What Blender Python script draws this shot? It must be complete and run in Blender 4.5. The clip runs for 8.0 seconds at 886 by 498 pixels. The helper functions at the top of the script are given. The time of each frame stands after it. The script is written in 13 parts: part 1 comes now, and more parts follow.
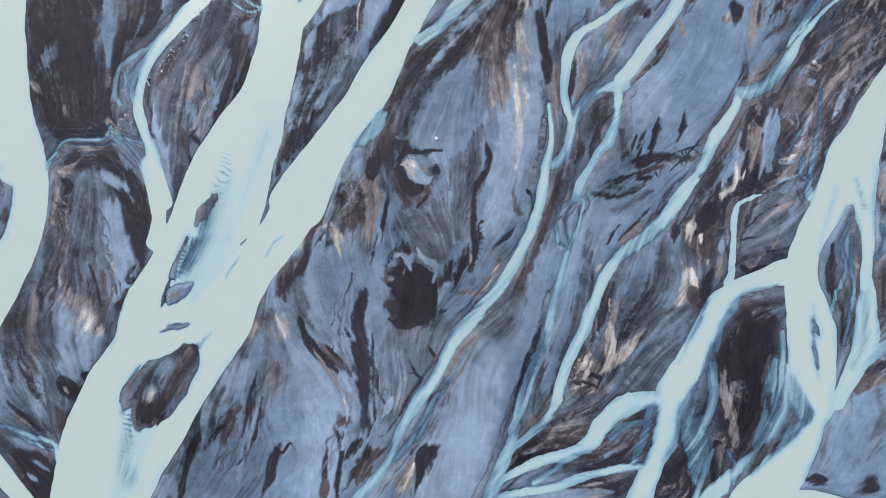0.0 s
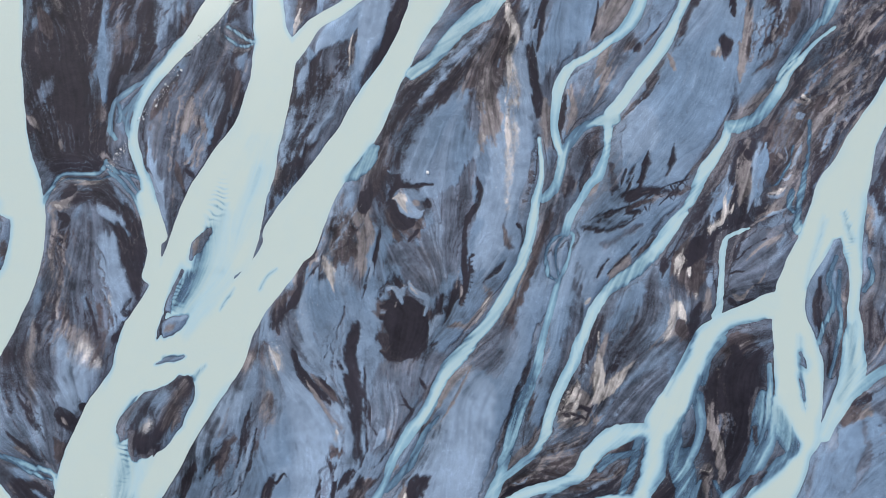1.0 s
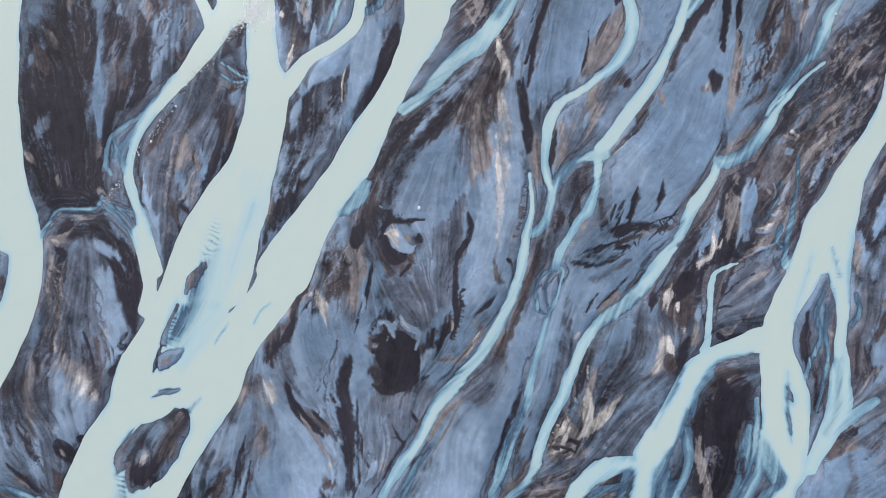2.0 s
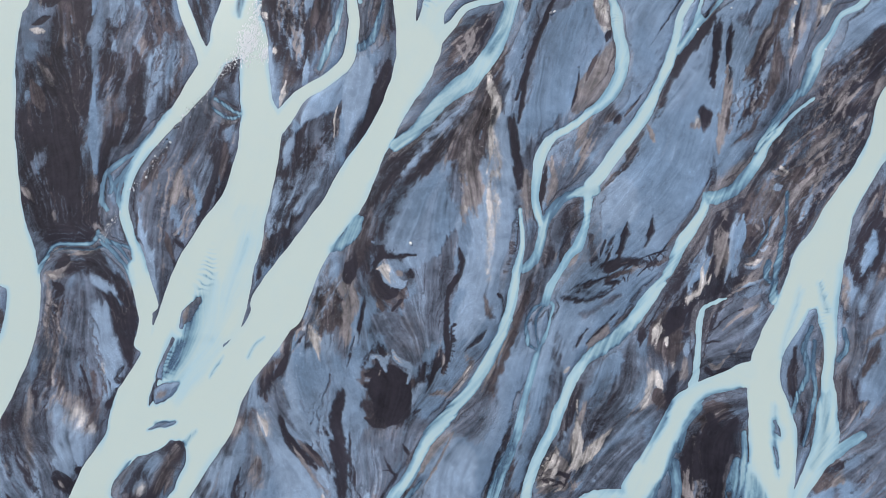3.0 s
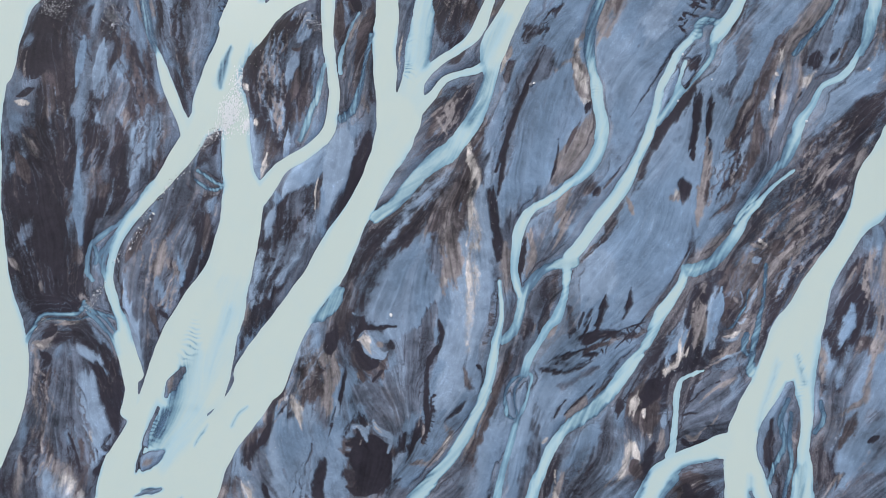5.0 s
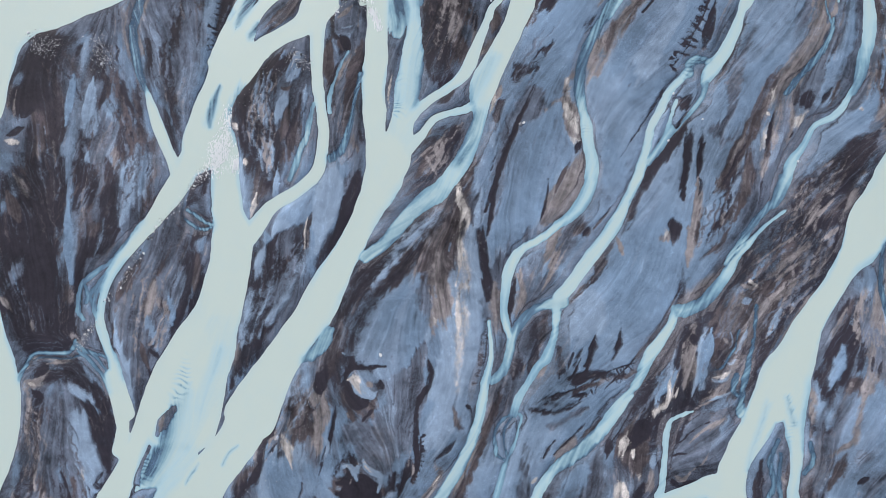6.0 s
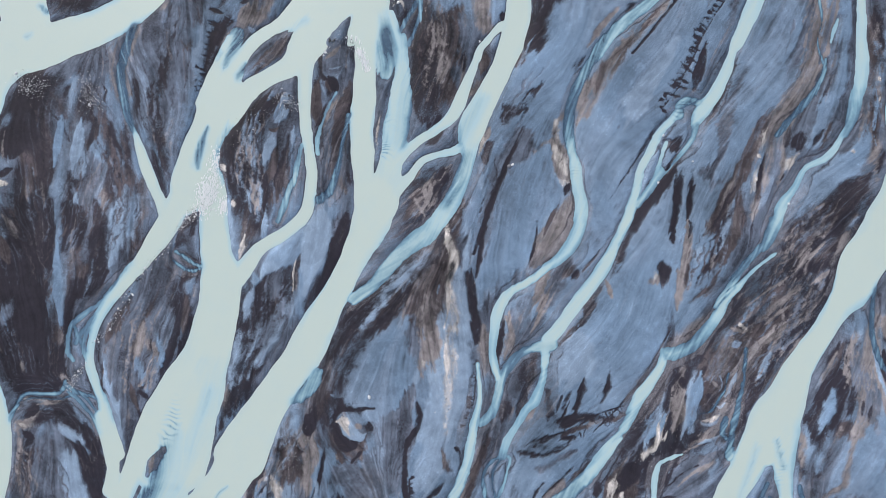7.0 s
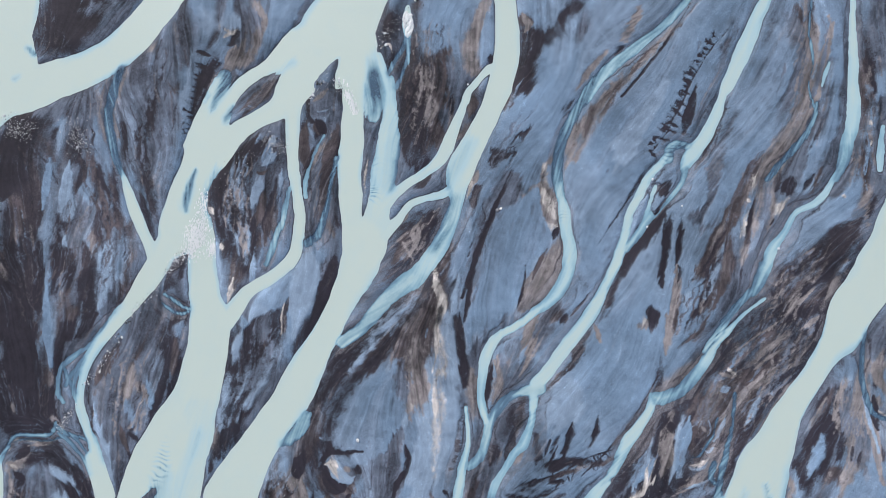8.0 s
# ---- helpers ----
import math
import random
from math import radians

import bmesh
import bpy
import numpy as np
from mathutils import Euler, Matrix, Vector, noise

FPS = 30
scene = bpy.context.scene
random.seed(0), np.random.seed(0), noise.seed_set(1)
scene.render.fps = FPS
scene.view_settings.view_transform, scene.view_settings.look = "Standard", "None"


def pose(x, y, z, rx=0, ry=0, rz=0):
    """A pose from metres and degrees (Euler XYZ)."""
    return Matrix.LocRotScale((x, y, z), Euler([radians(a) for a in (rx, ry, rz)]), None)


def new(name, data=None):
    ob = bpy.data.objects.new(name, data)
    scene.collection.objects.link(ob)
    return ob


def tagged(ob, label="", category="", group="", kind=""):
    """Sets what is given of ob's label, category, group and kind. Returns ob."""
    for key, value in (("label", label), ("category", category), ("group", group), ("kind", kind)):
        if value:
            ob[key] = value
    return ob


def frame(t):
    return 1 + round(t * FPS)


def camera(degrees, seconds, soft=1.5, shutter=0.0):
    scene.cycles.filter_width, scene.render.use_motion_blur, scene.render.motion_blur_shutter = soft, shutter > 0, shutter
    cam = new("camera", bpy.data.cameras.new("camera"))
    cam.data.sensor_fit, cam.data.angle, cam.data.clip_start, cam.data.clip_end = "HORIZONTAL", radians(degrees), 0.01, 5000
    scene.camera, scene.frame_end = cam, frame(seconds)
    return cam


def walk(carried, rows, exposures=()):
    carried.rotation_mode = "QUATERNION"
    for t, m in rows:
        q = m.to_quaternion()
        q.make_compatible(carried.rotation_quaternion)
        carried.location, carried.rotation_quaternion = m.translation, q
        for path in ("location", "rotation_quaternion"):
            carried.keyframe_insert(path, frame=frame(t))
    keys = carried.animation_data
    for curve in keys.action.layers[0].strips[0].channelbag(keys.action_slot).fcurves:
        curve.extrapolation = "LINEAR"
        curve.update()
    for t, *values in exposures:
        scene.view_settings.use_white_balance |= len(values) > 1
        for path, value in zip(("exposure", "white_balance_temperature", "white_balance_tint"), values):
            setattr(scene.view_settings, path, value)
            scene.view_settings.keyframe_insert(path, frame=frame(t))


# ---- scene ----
# A braided glacial river on a sandy outwash plain, seen by a drone that flies up the valley, looking down.
cam = camera(73.0, 8.0, soft=0.7)
ROWS = [
    (0.0, 0.00, -0.00, 120.00, 3.91, 0.32, 0.00),
    (0.5, 1.22, 3.93, 120.96, 3.60, 0.47, 0.00),
    (1.0, 2.45, 7.97, 121.96, 3.28, 0.62, 0.01),
    (1.5, 3.69, 12.14, 122.91, 2.97, 0.77, 0.01),
    (3.0, 7.43, 25.03, 125.57, 2.02, 1.23, 0.01),
    (3.5, 8.79, 29.40, 126.23, 1.71, 1.39, 0.01),
    (4.0, 10.21, 33.77, 126.72, 1.39, 1.55, -0.00),
    (4.5, 11.66, 38.21, 127.01, 1.08, 1.70, -0.01),
    (6.0, 16.06, 52.78, 126.84, 0.13, 2.18, -0.06),
    (6.5, 17.60, 57.85, 126.60, -0.18, 2.34, -0.08),
    (7.0, 19.19, 63.08, 126.30, -0.50, 2.50, -0.10),
    (7.5, 20.79, 68.34, 126.04, -0.81, 2.67, -0.12),
    (8.0, 22.40, 73.66, 125.70, -1.13, 2.83, -0.14),
]
EXPOSURE = 0.32
walk(cam, [(t, pose(x, y, z, rx, ry, rz)) for t, x, y, z, rx, ry, rz in ROWS], [(0.0, EXPOSURE), (8.0, EXPOSURE)])

# ---- light: high thin overcast, a soft pale sun ----
SUN_ELEVATION, SUN_AZIMUTH = 48.0, -35.0
world = bpy.data.worlds.new("overcast_sky")
scene.world = world
world.use_nodes = True
wn, wl = world.node_tree.nodes, world.node_tree.links
sky = wn.new("ShaderNodeTexSky")
sky.sky_type, sky.sun_disc = "NISHITA", False
sky.sun_elevation, sky.sun_rotation = radians(SUN_ELEVATION), radians(SUN_AZIMUTH)
sky.air_density, sky.dust_density, sky.ozone_density = 1.0, 3.0, 1.0
wl.new(sky.outputs[0], wn["Background"].inputs[0])
wn["Background"].inputs[1].default_value = 0.1
sun_data = bpy.data.lights.new("sun", "SUN")
sun_data.energy, sun_data.angle, sun_data.color = 1.5, radians(10), (1.0, 0.98, 0.95)
sun = new("sun", sun_data)
sun.matrix_world = pose(0, 0, 300, 90 - SUN_ELEVATION, 0, 180 - SUN_AZIMUTH)


# ---- materials ----
def node(tree, kind, **values):
    """A node with its properties and, by name or index, its inputs set."""
    made = tree.nodes.new(kind)
    for key, value in values.items():
        if key == "inputs":
            for k, v in value.items():
                made.inputs[k].default_value = v
        elif key == "operation":
            made.operation = value
        elif key == "data_type":
            made.data_type = value
        elif key == "blend_type":
            made.blend_type = value
        elif key == "attribute":
            made.attribute_name = value
        elif key == "feature":
            made.feature = value
        elif key == "clamp":
            made.use_clamp = value
    return made


def ramp(tree, source, stops):
    made = tree.nodes.new("ShaderNodeValToRGB")
    e = made.color_ramp.elements
    while len(e) < len(stops):
        e.new(0.5)
    for item, (at, colour) in zip(e, stops):
        item.position, item.color = at, (*colour, 1)
    tree.links.new(source, made.inputs[0])
    return made.outputs[0]


def math_node(tree, op, a, b, clamp=False):
    made = node(tree, "ShaderNodeMath", operation=op, clamp=clamp)
    for i, v in enumerate((a, b)):
        if isinstance(v, (int, float)):
            made.inputs[i].default_value = v
        else:
            tree.links.new(v, made.inputs[i])
    return made.outputs[0]


def noise_at(tree, scale, detail=3.0, rough=0.55):
    co = node(tree, "ShaderNodeTexCoord")
    made = node(tree, "ShaderNodeTexNoise", inputs={"Scale": scale, "Detail": detail, "Roughness": rough})
    tree.links.new(co.outputs["Object"], made.inputs["Vector"])
    return made.outputs[0]


def material(name):
    m = bpy.data.materials.new(name)
    m.use_nodes = True
    return m, m.node_tree, m.node_tree.nodes["Principled BSDF"]


# base colours of the seven kinds of sediment
MUD, BROWN, GREY, BLUE, LILAC, TAN, PALE = range(7)
SEDIMENT = {
    MUD: (0.031, 0.028, 0.037),
    BROWN: (0.080, 0.068, 0.073),
    GREY: (0.122, 0.145, 0.190),
    BLUE: (0.180, 0.264, 0.370),
    LILAC: (0.250, 0.334, 0.440),
    TAN: (0.226, 0.206, 0.206),
    PALE: (0.480, 0.450, 0.425),
}


def sediment_material():
    """Wet glacial sand and mud: seven sediments mixed by two colour attributes, with grain, sparkle and relief."""
    m, tree, shader = material("wet_sediment")
    first, second = node(tree, "ShaderNodeAttribute", attribute="sediment_a"), node(tree, "ShaderNodeAttribute", attribute="sediment_b")
    parts = []
    for source in (first, second):
        split = node(tree, "ShaderNodeSeparateColor")
        tree.links.new(source.outputs["Color"], split.inputs[0])
        parts += [split.outputs[0], split.outputs[1], split.outputs[2], source.outputs["Alpha"]]
    # fine grain decides between neighbours, so that the kinds mix in specks and not in blends
    grain = noise_at(tree, 6.0, 3.0, 0.8)
    co = node(tree, "ShaderNodeTexCoord")
    chance = []
    for scale, shift in ((4.4, 0.0), (5.6, 37.0), (3.6, 71.0)):
        moved = node(tree, "ShaderNodeVectorMath", operation="ADD", inputs={1: (shift, -shift, shift)})
        tree.links.new(co.outputs["Object"], moved.inputs[0])
        speck = node(tree, "ShaderNodeTexNoise", inputs={"Scale": scale, "Detail": 4.0, "Roughness": 0.75})
        tree.links.new(moved.outputs[0], speck.inputs["Vector"])
        split = node(tree, "ShaderNodeSeparateColor")
        tree.links.new(speck.outputs["Color"], split.inputs[0])
        chance += list(split.outputs)
    total, mass = None, None
    for kind in range(7):
        luck = math_node(tree, "POWER", 2.0, math_node(tree, "MULTIPLY", math_node(tree, "SUBTRACT", chance[kind], 0.5), 13.0))
        weight = math_node(tree, "POWER", math_node(tree, "MULTIPLY", parts[kind], luck), 1.2)
        scaled = node(tree, "ShaderNodeVectorMath", operation="SCALE", inputs={0: SEDIMENT[kind]})
        tree.links.new(weight, scaled.inputs["Scale"])
        if total is None:
            total, mass = scaled.outputs[0], weight
        else:
            add = node(tree, "ShaderNodeVectorMath", operation="ADD")
            tree.links.new(total, add.inputs[0])
            tree.links.new(scaled.outputs[0], add.inputs[1])
            total, mass = add.outputs[0], math_node(tree, "ADD", mass, weight)
    evened = node(tree, "ShaderNodeVectorMath", operation="SCALE")
    tree.links.new(total, evened.inputs[0])
    tree.links.new(math_node(tree, "DIVIDE", 1.0, math_node(tree, "ADD", mass, 1e-5)), evened.inputs["Scale"])
    total = evened.outputs[0]
    # mud lies smooth, sand is grainy
    swing = math_node(tree, "SUBTRACT", 1.75, math_node(tree, "MULTIPLY", parts[MUD], 1.1))
    fine = math_node(tree, "ADD", 1.02, math_node(tree, "MULTIPLY", math_node(tree, "SUBTRACT", grain, 0.5), swing))
    broad = math_node(tree, "MULTIPLY_ADD", noise_at(tree, 0.35, 4.0, 0.6), 0.5)
    broad.node.inputs[2].default_value = 0.75
    both = math_node(tree, "MULTIPLY", fine, broad)
    # bright grains on the clean sand
    cells = node(tree, "ShaderNodeTexVoronoi", inputs={"Scale": 3.6})
    tree.links.new(co.outputs["Object"], cells.inputs["Vector"])
    glint = math_node(tree, "LESS_THAN", cells.outputs["Distance"], 0.2)
    sandy = math_node(tree, "ADD", math_node(tree, "ADD", parts[BLUE], parts[LILAC]), parts[PALE], True)
    some = math_node(tree, "GREATER_THAN", noise_at(tree, 0.9, 2.0), 0.5)
    glint = math_node(tree, "MULTIPLY", math_node(tree, "MULTIPLY", glint, sandy), some)
    both = math_node(tree, "ADD", both, math_node(tree, "MULTIPLY", glint, 0.8))
    both = math_node(tree, "MULTIPLY", both, node(tree, "ShaderNodeAttribute", attribute="streak").outputs["Fac"])
    tint = node(tree, "ShaderNodeVectorMath", operation="SCALE")
    tree.links.new(total, tint.inputs[0])
    tree.links.new(both, tint.inputs["Scale"])
    tree.links.new(tint.outputs[0], shader.inputs["Base Color"])
    wet = math_node(tree, "MULTIPLY_ADD", parts[7], -0.3)
    wet.node.inputs[2].default_value = 0.75
    tree.links.new(wet, shader.inputs["Roughness"])
    shader.inputs["Specular IOR Level"].default_value = 0.12
    bump = node(tree, "ShaderNodeBump", inputs={"Strength": 0.5, "Distance": 0.12})
    tree.links.new(noise_at(tree, 2.2, 4.0, 0.65), bump.inputs["Height"])
    tree.links.new(bump.outputs[0], shader.inputs["Normal"])
    return m


def water_material():
    """Milky meltwater: rock flour makes it cream where it is deep, cyan and then clear blue where it is thin."""
    m, tree, shader = material("glacial_water")
    milk = node(tree, "ShaderNodeAttribute", attribute="milk").outputs["Fac"]
    cover = node(tree, "ShaderNodeAttribute", attribute="cover").outputs["Fac"]
    cloud = math_node(tree, "MULTIPLY_ADD", noise_at(tree, 0.25, 4.0), 0.12)
    cloud.node.inputs[2].default_value = -0.06
    depth = math_node(tree, "ADD", milk, cloud, True)
    colour = ramp(tree, depth, [(0.0, (0.075, 0.130, 0.195)), (0.3, (0.140, 0.240, 0.335)), (0.52, (0.265, 0.455, 0.555)),
                                (0.75, (0.440, 0.620, 0.660)), (1.0, (0.562, 0.658, 0.600))])
    tree.links.new(colour, shader.inputs["Base Color"])
    shader.inputs["Roughness"].default_value = 0.22
    shader.inputs["IOR"].default_value = 1.33
    bump = node(tree, "ShaderNodeBump", inputs={"Strength": 0.25, "Distance": 0.08})
    tree.links.new(noise_at(tree, 1.4, 4.0, 0.6), bump.inputs["Height"])
    tree.links.new(bump.outputs[0], shader.inputs["Normal"])
    clear = node(tree, "ShaderNodeBsdfTransparent", inputs={0: (0.80, 0.90, 0.95, 1)})
    mix = node(tree, "ShaderNodeMixShader")
    tree.links.new(cover, mix.inputs[0])
    tree.links.new(clear.outputs[0], mix.inputs[1])
    tree.links.new(shader.outputs[0], mix.inputs[2])
    tree.links.new(mix.outputs[0], tree.nodes["Material Output"].inputs[0])
    return m


SAND, WATER = sediment_material(), water_material()

# ---- the plain as fields on one grid ----
STEP = 0.185
WEST, EAST, SOUTH, NORTH = -97.0, 111.5, -46.0, 130.0
gx, gy = np.arange(WEST, EAST, STEP), np.arange(SOUTH, NORTH, STEP)
NX, NY = len(gx), len(gy)
GX, GY = (a.astype(np.float32) for a in np.meshgrid(gx, gy))
rng = np.random.default_rng(7)
FREQ = np.fft.fftfreq(NY)[:, None] ** 2 + np.fft.rfftfreq(NX)[None, :] ** 2


def soft_noise(metres):
    """Smooth noise with blobs of about that size; mean 0, spread 1."""
    s = metres / STEP
    a = np.fft.irfft2(np.fft.rfft2(rng.standard_normal((NY, NX))) * np.exp(-2 * (math.pi * s) ** 2 * FREQ), s=(NY, NX))
    return (a / a.std()).astype(np.float32)


def smooth(a, b, v):
    t = np.clip((v - a) / (b - a), 0, 1)
    return t * t * (3 - 2 * t)


# wandering of all edges at three sizes
SWAY_X = 0.26 * soft_noise(1.5) + 0.11 * soft_noise(0.45) + 0.06 * soft_noise(0.2)
SWAY_Y = 0.26 * soft_noise(1.5) + 0.11 * soft_noise(0.45) + 0.06 * soft_noise(0.2)


def course(pts, cuts=5):
    """A smooth line through the points (x, y, half width), as rows."""
    p = np.array(pts, float)
    if len(p) == 1:
        p = np.vstack([p, p + (0.05, 0.05, 0)])
    q = np.vstack([2 * p[0] - p[1], p, 2 * p[-1] - p[-2]])
    rows = []
    for i in range(1, len(q) - 2):
        for k in range(cuts):
            t = k / cuts
            rows.append(0.5 * (2 * q[i] + (q[i + 1] - q[i - 1]) * t + (2 * q[i - 1] - 5 * q[i] + 4 * q[i + 1] - q[i + 2]) * t * t
                               + (3 * q[i] - q[i - 1] - 3 * q[i + 1] + q[i + 2]) * t ** 3))
    rows.append(p[-1])
    rows = np.array(rows)
    rows[:, 2] = np.maximum(rows[:, 2], 0.05)
    return rows


def window(rows, margin):
    reach = rows[:, 2].max() + margin
    i0, i1 = np.searchsorted(gx, (rows[:, 0].min() - reach, rows[:, 0].max() + reach))
    j0, j1 = np.searchsorted(gy, (rows[:, 1].min() - reach, rows[:, 1].max() + reach))
    return slice(j0, j1), slice(i0, i1)


def inside(rows, margin, sway=1.0, drag=None):
    """The window of the grid round a tapered line, and how deep each place lies inside it (outside: minus)."""
    at = window(rows, margin)
    depth = np.full((at[0].stop - at[0].start, at[1].stop - at[1].start), -margin, np.float32)
    if not depth.size:
        return at, depth
    for a, b in zip(rows[:-1], rows[1:]):
        part = window(np.array([a, b]), margin)
        if part[0].stop <= part[0].start or part[1].stop <= part[1].start:
            continue
        px = GX[part] + sway * SWAY_X[part] - a[0]
        py = GY[part] + sway * SWAY_Y[part] - a[1]
        if drag is not None:
            px, py = px + drag * DRAG_X[part], py + drag * DRAG_Y[part]
        dx, dy = b[0] - a[0], b[1] - a[1]
        t = np.clip((px * dx + py * dy) / (dx * dx + dy * dy + 1e-9), 0, 1)
        d = a[2] + (b[2] - a[2]) * t - np.hypot(px - t * dx, py - t * dy)
        sub = (slice(part[0].start - at[0].start, part[0].stop - at[0].start), slice(part[1].start - at[1].start, part[1].stop - at[1].start))
        np.maximum(depth[sub], d, out=depth[sub])
    return at, depth


CHANNELS, ISLANDS, PATCHES, SHOALS, FEATHERS, RIPPLES = [], [], [], [], [], []


def channel(river, milk, *pts):
    """A watercourse of a river: how milky it runs, and its course (x, y, half width)."""
    CHANNELS.append((river, milk, course(pts)))


def island(*pts):
    ISLANDS.append(course(pts))


def shoal(thin, soft, *pts):
    """A shallow in a channel, where the water runs thin and blue: how much milk it lacks, fading over soft metres."""
    SHOALS.append((thin, soft, course(pts)))


def ripples(thin, apart, *pts):
    """Standing waves across a shallow: how much milk their troughs lack, and how far apart they stand in metres."""
    RIPPLES.append((thin, apart, course(pts)))


def lay(kind, soft, *pts, bar=""):
    """A patch or streak of sediment with edges that fade over soft metres; with bar it is a thing of its own."""
    rows = course(pts)
    if soft < 2 and len(rows) > 2 and not bar:
        s = np.linspace(0, 1, len(rows))
        rows[:, 2] *= np.clip(np.minimum(s, 1 - s) / 0.3, 0.22, 1) ** 0.7
    PATCHES.append((kind, soft, rows, bar))


def feather(side, reach, *pts):
    """A bank with dark teeth cut into the sand on one side (1: left of its run), up to reach metres long."""
    FEATHERS.append((side, reach, course([(x, y, 0.1) for x, y in pts], 8)))


# ---- watercourses ----
channel("west", 1, (-93.5, 65.0, 6.23), (-93.0, 60.1, 6.00), (-92.7, 52.9, 5.67), (-91.9, 45.7, 5.67), (-91.0, 38.6, 5.78), (-89.9, 32.7, 6.00), (-87.5, 27.4, 5.67), (-85.1, 23.9, 4.08), (-84.4, 19.8, 3.63), (-84.8, 14.7, 3.63), (-86.0, 9.5, 3.85), (-88.5, 4.4, 4.31), (-91.8, -1.3, 5.10), (-97.2, -7.5, 6.80))
channel("west", 1, (-77.0, 132.5, 6.53), (-77.1, 125.2, 6.17), (-77.9, 118.0, 5.34), (-76.7, 110.6, 5.34))
channel("west", 1, (-90.2, -33.5, 2.04), (-86.6, -37.3, 1.81), (-82.2, -41.8, 1.59), (-79.5, -45.9, 1.59))
channel("main", 1, (0.2, 128.2, 5.84), (-1.7, 123.6, 6.06), (-5.6, 117.8, 7.62), (-6.3, 113.6, 8.71))
channel("main", 1, (-10.4, 114.3, 5.71), (-14.1, 108.4, 4.83), (-17.2, 102.5, 3.03), (-23.3, 98.7, 1.83), (-28.6, 95.5, 2.45), (-32.8, 91.7, 3.68))
channel("main", 1, (-2.1, 113.6, 4.64), (-1.8, 109.4, 3.35), (-2.5, 105.9, 2.33), (-2.7, 100.0, 2.22), (-3.1, 94.0, 2.46), (-3.5, 88.1, 2.52), (-3.4, 82.1, 2.46), (-3.0, 77.9, 2.44), (-0.5, 73.7, 4.76), (-1.0, 70.2, 4.43), (-1.9, 66.6, 3.93), (-3.8, 63.0, 3.27), (-6.3, 58.1, 2.69), (-9.4, 52.1, 3.05), (-13.0, 46.0, 3.76), (-16.1, 39.9, 4.02), (-20.2, 33.8, 3.77), (-24.4, 27.6, 4.07), (-28.0, 21.5, 5.16), (-30.0, 17.5, 5.70))
channel("main", 1, (-23.9, 30.2, 3.05), (-26.9, 24.3, 4.35), (-29.6, 18.6, 4.51), (-32.4, 12.8, 4.49), (-35.6, 8.3, 4.29), (-39.6, 3.7, 4.97), (-42.7, -0.8, 5.42), (-45.4, -5.3, 6.77), (-45.2, -9.8, 4.30), (-46.6, -15.4, 2.38), (-49.7, -20.9, 2.00), (-53.2, -26.4, 2.63), (-56.6, -31.9, 2.91), (-60.1, -37.3, 3.24), (-62.6, -42.7, 3.39))
channel("main", 1, (-36.4, 76.9, 3.04), (-35.8, 73.2, 3.00), (-35.6, 70.2, 2.96), (-35.5, 66.5, 3.20), (-35.0, 60.5, 3.54), (-34.0, 56.2, 4.49), (-34.3, 52.0, 4.47), (-35.5, 45.8, 4.60), (-37.1, 39.7, 5.07), (-39.7, 33.5, 6.30), (-42.4, 27.4, 7.71), (-44.5, 21.2, 8.57), (-45.8, 17.2, 8.95))
channel("main", 1, (-43.9, 32.5, 2.93), (-46.2, 29.0, 2.80), (-49.6, 24.4, 2.18), (-52.1, 18.6, 2.44), (-54.0, 12.8, 2.21), (-56.2, 8.3, 2.18), (-58.3, 3.7, 2.51), (-59.7, -0.8, 3.69), (-57.9, -5.3, 7.44), (-61.5, -9.8, 4.50), (-64.8, -14.3, 3.74), (-68.0, -18.7, 3.39), (-69.1, -23.1, 4.42), (-69.2, -27.5, 6.12), (-69.7, -31.9, 6.76), (-70.6, -37.3, 6.62), (-71.8, -42.8, 6.34))
channel("main", .84, (-37.8, 37.2, 4.91), (-38.0, 32.5, 4.61), (-37.9, 29.0, 3.92), (-39.8, 24.4, 4.06), (-41.9, 18.6, 4.36), (-44.9, 12.8, 4.41), (-47.2, 8.3, 5.05), (-49.5, 3.7, 4.79), (-50.9, -0.8, 3.21))
channel("main", .8, (-61.4, -27.5, 4.27), (-62.6, -31.9, 4.12), (-62.9, -37.3, 4.22), (-64.2, -42.7, 3.75))
channel("main", .95, (-47.3, -10.9, 1.13), (-55.2, -8.1, 1.47), (-60.2, -11.5, 1.35), (-63.5, -15.4, 1.24), (-65.6, -19.8, 1.12), (-66.5, -24.2, 1.46))
channel("main", 1, (-14.1, 114.4, 3.62), (-20.1, 110.4, 1.70), (-24.8, 107.6, 1.34), (-28.5, 104.5, 1.47), (-31.2, 99.7, 2.21), (-33.5, 95.5, 2.70))
channel("main", 1, (-31.8, 106.9, 0.86), (-33.9, 102.7, 1.11), (-36.0, 97.4, 1.60), (-36.9, 93.2, 2.47))
channel("main", 1, (-33.0, 94.3, 5.00), (-35.7, 89.5, 4.19), (-38.0, 84.7, 3.92), (-39.0, 79.9, 4.69), (-39.5, 76.3, 5.42), (-41.3, 73.2, 3.67), (-42.4, 71.4, 2.43))
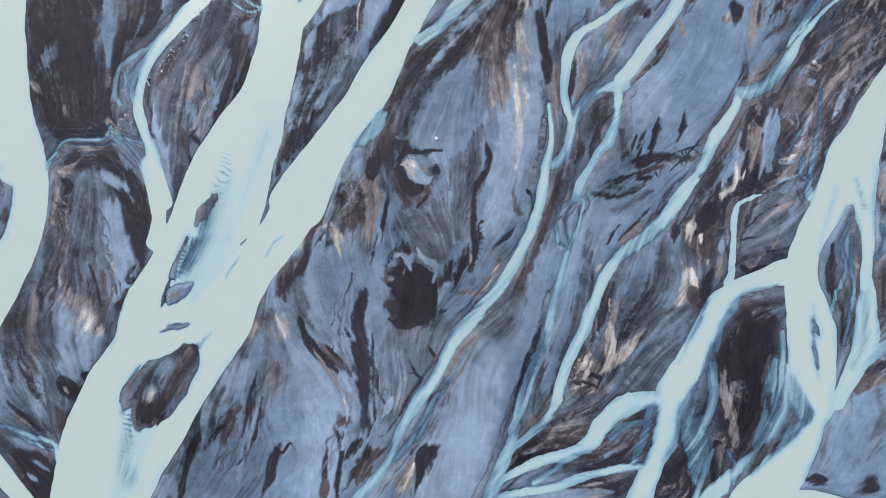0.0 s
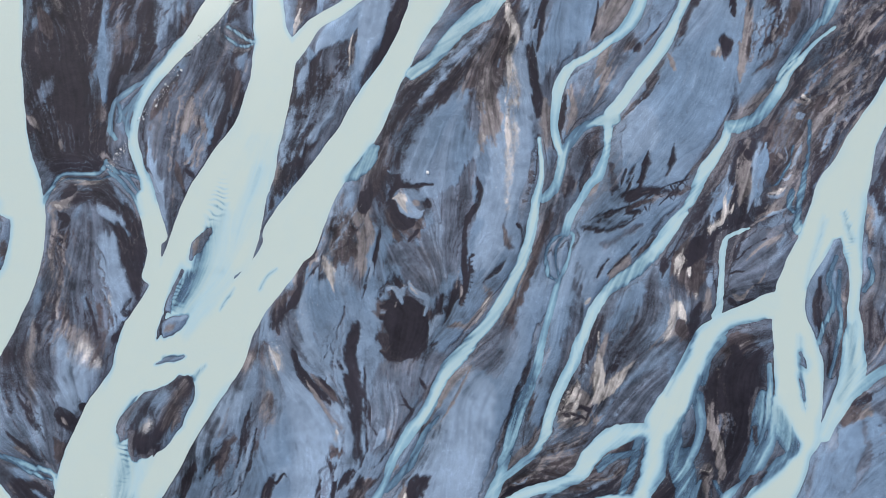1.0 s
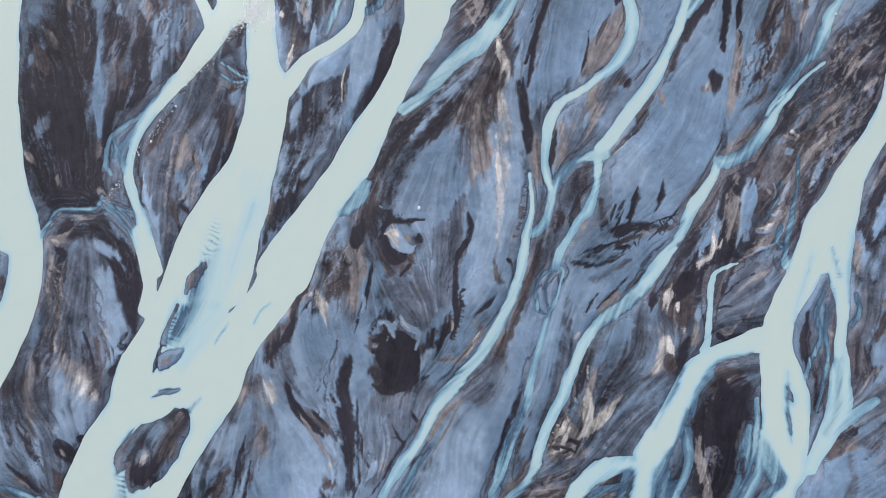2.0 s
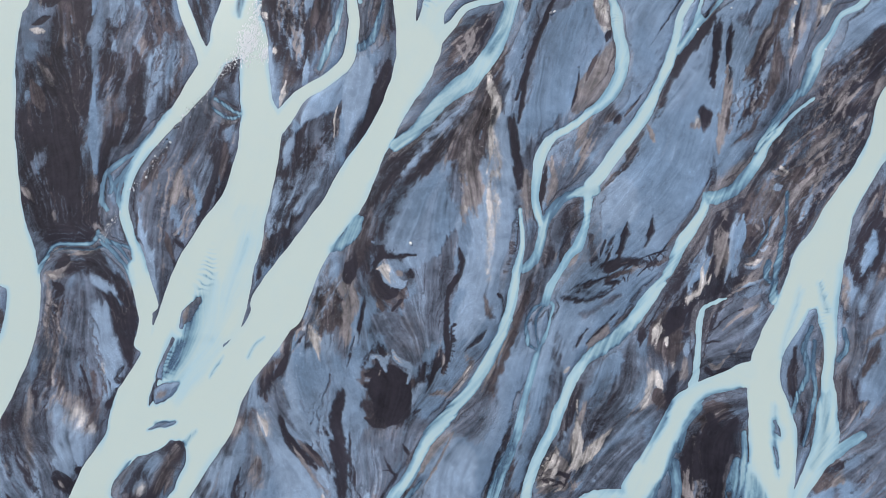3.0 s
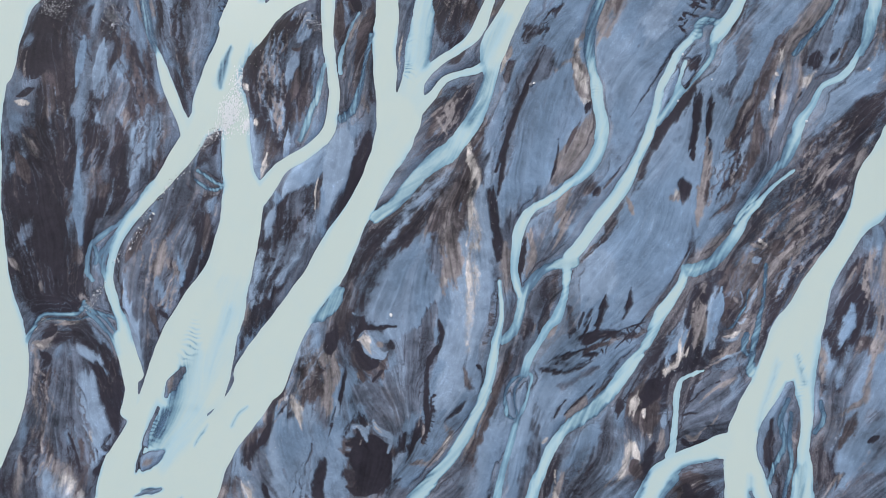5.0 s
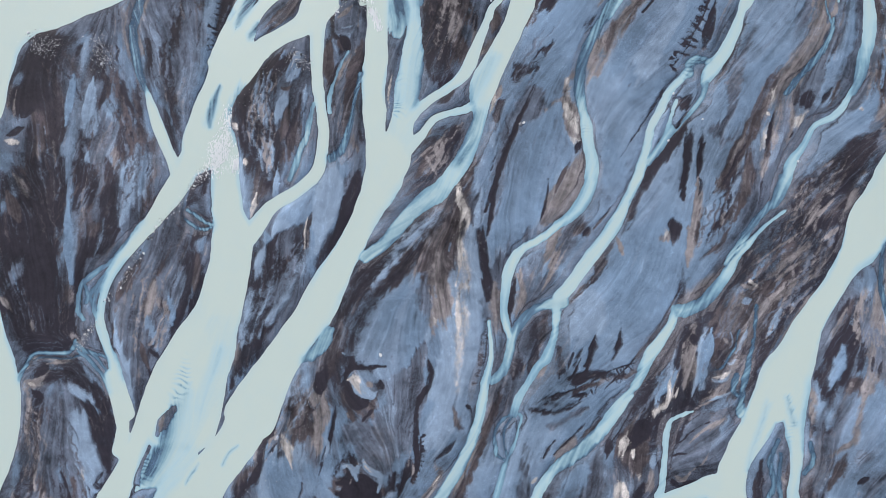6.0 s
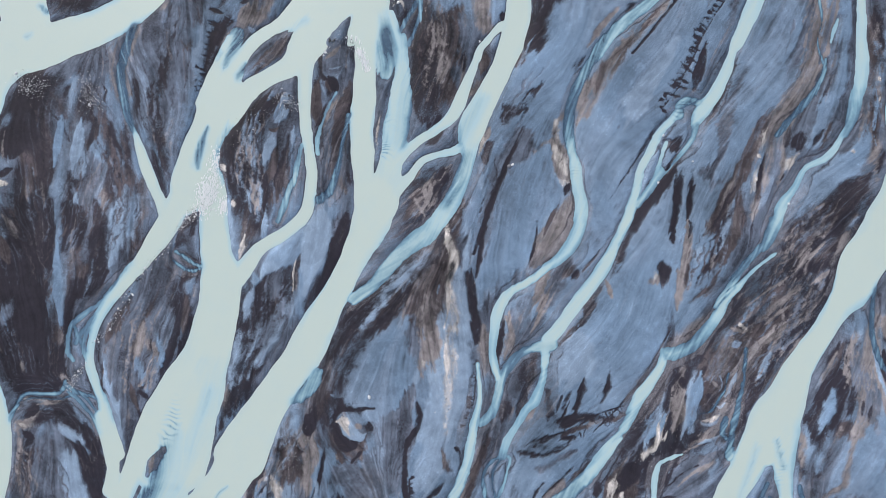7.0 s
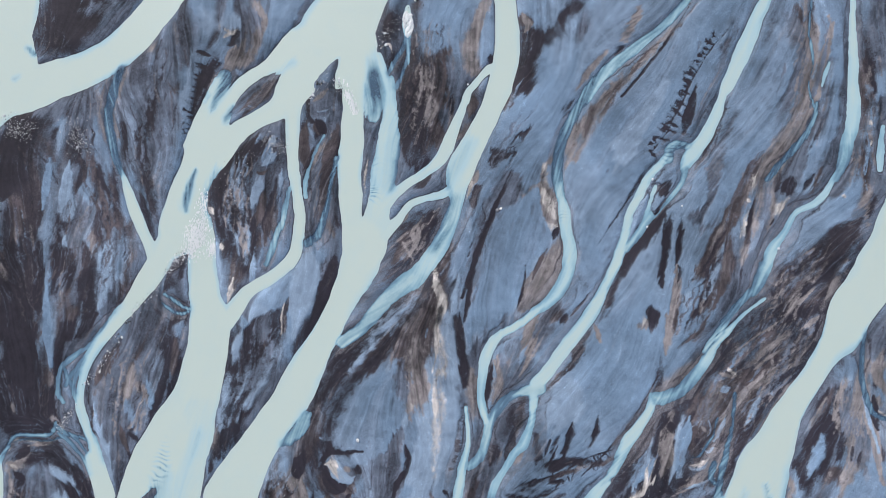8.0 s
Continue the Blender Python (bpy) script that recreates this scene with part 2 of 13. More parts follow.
channel("main", 1, (-42.9, 72.9, 2.61), (-45.1, 68.2, 2.62), (-48.0, 64.1, 2.25), (-51.6, 59.2, 1.76), (-55.4, 54.9, 1.57), (-59.0, 50.6, 1.39), (-61.2, 46.9, 1.08), (-62.5, 43.1, 0.89), (-63.2, 39.4, 0.95), (-63.0, 36.3, 1.08), (-61.4, 32.0, 1.14), (-59.8, 27.1, 1.40), (-58.6, 22.2, 1.65), (-57.2, 17.8, 1.65))
channel("main", 1, (-60.9, 26.1, 1.15), (-59.9, 22.6, 1.27), (-58.8, 18.6, 1.38), (-58.1, 14.6, 1.49), (-58.3, 9.4, 1.94))
channel("brook", .16, (-52.9, 110.0, 0.75), (-55.1, 104.5, 1.00), (-55.7, 98.8, 1.00), (-54.9, 93.3, 0.88), (-53.2, 87.9, 0.63))
channel("main", 1, (-53.0, 88.1, 0.50), (-51.3, 82.4, 1.06), (-49.5, 77.5, 1.31), (-47.6, 73.2, 1.25), (-46.2, 69.6, 1.50))
channel("main", 1, (-15.3, 104.9, 2.72), (-15.7, 100.1, 1.70), (-15.9, 94.2, 1.34), (-15.5, 88.2, 1.22), (-14.6, 82.2, 1.09), (-14.3, 76.2, 1.22), (-15.0, 71.4, 1.34), (-16.6, 68.4, 1.34), (-19.3, 66.0, 1.34), (-22.4, 64.1, 1.35), (-25.5, 62.3, 1.47), (-27.9, 59.3, 1.85), (-30.7, 55.4, 1.85))
channel("brook", .55, (-16.5, 84.0, 0.37), (-18.1, 77.4, 0.61), (-19.8, 72.6, 0.61), (-21.7, 67.8, 0.49))
channel("brook", .7, (-9.1, 95.3, 0.36), (-11.8, 89.3, 0.36), (-12.9, 85.8, 0.55), (-12.9, 82.2, 0.43))
channel("brook", .35, (-6.2, 90.5, 0.48), (-7.6, 84.5, 0.48), (-8.5, 79.7, 0.61), (-10.1, 75.0, 0.85), (-12.5, 72.6, 0.97))
channel("main", .92, (2.5, 111.7, 0.85), (3.6, 108.1, 1.26), (4.9, 103.4, 1.01), (4.4, 97.5, 1.48), (3.6, 92.8, 1.48), (3.2, 88.0, 1.85), (2.9, 83.3, 2.15), (2.2, 77.9, 2.80))
channel("main", .55, (0.4, 111.2, 2.28), (1.7, 107.0, 2.45), (2.1, 102.9, 2.39), (1.5, 99.3, 1.42))
channel("main", .5, (6.4, 94.5, 0.60), (6.0, 89.2, 0.96), (5.0, 83.8, 0.84))
channel("main", 1, (29.7, 127.5, 2.03), (29.2, 122.9, 2.10), (29.7, 117.1, 2.39), (29.4, 111.2, 2.62), (28.8, 107.8, 2.51), (27.9, 104.3, 2.50), (26.0, 99.6, 2.30), (24.2, 96.1, 2.19), (22.3, 92.6, 2.41), (20.5, 89.1, 2.74), (19.4, 85.5, 2.42), (19.0, 82.6, 1.70))
channel("main", .95, (26.2, 109.0, 0.70), (23.5, 106.1, 0.65), (21.5, 103.8, 0.77), (20.5, 100.8, 0.83), (19.1, 97.3, 0.94), (17.9, 94.4, 1.18), (16.4, 90.9, 1.30), (13.4, 87.9, 1.07), (9.8, 85.4, 0.95), (6.2, 82.9, 1.08), (3.2, 79.9, 1.68))
channel("main", .95, (19.9, 84.9, 1.30), (16.4, 82.9, 0.89), (12.2, 81.8, 0.66), (9.2, 80.4, 0.72), (6.8, 77.5, 0.96), (3.8, 74.7, 1.56))
channel("main", .78, (19.4, 83.8, 1.81), (18.8, 80.2, 1.43), (17.4, 76.1, 1.56), (15.9, 72.5, 1.72), (13.5, 68.9, 1.83), (11.5, 66.6, 1.81), (9.3, 64.2, 1.62))
channel("main", .62, (10.7, 65.6, 1.79), (8.0, 63.9, 1.92), (4.9, 61.2, 1.68), (1.3, 57.0, 1.57), (-1.7, 54.0, 1.45), (-5.4, 51.5, 1.33))
channel("main", .6, (-12.8, 35.7, 0.86), (-14.4, 32.7, 1.35), (-16.9, 30.2, 1.23))
channel("main", .5, (-13.6, 35.4, 1.04), (-15.5, 31.9, 1.15), (-18.4, 29.6, 0.92))
channel("brook", 1, (9.0, 121.9, 0.47), (9.0, 118.4, 1.13), (8.9, 116.1, 0.71))
channel("brook", .4, (8.5, 115.1, 0.36), (7.8, 112.8, 0.54), (6.3, 110.7, 0.48), (4.7, 108.1, 0.48))
channel("brook", .45, (9.0, 115.1, 0.36), (9.0, 111.6, 0.36), (7.8, 108.1, 0.42), (6.6, 105.2, 0.42))
channel("brook", .7, (-57.3, 53.0, 0.38), (-63.1, 48.7, 0.51), (-66.7, 46.2, 0.57), (-67.7, 43.1, 0.57), (-67.9, 39.4, 0.51), (-66.8, 37.9, 0.32))
channel("brook", .65, (-59.9, 50.0, 0.38), (-63.1, 46.2, 0.38), (-65.1, 43.7, 0.38), (-66.4, 41.6, 0.25))
channel("brook", .65, (-61.8, 46.9, 0.38), (-64.2, 43.1, 0.38), (-64.7, 40.7, 0.45), (-63.8, 37.6, 0.32))
channel("brook", .6, (-66.7, 45.6, 0.32), (-65.5, 42.5, 0.38), (-63.5, 39.4, 0.25))
channel("brook", .3, (-53.5, 58.6, 0.38), (-57.3, 54.5, 0.44), (-59.9, 51.6, 0.38))
channel("brook", .52, (-81.4, 24.8, 0.52), (-80.1, 27.2, 0.58), (-78.9, 29.2, 0.52), (-76.7, 30.5, 0.52), (-72.6, 30.6, 0.46), (-69.8, 31.0, 0.41), (-68.6, 33.3, 0.41))
channel("brook", .5, (-68.5, 32.3, 0.41), (-65.5, 30.9, 0.35), (-62.7, 30.2, 0.35), (-60.8, 28.8, 0.35))
channel("brook", .5, (-68.0, 31.2, 0.35), (-64.9, 28.6, 0.35), (-62.5, 25.5, 0.29), (-60.8, 22.3, 0.34))
channel("brook", .5, (-68.0, 31.6, 0.29), (-64.3, 30.0, 0.23), (-61.9, 26.9, 0.23), (-60.6, 24.4, 0.23))
channel("brook", .3, (-78.3, 28.8, 0.23), (-74.9, 29.6, 0.29), (-70.3, 29.4, 0.23), (-67.4, 30.0, 0.23))
channel("brook", .5, (-63.2, 36.1, 0.29), (-61.6, 32.6, 0.41), (-59.9, 29.3, 0.46), (-58.7, 25.0, 0.29))
channel("brook", .5, (-88.8, -26.7, 0.56), (-83.7, -28.4, 0.67), (-79.2, -29.4, 0.67), (-76.9, -30.6, 0.45))
channel("brook", .95, (-79.0, -29.3, 0.34), (-77.1, -30.8, 0.39), (-76.5, -33.2, 0.50))
channel("brook", .35, (-86.0, -28.1, 0.34), (-82.0, -30.0, 0.34), (-77.4, -31.4, 0.28))
channel("west", 1, (-90.8, -31.4, 1.40), (-88.8, -33.9, 1.45), (-85.7, -37.4, 1.56), (-82.9, -41.5, 1.67), (-81.3, -43.8, 1.78))
channel("creek", .45, (71.8, 127.1, 0.68), (67.3, 123.2, 0.79), (62.8, 118.2, 0.91), (57.1, 113.3, 1.03), (51.4, 108.8, 1.15), (47.4, 105.1, 1.27), (44.5, 100.5, 1.16), (41.8, 95.3, 1.16), (40.2, 90.7, 1.28), (39.8, 86.6, 1.40), (40.6, 82.4, 0.93))
channel("creek", .82, (40.5, 83.6, 0.58), (41.3, 79.5, 1.16), (42.0, 74.8, 1.28), (42.6, 70.1, 1.40), (41.8, 65.4, 1.52), (39.6, 61.3, 1.40), (35.2, 57.9, 0.94))
channel("creek", .88, (35.8, 58.3, 0.82), (31.7, 55.0, 0.82), (28.5, 53.3, 0.94), (26.1, 50.5, 1.18), (24.6, 46.9, 1.07), (24.1, 41.6, 0.89), (24.6, 37.4, 0.77), (25.8, 34.6, 0.77))
channel("creek", .88, (84.7, 126.8, 1.44), (81.8, 121.8, 1.35), (79.4, 116.1, 1.44), (77.0, 110.4, 1.70), (74.6, 104.7, 1.35), (73.6, 102.4, 0.79), (72.4, 99.0, 1.09), (70.2, 94.4, 1.38), (67.8, 91.0, 1.68), (66.3, 88.7, 1.31))
channel("creek", .5, (67.5, 91.9, 0.68), (65.2, 92.4, 1.03), (63.3, 91.9, 1.14), (62.9, 89.3, 0.80))
channel("creek", .85, (63.7, 91.9, 0.69), (61.8, 89.4, 0.86), (59.0, 86.4, 0.86), (56.7, 82.4, 0.98), (55.0, 78.3, 0.92), (53.8, 73.6, 0.92), (52.6, 69.9, 1.04))
channel("creek", .6, (66.1, 88.7, 0.97), (65.3, 85.2, 0.63), (63.6, 82.3, 0.63), (61.3, 80.0, 0.80), (59.0, 77.7, 0.92), (56.9, 74.5, 0.81), (54.2, 71.0, 0.92))
channel("creek", .85, (59.9, 84.1, 0.34), (58.8, 80.0, 0.46), (57.6, 75.9, 0.58), (54.9, 72.2, 0.58))
channel("creek", .88, (53.1, 70.3, 1.16), (51.1, 65.6, 1.04), (49.2, 61.9, 1.16), (46.7, 57.2, 1.57), (43.8, 53.4, 1.40), (41.2, 49.8, 1.40), (38.8, 46.5, 1.41), (35.8, 42.9, 1.65))
channel("creek", .55, (36.4, 41.7, 1.53), (32.9, 41.2, 1.18))
channel("creek", .65, (33.5, 41.4, 0.94), (30.5, 40.4, 0.95), (28.5, 38.5, 0.95), (26.4, 35.0, 0.95), (25.2, 30.2, 1.01), (23.7, 26.9, 1.19), (21.6, 25.3, 0.95))
channel("creek", .82, (35.4, 41.7, 1.41), (35.0, 37.5, 0.82), (34.2, 33.3, 0.94), (33.0, 30.0, 1.18), (31.1, 27.9, 0.83), (29.3, 24.9, 0.77), (27.5, 22.2, 0.89), (26.1, 18.1, 0.95))
channel("creek", .8, (21.0, 37.7, 0.29), (21.3, 32.4, 0.52), (20.9, 27.8, 0.80), (20.0, 24.3, 1.09), (19.1, 19.7, 1.14), (18.2, 15.1, 1.14))
channel("creek", .7, (18.2, 15.7, 1.14), (16.5, 10.5, 1.25), (14.2, 6.0, 1.25), (11.3, 1.4, 1.36), (7.9, -2.5, 1.35), (5.1, -6.4, 1.46))
channel("creek", .78, (6.2, -5.3, 1.35), (1.7, -9.8, 1.29), (-0.6, -14.2, 1.12), (-2.8, -18.7, 1.12), (-5.6, -22.0, 1.12), (-7.8, -25.3, 1.00), (-9.5, -28.5, 0.83), (-11.1, -32.9, 0.83), (-13.3, -36.2, 0.94), (-16.6, -40.0, 1.22), (-18.8, -43.2, 1.33))
channel("creek", .35, (6.8, -3.1, 0.90), (3.9, -6.2, 0.90), (1.1, -8.9, 0.45))
channel("creek", .5, (0.0, -18.7, 0.34), (-2.5, -22.2, 0.50), (-5.0, -27.5, 0.78), (-7.8, -30.7, 0.78), (-10.0, -33.1, 0.55))
channel("creek", .45, (26.0, 18.5, 0.34), (23.4, 16.5, 0.40), (22.2, 13.4, 0.40), (22.5, 9.9, 0.40), (24.1, 8.5, 0.34))
channel("creek", .35, (26.2, 18.3, 0.28), (24.5, 15.1, 0.28), (24.2, 11.6, 0.28), (24.7, 9.1, 0.28))
channel("creek", .78, (26.0, 18.5, 0.46), (27.7, 17.7, 0.40), (27.0, 13.9, 0.40), (25.6, 10.5, 0.51), (24.2, 7.1, 0.57), (23.2, 3.7, 0.68), (22.0, -0.8, 0.73), (20.8, -5.3, 0.84), (19.7, -9.8, 0.90))
channel("creek", .45, (19.8, -9.2, 0.90), (17.9, -14.2, 1.01), (16.5, -18.6, 1.01), (15.0, -23.0, 1.00), (13.6, -27.4, 1.06))
channel("creek", .72, (13.6, -26.9, 1.06), (12.0, -31.8, 1.11), (10.5, -35.0, 1.11), (9.1, -38.3, 1.22), (7.5, -42.6, 1.32))
channel("creek", .25, (17.4, -14.2, 0.78), (15.1, -19.7, 0.89), (13.9, -24.1, 0.78))
channel("creek", .88, (98.8, 126.5, 0.44), (99.1, 121.4, 0.50), (99.1, 115.7, 0.72), (99.2, 110.0, 1.00), (99.5, 104.4, 1.22), (99.4, 98.7, 1.38), (98.6, 93.0, 1.32))
channel("creek", .6, (98.7, 94.1, 1.41), (97.9, 90.1, 1.39), (97.0, 87.3, 1.04), (96.2, 85.2, 0.61))
channel("creek", .85, (96.0, 86.4, 0.28), (94.7, 83.3, 0.72), (91.8, 80.2, 0.78), (88.3, 78.4, 0.67), (86.3, 74.7, 0.79), (83.8, 71.2, 1.13), (82.2, 67.2, 1.35))
channel("creek", .6, (82.2, 67.8, 1.35), (81.0, 64.3, 1.36), (79.8, 62.2, 0.91))
channel("creek", .5, (80.2, 63.1, 0.79), (76.2, 59.0, 0.68), (74.0, 56.1, 0.57), (71.7, 52.6, 0.57), (70.4, 50.0, 0.57))
channel("creek", .82, (82.2, 61.0, 0.28), (79.6, 59.0, 0.34), (77.4, 57.3, 0.40), (75.1, 54.4, 0.57), (72.6, 51.4, 0.80), (70.6, 48.5, 1.14), (68.3, 44.9, 1.26))
channel("creek", .6, (68.9, 45.8, 1.26), (65.5, 42.0, 1.38), (62.0, 40.1, 1.27), (60.1, 40.5, 1.04))
channel("creek", .82, (59.4, 41.0, 0.46), (59.2, 38.1, 0.92), (56.9, 34.2, 1.16), (54.6, 30.6, 1.28), (52.8, 27.0, 1.16), (51.1, 24.0, 0.93))
channel("creek", .6, (52.8, 27.4, 0.93), (51.1, 24.0, 0.82), (49.5, 21.9, 0.82))
channel("creek", .85, (49.9, 22.8, 0.58), (48.2, 20.9, 0.82), (45.7, 18.0, 0.94))
channel("creek", .85, (50.7, 22.2, 0.57), (46.7, 17.9, 1.36), (43.0, 13.3, 1.47))
channel("creek", .55, (43.4, 13.9, 1.47), (38.6, 9.4, 1.47), (34.5, 6.5, 1.13))
channel("creek", .82, (34.9, 6.9, 1.02), (32.2, 3.7, 1.02), (30.5, 0.3, 1.13), (28.7, -4.2, 1.24), (27.0, -8.7, 1.23), (24.7, -13.1, 1.23), (22.9, -17.5, 1.17), (21.7, -21.9, 1.11))
channel("creek", .65, (21.9, -21.4, 1.11), (19.5, -25.8, 0.78), (15.5, -29.1, 0.67), (12.2, -31.2, 0.55), (10.9, -32.1, 0.44))
channel("creek", .5, (75.6, 58.3, 0.52), (73.4, 53.8, 0.41), (71.2, 49.8, 0.35))
channel("creek", .55, (92.3, 100.8, 0.28), (91.7, 97.6, 0.45), (90.0, 94.2, 0.61))
channel("creek", .4, (90.6, 95.1, 0.61), (87.8, 91.4, 0.78), (85.0, 88.5, 0.79), (82.6, 85.3, 0.68))
channel("creek", .8, (94.6, 109.0, 0.17), (94.0, 106.7, 0.44), (93.3, 104.2, 0.17))
channel("creek", .6, (91.7, 99.9, 0.22), (90.7, 104.5, 0.22), (91.4, 109.0, 0.22), (90.6, 114.8, 0.28), (91.0, 121.6, 0.28))
channel("east", .9, (105.1, 95.8, 0.16), (104.8, 91.8, 0.39), (104.7, 87.2, 0.39))
channel("east", 1, (115.2, 91.7, 6.15), (113.2, 87.1, 5.63), (111.4, 82.6, 5.17), (109.5, 78.0, 4.68), (107.7, 73.5, 4.32), (105.3, 68.9, 4.41), (103.2, 64.3, 4.47), (99.8, 59.1, 4.54), (97.8, 53.9, 4.01), (95.3, 50.4, 2.86), (92.2, 45.7, 2.47), (89.3, 41.1, 2.53), (86.7, 36.4, 3.06), (84.8, 31.7, 3.95), (82.6, 26.9, 5.15), (80.5, 22.2, 4.73), (77.9, 19.6, 2.99))
channel("east", 1, (80.7, 25.4, 2.94), (78.4, 20.8, 3.13), (76.4, 16.2, 3.26), (73.6, 11.6, 3.13), (71.5, 7.1, 2.97), (70.9, 1.4, 3.41), (71.9, -4.2, 4.41), (72.4, -9.8, 5.00), (72.4, -15.3, 4.60), (72.9, -19.7, 3.47), (74.2, -23.0, 2.21), (73.0, -25.7, 1.56), (71.1, -28.4, 2.51), (69.1, -31.7, 3.23), (66.5, -35.0, 3.98), (63.3, -38.2, 4.75), (59.9, -42.5, 5.33))
channel("east", .95, (84.5, 24.2, 2.89), (84.0, 19.6, 2.32), (84.1, 15.0, 1.63), (84.6, 10.5, 1.13), (84.1, 5.9, 0.95), (83.6, 1.4, 1.12))
channel("east", .85, (83.7, 2.6, 1.12), (83.6, -4.2, 1.79), (83.1, -9.7, 2.25), (81.4, -14.2, 1.95), (78.9, -18.6, 1.44), (77.0, -22.1, 1.24))
channel("east", .7, (90.7, -8.6, 0.67), (87.0, -10.9, 0.89), (84.4, -12.8, 1.00), (82.1, -14.7, 1.00))
channel("east", 1, (64.9, -41.6, 2.19), (71.5, -41.2, 2.08), (76.9, -42.1, 1.86), (84.5, -43.7, 1.97))
channel("east", .95, (68.3, 3.7, 2.48), (64.3, 2.6, 1.91), (59.8, 1.0, 1.57), (56.5, -1.2, 1.91), (54.0, -3.4, 2.36), (51.9, -7.5, 2.46), (49.8, -12.0, 2.79), (47.1, -16.4, 3.12), (44.8, -19.9, 3.11))
channel("east", .82, (42.9, -21.2, 1.33), (36.8, -22.0, 1.67), (33.2, -23.8, 1.78), (30.3, -26.9, 1.66), (28.3, -29.9, 1.39), (24.9, -31.6, 0.94), (18.8, -33.4, 0.94), (14.4, -35.3, 0.66), (11.1, -36.9, 0.50), (8.6, -39.9, 0.55))
channel("east", .95, (43.9, -21.4, 2.45), (43.2, -26.8, 2.00), (41.6, -31.7, 1.77), (39.6, -36.1, 1.99), (37.2, -41.5, 2.31))
channel("east", .78, (40.4, -34.5, 0.50), (35.4, -34.6, 0.61), (29.9, -35.7, 0.72), (25.4, -37.0, 0.61), (21.0, -38.5, 0.66), (15.5, -39.4, 0.61), (9.9, -40.7, 0.77))
channel("east", .55, (27.7, -30.9, 0.66), (23.8, -33.1, 0.50), (20.5, -35.6, 0.44), (17.1, -37.4, 0.44))
channel("east", .65, (52.1, -14.8, 1.23), (52.8, -19.7, 0.83), (51.8, -24.1, 0.78), (50.2, -27.4, 0.78), (48.5, -30.4, 0.66))
channel("east", .38, (48.2, -19.7, 1.33), (48.0, -24.1, 2.11), (48.8, -28.5, 2.43), (49.2, -31.7, 2.10), (48.8, -35.0, 1.10))
channel("east", .45, (49.9, -29.6, 0.55), (46.8, -27.4, 0.33), (46.3, -24.1, 0.28))
channel("east", .55, (48.0, -33.9, 0.44), (48.6, -36.6, 0.33), (49.4, -38.4, 0.22))
channel("east", .6, (52.3, -31.3, 0.28), (50.6, -34.8, 0.44), (49.2, -39.1, 0.44), (48.0, -42.0, 0.44))
channel("east", .4, (54.9, -31.3, 0.28), (56.1, -34.1, 0.33), (56.2, -37.1, 0.28))
channel("east", .7, (46.3, -22.8, 0.50), (45.6, -27.4, 0.44), (44.4, -30.7, 0.44), (42.5, -33.3, 0.44))
channel("east", .6, (66.4, -8.4, 0.28), (66.5, -14.2, 0.50), (65.6, -19.7, 0.61), (63.6, -24.1, 0.55), (61.6, -28.2, 0.44), (60.9, -30.8, 0.33))
channel("east", .75, (67.9, -15.3, 0.78), (66.8, -20.8, 0.72), (66.1, -24.3, 0.89), (63.6, -28.5, 1.05), (61.1, -31.7, 1.05), (57.2, -35.0, 1.21), (53.1, -38.4, 1.43), (50.1, -42.0, 1.65))
channel("east", .4, (68.6, -17.5, 1.22), (69.2, -20.8, 2.00), (70.0, -23.5, 1.55), (70.8, -25.2, 0.66))
channel("east", .45, (71.3, -25.4, 0.66), (67.9, -27.4, 0.61), (64.9, -30.4, 0.50))
channel("brook", .85, (63.4, 19.1, 0.23), (59.3, 17.5, 0.40), (58.0, 15.5, 0.51), (57.6, 12.8, 0.51), (57.4, 8.2, 0.62), (57.0, 3.7, 0.73), (56.4, 1.2, 0.90))
channel("east", .5, (75.7, 34.1, 0.23), (74.9, 29.4, 0.29), (73.9, 24.2, 0.46), (72.9, 19.1, 0.68))
channel("east", .35, (80.8, 13.3, 0.28), (79.2, 8.8, 0.34), (79.8, 4.2, 0.28), (77.9, -0.6, 0.34), (76.9, -4.0, 0.28))
channel("east", .35, (81.5, 10.5, 0.23), (80.7, 4.8, 0.28), (81.2, -0.8, 0.22), (79.7, -6.4, 0.28), (78.6, -10.9, 0.22))
channel("east", .4, (87.3, 12.8, 0.28), (87.8, 9.3, 0.34), (85.9, 6.5, 0.34))
channel("creek", .35, (102.2, 53.9, 0.45), (101.7, 48.1, 0.56), (102.1, 42.4, 0.56), (104.0, 37.7, 0.50), (107.4, 36.0, 0.45))
channel("brook", .25, (76.4, 40.9, 0.46), (76.2, 36.2, 0.34), (75.1, 30.3, 0.29))
channel("brook", .35, (73.0, 36.2, 0.29), (71.6, 32.1, 0.29), (69.6, 28.5, 0.29), (67.3, 27.6, 0.23))
channel("brook", .35, (72.5, 26.8, 0.57), (71.7, 23.8, 0.69), (73.1, 22.1, 0.46))
channel("main", .72, (5.2, 106.9, 0.83), (5.3, 102.2, 1.19), (5.0, 96.3, 2.02), (4.5, 90.4, 2.49), (3.6, 84.5, 2.61))
channel("main", .3, (-30.2, 107.7, 1.59), (-31.4, 104.9, 1.59), (-33.2, 101.5, 0.86))
channel("brook", .45, (-44.0, 61.7, 0.31), (-42.2, 60.5, 0.37), (-39.7, 58.6, 0.31), (-38.5, 58.3, 0.31))
channel("brook", .4, (-45.3, 60.4, 0.25), (-42.8, 58.3, 0.37), (-40.6, 57.4, 0.31), (-38.9, 57.8, 0.25))
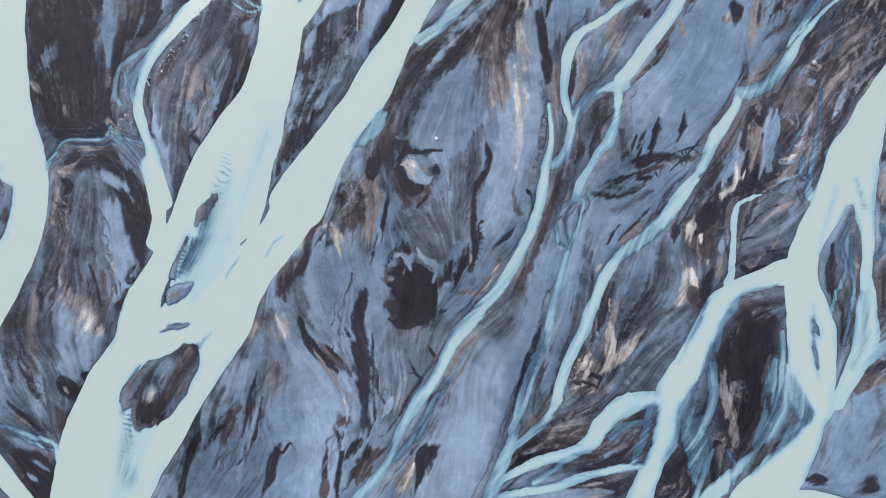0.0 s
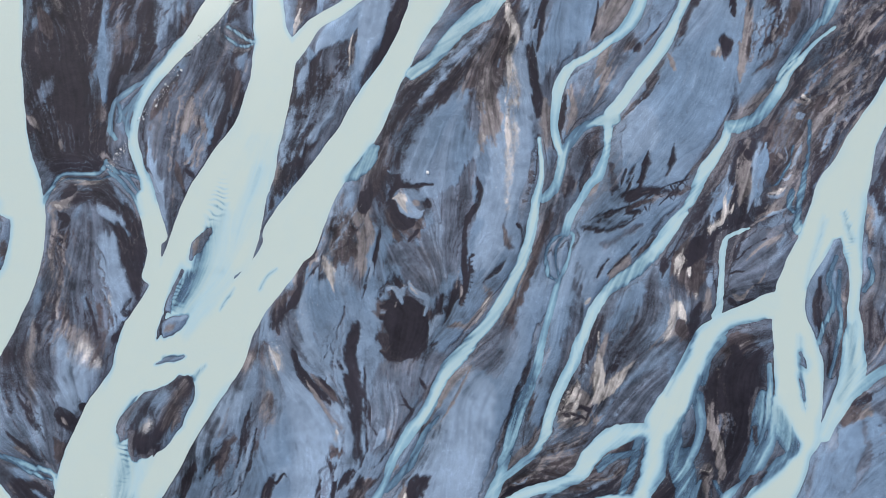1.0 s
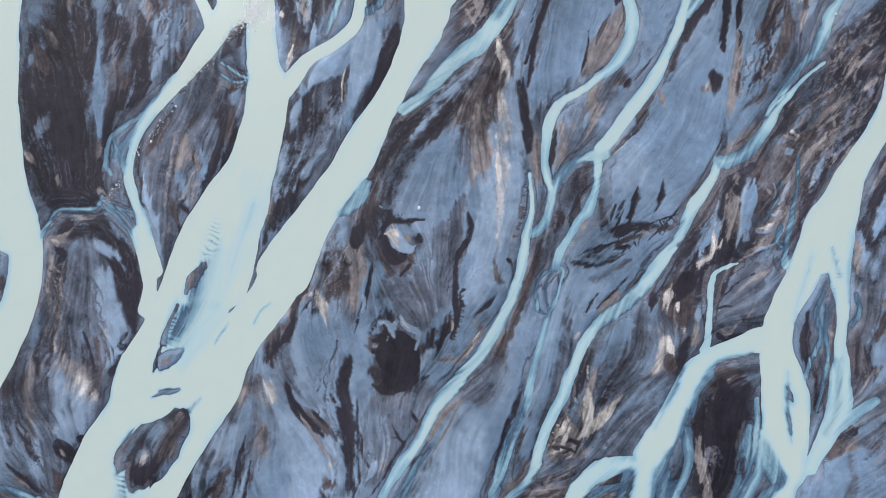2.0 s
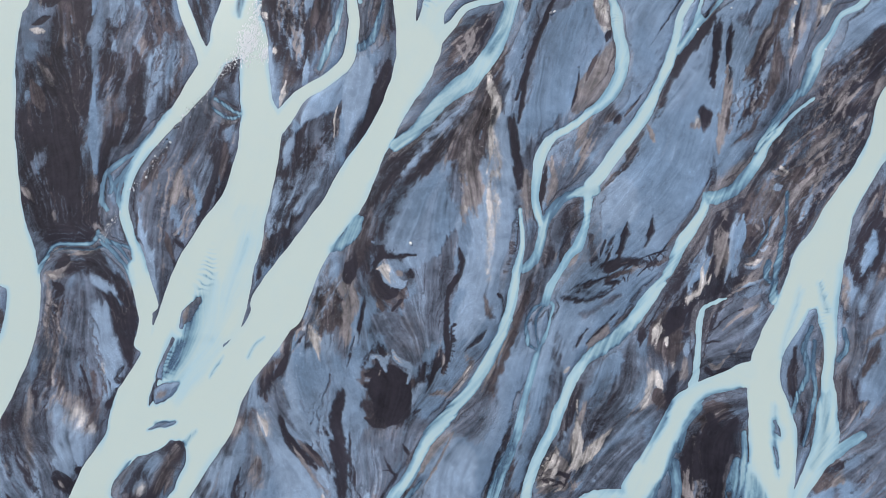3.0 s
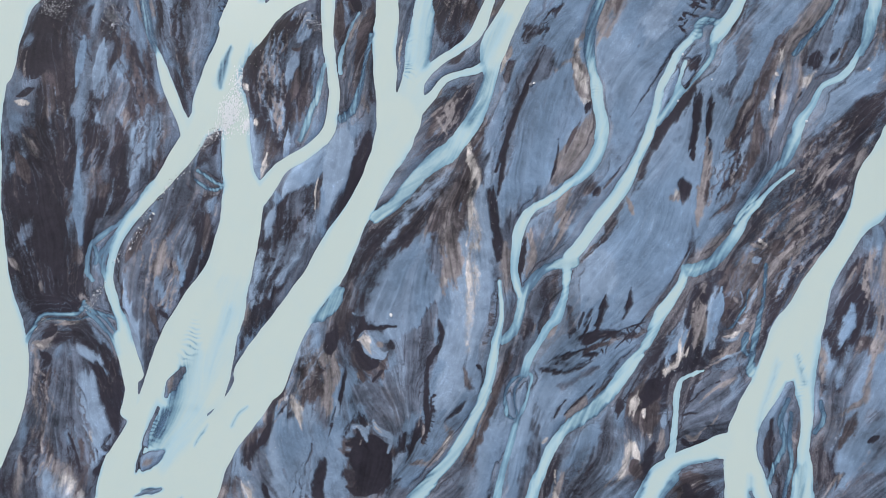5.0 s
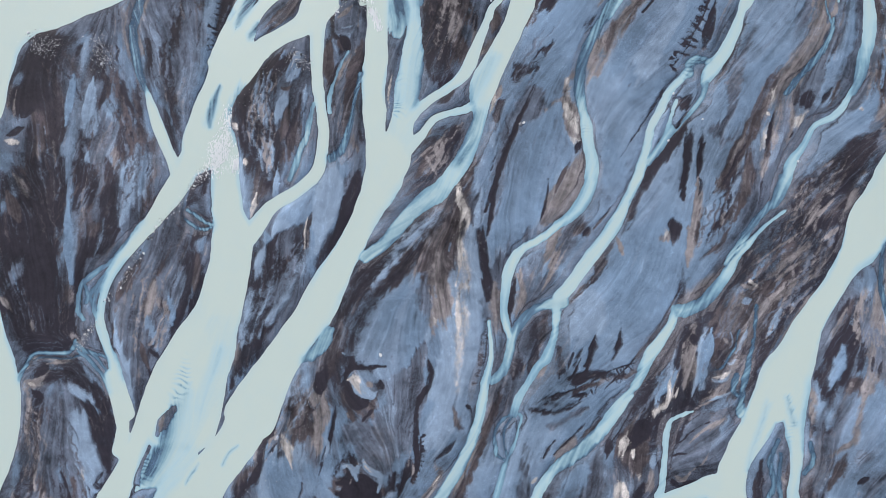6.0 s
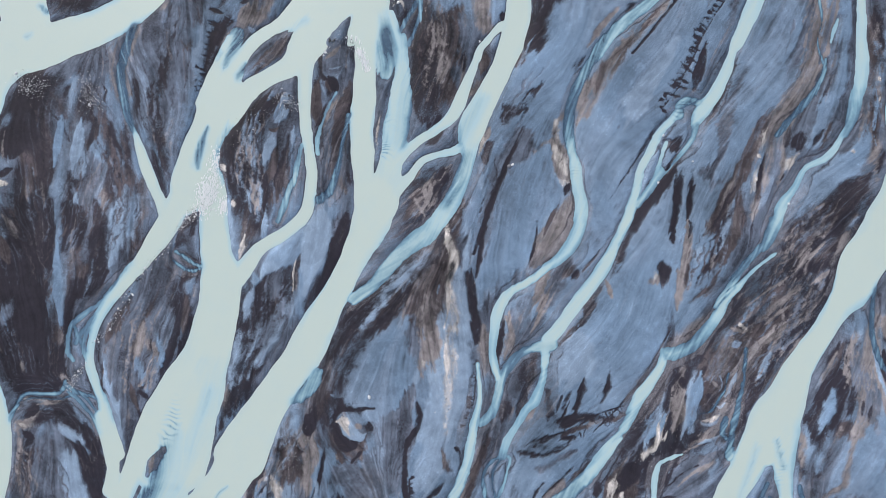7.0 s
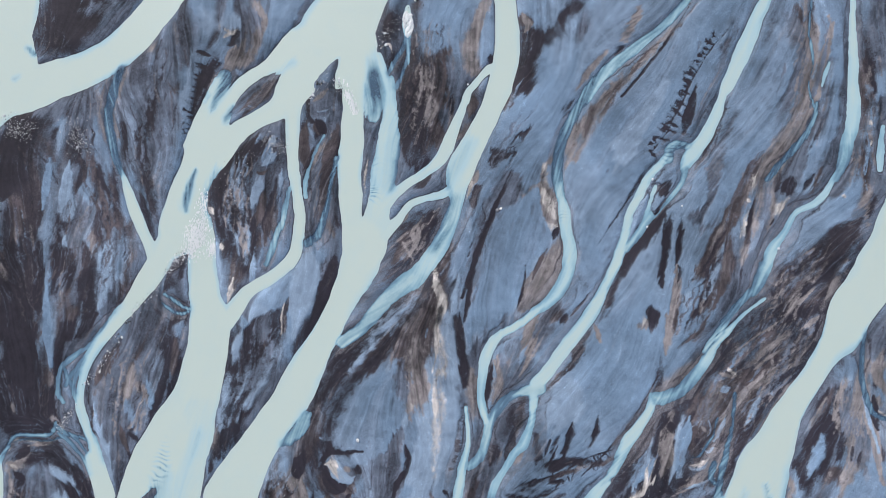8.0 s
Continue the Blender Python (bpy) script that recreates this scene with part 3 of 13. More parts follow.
channel("west", 1, (-36.4, 132.7, 3.37), (-40.8, 127.4, 3.38), (-46.4, 120.4, 3.58), (-52.7, 114.5, 3.73), (-59.7, 110.4, 3.75), (-67.3, 107.8, 4.02), (-74.2, 106.0, 5.06), (-80.0, 105.8, 6.34), (-85.2, 101.0, 5.86), (-88.1, 93.7, 5.75), (-90.1, 85.1, 5.77))
channel("west", 1, (-87.7, 95.2, 5.66), (-88.8, 91.5, 5.66), (-91.1, 86.5, 5.79), (-92.0, 81.5, 5.78), (-93.0, 72.9, 5.78), (-93.4, 60.5, 5.76), (-92.7, 49.4, 5.75))
channel("west", .6, (-54.1, 108.5, 0.37), (-52.9, 110.5, 0.62))
channel("east", .42, (65.0, -14.2, 0.67), (64.1, -20.8, 1.22), (63.5, -25.2, 1.55), (60.9, -30.6, 0.99))
channel("east", .45, (40.1, -23.6, 0.67), (38.8, -28.5, 0.66), (36.5, -33.4, 0.55))
channel("east", .4, (40.0, -25.8, 0.56), (35.6, -26.5, 0.55), (32.2, -29.0, 0.55))
channel("east", .5, (57.4, -3.6, 0.56), (54.5, -7.0, 0.67), (53.3, -12.0, 0.56))

island((-18.0, 108.4, 0.18), (-21.4, 106.2, 1.83), (-25.1, 102.6, 1.71), (-27.6, 100.3, 1.10), (-29.3, 97.4, 0.18))
island((-5.9, 111.4, 0.18), (-7.5, 108.1, 1.32), (-8.7, 106.0, 2.65))
island((0.5, 99.3, 0.18), (0.3, 92.8, 0.84), (-0.2, 85.7, 0.66), (-0.9, 77.9, 0.24))
island((23.1, 103.7, 0.18), (22.1, 100.8, 0.82), (21.7, 98.7, 0.59))
island((13.4, 77.9, 1.78), (11.6, 74.9, 2.38), (8.8, 71.3, 2.63))
island((15.2, 85.8, 0.95), (12.2, 84.0, 0.71), (9.8, 82.9, 0.24))
island((14.6, 80.2, 1.07), (11.6, 79.1, 0.83))
island((63.8, 87.0, 0.69), (61.8, 83.5, 1.49), (60.1, 79.2, 1.03))
island((-51.7, -6.8, 0.17), (-53.9, -7.5, 0.45), (-56.6, -8.7, 0.17))
island((-50.4, -11.8, 1.41), (-53.0, -15.4, 3.38), (-56.0, -19.8, 4.21), (-58.7, -23.7, 3.47), (-60.1, -25.5, 2.24))
island((-46.9, 18.6, 0.57), (-48.9, 15.7, 1.15), (-50.8, 13.1, 0.46))
island((-51.6, 1.1, 0.91), (-54.1, -0.6, 1.70), (-55.4, -3.1, 0.57))
island((-55.6, 2.6, 0.34), (-56.3, -0.8, 0.45), (-56.9, -3.6, 0.23))
island((73.1, -6.0, 0.28), (73.5, -8.4, 0.50), (73.9, -9.5, 0.17))
island((72.3, -11.1, 0.17), (73.0, -13.1, 0.39), (73.2, -15.1, 0.17))
island((49.6, -20.8, 0.89), (49.6, -24.1, 0.78))
island((63.7, -21.1, 0.44), (63.6, -23.5, 0.55))
island((65.4, -29.3, 0.55), (61.9, -32.3, 0.99), (59.1, -35.2, 0.77), (56.3, -37.3, 0.22))

# ---- shallows ----
shoal(.35, 2.0, (3.8, 66.6, 0.84), (0.7, 63.0, 0.72), (-2.9, 57.6, 0.60))
shoal(.45, 1.2, (1.6, 108.2, 0.96), (1.8, 104.0, 1.20), (1.5, 100.5, 0.72))
shoal(.3, 1.5, (21.7, 93.2, 1.18), (18.7, 87.9, 1.77), (17.5, 84.4, 1.07))
shoal(.35, 1.2, (18.7, 82.0, 1.07), (16.9, 76.1, 0.95), (14.5, 71.3, 0.83))
shoal(.6, .6, (-36.7, 88.3, 0.37), (-38.2, 85.3, 0.74), (-38.8, 82.3, 0.74), (-39.1, 79.6, 0.37))
shoal(.3, 1.2, (-37.6, 84.7, 0.62), (-39.5, 80.5, 0.99))
shoal(.6, .5, (-34.7, 102.8, 0.25), (-33.7, 104.5, 0.49))
shoal(.5, .8, (-28.5, 101.5, 0.49), (-30.0, 98.9, 0.86))
shoal(.4, 1, (-32.7, 76.2, 0.62), (-34.5, 83.5, 0.62), (-32.0, 88.3, 0.49))
shoal(.3, 1, (-15.3, 110.8, 0.61), (-20.2, 107.9, 0.49))
shoal(.35, 2.2, (-44.1, 22.0, 1.15), (-46.2, 15.1, 1.49), (-48.9, 8.3, 1.37), (-51.6, 3.1, 1.02))
shoal(.35, .9, (-46.4, 19.7, 0.92), (-48.8, 12.8, 0.92), (-52.2, 4.8, 0.80))
shoal(.25, 2.0, (-36.8, 31.3, 0.81), (-40.1, 20.9, 0.80), (-43.8, 10.5, 0.68))
shoal(.45, .5, (-36.3, 6.5, 0.23), (-34.7, 9.4, 0.29), (-33.0, 10.8, 0.17))
shoal(.45, .5, (-44.2, 2.6, 0.23), (-42.9, 4.8, 0.28), (-41.5, 7.1, 0.17))
shoal(.45, 1, (-61.2, -15.4, 0.56), (-63.3, -19.3, 0.67), (-64.3, -24.2, 0.56))
shoal(.5, .6, (-49.3, -11.1, 0.56), (-47.3, -8.7, 0.45))
shoal(.3, 2, (-63.0, -28.6, 1.68), (-63.9, -34.1, 1.45), (-61.6, -37.3, 1.67))
shoal(.55, .5, (-55.3, -7.3, 0.57), (-51.9, -6.7, 0.23))
shoal(.35, 1, (78.6, 20.8, 0.45), (76.3, 13.9, 0.45), (74.4, 7.1, 0.34))
shoal(.4, 1.2, (73.1, -3.1, 0.45), (72.8, -9.8, 0.56), (73.4, -16.4, 0.44))
shoal(.3, 1, (83.3, -0.8, 0.45), (82.8, -9.7, 0.78), (80.4, -15.3, 0.56))
shoal(.4, 1, (65.4, 0.9, 0.56), (59.7, -0.8, 0.45), (56.2, -4.0, 0.45))
shoal(.35, 1, (52.9, -10.9, 0.45), (51.4, -16.4, 0.89), (48.5, -19.7, 0.56))
shoal(.35, .8, (51.8, -1.9, 0.34), (49.4, -8.1, 0.34), (45.9, -14.2, 0.34))
shoal(.35, 1, (41.2, -23.0, 0.44), (40.2, -28.5, 0.44), (38.5, -33.9, 0.44))
shoal(.4, 1, (59.6, -35.8, 0.55), (64.1, -32.3, 0.44), (68.7, -27.9, 0.33))
shoal(.4, .8, (82.6, 21.9, 0.57), (84.1, 16.7, 0.45))
shoal(.3, 1.2, (93.7, 57.4, 0.34), (92.7, 52.7, 0.34))
shoal(.4, .8, (65.2, 91.6, 0.91), (63.5, 91.0, 0.69))
shoal(.5, .8, (-72.2, 113.6, 0.63), (-73.5, 114.8, 0.63))
shoal(.4, .8, (-76.7, 108.2, 0.51), (-75.5, 108.8, 0.25))
shoal(.4, 1.5, (-91.4, 24.4, 0.81), (-90.3, 17.5, 0.81))
shoal(.4, .8, (-50.7, 9.4, 0.91), (-52.2, 5.4, 1.02), (-53.9, 3.1, 0.68))

# ---- standing ripples ----
ripples(.45, 1.15, (-45.5, 30.2, 0.92), (-45.0, 24.4, 1.27), (-46.9, 20.3, 0.80))
ripples(.4, .9, (-52.3, 7.1, 1.14), (-53.3, 3.7, 1.14))
ripples(.5, 1.2, (-63.1, -25.9, 1.34), (-64.1, -30.3, 1.68))
ripples(.3, .8, (83.8, 16.2, 1.02), (83.8, 14.5, 0.90))
ripples(.4, .9, (63.5, 91.9, 0.57), (62.6, 88.7, 0.46))
ripples(.3, .9, (2.1, 89.2, 1.20), (1.7, 82.1, 1.20))
ripples(.3, .8, (41.0, 81.9, 0.93), (41.3, 78.3, 0.82))
ripples(.3, .8, (0.7, 61.8, 0.96), (-2.3, 58.2, 0.85))

# ---- sediment patches, broad ones first ----
lay(GREY, 4, (-72.6, 1.5, 14.73), (-72.8, -20.9, 13.60), (-76.5, -38.4, 11.33))
lay(GREY, 3, (-53.3, 42.1, 10.20), (-56.3, 24.5, 5.67))
lay(MUD, 3, (-26.7, 47.9, 7.93), (-30.0, 33.8, 3.40))
lay(BLUE, 4, (3.5, 36.1, 10.20), (6.8, 12.9, 12.46), (-10.1, -9.7, 14.73), (-21.1, -31.8, 17.00), (-37.7, -34.0, 13.60))
lay(BLUE, 4, (6.6, -37.1, 13.60), (12.3, -15.3, 7.93), (21.6, 7.2, 5.67))
lay(BLUE, 4, (52.3, 52.5, 12.46), (42.6, 33.6, 10.20), (33.0, 12.9, 7.93))
lay(MUD, 4, (89.5, 57.2, 12.46), (76.2, 43.0, 9.06), (61.8, 26.6, 7.93), (53.3, 9.4, 6.80))
lay(GREY, 4, (61.0, 3.8, 6.80), (41.6, -7.5, 9.06), (32.3, -22.9, 9.06))
lay(MUD, 4, (61.5, -14.1, 7.93), (54.4, -27.3, 7.93), (43.1, -36.0, 9.06), (26.6, -29.5, 4.53))
lay(BLUE, 4, (85.2, -29.4, 10.20), (78.2, -38.1, 9.06))
lay(GREY, 4, (82.4, 3.8, 5.67), (79.6, -7.4, 2.27))
lay(GREY, 5, (-72.7, 86.2, 14.24), (-68.0, 64.1, 16.62))
lay(GREY, 4, (-48.5, 106.6, 10.68), (-46.2, 90.8, 7.12))
lay(MUD, 4, (-65.8, 118.9, 7.12))
lay(MUD, 3, (-71.3, 94.7, 7.12), (-77.7, 88.7, 5.93))
lay(MUD, 3, (-30.2, 85.9, 5.93), (-26.6, 72.6, 4.75))
lay(GREY, 3, (-9.4, 94.1, 4.75), (-11.9, 76.2, 5.93))
lay(GREY, 4, (13.4, 102.1, 8.31), (8.6, 88.0, 7.12))
lay(MUD, 3, (11.0, 73.7, 5.93), (10.9, 57.0, 7.12))
lay(BLUE, 5, (41.6, 115.7, 13.06), (33.4, 92.5, 9.50), (25.2, 70.1, 8.31))
lay(BLUE, 5, (70.1, 122.0, 13.06), (56.6, 101.5, 11.87), (48.6, 80.6, 9.50), (42.8, 64.2, 7.12))
lay(BLUE, 5, (87.0, 114.8, 8.31), (79.3, 96.6, 9.50), (69.3, 75.9, 8.31), (59.0, 59.6, 9.50))
lay(GREY, 4, (96.2, 89.6, 7.12), (87.4, 72.4, 7.12), (78.4, 64.3, 7.12))
lay(MUD, 4, (97.5, 70.1, 5.93), (89.8, 59.7, 7.12))
lay(GREY, 4, (103.3, 100.9, 4.75), (101.9, 78.1, 4.75))
lay(MUD, 1.2, (-77.5, 62.5, 9.06), (-79.2, 48.1, 6.57), (-78.7, 37.4, 5.89), (-72.8, 34.4, 5.10), bar="dark wet mud flat streaked with grey silt")
lay(BROWN, 1, (-66.2, 61.2, 3.40), (-67.2, 55.2, 2.95), (-68.2, 51.0, 1.59))
lay(MUD, .8, (-62.0, 57.6, 2.49), (-65.9, 51.6, 1.59))
lay(BLUE, 1, (-72.9, 61.3, 1.02), (-73.4, 50.4, 1.02), (-72.3, 39.7, 0.57))
lay(BLUE, .8, (-70.6, 61.3, 0.68), (-71.2, 52.8, 0.57), (-74.5, 48.0, 1.13))
lay(TAN, .6, (-84.6, 42.7, 0.79), (-82.1, 40.3, 0.57))
lay(GREY, .8, (-79.0, 44.5, 0.45), (-76.4, 38.0, 0.57))
lay(TAN, .6, (-69.3, 34.4, 0.68), (-67.5, 32.1, 0.57))
lay(GREY, 1, (-78.4, 57.7, 1.36), (-75.8, 51.6, 0.91))
lay(GREY, 1, (-44.4, 58.8, 4.08), (-48.8, 48.0, 5.67), (-54.3, 36.1, 5.67), (-56.2, 23.3, 2.95), (-56.0, 16.4, 0.45), bar="blue-grey wet sand bar with speckled surface")
lay(BROWN, .9, (-53.5, 49.2, 2.27), (-56.8, 43.2, 1.81), (-59.7, 40.3, 0.91))
lay(TAN, .9, (-53.5, 47.4, 1.81), (-51.0, 42.0, 1.81), (-52.6, 37.3, 1.02))
lay(LILAC, .6, (-47.0, 45.6, 1.36), (-46.6, 41.4, 0.91), (-47.4, 39.7, 0.45))
lay(BLUE, .6, (-56.6, 35.6, 1.81), (-56.3, 24.5, 1.70), (-56.0, 17.3, 0.45))
lay(BLUE, .6, (-49.6, 35.0, 1.59), (-51.2, 30.3, 1.13))
lay(MUD, .5, (-54.4, 32.4, 0.45), (-52.9, 28.5, 0.68), (-51.1, 26.5, 0.91))
lay(MUD, .6, (-45.8, 58.8, 1.36), (-44.8, 51.6, 1.47), (-44.7, 44.4, 1.02), (-45.7, 39.1, 0.91))
lay(MUD, .6, (-41.9, 51.6, 1.59), (-41.5, 44.4, 1.13), (-43.9, 37.3, 0.57))
lay(BLUE, .6, (-42.6, 57.6, 1.13), (-41.4, 55.1, 0.91))
lay(MUD, .4, (-61.2, 40.9, 0.45), (-60.1, 30.3, 0.57), (-59.6, 28.0, 0.45))
# thin mud stroke that paints the shadow line of this bank
lay(MUD, .3, (-45.9, 35.5, 0.23), (-50.6, 29.1, 0.23), (-53.4, 24.5, 0.23), (-55.7, 15.0, 0.23))
lay(MUD, .8, (-23.3, 51.5, 4.31), (-26.6, 43.2, 3.85), (-29.9, 32.6, 2.72), (-32.1, 26.8, 1.36), bar="dark wet mud flat streaked with grey silt")
lay(BLUE, .7, (-16.9, 59.9, 2.04), (-16.3, 55.7, 1.81), (-16.0, 52.1, 0.68))
lay(BLUE, .7, (-25.0, 55.1, 1.59), (-22.1, 51.5, 1.36))
lay(GREY, .7, (-26.8, 52.7, 1.36), (-30.1, 40.8, 1.36), (-31.1, 33.8, 1.59))
lay(BLUE, .5, (-28.9, 37.3, 1.13), (-30.8, 30.3, 1.36))
lay(MUD, .6, (-20.9, 52.7, 1.81), (-25.5, 46.7, 1.59))
lay(GREY, .5, (-17.4, 47.3, 0.57), (-26.5, 32.6, 0.45))
lay(GREY, .3, (-28.1, 28.1, 0.57), (-33.2, 21.0, 0.57), (-39.3, 11.2, 0.45))
lay(TAN, .5, (-34.3, 32.0, 0.45), (-34.7, 28.5, 0.45))
lay(BLUE, .4, (-34.2, 27.3, 0.57), (-34.8, 22.1, 0.45))
lay(GREY, 1, (-73.4, 19.8, 5.67), (-72.9, 8.3, 6.80))
lay(MUD, .6, (-64.9, 23.3, 1.81), (-62.3, 16.4, 2.27), (-61.5, 9.5, 1.59), bar="dark wet mud flat streaked with grey silt")
lay(MUD, .5, (-68.2, 21.0, 0.91), (-64.6, 16.4, 0.91), (-64.4, 9.5, 1.13))
lay(LILAC, .7, (-68.4, 17.5, 1.13), (-67.3, 11.8, 2.04), (-65.6, 3.8, 2.49), (-64.6, 0.4, 1.13), bar="blue-grey wet sand bar with speckled surface")
lay(PALE, .6, (-66.8, 7.2, 0.34), (-66.5, 3.8, 0.45), (-66.1, 1.0, 0.34))
lay(GREY, .8, (-72.3, 21.0, 2.27), (-73.0, 10.6, 2.83))
lay(MUD, .6, (-76.5, 26.8, 1.59), (-74.3, 28.2, 0.79))
lay(PALE, .4, (-79.3, 24.7, 0.68), (-77.2, 23.9, 0.68), (-74.7, 25.4, 0.34))
lay(TAN, .6, (-78.8, 21.0, 0.45), (-79.1, 15.2, 0.57), (-79.6, 9.5, 0.68))
lay(MUD, .7, (-67.9, 28.0, 3.40), (-72.4, 25.6, 2.72))
lay(BLUE, .6, (-67.2, 24.5, 0.91), (-65.9, 19.8, 0.68))
lay(MUD, .7, (-77.3, 18.7, 1.13), (-76.7, 12.9, 0.91))
lay(BLUE, .7, (-80.3, 8.3, 0.68), (-82.3, 1.5, 0.79), (-83.8, -3.0, 0.68))
lay(MUD, .5, (-78.0, 8.3, 0.45), (-81.1, 1.5, 0.57), (-83.7, -5.3, 0.57))
lay(BROWN, 1, (-77.3, 3.8, 1.81), (-74.8, -0.7, 1.36))
lay(MUD, .6, (-71.7, 2.7, 0.57), (-69.6, -3.0, 0.68), (-67.5, -6.9, 0.68))
lay(BLUE, .4, (-71.9, 6.6, 0.57), (-71.5, 2.7, 0.45))
lay(MUD, .4, (-64.4, 1.0, 1.36), (-65.0, -3.0, 1.25), (-63.8, 2.7, 0.79))
lay(MUD, .3, (-61.9, 3.8, 0.45), (-66.1, -5.3, 0.45), (-68.8, -9.7, 0.45))
lay(MUD, .4, (-67.4, -9.7, 0.79), (-68.4, -12.2, 0.57))
lay(LILAC, .9, (-76.9, -5.3, 2.72), (-73.2, -10.9, 3.63), (-73.6, -15.3, 2.72), bar="blue-grey wet sand bar with speckled surface")
lay(PALE, .8, (-74.1, -3.6, 0.68), (-71.4, -6.9, 0.79), (-69.9, -8.6, 0.45))
lay(TAN, .8, (-75.4, -0.7, 1.59), (-73.5, -4.7, 0.91))
lay(TAN, .6, (-82.5, -1.9, 0.45), (-82.9, -6.9, 1.02), (-82.6, -11.4, 0.68), (-81.4, -15.3, 0.45))
lay(MUD, .7, (-86.4, 3.8, 1.59), (-86.1, -3.0, 1.36), (-84.9, -8.6, 0.79))
lay(MUD, .6, (-79.4, -5.3, 0.57), (-78.7, -10.9, 0.57), (-79.2, -14.2, 0.34))
lay(MUD, .6, (-88.2, -5.3, 1.13), (-86.7, -12.0, 1.59), (-86.2, -17.5, 1.13))
lay(BLUE, .6, (-86.1, -14.2, 0.91), (-82.9, -20.9, 0.79), (-79.3, -26.4, 0.57))
lay(GREY, .6, (-82.0, -16.4, 1.13), (-79.5, -23.1, 1.13))
lay(LILAC, .5, (-80.1, -19.8, 0.45), (-79.4, -25.3, 0.45))
lay(MUD, .35, (-76.3, -19.2, 1.36), (-74.0, -20.0, 1.81), (-72.3, -20.9, 0.91))
lay(MUD, .35, (-72.1, -16.6, 0.91), (-70.9, -17.3, 0.57))
lay(MUD, .5, (-74.4, -24.2, 1.13), (-74.8, -27.5, 0.91))
lay(BROWN, .6, (-75.7, -25.8, 0.79), (-76.4, -28.6, 0.57))
lay(MUD, .6, (-86.2, -23.1, 1.13), (-81.6, -26.4, 0.91), (-78.1, -28.0, 0.57))
lay(TAN, .4, (-85.0, -24.7, 0.34), (-81.5, -26.6, 0.34))
lay(MUD, 1, (-84.7, -31.8, 1.59), (-81.1, -35.1, 3.40), (-79.3, -39.4, 3.40), bar="dark wet mud flat streaked with grey silt")
lay(BLUE, .6, (-85.9, -29.7, 1.13), (-80.2, -30.7, 1.02))
lay(LILAC, .5, (-82.8, -35.1, 0.34), (-78.8, -36.7, 0.34))
lay(MUD, .6, (-50.6, -12.0, 1.59), (-53.9, -15.3, 3.40), (-57.1, -19.7, 3.85), (-59.5, -23.6, 2.95), bar="dark wet mud flat streaked with grey silt")
lay(GREY, .8, (-52.8, -14.2, 1.81), (-56.0, -18.6, 2.04))
lay(LILAC, .6, (-58.8, -19.7, 1.13), (-59.1, -21.4, 0.68))
lay(BROWN, .5, (-50.6, -13.1, 1.13), (-54.9, -17.5, 0.91))
lay(TAN, .5, (-51.8, 8.9, 0.79), (-53.9, 3.8, 0.79))
lay(MUD, .9, (3.0, 58.6, 2.49), (-1.7, 52.7, 1.59), (-5.8, 47.9, 1.13), (-9.2, 43.1, 1.02))
lay(BROWN, .8, (-8.3, 43.7, 1.02), (-10.4, 38.4, 1.47), (-12.2, 33.1, 1.59), (-14.4, 26.7, 1.47), (-15.4, 23.3, 1.02))
lay(MUD, .6, (-10.4, 44.3, 0.68), (-11.0, 39.6, 0.68))
lay(BROWN, 1.3, (9.1, 58.6, 3.17), (7.6, 51.4, 2.04), (8.4, 46.1, 1.36))
lay(BROWN, 1.2, (12.3, 55.0, 1.59), (12.8, 47.8, 0.91))
lay(TAN, 1.3, (8.1, 46.7, 1.36), (8.4, 40.8, 1.36), (9.0, 37.2, 0.91))
lay(TAN, 1.5, (12.2, 51.4, 1.81), (14.5, 43.1, 1.36), (14.4, 33.7, 1.13))
lay(TAN, 1, (13.2, 20.9, 0.91), (12.6, 25.5, 1.13))
lay(PALE, 1, (14.4, 59.8, 0.07), (15.3, 47.8, 0.11), (15.2, 39.6, 0.11), (14.7, 32.5, 0.06))
lay(LILAC, 1.2, (5.6, 48.5, 0.68), (2.3, 40.8, 4.08), (-1.7, 33.7, 5.21), (-4.0, 30.8, 3.40), bar="blue-grey wet sand bar with speckled surface")
lay(LILAC, .8, (-3.4, 40.8, 0.91), (-8.0, 34.9, 1.36), (-9.8, 32.0, 0.68))
lay(BLUE, 1.2, (17.5, 52.6, 0.91), (16.7, 36.0, 2.49), (13.2, 24.4, 4.76), (11.4, 14.0, 3.85), bar="blue-grey wet sand bar with speckled surface")
lay(GREY, 1, (3.5, 40.2, 0.68), (4.6, 32.5, 2.49), (2.9, 23.2, 3.40), (0.0, 12.9, 4.53))
lay(LILAC, .6, (5.2, 44.3, 0.68), (6.9, 37.2, 1.59), (6.9, 32.5, 0.91))
lay(MUD, .3, (7.8, 29.6, 0.45), (8.7, 26.7, 0.57), (7.8, 24.4, 0.45))
lay(MUD, .3, (8.3, 23.2, 0.79), (6.9, 21.5, 0.79), (6.0, 19.2, 0.57))
lay(MUD, .25, (5.5, 18.6, 0.34), (5.3, 12.9, 0.45), (5.5, 8.3, 0.34))
lay(LILAC, .4, (9.2, 24.4, 1.36), (8.3, 20.9, 0.91))
lay(MUD, .3, (-10.3, 30.8, 0.91), (-10.8, 29.3, 0.57), (-11.2, 24.4, 0.34))
lay(MUD, .3, (-11.0, 23.2, 0.45), (-12.1, 15.2, 0.34), (-13.1, 9.5, 0.34))
lay(GREY, .6, (-1.1, 26.1, 2.04), (-3.4, 23.2, 2.27))
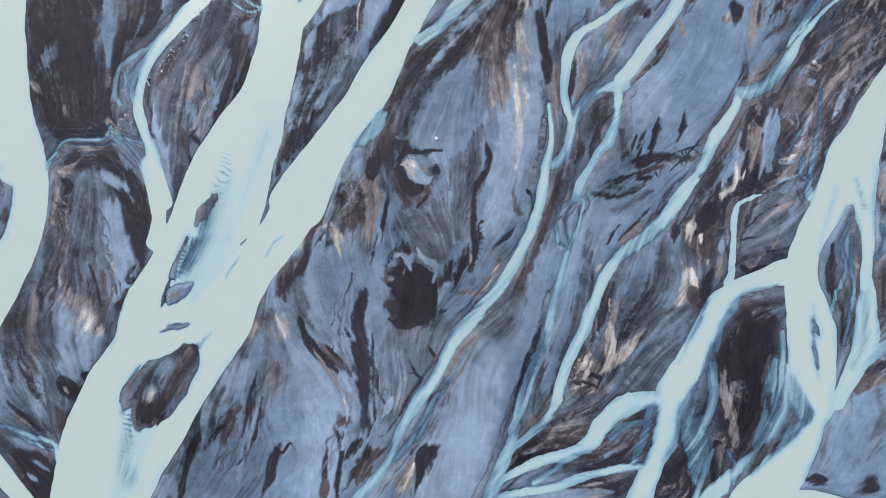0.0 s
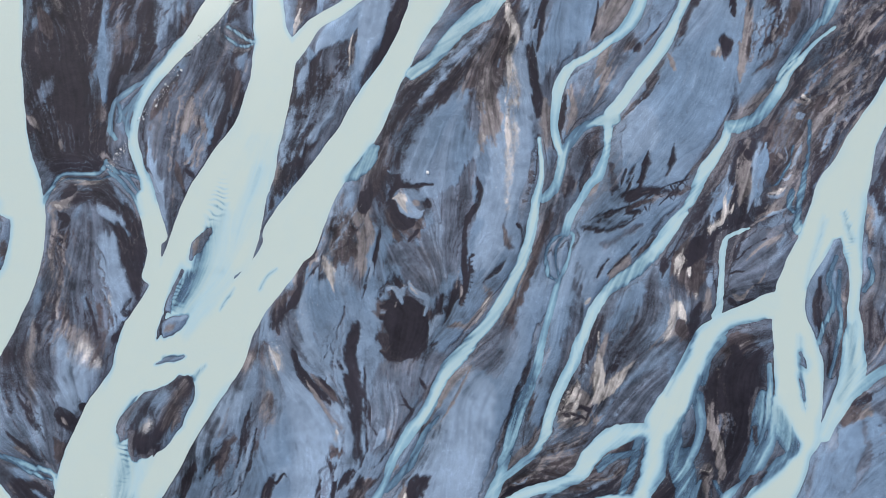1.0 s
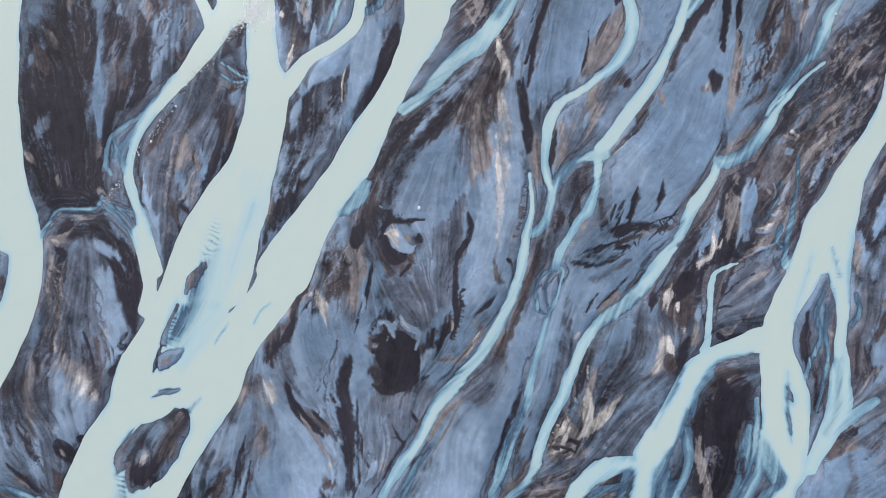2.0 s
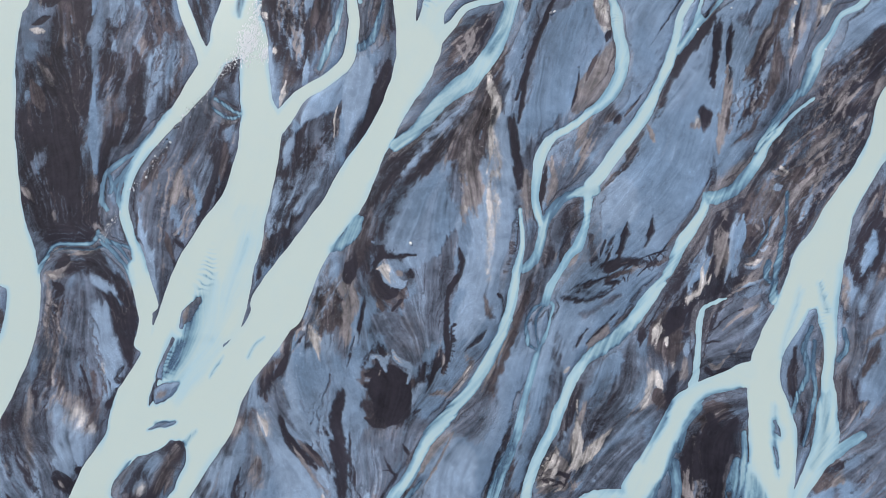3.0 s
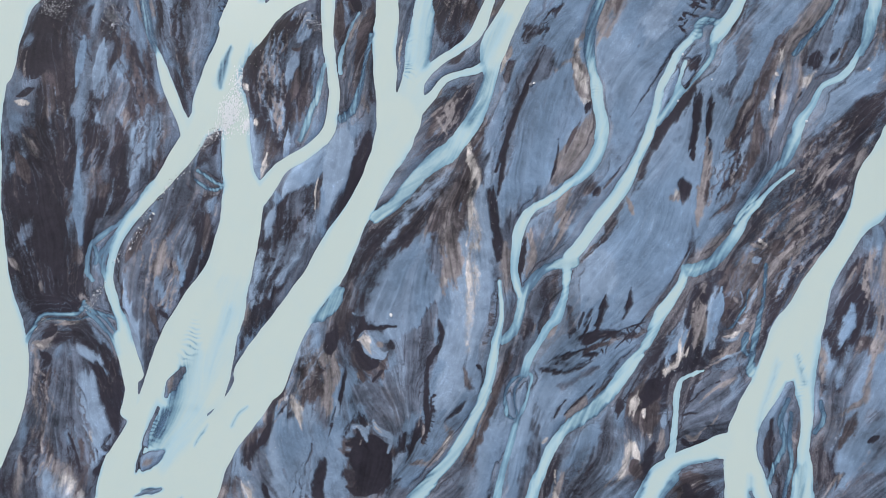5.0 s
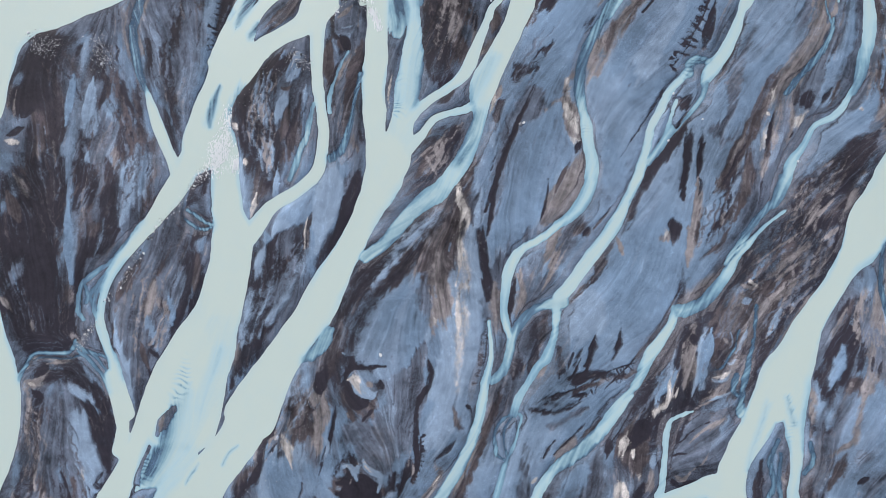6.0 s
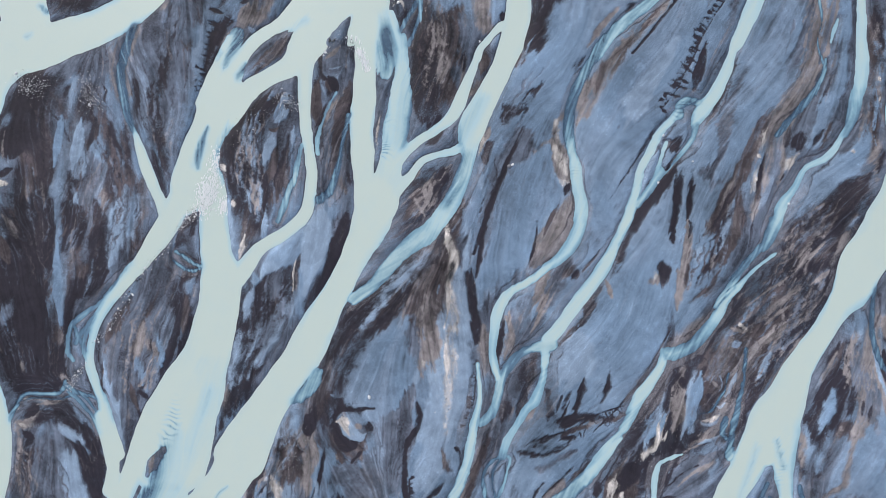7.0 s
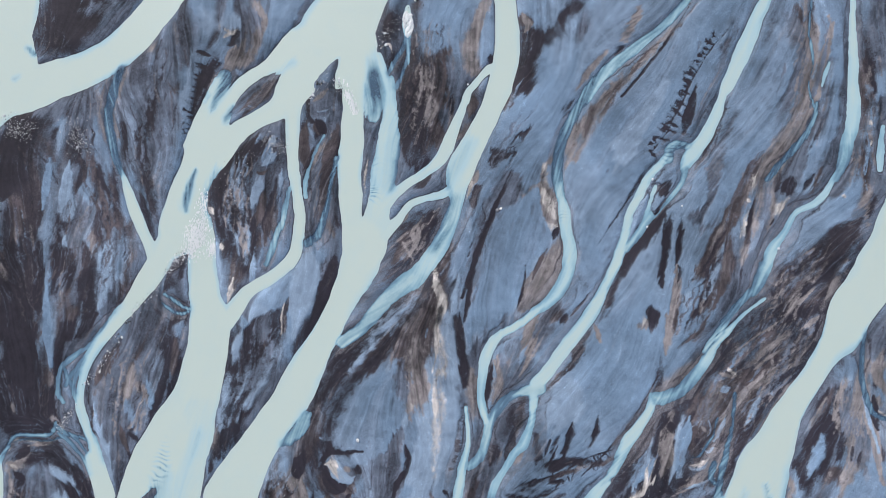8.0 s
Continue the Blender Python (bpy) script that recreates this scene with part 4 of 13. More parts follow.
lay(MUD, .4, (-7.8, 27.7, 0.68), (-5.1, 27.7, 0.57), (-3.6, 27.0, 0.45))
lay(BROWN, .5, (-8.0, 25.6, 2.04), (-8.9, 22.1, 2.49), (-7.4, 19.2, 2.72), (-4.0, 19.2, 2.04))
lay(MUD, .4, (-3.4, 26.1, 0.57), (-2.3, 23.8, 0.68))
lay(LILAC, .3, (-7.8, 25.2, 1.25), (-6.2, 22.7, 1.47), (-4.3, 21.5, 1.13))
lay(PALE, .3, (-8.0, 25.6, 0.91), (-6.3, 23.0, 0.68), (-4.3, 22.1, 0.45))
lay(MUD, .3, (-9.7, 25.6, 0.57), (-10.3, 22.1, 0.57))
lay(MUD, .3, (-8.9, 16.1, 0.57), (-6.3, 15.7, 0.45), (-4.0, 17.5, 0.34))
lay(GREY, .5, (-8.5, 12.9, 2.27), (-3.4, 14.0, 2.27))
lay(MUD, .4, (-7.7, 9.2, 1.02), (-8.8, 7.6, 0.57))
lay(TAN, 1.2, (-16.0, 23.3, 1.59), (-20.0, 16.3, 2.49), (-22.8, 12.9, 1.81))
lay(BROWN, 1.2, (-22.8, 19.2, 1.59), (-17.1, 18.6, 2.04))
lay(BROWN, .8, (-14.8, 17.5, 1.36), (-12.6, 20.9, 0.91))
lay(MUD, .6, (-24.5, 16.9, 0.91), (-26.2, 13.5, 0.79), (-27.9, 10.6, 0.68))
lay(PALE, .5, (-24.4, 12.7, 0.68), (-22.5, 10.6, 0.79), (-21.6, 8.3, 0.45))
lay(LILAC, 1, (-18.8, 10.6, 2.27), (-22.7, 4.9, 3.40), (-23.7, -3.0, 3.85), (-21.4, -8.6, 1.81), bar="blue-grey wet sand bar with speckled surface")
lay(BLUE, .4, (-13.7, 13.5, 0.68), (-14.2, 9.5, 0.45))
lay(GREY, .8, (-17.1, 12.9, 1.59), (-15.9, 7.2, 1.36))
lay(BROWN, .8, (-27.8, 8.3, 1.13), (-31.2, 3.8, 1.59), (-32.8, -0.7, 1.59))
lay(MUD, .6, (-30.0, 3.8, 1.13), (-33.9, -1.3, 1.13))
lay(BROWN, .9, (-35.0, -4.7, 1.59), (-39.4, -8.6, 1.59))
lay(PALE, .6, (-33.3, -6.1, 0.57), (-32.1, -8.6, 0.57))
lay(TAN, .8, (-28.4, 10.6, 0.68), (-27.5, 7.2, 0.57))
lay(MUD, .2, (16.0, 20.0, 0.34), (17.1, 19.2, 0.34))
lay(MUD, .3, (12.8, 19.2, 0.34), (13.9, 16.1, 0.45), (15.5, 14.0, 0.34))
lay(MUD, .4, (9.4, 8.5, 0.57), (11.4, 10.8, 0.45), (13.7, 12.5, 0.34))
lay(BROWN, .5, (13.2, 19.8, 0.23), (14.6, 15.7, 0.34))
lay(MUD, .5, (18.7, 57.4, 0.79), (19.2, 51.4, 1.13), (20.7, 46.1, 1.02), (21.1, 41.9, 0.57))
lay(LILAC, .9, (24.5, 59.8, 2.27), (22.7, 53.8, 2.04), (21.5, 49.0, 0.91), bar="blue-grey wet sand bar with speckled surface")
lay(TAN, .6, (21.8, 45.5, 0.91), (22.2, 40.7, 0.91), (22.5, 36.0, 0.57))
lay(MUD, .5, (26.1, 47.2, 0.45), (25.7, 43.1, 0.57), (25.4, 39.5, 0.34))
lay(TAN, .5, (27.9, 48.4, 0.45), (27.8, 44.3, 0.57), (26.6, 39.5, 0.34))
lay(GREY, .6, (29.6, 47.8, 1.59), (28.9, 43.1, 0.91))
lay(MUD, .6, (27.3, 28.4, 1.59), (26.3, 24.4, 1.02))
lay(MUD, .5, (30.6, 37.2, 1.36), (28.7, 31.3, 0.79))
lay(TAN, .4, (32.9, 37.2, 0.45), (31.0, 31.3, 0.45))
lay(BROWN, .6, (23.1, 23.2, 0.91), (22.3, 19.8, 1.02), (19.9, 14.0, 0.91), (17.6, 8.3, 0.79))
lay(TAN, .5, (19.1, 12.9, 0.45), (15.9, 6.6, 0.57), (12.4, 1.5, 0.57))
lay(TAN, .7, (35.6, 58.6, 1.59), (34.0, 53.8, 1.13), (31.9, 47.8, 0.68))
lay(BLUE, .6, (34.3, 50.8, 1.13), (32.5, 47.2, 0.91))
lay(BLUE, 1.2, (53.7, 60.9, 6.23), (50.5, 51.3, 7.48), (46.2, 41.9, 7.93), (42.6, 34.2, 5.67), (38.5, 30.7, 2.49), bar="blue-grey wet sand bar with speckled surface")
lay(MUD, .4, (45.3, 51.3, 1.13), (42.9, 48.0, 0.68))
lay(BROWN, .4, (43.5, 48.4, 0.68), (40.5, 44.2, 0.34), (38.1, 40.7, 0.23))
lay(MUD, .5, (35.4, 31.9, 1.02), (36.1, 28.4, 1.02), (37.8, 25.5, 1.13))
lay(MUD, .35, (43.5, 36.0, 0.34), (42.5, 31.9, 0.68), (41.0, 27.2, 0.91))
lay(MUD, .3, (40.2, 31.9, 0.34), (38.4, 27.8, 0.45))
lay(MUD, .3, (48.6, 36.6, 0.23), (48.0, 33.1, 0.57), (46.8, 30.1, 0.45))
lay(MUD, .3, (45.9, 31.9, 0.23), (44.1, 28.4, 0.34))
lay(MUD, .6, (35.5, 26.1, 1.02), (41.2, 26.1, 1.02), (48.1, 26.4, 0.68))
lay(BLUE, .4, (40.2, 30.2, 0.79), (39.2, 27.2, 0.68))
lay(BLUE, .4, (45.4, 31.3, 0.79), (44.2, 28.8, 0.57))
lay(BROWN, .5, (40.0, 23.8, 0.57), (44.6, 24.9, 0.68), (49.2, 26.1, 0.68), (52.1, 27.6, 0.34))
lay(TAN, .5, (41.2, 24.3, 0.34), (46.4, 25.5, 0.45))
lay(BLUE, .9, (46.8, 22.0, 3.40), (38.8, 18.6, 3.40), (31.9, 14.0, 4.08), bar="blue-grey wet sand bar with speckled surface")
lay(MUD, .5, (29.7, 19.2, 0.68), (34.2, 18.8, 0.57), (40.0, 21.5, 0.45))
lay(MUD, .5, (30.8, 19.7, 0.45), (37.7, 23.0, 0.45))
lay(GREY, .7, (41.1, 19.2, 1.13), (33.0, 15.1, 0.68))
lay(BROWN, .5, (48.5, 20.3, 0.68), (43.2, 15.1, 0.91), (38.6, 12.3, 0.68))
lay(MUD, .4, (58.7, 35.4, 0.68), (55.6, 30.1, 0.91), (52.6, 24.3, 0.57))
lay(TAN, .3, (56.7, 55.5, 0.91), (57.0, 54.3, 0.79))
lay(MUD, .4, (59.2, 58.5, 1.13), (59.1, 54.9, 0.91))
lay(TAN, .7, (63.9, 60.3, 1.02), (63.7, 54.9, 1.02), (62.4, 50.1, 0.57))
lay(BLUE, .7, (68.0, 54.9, 1.81), (64.3, 48.9, 2.27), (61.8, 44.2, 1.59))
lay(MUD, .4, (61.0, 48.9, 0.34), (60.3, 41.8, 0.45))
lay(TAN, .7, (68.9, 48.9, 0.57), (64.7, 44.2, 1.13), (61.2, 41.8, 1.13))
lay(MUD, .7, (77.5, 47.7, 1.59), (73.4, 44.8, 1.59))
lay(BLUE, .6, (73.3, 43.6, 1.13), (70.4, 43.0, 0.91))
lay(PALE, .4, (70.9, 40.6, 0.45), (73.2, 41.6, 0.68), (75.6, 42.0, 0.34))
lay(TAN, .7, (89.5, 56.0, 0.45), (82.2, 50.1, 0.68), (76.3, 45.3, 0.57))
lay(TAN, .7, (89.7, 48.9, 0.45), (82.0, 44.1, 0.79), (77.2, 39.4, 0.79))
lay(TAN, .7, (81.8, 40.6, 0.45), (77.0, 34.8, 0.57), (75.6, 28.9, 0.45))
lay(BROWN, .9, (86.9, 51.2, 0.91), (79.7, 44.2, 1.02))
lay(BLUE, .7, (78.3, 39.4, 1.13), (75.7, 32.4, 0.79), (74.3, 26.6, 0.57))
lay(BLUE, .6, (78.9, 52.5, 0.91), (76.4, 47.7, 0.68))
lay(GREY, .6, (72.0, 40.0, 1.13), (72.4, 35.9, 0.91))
lay(MUD, .7, (69.6, 37.1, 1.59), (68.2, 31.3, 1.36), (65.3, 27.8, 0.91))
lay(LILAC, .6, (66.6, 33.6, 1.13), (65.5, 27.8, 1.13), (63.9, 20.9, 0.57))
lay(MUD, .5, (62.7, 36.5, 1.13), (62.0, 33.0, 0.91))
lay(TAN, .7, (62.9, 31.9, 1.25), (62.0, 26.6, 1.36), (60.8, 23.2, 0.68))
lay(MUD, .5, (61.6, 22.0, 1.59), (63.4, 24.3, 1.13))
lay(LILAC, .6, (59.5, 31.9, 0.91), (57.8, 26.6, 1.13), (55.9, 20.9, 1.13))
lay(PALE, .4, (59.8, 27.2, 0.57), (58.7, 24.3, 0.34), (58.8, 20.3, 0.34))
lay(PALE, .4, (57.0, 19.7, 0.91), (54.7, 18.6, 0.57))
lay(MUD, .5, (55.4, 24.3, 0.68), (53.8, 20.3, 0.91))
lay(MUD, .7, (53.5, 16.3, 2.27), (51.1, 10.6, 2.27), (52.0, 6.0, 1.81))
lay(TAN, .5, (52.4, 18.6, 0.57), (50.0, 15.1, 0.57), (48.8, 11.7, 0.91))
lay(PALE, .45, (49.8, 13.4, 0.57), (48.6, 10.6, 0.68), (50.8, 9.4, 0.34))
lay(PALE, .4, (51.5, 8.3, 0.34), (52.0, 4.9, 0.34))
lay(GREY, .7, (66.0, 16.3, 2.72), (63.5, 11.7, 3.17), (61.1, 7.7, 1.81), bar="grey silt bar with dark feathered streaks")
lay(MUD, .4, (58.1, 19.1, 0.57), (62.7, 20.9, 0.45), (68.5, 23.2, 0.45))
lay(TAN, .3, (62.9, 10.6, 0.23), (65.9, 13.4, 0.23))
lay(MUD, .5, (56.3, 15.1, 0.68), (55.8, 9.4, 0.68))
lay(MUD, .4, (-29.1, -5.8, 0.57), (-27.6, -9.7, 0.79), (-24.1, -13.1, 0.91), (-19.6, -15.8, 0.91), (-16.8, -19.7, 1.02))
lay(MUD, .6, (-16.9, -0.7, 0.91), (-17.3, -8.6, 1.47), (-16.8, -15.3, 1.59), (-15.8, -23.0, 1.36), (-16.7, -27.4, 0.91), bar="dark wet mud flat streaked with grey silt")
lay(BLUE, .5, (-14.9, -1.9, 0.68), (-15.1, -8.6, 0.68))
lay(BROWN, .6, (-23.6, -14.2, 0.68), (-20.1, -18.6, 0.68), (-19.0, -21.9, 0.45))
lay(MUD, .35, (-20.3, -6.9, 0.23), (-19.1, -10.3, 0.34))
lay(LILAC, .8, (-21.3, -18.6, 1.13), (-18.4, -20.8, 0.91))
lay(MUD, .3, (-14.6, -5.2, 0.23), (-14.6, -16.4, 0.23), (-14.2, -27.4, 0.34))
lay(BROWN, .8, (-10.2, 2.6, 2.49), (-6.2, 1.5, 4.53), (-6.8, -2.4, 4.76), (-8.4, -5.8, 2.95), bar="dark wet mud flat streaked with grey silt")
lay(MUD, .7, (-11.3, -3.0, 1.59), (-9.0, -5.2, 1.59))
lay(BROWN, .6, (-5.1, 1.0, 3.40), (-5.6, -3.0, 2.27))
lay(LILAC, .3, (-9.6, 6.6, 0.57), (-7.4, 6.3, 0.91), (-7.0, 4.7, 0.68))
lay(LILAC, .3, (-5.4, 6.3, 0.68), (-3.2, 5.1, 0.79), (-2.5, 2.9, 0.45))
lay(PALE, .25, (-8.2, 7.0, 0.45), (-5.9, 7.2, 0.45))
lay(MUD, .5, (1.1, 4.9, 1.13), (-2.2, -3.0, 0.91), (-4.5, -5.2, 0.91))
lay(LILAC, .5, (0.0, 0.4, 1.13), (-4.5, -5.2, 0.79), (-7.3, -6.9, 0.57))
lay(MUD, .4, (3.4, 7.2, 0.68), (4.5, 4.9, 0.57))
lay(BROWN, .5, (4.8, 7.2, 0.57), (5.1, 3.8, 0.45))
lay(GREY, 1, (-1.1, -8.6, 2.95), (-7.8, -11.9, 5.21), (-10.1, -19.7, 3.85), (-11.1, -25.2, 1.59), bar="grey silt bar with dark feathered streaks")
lay(MUD, .2, (-7.6, -13.6, 0.23), (-6.2, -16.4, 0.23), (-4.5, -17.7, 0.23))
lay(MUD, .2, (-3.6, -11.4, 0.23), (-2.5, -13.3, 0.23))
lay(MUD, .2, (-7.6, -16.4, 0.17), (-5.0, -16.6, 0.17))
lay(GREY, .4, (-11.2, -20.8, 1.13), (-12.3, -25.2, 0.91))
lay(TAN, .5, (5.1, -0.7, 0.57), (1.1, -0.7, 0.45))
lay(MUD, .3, (6.2, -1.9, 0.34), (1.1, -9.7, 0.34), (-5.6, -18.6, 0.23), (-11.1, -27.4, 0.23), (-14.5, -29.0, 0.23))
lay(TAN, .5, (6.8, -8.6, 0.68), (2.8, -11.9, 1.02), (0.0, -16.4, 0.68))
lay(TAN, .4, (7.7, -8.6, 0.23), (3.4, -15.3, 0.34), (-2.2, -24.1, 0.34))
lay(MUD, .4, (0.6, -15.8, 0.57), (-2.2, -19.1, 0.68), (-3.3, -21.9, 0.45))
lay(GREY, .6, (14.1, 1.5, 3.40), (11.3, -5.2, 3.85), (9.0, -9.7, 2.72))
lay(LILAC, 1, (7.9, -14.1, 4.08), (4.5, -21.9, 5.21), (2.2, -30.6, 6.12), (1.1, -39.3, 7.02), bar="blue-grey wet sand bar with speckled surface")
lay(BLUE, .6, (26.0, 4.9, 1.81), (22.5, -8.6, 1.59), (19.5, -19.7, 1.36), bar="blue-grey wet sand bar with speckled surface")
lay(MUD, .45, (20.9, -0.7, 0.34), (18.6, -7.5, 0.57), (16.2, -14.1, 0.57), (14.0, -20.8, 0.45), (12.2, -25.2, 0.34))
lay(BROWN, .5, (19.0, -14.1, 0.45), (17.9, -20.8, 0.68))
lay(TAN, .6, (21.8, -19.7, 0.91), (19.5, -24.1, 1.02), (15.6, -27.3, 0.68))
lay(MUD, .6, (20.0, -27.9, 1.13), (15.5, -31.7, 2.27), (12.7, -34.4, 1.59), (22.2, -29.0, 2.27), bar="dark wet mud flat streaked with grey silt")
lay(BROWN, .6, (23.4, -26.2, 1.59), (26.7, -24.0, 1.13))
lay(MUD, .5, (-1.7, -30.6, 1.13), (-3.5, -33.0, 1.13), (-5.0, -37.1, 0.91))
lay(MUD, .3, (-2.2, -31.5, 0.91), (-5.0, -30.6, 0.68))
lay(TAN, .7, (-6.1, -32.8, 0.57), (-8.3, -36.6, 1.02), (-11.1, -39.9, 1.02))
lay(PALE, .4, (-7.2, -35.5, 0.45), (-9.9, -39.3, 0.45))
lay(BROWN, .7, (-12.2, -30.7, 1.13), (-16.6, -33.9, 1.59), (-19.4, -38.3, 1.59))
lay(MUD, .5, (-15.6, -30.7, 1.13), (-16.6, -36.1, 0.91))
lay(MUD, .4, (-20.0, -28.5, 0.57), (-20.9, -33.9, 0.68), (-21.2, -39.3, 0.57))
lay(LILAC, .4, (-19.1, -28.5, 0.45), (-19.6, -30.7, 0.45))
lay(PALE, .4, (-20.5, -21.7, 0.45), (-20.1, -23.6, 0.45))
lay(BROWN, .5, (-21.2, -25.2, 0.68), (-18.9, -25.2, 0.57))
lay(LILAC, 1.2, (-27.5, -14.2, 3.85), (-25.7, -24.1, 4.08), (-24.4, -36.1, 4.53), bar="blue-grey wet sand bar with speckled surface")
lay(MUD, .35, (-23.3, -30.7, 0.34), (-24.1, -37.2, 0.57))
lay(LILAC, .9, (-39.3, -14.2, 2.95), (-43.7, -19.7, 2.72))
lay(BLUE, .8, (-33.6, -16.4, 2.72), (-32.3, -27.4, 2.72), (-34.3, -39.4, 3.40))
lay(TAN, .7, (-34.2, -14.2, 0.68), (-33.8, -19.7, 0.68))
lay(MUD, .35, (-37.8, -18.6, 0.45), (-38.2, -25.2, 0.57), (-38.9, -30.7, 0.45), (-40.5, -36.1, 0.34))
lay(MUD, .4, (-42.9, -25.8, 1.13), (-45.1, -27.6, 0.79), (-47.8, -31.8, 0.45))
lay(BROWN, .6, (-40.2, -23.0, 0.91), (-43.5, -25.2, 0.68))
lay(MUD, .4, (-48.5, -26.9, 0.79), (-49.9, -30.7, 1.02), (-51.1, -35.1, 0.79), (-52.6, -40.7, 0.68))
lay(MUD, .35, (-32.5, -30.7, 0.91), (-34.2, -33.9, 1.02), (-34.8, -38.3, 0.57))
lay(LILAC, .5, (-30.0, -29.6, 0.79), (-32.2, -31.8, 0.57))
lay(BROWN, .5, (-35.8, -20.8, 0.34), (-36.8, -27.4, 0.34))
lay(BLUE, .8, (-44.3, -37.2, 4.53), (-54.3, -37.2, 2.27))
lay(MUD, .3, (-41.6, -9.7, 0.34), (-44.9, -14.7, 0.23), (-48.9, -23.0, 0.23), (-54.5, -31.8, 0.23), (-57.9, -37.2, 0.23))
lay(BLUE, .6, (40.2, 6.6, 1.81), (37.3, 1.5, 1.81), (33.2, -3.5, 1.13), bar="blue-grey wet sand bar with speckled surface")
lay(MUD, .5, (32.2, 1.5, 1.13), (30.4, -5.2, 1.02), (28.6, -10.8, 0.79))
lay(BLUE, .6, (46.3, 2.6, 1.13), (43.9, -1.9, 1.36), (41.6, -5.2, 0.91))
lay(MUD, .5, (40.5, -3.5, 0.68), (36.0, -7.5, 0.91))
lay(PALE, .5, (48.0, 4.0, 0.91), (48.8, 2.6, 0.79))
lay(PALE, .4, (46.8, -1.3, 0.57), (45.6, -3.0, 0.45))
lay(TAN, .6, (50.7, -0.7, 1.36), (47.9, -2.4, 1.13))
lay(MUD, .5, (53.1, 3.8, 1.36), (50.1, -4.1, 1.36))
lay(TAN, .5, (54.6, 7.2, 0.45), (54.2, 2.6, 0.57))
lay(BLUE, 1, (46.6, -6.9, 1.81), (41.4, -12.5, 3.63), (36.9, -16.3, 2.95), (32.9, -19.7, 0.91), bar="blue-grey wet sand bar with speckled surface")
lay(TAN, .5, (33.8, -2.4, 0.45), (32.6, -7.5, 0.57), (31.9, -11.9, 0.91), (31.1, -15.8, 0.68))
lay(PALE, .35, (33.8, -3.0, 0.34), (32.6, -8.6, 0.34), (32.3, -13.0, 0.45))
lay(PALE, .5, (39.3, -8.0, 0.57), (35.9, -11.0, 1.02), (33.0, -14.7, 0.91), (31.3, -16.1, 0.57))
lay(TAN, .6, (28.0, -13.0, 1.13), (28.5, -16.3, 1.81), (30.1, -18.6, 0.91))
lay(PALE, .35, (26.7, -14.1, 0.45), (29.1, -16.3, 0.34))
lay(MUD, .3, (29.1, -16.6, 0.57), (28.5, -17.7, 0.45))
lay(MUD, .7, (61.8, -6.3, 3.40), (59.2, -14.1, 5.67), (57.8, -22.9, 4.08), (58.1, -30.6, 2.72), (56.3, -36.0, 1.13), bar="dark wet mud flat streaked with grey silt")
lay(GREY, .8, (65.3, -1.9, 1.81), (58.5, -4.7, 2.72), (54.4, -8.6, 0.91))
lay(TAN, .4, (54.2, -14.1, 0.23), (54.8, -19.6, 0.68), (55.9, -24.0, 0.91), (55.7, -28.4, 0.57))
lay(TAN, .4, (52.7, -28.4, 0.57), (54.3, -28.9, 0.91))
lay(MUD, .8, (36.7, -25.1, 2.72), (32.2, -29.5, 3.17), (29.9, -31.7, 1.59), bar="dark wet mud flat streaked with grey silt")
lay(TAN, .4, (37.7, -28.4, 0.34), (32.1, -30.6, 0.34), (26.6, -32.8, 0.34))
lay(TAN, .4, (36.7, -25.1, 0.34), (30.0, -28.4, 0.34))
lay(MUD, .9, (49.8, -33.8, 3.40), (45.3, -37.1, 4.08), (40.7, -41.4, 2.27))
lay(TAN, .4, (52.2, -32.7, 0.45), (54.1, -34.9, 0.57))
lay(BLUE, 1.2, (84.0, -19.6, 3.85), (79.2, -28.4, 4.76), (76.1, -34.9, 3.85), bar="blue-grey wet sand bar with speckled surface")
lay(TAN, 1, (85.9, -16.3, 1.59), (82.9, -19.6, 1.13))
lay(BROWN, .8, (79.1, -18.0, 1.13), (81.2, -20.7, 0.68))
lay(MUD, .6, (71.7, -36.5, 1.13), (74.4, -36.8, 0.91))
lay(MUD, .6, (83.2, -37.0, 1.59), (80.3, -39.2, 0.91))
lay(BLUE, .6, (85.0, -33.8, 1.13))
lay(MUD, .7, (80.2, 4.9, 1.59), (80.4, -3.0, 1.36), (79.3, -9.7, 0.79))
lay(BLUE, .5, (79.2, 8.3, 0.68), (81.1, 1.5, 0.57))
lay(TAN, .4, (80.3, 8.3, 0.34), (81.9, 6.0, 0.34))
lay(MUD, .7, (87.1, 4.9, 1.81), (86.4, -5.2, 1.59))
lay(MUD, .6, (87.1, 19.7, 0.91), (87.4, 15.1, 0.91))
lay(TAN, .5, (87.3, 20.8, 0.57), (87.8, 17.4, 0.57))
lay(MUD, .5, (63.2, -27.3, 0.68), (60.8, -33.8, 0.91), (57.4, -36.5, 0.57))
lay(MUD, .5, (67.0, -28.9, 0.79), (64.2, -31.6, 0.91))
lay(MUD, .4, (78.6, -5.2, 0.57), (78.1, -11.9, 0.68))
lay(MUD, .8, (-60.8, 123.7, 5.93), (-64.0, 118.9, 5.46), (-66.5, 114.7, 2.85), bar="dark wet mud flat streaked with grey silt")
lay(BLUE, .7, (-50.2, 122.8, 1.66), (-54.6, 120.5, 1.19), (-59.6, 116.4, 0.71))
lay(BLUE, .5, (-55.9, 115.1, 0.95), (-63.4, 112.6, 0.71))
lay(GREY, .6, (-57.0, 121.8, 0.95), (-67.1, 121.4, 0.47))
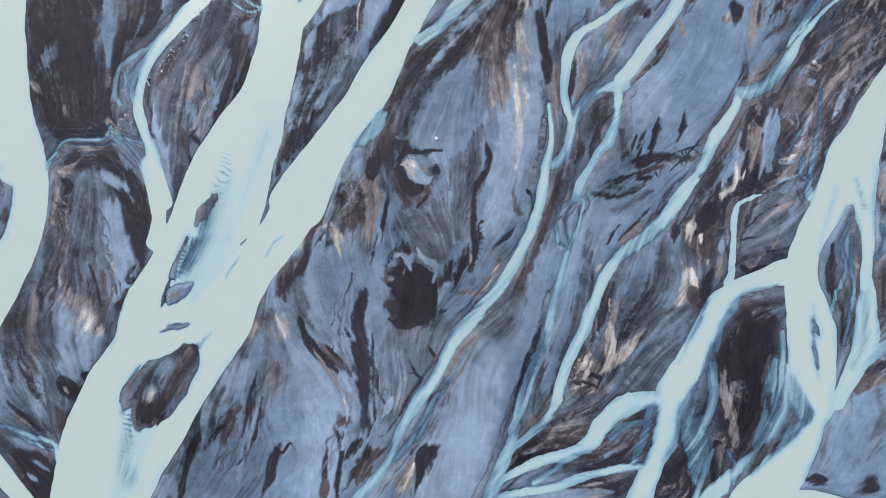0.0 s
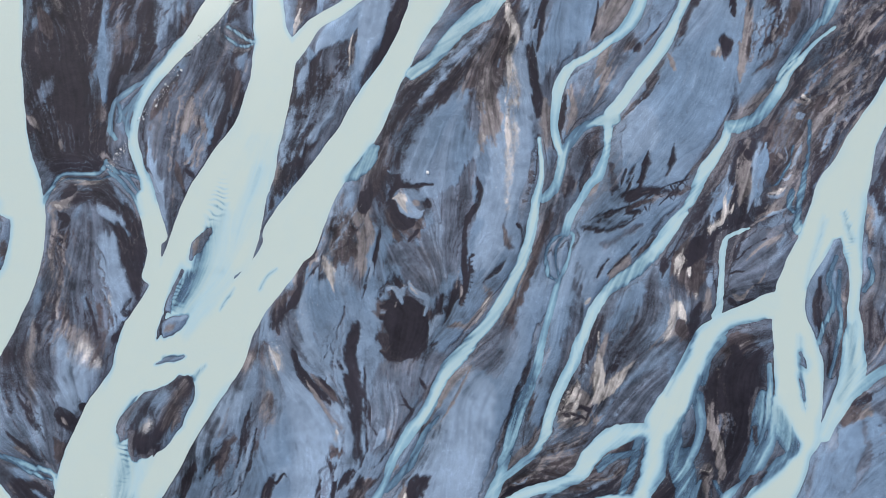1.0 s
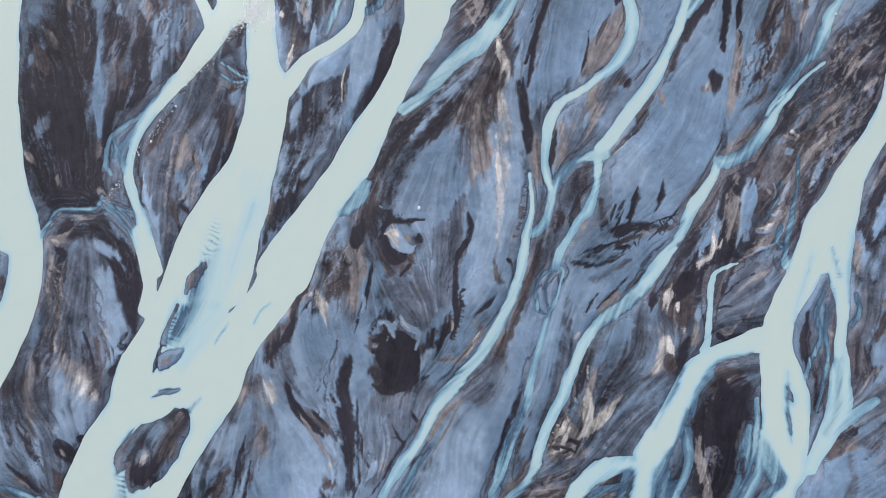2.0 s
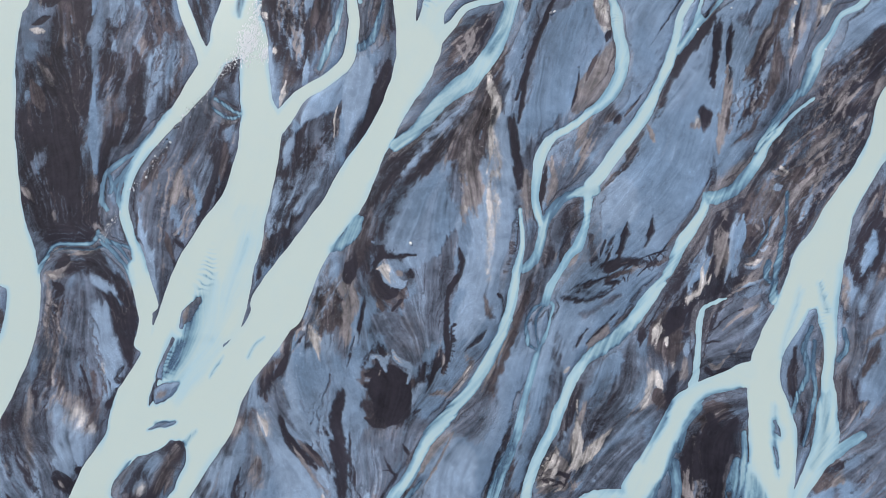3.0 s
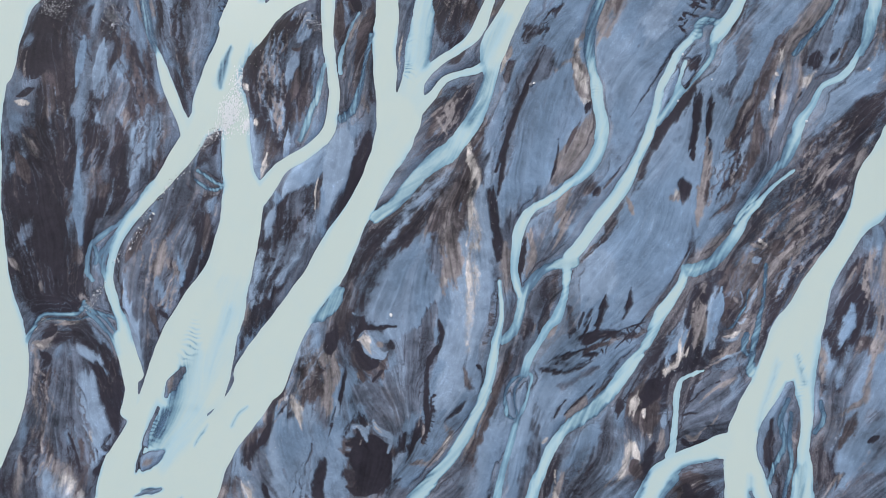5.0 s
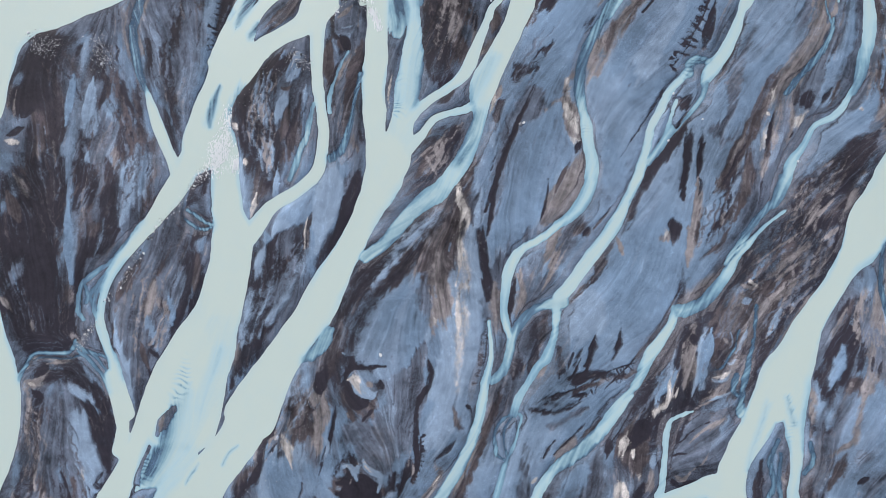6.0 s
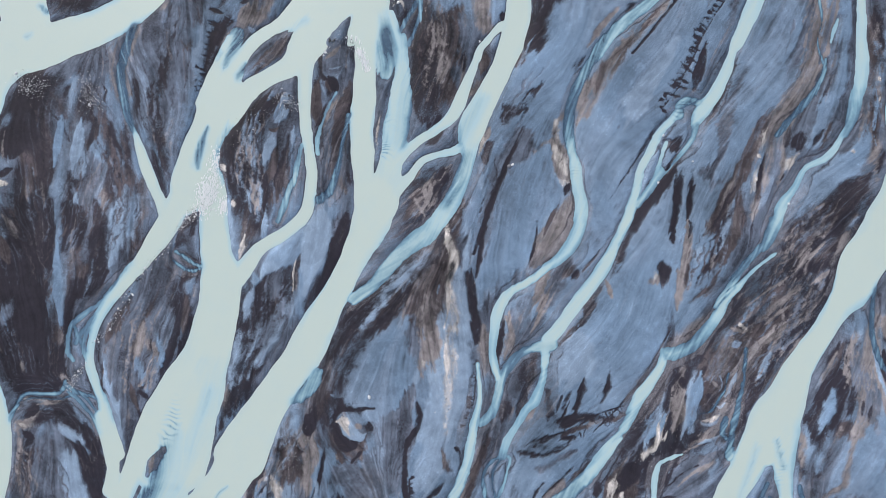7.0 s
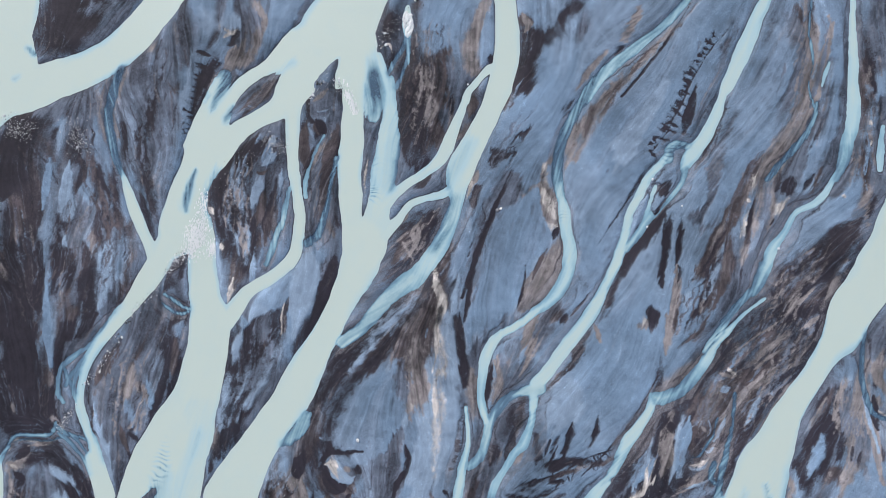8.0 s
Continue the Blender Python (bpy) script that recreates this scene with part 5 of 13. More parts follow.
lay(GREY, 1.2, (-46.0, 110.1, 4.75), (-47.3, 100.5, 5.93), (-49.9, 90.9, 4.75), bar="grey silt bar with dark feathered streaks")
lay(TAN, .6, (-45.3, 114.9, 0.95), (-47.2, 113.5, 0.71))
lay(TAN, .5, (-51.6, 110.2, 0.47), (-54.2, 103.0, 0.47))
lay(BLUE, .6, (-54.1, 107.3, 0.95), (-55.8, 101.8, 1.07), (-54.3, 94.5, 1.19), (-52.7, 89.7, 0.95))
lay(TAN, .4, (-54.7, 106.7, 0.36), (-56.7, 100.6, 0.36), (-55.5, 94.6, 0.36))
lay(MUD, .8, (-43.5, 110.1, 1.42), (-45.1, 100.5, 1.66), (-46.8, 90.8, 1.42))
lay(MUD, .8, (-40.5, 104.0, 1.19), (-41.2, 96.8, 1.66))
lay(BROWN, .7, (-39.8, 106.4, 1.42), (-40.9, 102.8, 1.19))
lay(BLUE, .8, (-39.7, 117.2, 1.90), (-38.5, 111.2, 1.66), (-38.6, 104.0, 1.42))
lay(BLUE, .8, (-36.7, 107.6, 0.71), (-37.4, 100.4, 0.59), (-38.7, 95.6, 0.59))
lay(LILAC, .7, (-34.7, 121.9, 1.66), (-33.6, 117.1, 1.66))
lay(MUD, .35, (-32.3, 117.1, 0.95), (-33.3, 112.9, 1.19), (-34.6, 108.8, 1.19), (-35.5, 104.6, 0.95), (-36.8, 100.4, 0.83), (-37.7, 96.8, 0.47))
lay(MUD, .25, (-35.8, 112.4, 0.24), (-33.0, 111.4, 0.47))
lay(MUD, .25, (-36.1, 109.4, 0.24), (-33.9, 108.7, 0.47))
lay(MUD, .25, (-36.7, 106.4, 0.24), (-34.7, 105.8, 0.47))
lay(MUD, .25, (-37.4, 103.8, 0.24), (-35.2, 103.0, 0.47))
lay(MUD, .25, (-37.9, 101.4, 0.24), (-35.9, 100.9, 0.47))
lay(LILAC, .6, (-29.2, 120.6, 1.66), (-26.8, 117.6, 1.66))
lay(MUD, .4, (-27.4, 118.8, 0.95), (-28.4, 115.2, 1.07))
lay(PALE, .5, (-28.9, 116.8, 0.95), (-30.5, 118.2, 0.36))
lay(TAN, .6, (-24.9, 126.5, 1.19), (-23.1, 121.7, 1.31), (-22.5, 116.9, 1.31), (-25.0, 112.8, 1.42), (-28.7, 109.6, 1.66))
lay(BLUE, .6, (-17.0, 122.7, 4.04), (-20.1, 116.9, 1.90), (-22.0, 112.1, 0.83))
lay(MUD, .6, (-76.3, 100.3, 3.32))
lay(MUD, .6, (-72.5, 98.4, 2.37), (-77.7, 93.6, 3.56), (-76.5, 88.7, 2.85))
lay(BLUE, .7, (-62.3, 104.3, 1.66), (-66.2, 98.9, 1.42), (-68.8, 92.3, 1.42))
lay(BLUE, .6, (-58.5, 104.3, 0.71), (-61.7, 99.5, 0.95))
lay(MUD, .7, (-61.7, 98.9, 1.66), (-63.7, 92.2, 1.66))
lay(BLUE, .6, (-59.9, 94.0, 0.71), (-62.5, 89.8, 0.95))
lay(LILAC, .6, (-64.4, 91.0, 0.59), (-65.7, 84.9, 0.95))
lay(GREY, .8, (-72.7, 87.4, 2.37), (-75.3, 81.3, 2.37))
lay(MUD, .7, (-78.5, 83.8, 1.66), (-76.5, 85.0, 1.19))
lay(BLUE, .8, (-68.8, 89.8, 1.19), (-70.0, 82.5, 0.95), (-70.3, 73.9, 0.95), (-69.9, 64.1, 1.19), (-69.7, 53.0, 1.07), bar="blue-grey wet sand bar with speckled surface")
lay(LILAC, .7, (-64.1, 83.1, 1.66), (-65.8, 78.8, 2.14), (-67.1, 77.0, 0.95))
lay(LILAC, .8, (-56.1, 78.8, 1.07), (-56.5, 72.7, 1.66), (-56.6, 65.3, 1.54), (-58.2, 59.2, 0.71), bar="blue-grey wet sand bar with speckled surface")
lay(MUD, .6, (-60.3, 66.5, 1.66), (-61.1, 59.2, 2.14), (-65.6, 55.5, 1.90))
lay(MUD, .6, (-67.8, 76.4, 0.71), (-66.6, 70.2, 0.95))
lay(MUD, .6, (-55.0, 88.5, 0.47), (-53.9, 78.7, 0.59))
lay(MUD, .8, (-76.8, 67.8, 1.90), (-73.1, 60.4, 2.85), (-78.3, 55.4, 2.85))
lay(GREY, .7, (-65.3, 72.7, 1.66), (-64.2, 64.1, 1.42))
lay(BROWN, .7, (-51.4, 76.3, 0.71), (-52.1, 67.8, 0.95), (-54.1, 59.2, 0.95))
lay(LILAC, .5, (-52.1, 72.6, 0.47), (-53.4, 64.1, 0.47))
lay(BROWN, .5, (-50.9, 64.1, 0.59), (-52.9, 58.6, 0.47))
lay(MUD, .5, (-48.6, 83.0, 0.47), (-47.0, 76.9, 1.07), (-45.7, 72.6, 0.47))
lay(BLUE, .5, (-51.2, 88.5, 0.59), (-49.4, 83.6, 0.71))
lay(LILAC, .4, (-50.2, 90.3, 0.59), (-49.4, 88.4, 0.36))
lay(GREY, .8, (-43.8, 87.2, 1.90), (-46.3, 82.4, 1.19))
lay(MUD, .5, (-60.5, 54.3, 1.66), (-64.3, 51.8, 1.19))
lay(MUD, .7, (-21.5, 94.2, 2.14), (-26.5, 90.1, 2.37), (-30.2, 85.9, 2.61), (-32.1, 82.3, 1.19), bar="dark wet mud flat streaked with grey silt")
lay(BROWN, .8, (-25.3, 79.8, 1.90), (-27.9, 71.4, 2.14), (-29.8, 64.1, 1.42))
lay(LILAC, .5, (-22.6, 86.4, 1.31), (-23.5, 82.2, 1.07), (-24.3, 79.8, 0.47))
lay(MUD, .5, (-19.1, 85.8, 1.07), (-21.0, 79.8, 0.83), (-22.9, 72.6, 0.71))
lay(BLUE, .7, (-19.2, 78.6, 1.07), (-21.1, 72.6, 0.95), (-23.6, 67.8, 0.71))
lay(BROWN, .5, (-21.7, 76.2, 0.47), (-24.2, 69.0, 0.47))
lay(PALE, .4, (-31.3, 72.4, 0.59), (-31.1, 71.4, 0.47))
lay(PALE, .3, (-28.5, 64.7, 0.36), (-29.4, 61.1, 0.36))
lay(MUD, .5, (-27.3, 63.5, 0.59), (-28.9, 59.9, 0.47), (-30.4, 57.4, 0.36))
lay(BLUE, .4, (-32.7, 76.2, 0.36), (-31.8, 67.8, 0.36), (-30.7, 58.1, 0.36))
lay(BLUE, .4, (-19.7, 90.6, 0.95), (-21.6, 89.4, 0.71))
lay(GREY, .4, (-19.1, 96.6, 0.71), (-22.7, 95.4, 0.59))
lay(GREY, .4, (-19.0, 107.3, 1.19), (-23.3, 103.6, 1.42), (-27.0, 99.7, 0.71), bar="grey silt bar with dark feathered streaks")
lay(LILAC, .5, (-7.9, 103.6, 2.14), (-9.3, 101.2, 2.61), (-10.5, 99.5, 1.66))
lay(MUD, .4, (-5.7, 108.3, 0.71), (-6.0, 106.5, 0.59))
lay(BROWN, .4, (-10.6, 97.4, 1.19), (-10.0, 95.9, 0.83))
lay(MUD, .5, (-13.0, 98.9, 0.71), (-13.9, 94.1, 0.71), (-13.0, 88.1, 0.71))
lay(BROWN, .7, (-11.8, 91.7, 1.66), (-12.4, 86.9, 1.19))
lay(TAN, .4, (-7.5, 95.9, 0.36), (-10.6, 90.5, 0.59), (-12.5, 85.8, 0.36))
lay(BROWN, .6, (-7.0, 92.9, 0.95), (-8.2, 84.5, 1.07), (-10.1, 78.6, 0.95), bar="dark wet mud flat streaked with grey silt")
lay(BLUE, .5, (-6.7, 88.7, 0.36), (-8.5, 79.7, 0.59), (-10.7, 75.6, 0.59))
lay(TAN, .5, (-9.5, 77.4, 0.47), (-7.7, 75.0, 0.71), (-6.8, 72.6, 0.36))
lay(MUD, .5, (-6.8, 77.3, 0.59), (-6.3, 75.0, 0.47))
lay(BLUE, .7, (-11.3, 72.0, 1.42), (-12.6, 66.6, 3.09), (-15.1, 58.1, 3.56), (-16.3, 53.3, 1.66), bar="blue-grey wet sand bar with speckled surface")
lay(MUD, .6, (-6.6, 71.4, 0.71), (-7.1, 66.6, 1.42), (-9.6, 59.3, 1.54), (-12.1, 54.5, 0.95))
lay(GREY, .6, (-8.3, 69.0, 1.19), (-10.8, 64.2, 0.71))
lay(MUD, .5, (5.2, 121.1, 1.42), (4.6, 117.0, 1.66), (3.7, 114.0, 0.95))
lay(MUD, .4, (5.7, 111.7, 1.19), (4.9, 108.7, 0.71))
lay(BROWN, .5, (10.5, 121.0, 1.19), (11.1, 123.3, 0.95))
lay(BLUE, .8, (18.2, 122.0, 4.27), (14.6, 116.2, 3.56), (11.7, 112.7, 1.66), bar="blue-grey wet sand bar with speckled surface")
lay(TAN, .4, (8.5, 108.1, 0.47), (8.7, 112.8, 0.36))
lay(MUD, .9, (13.4, 110.3, 1.66), (11.1, 103.3, 2.14), (10.4, 96.2, 2.37))
lay(BROWN, .9, (17.0, 112.6, 1.66), (14.0, 108.0, 1.19))
lay(BROWN, .9, (14.6, 97.4, 2.37), (13.4, 93.9, 1.90))
lay(TAN, .5, (12.5, 108.6, 0.47), (13.4, 106.2, 0.47), (15.2, 105.4, 0.36))
lay(GREY, .7, (15.8, 103.3, 2.37), (17.0, 107.9, 2.37))
lay(MUD, .5, (18.2, 103.2, 0.71), (17.6, 99.7, 0.83))
lay(TAN, .4, (18.5, 102.0, 0.36), (17.6, 96.2, 0.36), (15.8, 91.5, 0.36))
lay(TAN, .6, (25.5, 123.0, 0.71), (23.1, 117.2, 1.07), (21.5, 112.0, 1.42), (23.1, 107.8, 0.95), bar="tan silt bar beside a blue brook")
lay(BLUE, .5, (25.8, 116.6, 1.19), (25.5, 113.1, 0.83))
lay(MUD, .3, (26.2, 111.5, 0.59), (26.4, 109.5, 0.36))
lay(BROWN, .4, (23.8, 110.2, 0.47), (24.3, 109.0, 0.36))
lay(BROWN, .4, (22.6, 102.6, 0.71), (22.2, 100.2, 0.83))
lay(TAN, .4, (22.3, 97.1, 0.95), (19.9, 95.0, 0.59))
lay(MUD, .8, (34.0, 114.7, 3.32), (34.6, 110.0, 3.09), (32.8, 105.4, 2.14), (30.5, 101.9, 1.19))
lay(BROWN, .6, (33.4, 118.7, 1.66), (32.8, 117.0, 1.19))
lay(BROWN, .6, (30.5, 103.0, 1.19), (28.8, 100.7, 0.83))
lay(MUD, .5, (38.1, 112.3, 0.95), (36.9, 107.6, 0.95))
lay(BLUE, .8, (41.6, 111.0, 4.75), (36.9, 103.0, 4.04), (31.1, 97.2, 3.56), (26.4, 90.2, 1.90), bar="blue-grey wet sand bar with speckled surface")
lay(MUD, .35, (39.5, 98.8, 0.59), (41.6, 100.6, 0.59), (43.3, 101.7, 0.36))
lay(MUD, .4, (29.3, 90.8, 1.42), (26.4, 89.0, 1.42))
lay(MUD, .3, (34.0, 95.4, 0.59), (32.3, 93.1, 0.71))
lay(MUD, .3, (42.1, 120.3, 1.66), (40.4, 118.0, 0.95))
lay(MUD, .3, (53.1, 112.6, 0.71), (51.9, 111.4, 0.47))
lay(TAN, .5, (56.5, 120.0, 0.95), (54.2, 115.4, 0.83), (54.5, 113.7, 0.47))
lay(TAN, .6, (65.1, 117.0, 0.95), (60.5, 111.9, 1.07), (55.4, 106.8, 1.19), (50.8, 102.8, 1.42), (48.0, 98.7, 1.66), (45.7, 94.1, 1.19), (43.7, 89.5, 0.59), bar="tan silt bar beside a blue brook")
lay(BROWN, .5, (52.5, 105.1, 0.71), (49.1, 99.3, 0.71))
lay(MUD, .25, (68.4, 121.5, 0.24), (61.1, 111.9, 0.24), (53.1, 102.7, 0.36), (48.5, 94.7, 0.59), (45.1, 90.0, 0.24))
lay(TAN, .5, (41.6, 94.7, 0.59), (39.3, 90.1, 0.71), (36.9, 87.8, 0.71))
lay(LILAC, 1, (71.8, 118.5, 4.04), (63.4, 107.2, 5.22), (55.4, 96.9, 5.70), (50.3, 86.5, 5.22), (48.0, 76.0, 4.51), (46.3, 67.8, 3.09), bar="blue-grey wet sand bar with speckled surface")
lay(MUD, .18, (65.1, 103.7, 0.24), (67.1, 102.8, 0.36))
lay(MUD, .18, (64.1, 101.4, 0.24), (65.9, 100.5, 0.36))
lay(MUD, .18, (63.0, 100.1, 0.24), (65.3, 98.4, 0.36))
lay(MUD, .18, (62.5, 97.4, 0.24), (64.6, 96.2, 0.36))
lay(MUD, .18, (61.8, 95.9, 0.24), (64.0, 94.9, 0.36))
lay(MUD, .18, (61.0, 93.6, 0.24), (62.9, 93.3, 0.36))
lay(MUD, .18, (58.7, 91.3, 0.24), (60.1, 90.1, 0.24))
lay(GREY, .7, (75.8, 115.0, 1.19), (71.9, 108.2, 1.42), (69.1, 101.4, 1.19), (68.0, 95.6, 0.71))
lay(MUD, .3, (80.9, 118.4, 0.36), (78.3, 111.5, 0.47), (75.9, 107.0, 0.36))
lay(MUD, .25, (72.0, 95.0, 0.36), (69.8, 91.0, 0.47), (68.1, 87.5, 0.24))
lay(MUD, .4, (62.4, 85.2, 1.19), (60.7, 81.7, 0.95))
lay(MUD, .4, (57.8, 87.6, 0.24), (54.3, 81.8, 0.36), (51.5, 76.0, 0.47))
# dark strip beside the creek: shadow painted in mud colour
lay(MUD, .8, (65.2, 86.4, 0.24), (62.4, 79.4, 0.95), (59.0, 75.3, 1.66), (55.0, 70.1, 1.19), (51.5, 63.1, 0.83), (48.6, 56.0, 0.83))
lay(MUD, .5, (62.2, 74.8, 0.95), (61.3, 68.9, 0.83), (60.8, 63.7, 0.47))
lay(MUD, .5, (65.3, 78.2, 0.59), (64.7, 72.4, 0.83), (64.2, 68.9, 0.83))
lay(BLUE, .5, (63.6, 68.9, 0.47), (62.5, 63.1, 0.59))
lay(TAN, .6, (64.8, 65.4, 0.95), (64.2, 57.2, 0.95))
lay(MUD, .35, (59.3, 59.0, 1.31), (59.6, 56.6, 1.42))
lay(TAN, .3, (57.7, 55.4, 0.59))
lay(GREY, 1, (85.9, 114.8, 4.27), (83.8, 105.7, 5.22), (78.2, 95.5, 4.27), (73.7, 87.5, 3.56), (69.3, 77.1, 2.61), bar="blue-grey wet sand bar with speckled surface")
lay(BLUE, .8, (70.4, 73.6, 1.90), (65.9, 59.6, 1.66))
lay(MUD, .5, (81.0, 96.0, 0.47), (79.9, 92.6, 0.71), (78.8, 90.3, 0.47))
lay(TAN, .7, (89.8, 121.6, 1.07), (90.4, 114.7, 1.31), (90.2, 106.8, 1.07), (88.8, 99.9, 1.42), (86.6, 96.0, 1.42))
lay(BROWN, .6, (87.9, 119.9, 0.95), (89.0, 117.1, 0.59))
lay(BLUE, .6, (94.6, 114.7, 1.66), (93.8, 107.9, 1.19))
lay(BLUE, .4, (90.6, 113.6, 0.36), (90.7, 104.5, 0.47))
lay(BROWN, .6, (85.6, 92.0, 1.19), (83.9, 89.7, 0.71))
lay(TAN, .7, (85.5, 92.5, 1.66), (81.6, 89.1, 1.66), (81.1, 82.8, 1.19), (81.5, 77.0, 0.95))
lay(TAN, .8, (78.0, 87.4, 1.07), (75.8, 80.5, 1.31), (72.7, 73.6, 1.07), (69.9, 68.3, 0.95), (67.6, 64.3, 0.59))
lay(BROWN, .5, (76.0, 82.8, 0.47), (75.0, 75.9, 0.71), (71.0, 70.1, 0.47))
lay(BROWN, .6, (75.2, 73.6, 0.59), (74.8, 66.6, 0.59), (71.9, 60.8, 0.83), (69.4, 56.1, 0.83))
lay(BLUE, .6, (78.9, 80.5, 1.19), (78.1, 75.9, 0.71))
lay(PALE, .4, (81.1, 86.2, 0.47), (79.4, 82.8, 0.36))
lay(PALE, .4, (84.9, 80.2, 0.95), (84.0, 78.4, 0.83))
lay(MUD, .4, (86.2, 82.2, 1.42), (87.3, 85.1, 1.19))
lay(PALE, .3, (78.6, 76.4, 0.47), (77.5, 73.6, 0.36))
lay(TAN, .5, (78.4, 72.4, 0.71), (76.7, 68.9, 0.59))
lay(BLUE, .8, (93.0, 77.0, 4.75), (89.1, 73.5, 3.09), (85.7, 68.9, 1.66), bar="blue-grey wet sand bar with speckled surface")
lay(MUD, .8, (99.1, 73.5, 1.90), (93.1, 66.6, 3.56), (87.5, 64.3, 3.56))
lay(BROWN, .8, (98.6, 73.5, 0.71), (94.2, 68.9, 0.71), (88.6, 65.4, 0.59))
lay(MUD, .8, (94.2, 62.0, 3.56), (87.5, 57.3, 4.27))
lay(TAN, .4, (98.6, 68.9, 0.36), (93.1, 63.1, 0.47), (87.5, 59.1, 0.36))
lay(TAN, .4, (94.2, 67.8, 0.36), (87.5, 63.7, 0.36))
lay(TAN, .4, (97.6, 64.3, 0.59), (93.1, 59.1, 0.59))
lay(BROWN, .7, (101.5, 111.1, 1.07), (102.0, 104.3, 1.19), (101.4, 98.6, 1.07))
lay(BLUE, .5, (104.9, 106.5, 0.95), (103.8, 100.9, 0.83))
lay(TAN, .5, (102.8, 98.1, 0.47), (102.3, 92.9, 0.83), (103.4, 88.4, 0.47))
lay(TAN, .6, (100.6, 88.4, 0.71), (101.3, 81.5, 1.07), (102.1, 75.8, 0.83))
lay(BLUE, .6, (99.0, 85.0, 1.19), (98.5, 79.2, 1.42))
lay(MUD, .5, (102.9, 81.5, 0.83), (102.4, 76.4, 0.59))
lay(PALE, .4, (97.2, 82.1, 0.47), (97.7, 81.3, 0.36))
lay(BROWN, .5, (92.9, 87.3, 0.71), (90.7, 82.2, 0.59))
lay(BLUE, .5, (91.8, 86.2, 0.71), (89.6, 82.2, 0.71))
lay(GREY, .9, (29.9, 84.3, 3.09), (28.2, 76.0, 4.99), (26.4, 66.6, 4.75), (24.6, 57.1, 2.85), bar="blue-grey wet sand bar with speckled surface")
lay(MUD, .3, (30.5, 86.6, 0.47), (26.4, 78.4, 0.59), (23.4, 71.3, 0.59), (21.6, 63.0, 0.59), (20.7, 55.9, 0.47))
lay(LILAC, .3, (29.9, 79.6, 1.42), (28.7, 73.7, 0.95))
lay(LILAC, .5, (21.1, 76.1, 1.42), (19.9, 67.8, 1.07), (19.0, 59.4, 0.71), bar="blue-grey wet sand bar with speckled surface")
lay(PALE, .4, (22.3, 84.9, 0.47), (21.4, 81.4, 0.36))
lay(MUD, .4, (23.4, 84.3, 0.71), (22.6, 80.8, 0.83))
lay(BROWN, .8, (18.1, 76.1, 0.71), (16.3, 68.9, 1.19), (15.1, 60.6, 1.66), (13.3, 53.4, 1.42))
lay(PALE, .35, (14.3, 66.0, 0.47), (14.7, 61.8, 0.59), (15.0, 57.0, 0.47))
lay(MUD, .7, (8.5, 59.4, 2.37), (11.5, 55.8, 1.90), (6.1, 55.8, 1.90))
lay(TAN, .5, (7.9, 64.2, 0.71), (4.9, 60.6, 0.59))
lay(GREY, .5, (6.1, 58.2, 1.42), (3.7, 54.6, 0.95))
lay(BROWN, .6, (10.4, 75.5, 1.42), (8.6, 71.3, 1.42), (6.1, 68.4, 0.71))
lay(MUD, .4, (12.7, 73.7, 0.71), (11.5, 70.7, 0.71))
lay(TAN, .4, (11.6, 76.7, 0.83), (9.8, 72.5, 0.47))
lay(MUD, .3, (13.4, 86.2, 0.95), (10.4, 83.8, 0.47))
lay(PALE, .5, (36.7, 87.8, 0.71), (37.9, 82.5, 1.07), (39.3, 77.8, 1.07), (39.9, 76.0, 0.47), bar="pale dry silt bar beside a brook")
lay(TAN, .7, (35.2, 84.2, 0.59), (32.9, 82.5, 0.59))
lay(TAN, .7, (40.5, 72.5, 0.71), (37.5, 66.6, 2.14), (34.0, 61.8, 2.14), (32.3, 58.9, 1.19), bar="tan silt bar beside a blue brook")
lay(BROWN, .4, (34.6, 60.7, 0.95), (31.7, 58.5, 0.59))
lay(MUD, .3, (31.7, 66.0, 0.36), (30.5, 63.0, 0.47))
lay(TAN, .5, (35.8, 57.1, 0.95), (33.4, 54.7, 0.95))
lay(MUD, .3, (43.9, 79.5, 0.36), (46.8, 80.1, 0.59))
lay(MUD, .3, (41.7, 57.1, 0.95), (40.5, 55.4, 0.71))
lay(GREY, .8, (-78.1, 56.4, 1.59), (-74.9, 51.6, 1.13), (-74.5, 46.6, 0.68))
lay(BLUE, .4, (-72.9, 52.8, 0.34), (-73.1, 46.8, 0.45), (-71.7, 42.1, 0.34), (-71.8, 38.5, 0.23))
lay(BLUE, .7, (-70.1, 60.0, 1.47), (-70.3, 54.0, 0.91), (-68.7, 49.2, 0.68), (-67.8, 44.2, 0.45))
lay(TAN, .35, (-85.0, 42.4, 0.68), (-83.5, 40.9, 0.57))
lay(TAN, .5, (-81.7, 38.6, 0.34), (-79.3, 36.8, 0.57), (-77.9, 35.4, 0.34))
lay(MUD, .7, (-64.3, 55.8, 2.04), (-66.9, 49.5, 0.91))
lay(TAN, .4, (-64.9, 56.9, 0.68), (-61.3, 57.6, 0.91))
lay(GREY, .4, (-76.2, 59.5, 0.34), (-77.0, 56.4, 0.45))
lay(BLUE, .35, (-60.4, 39.5, 0.57), (-59.4, 32.4, 0.57), (-58.1, 25.6, 0.91))
lay(MUD, .25, (-61.2, 38.8, 0.45), (-60.3, 36.2, 0.45))
lay(BROWN, .5, (-58.2, 42.3, 1.13), (-55.6, 47.0, 1.13), (-53.1, 53.4, 1.13))
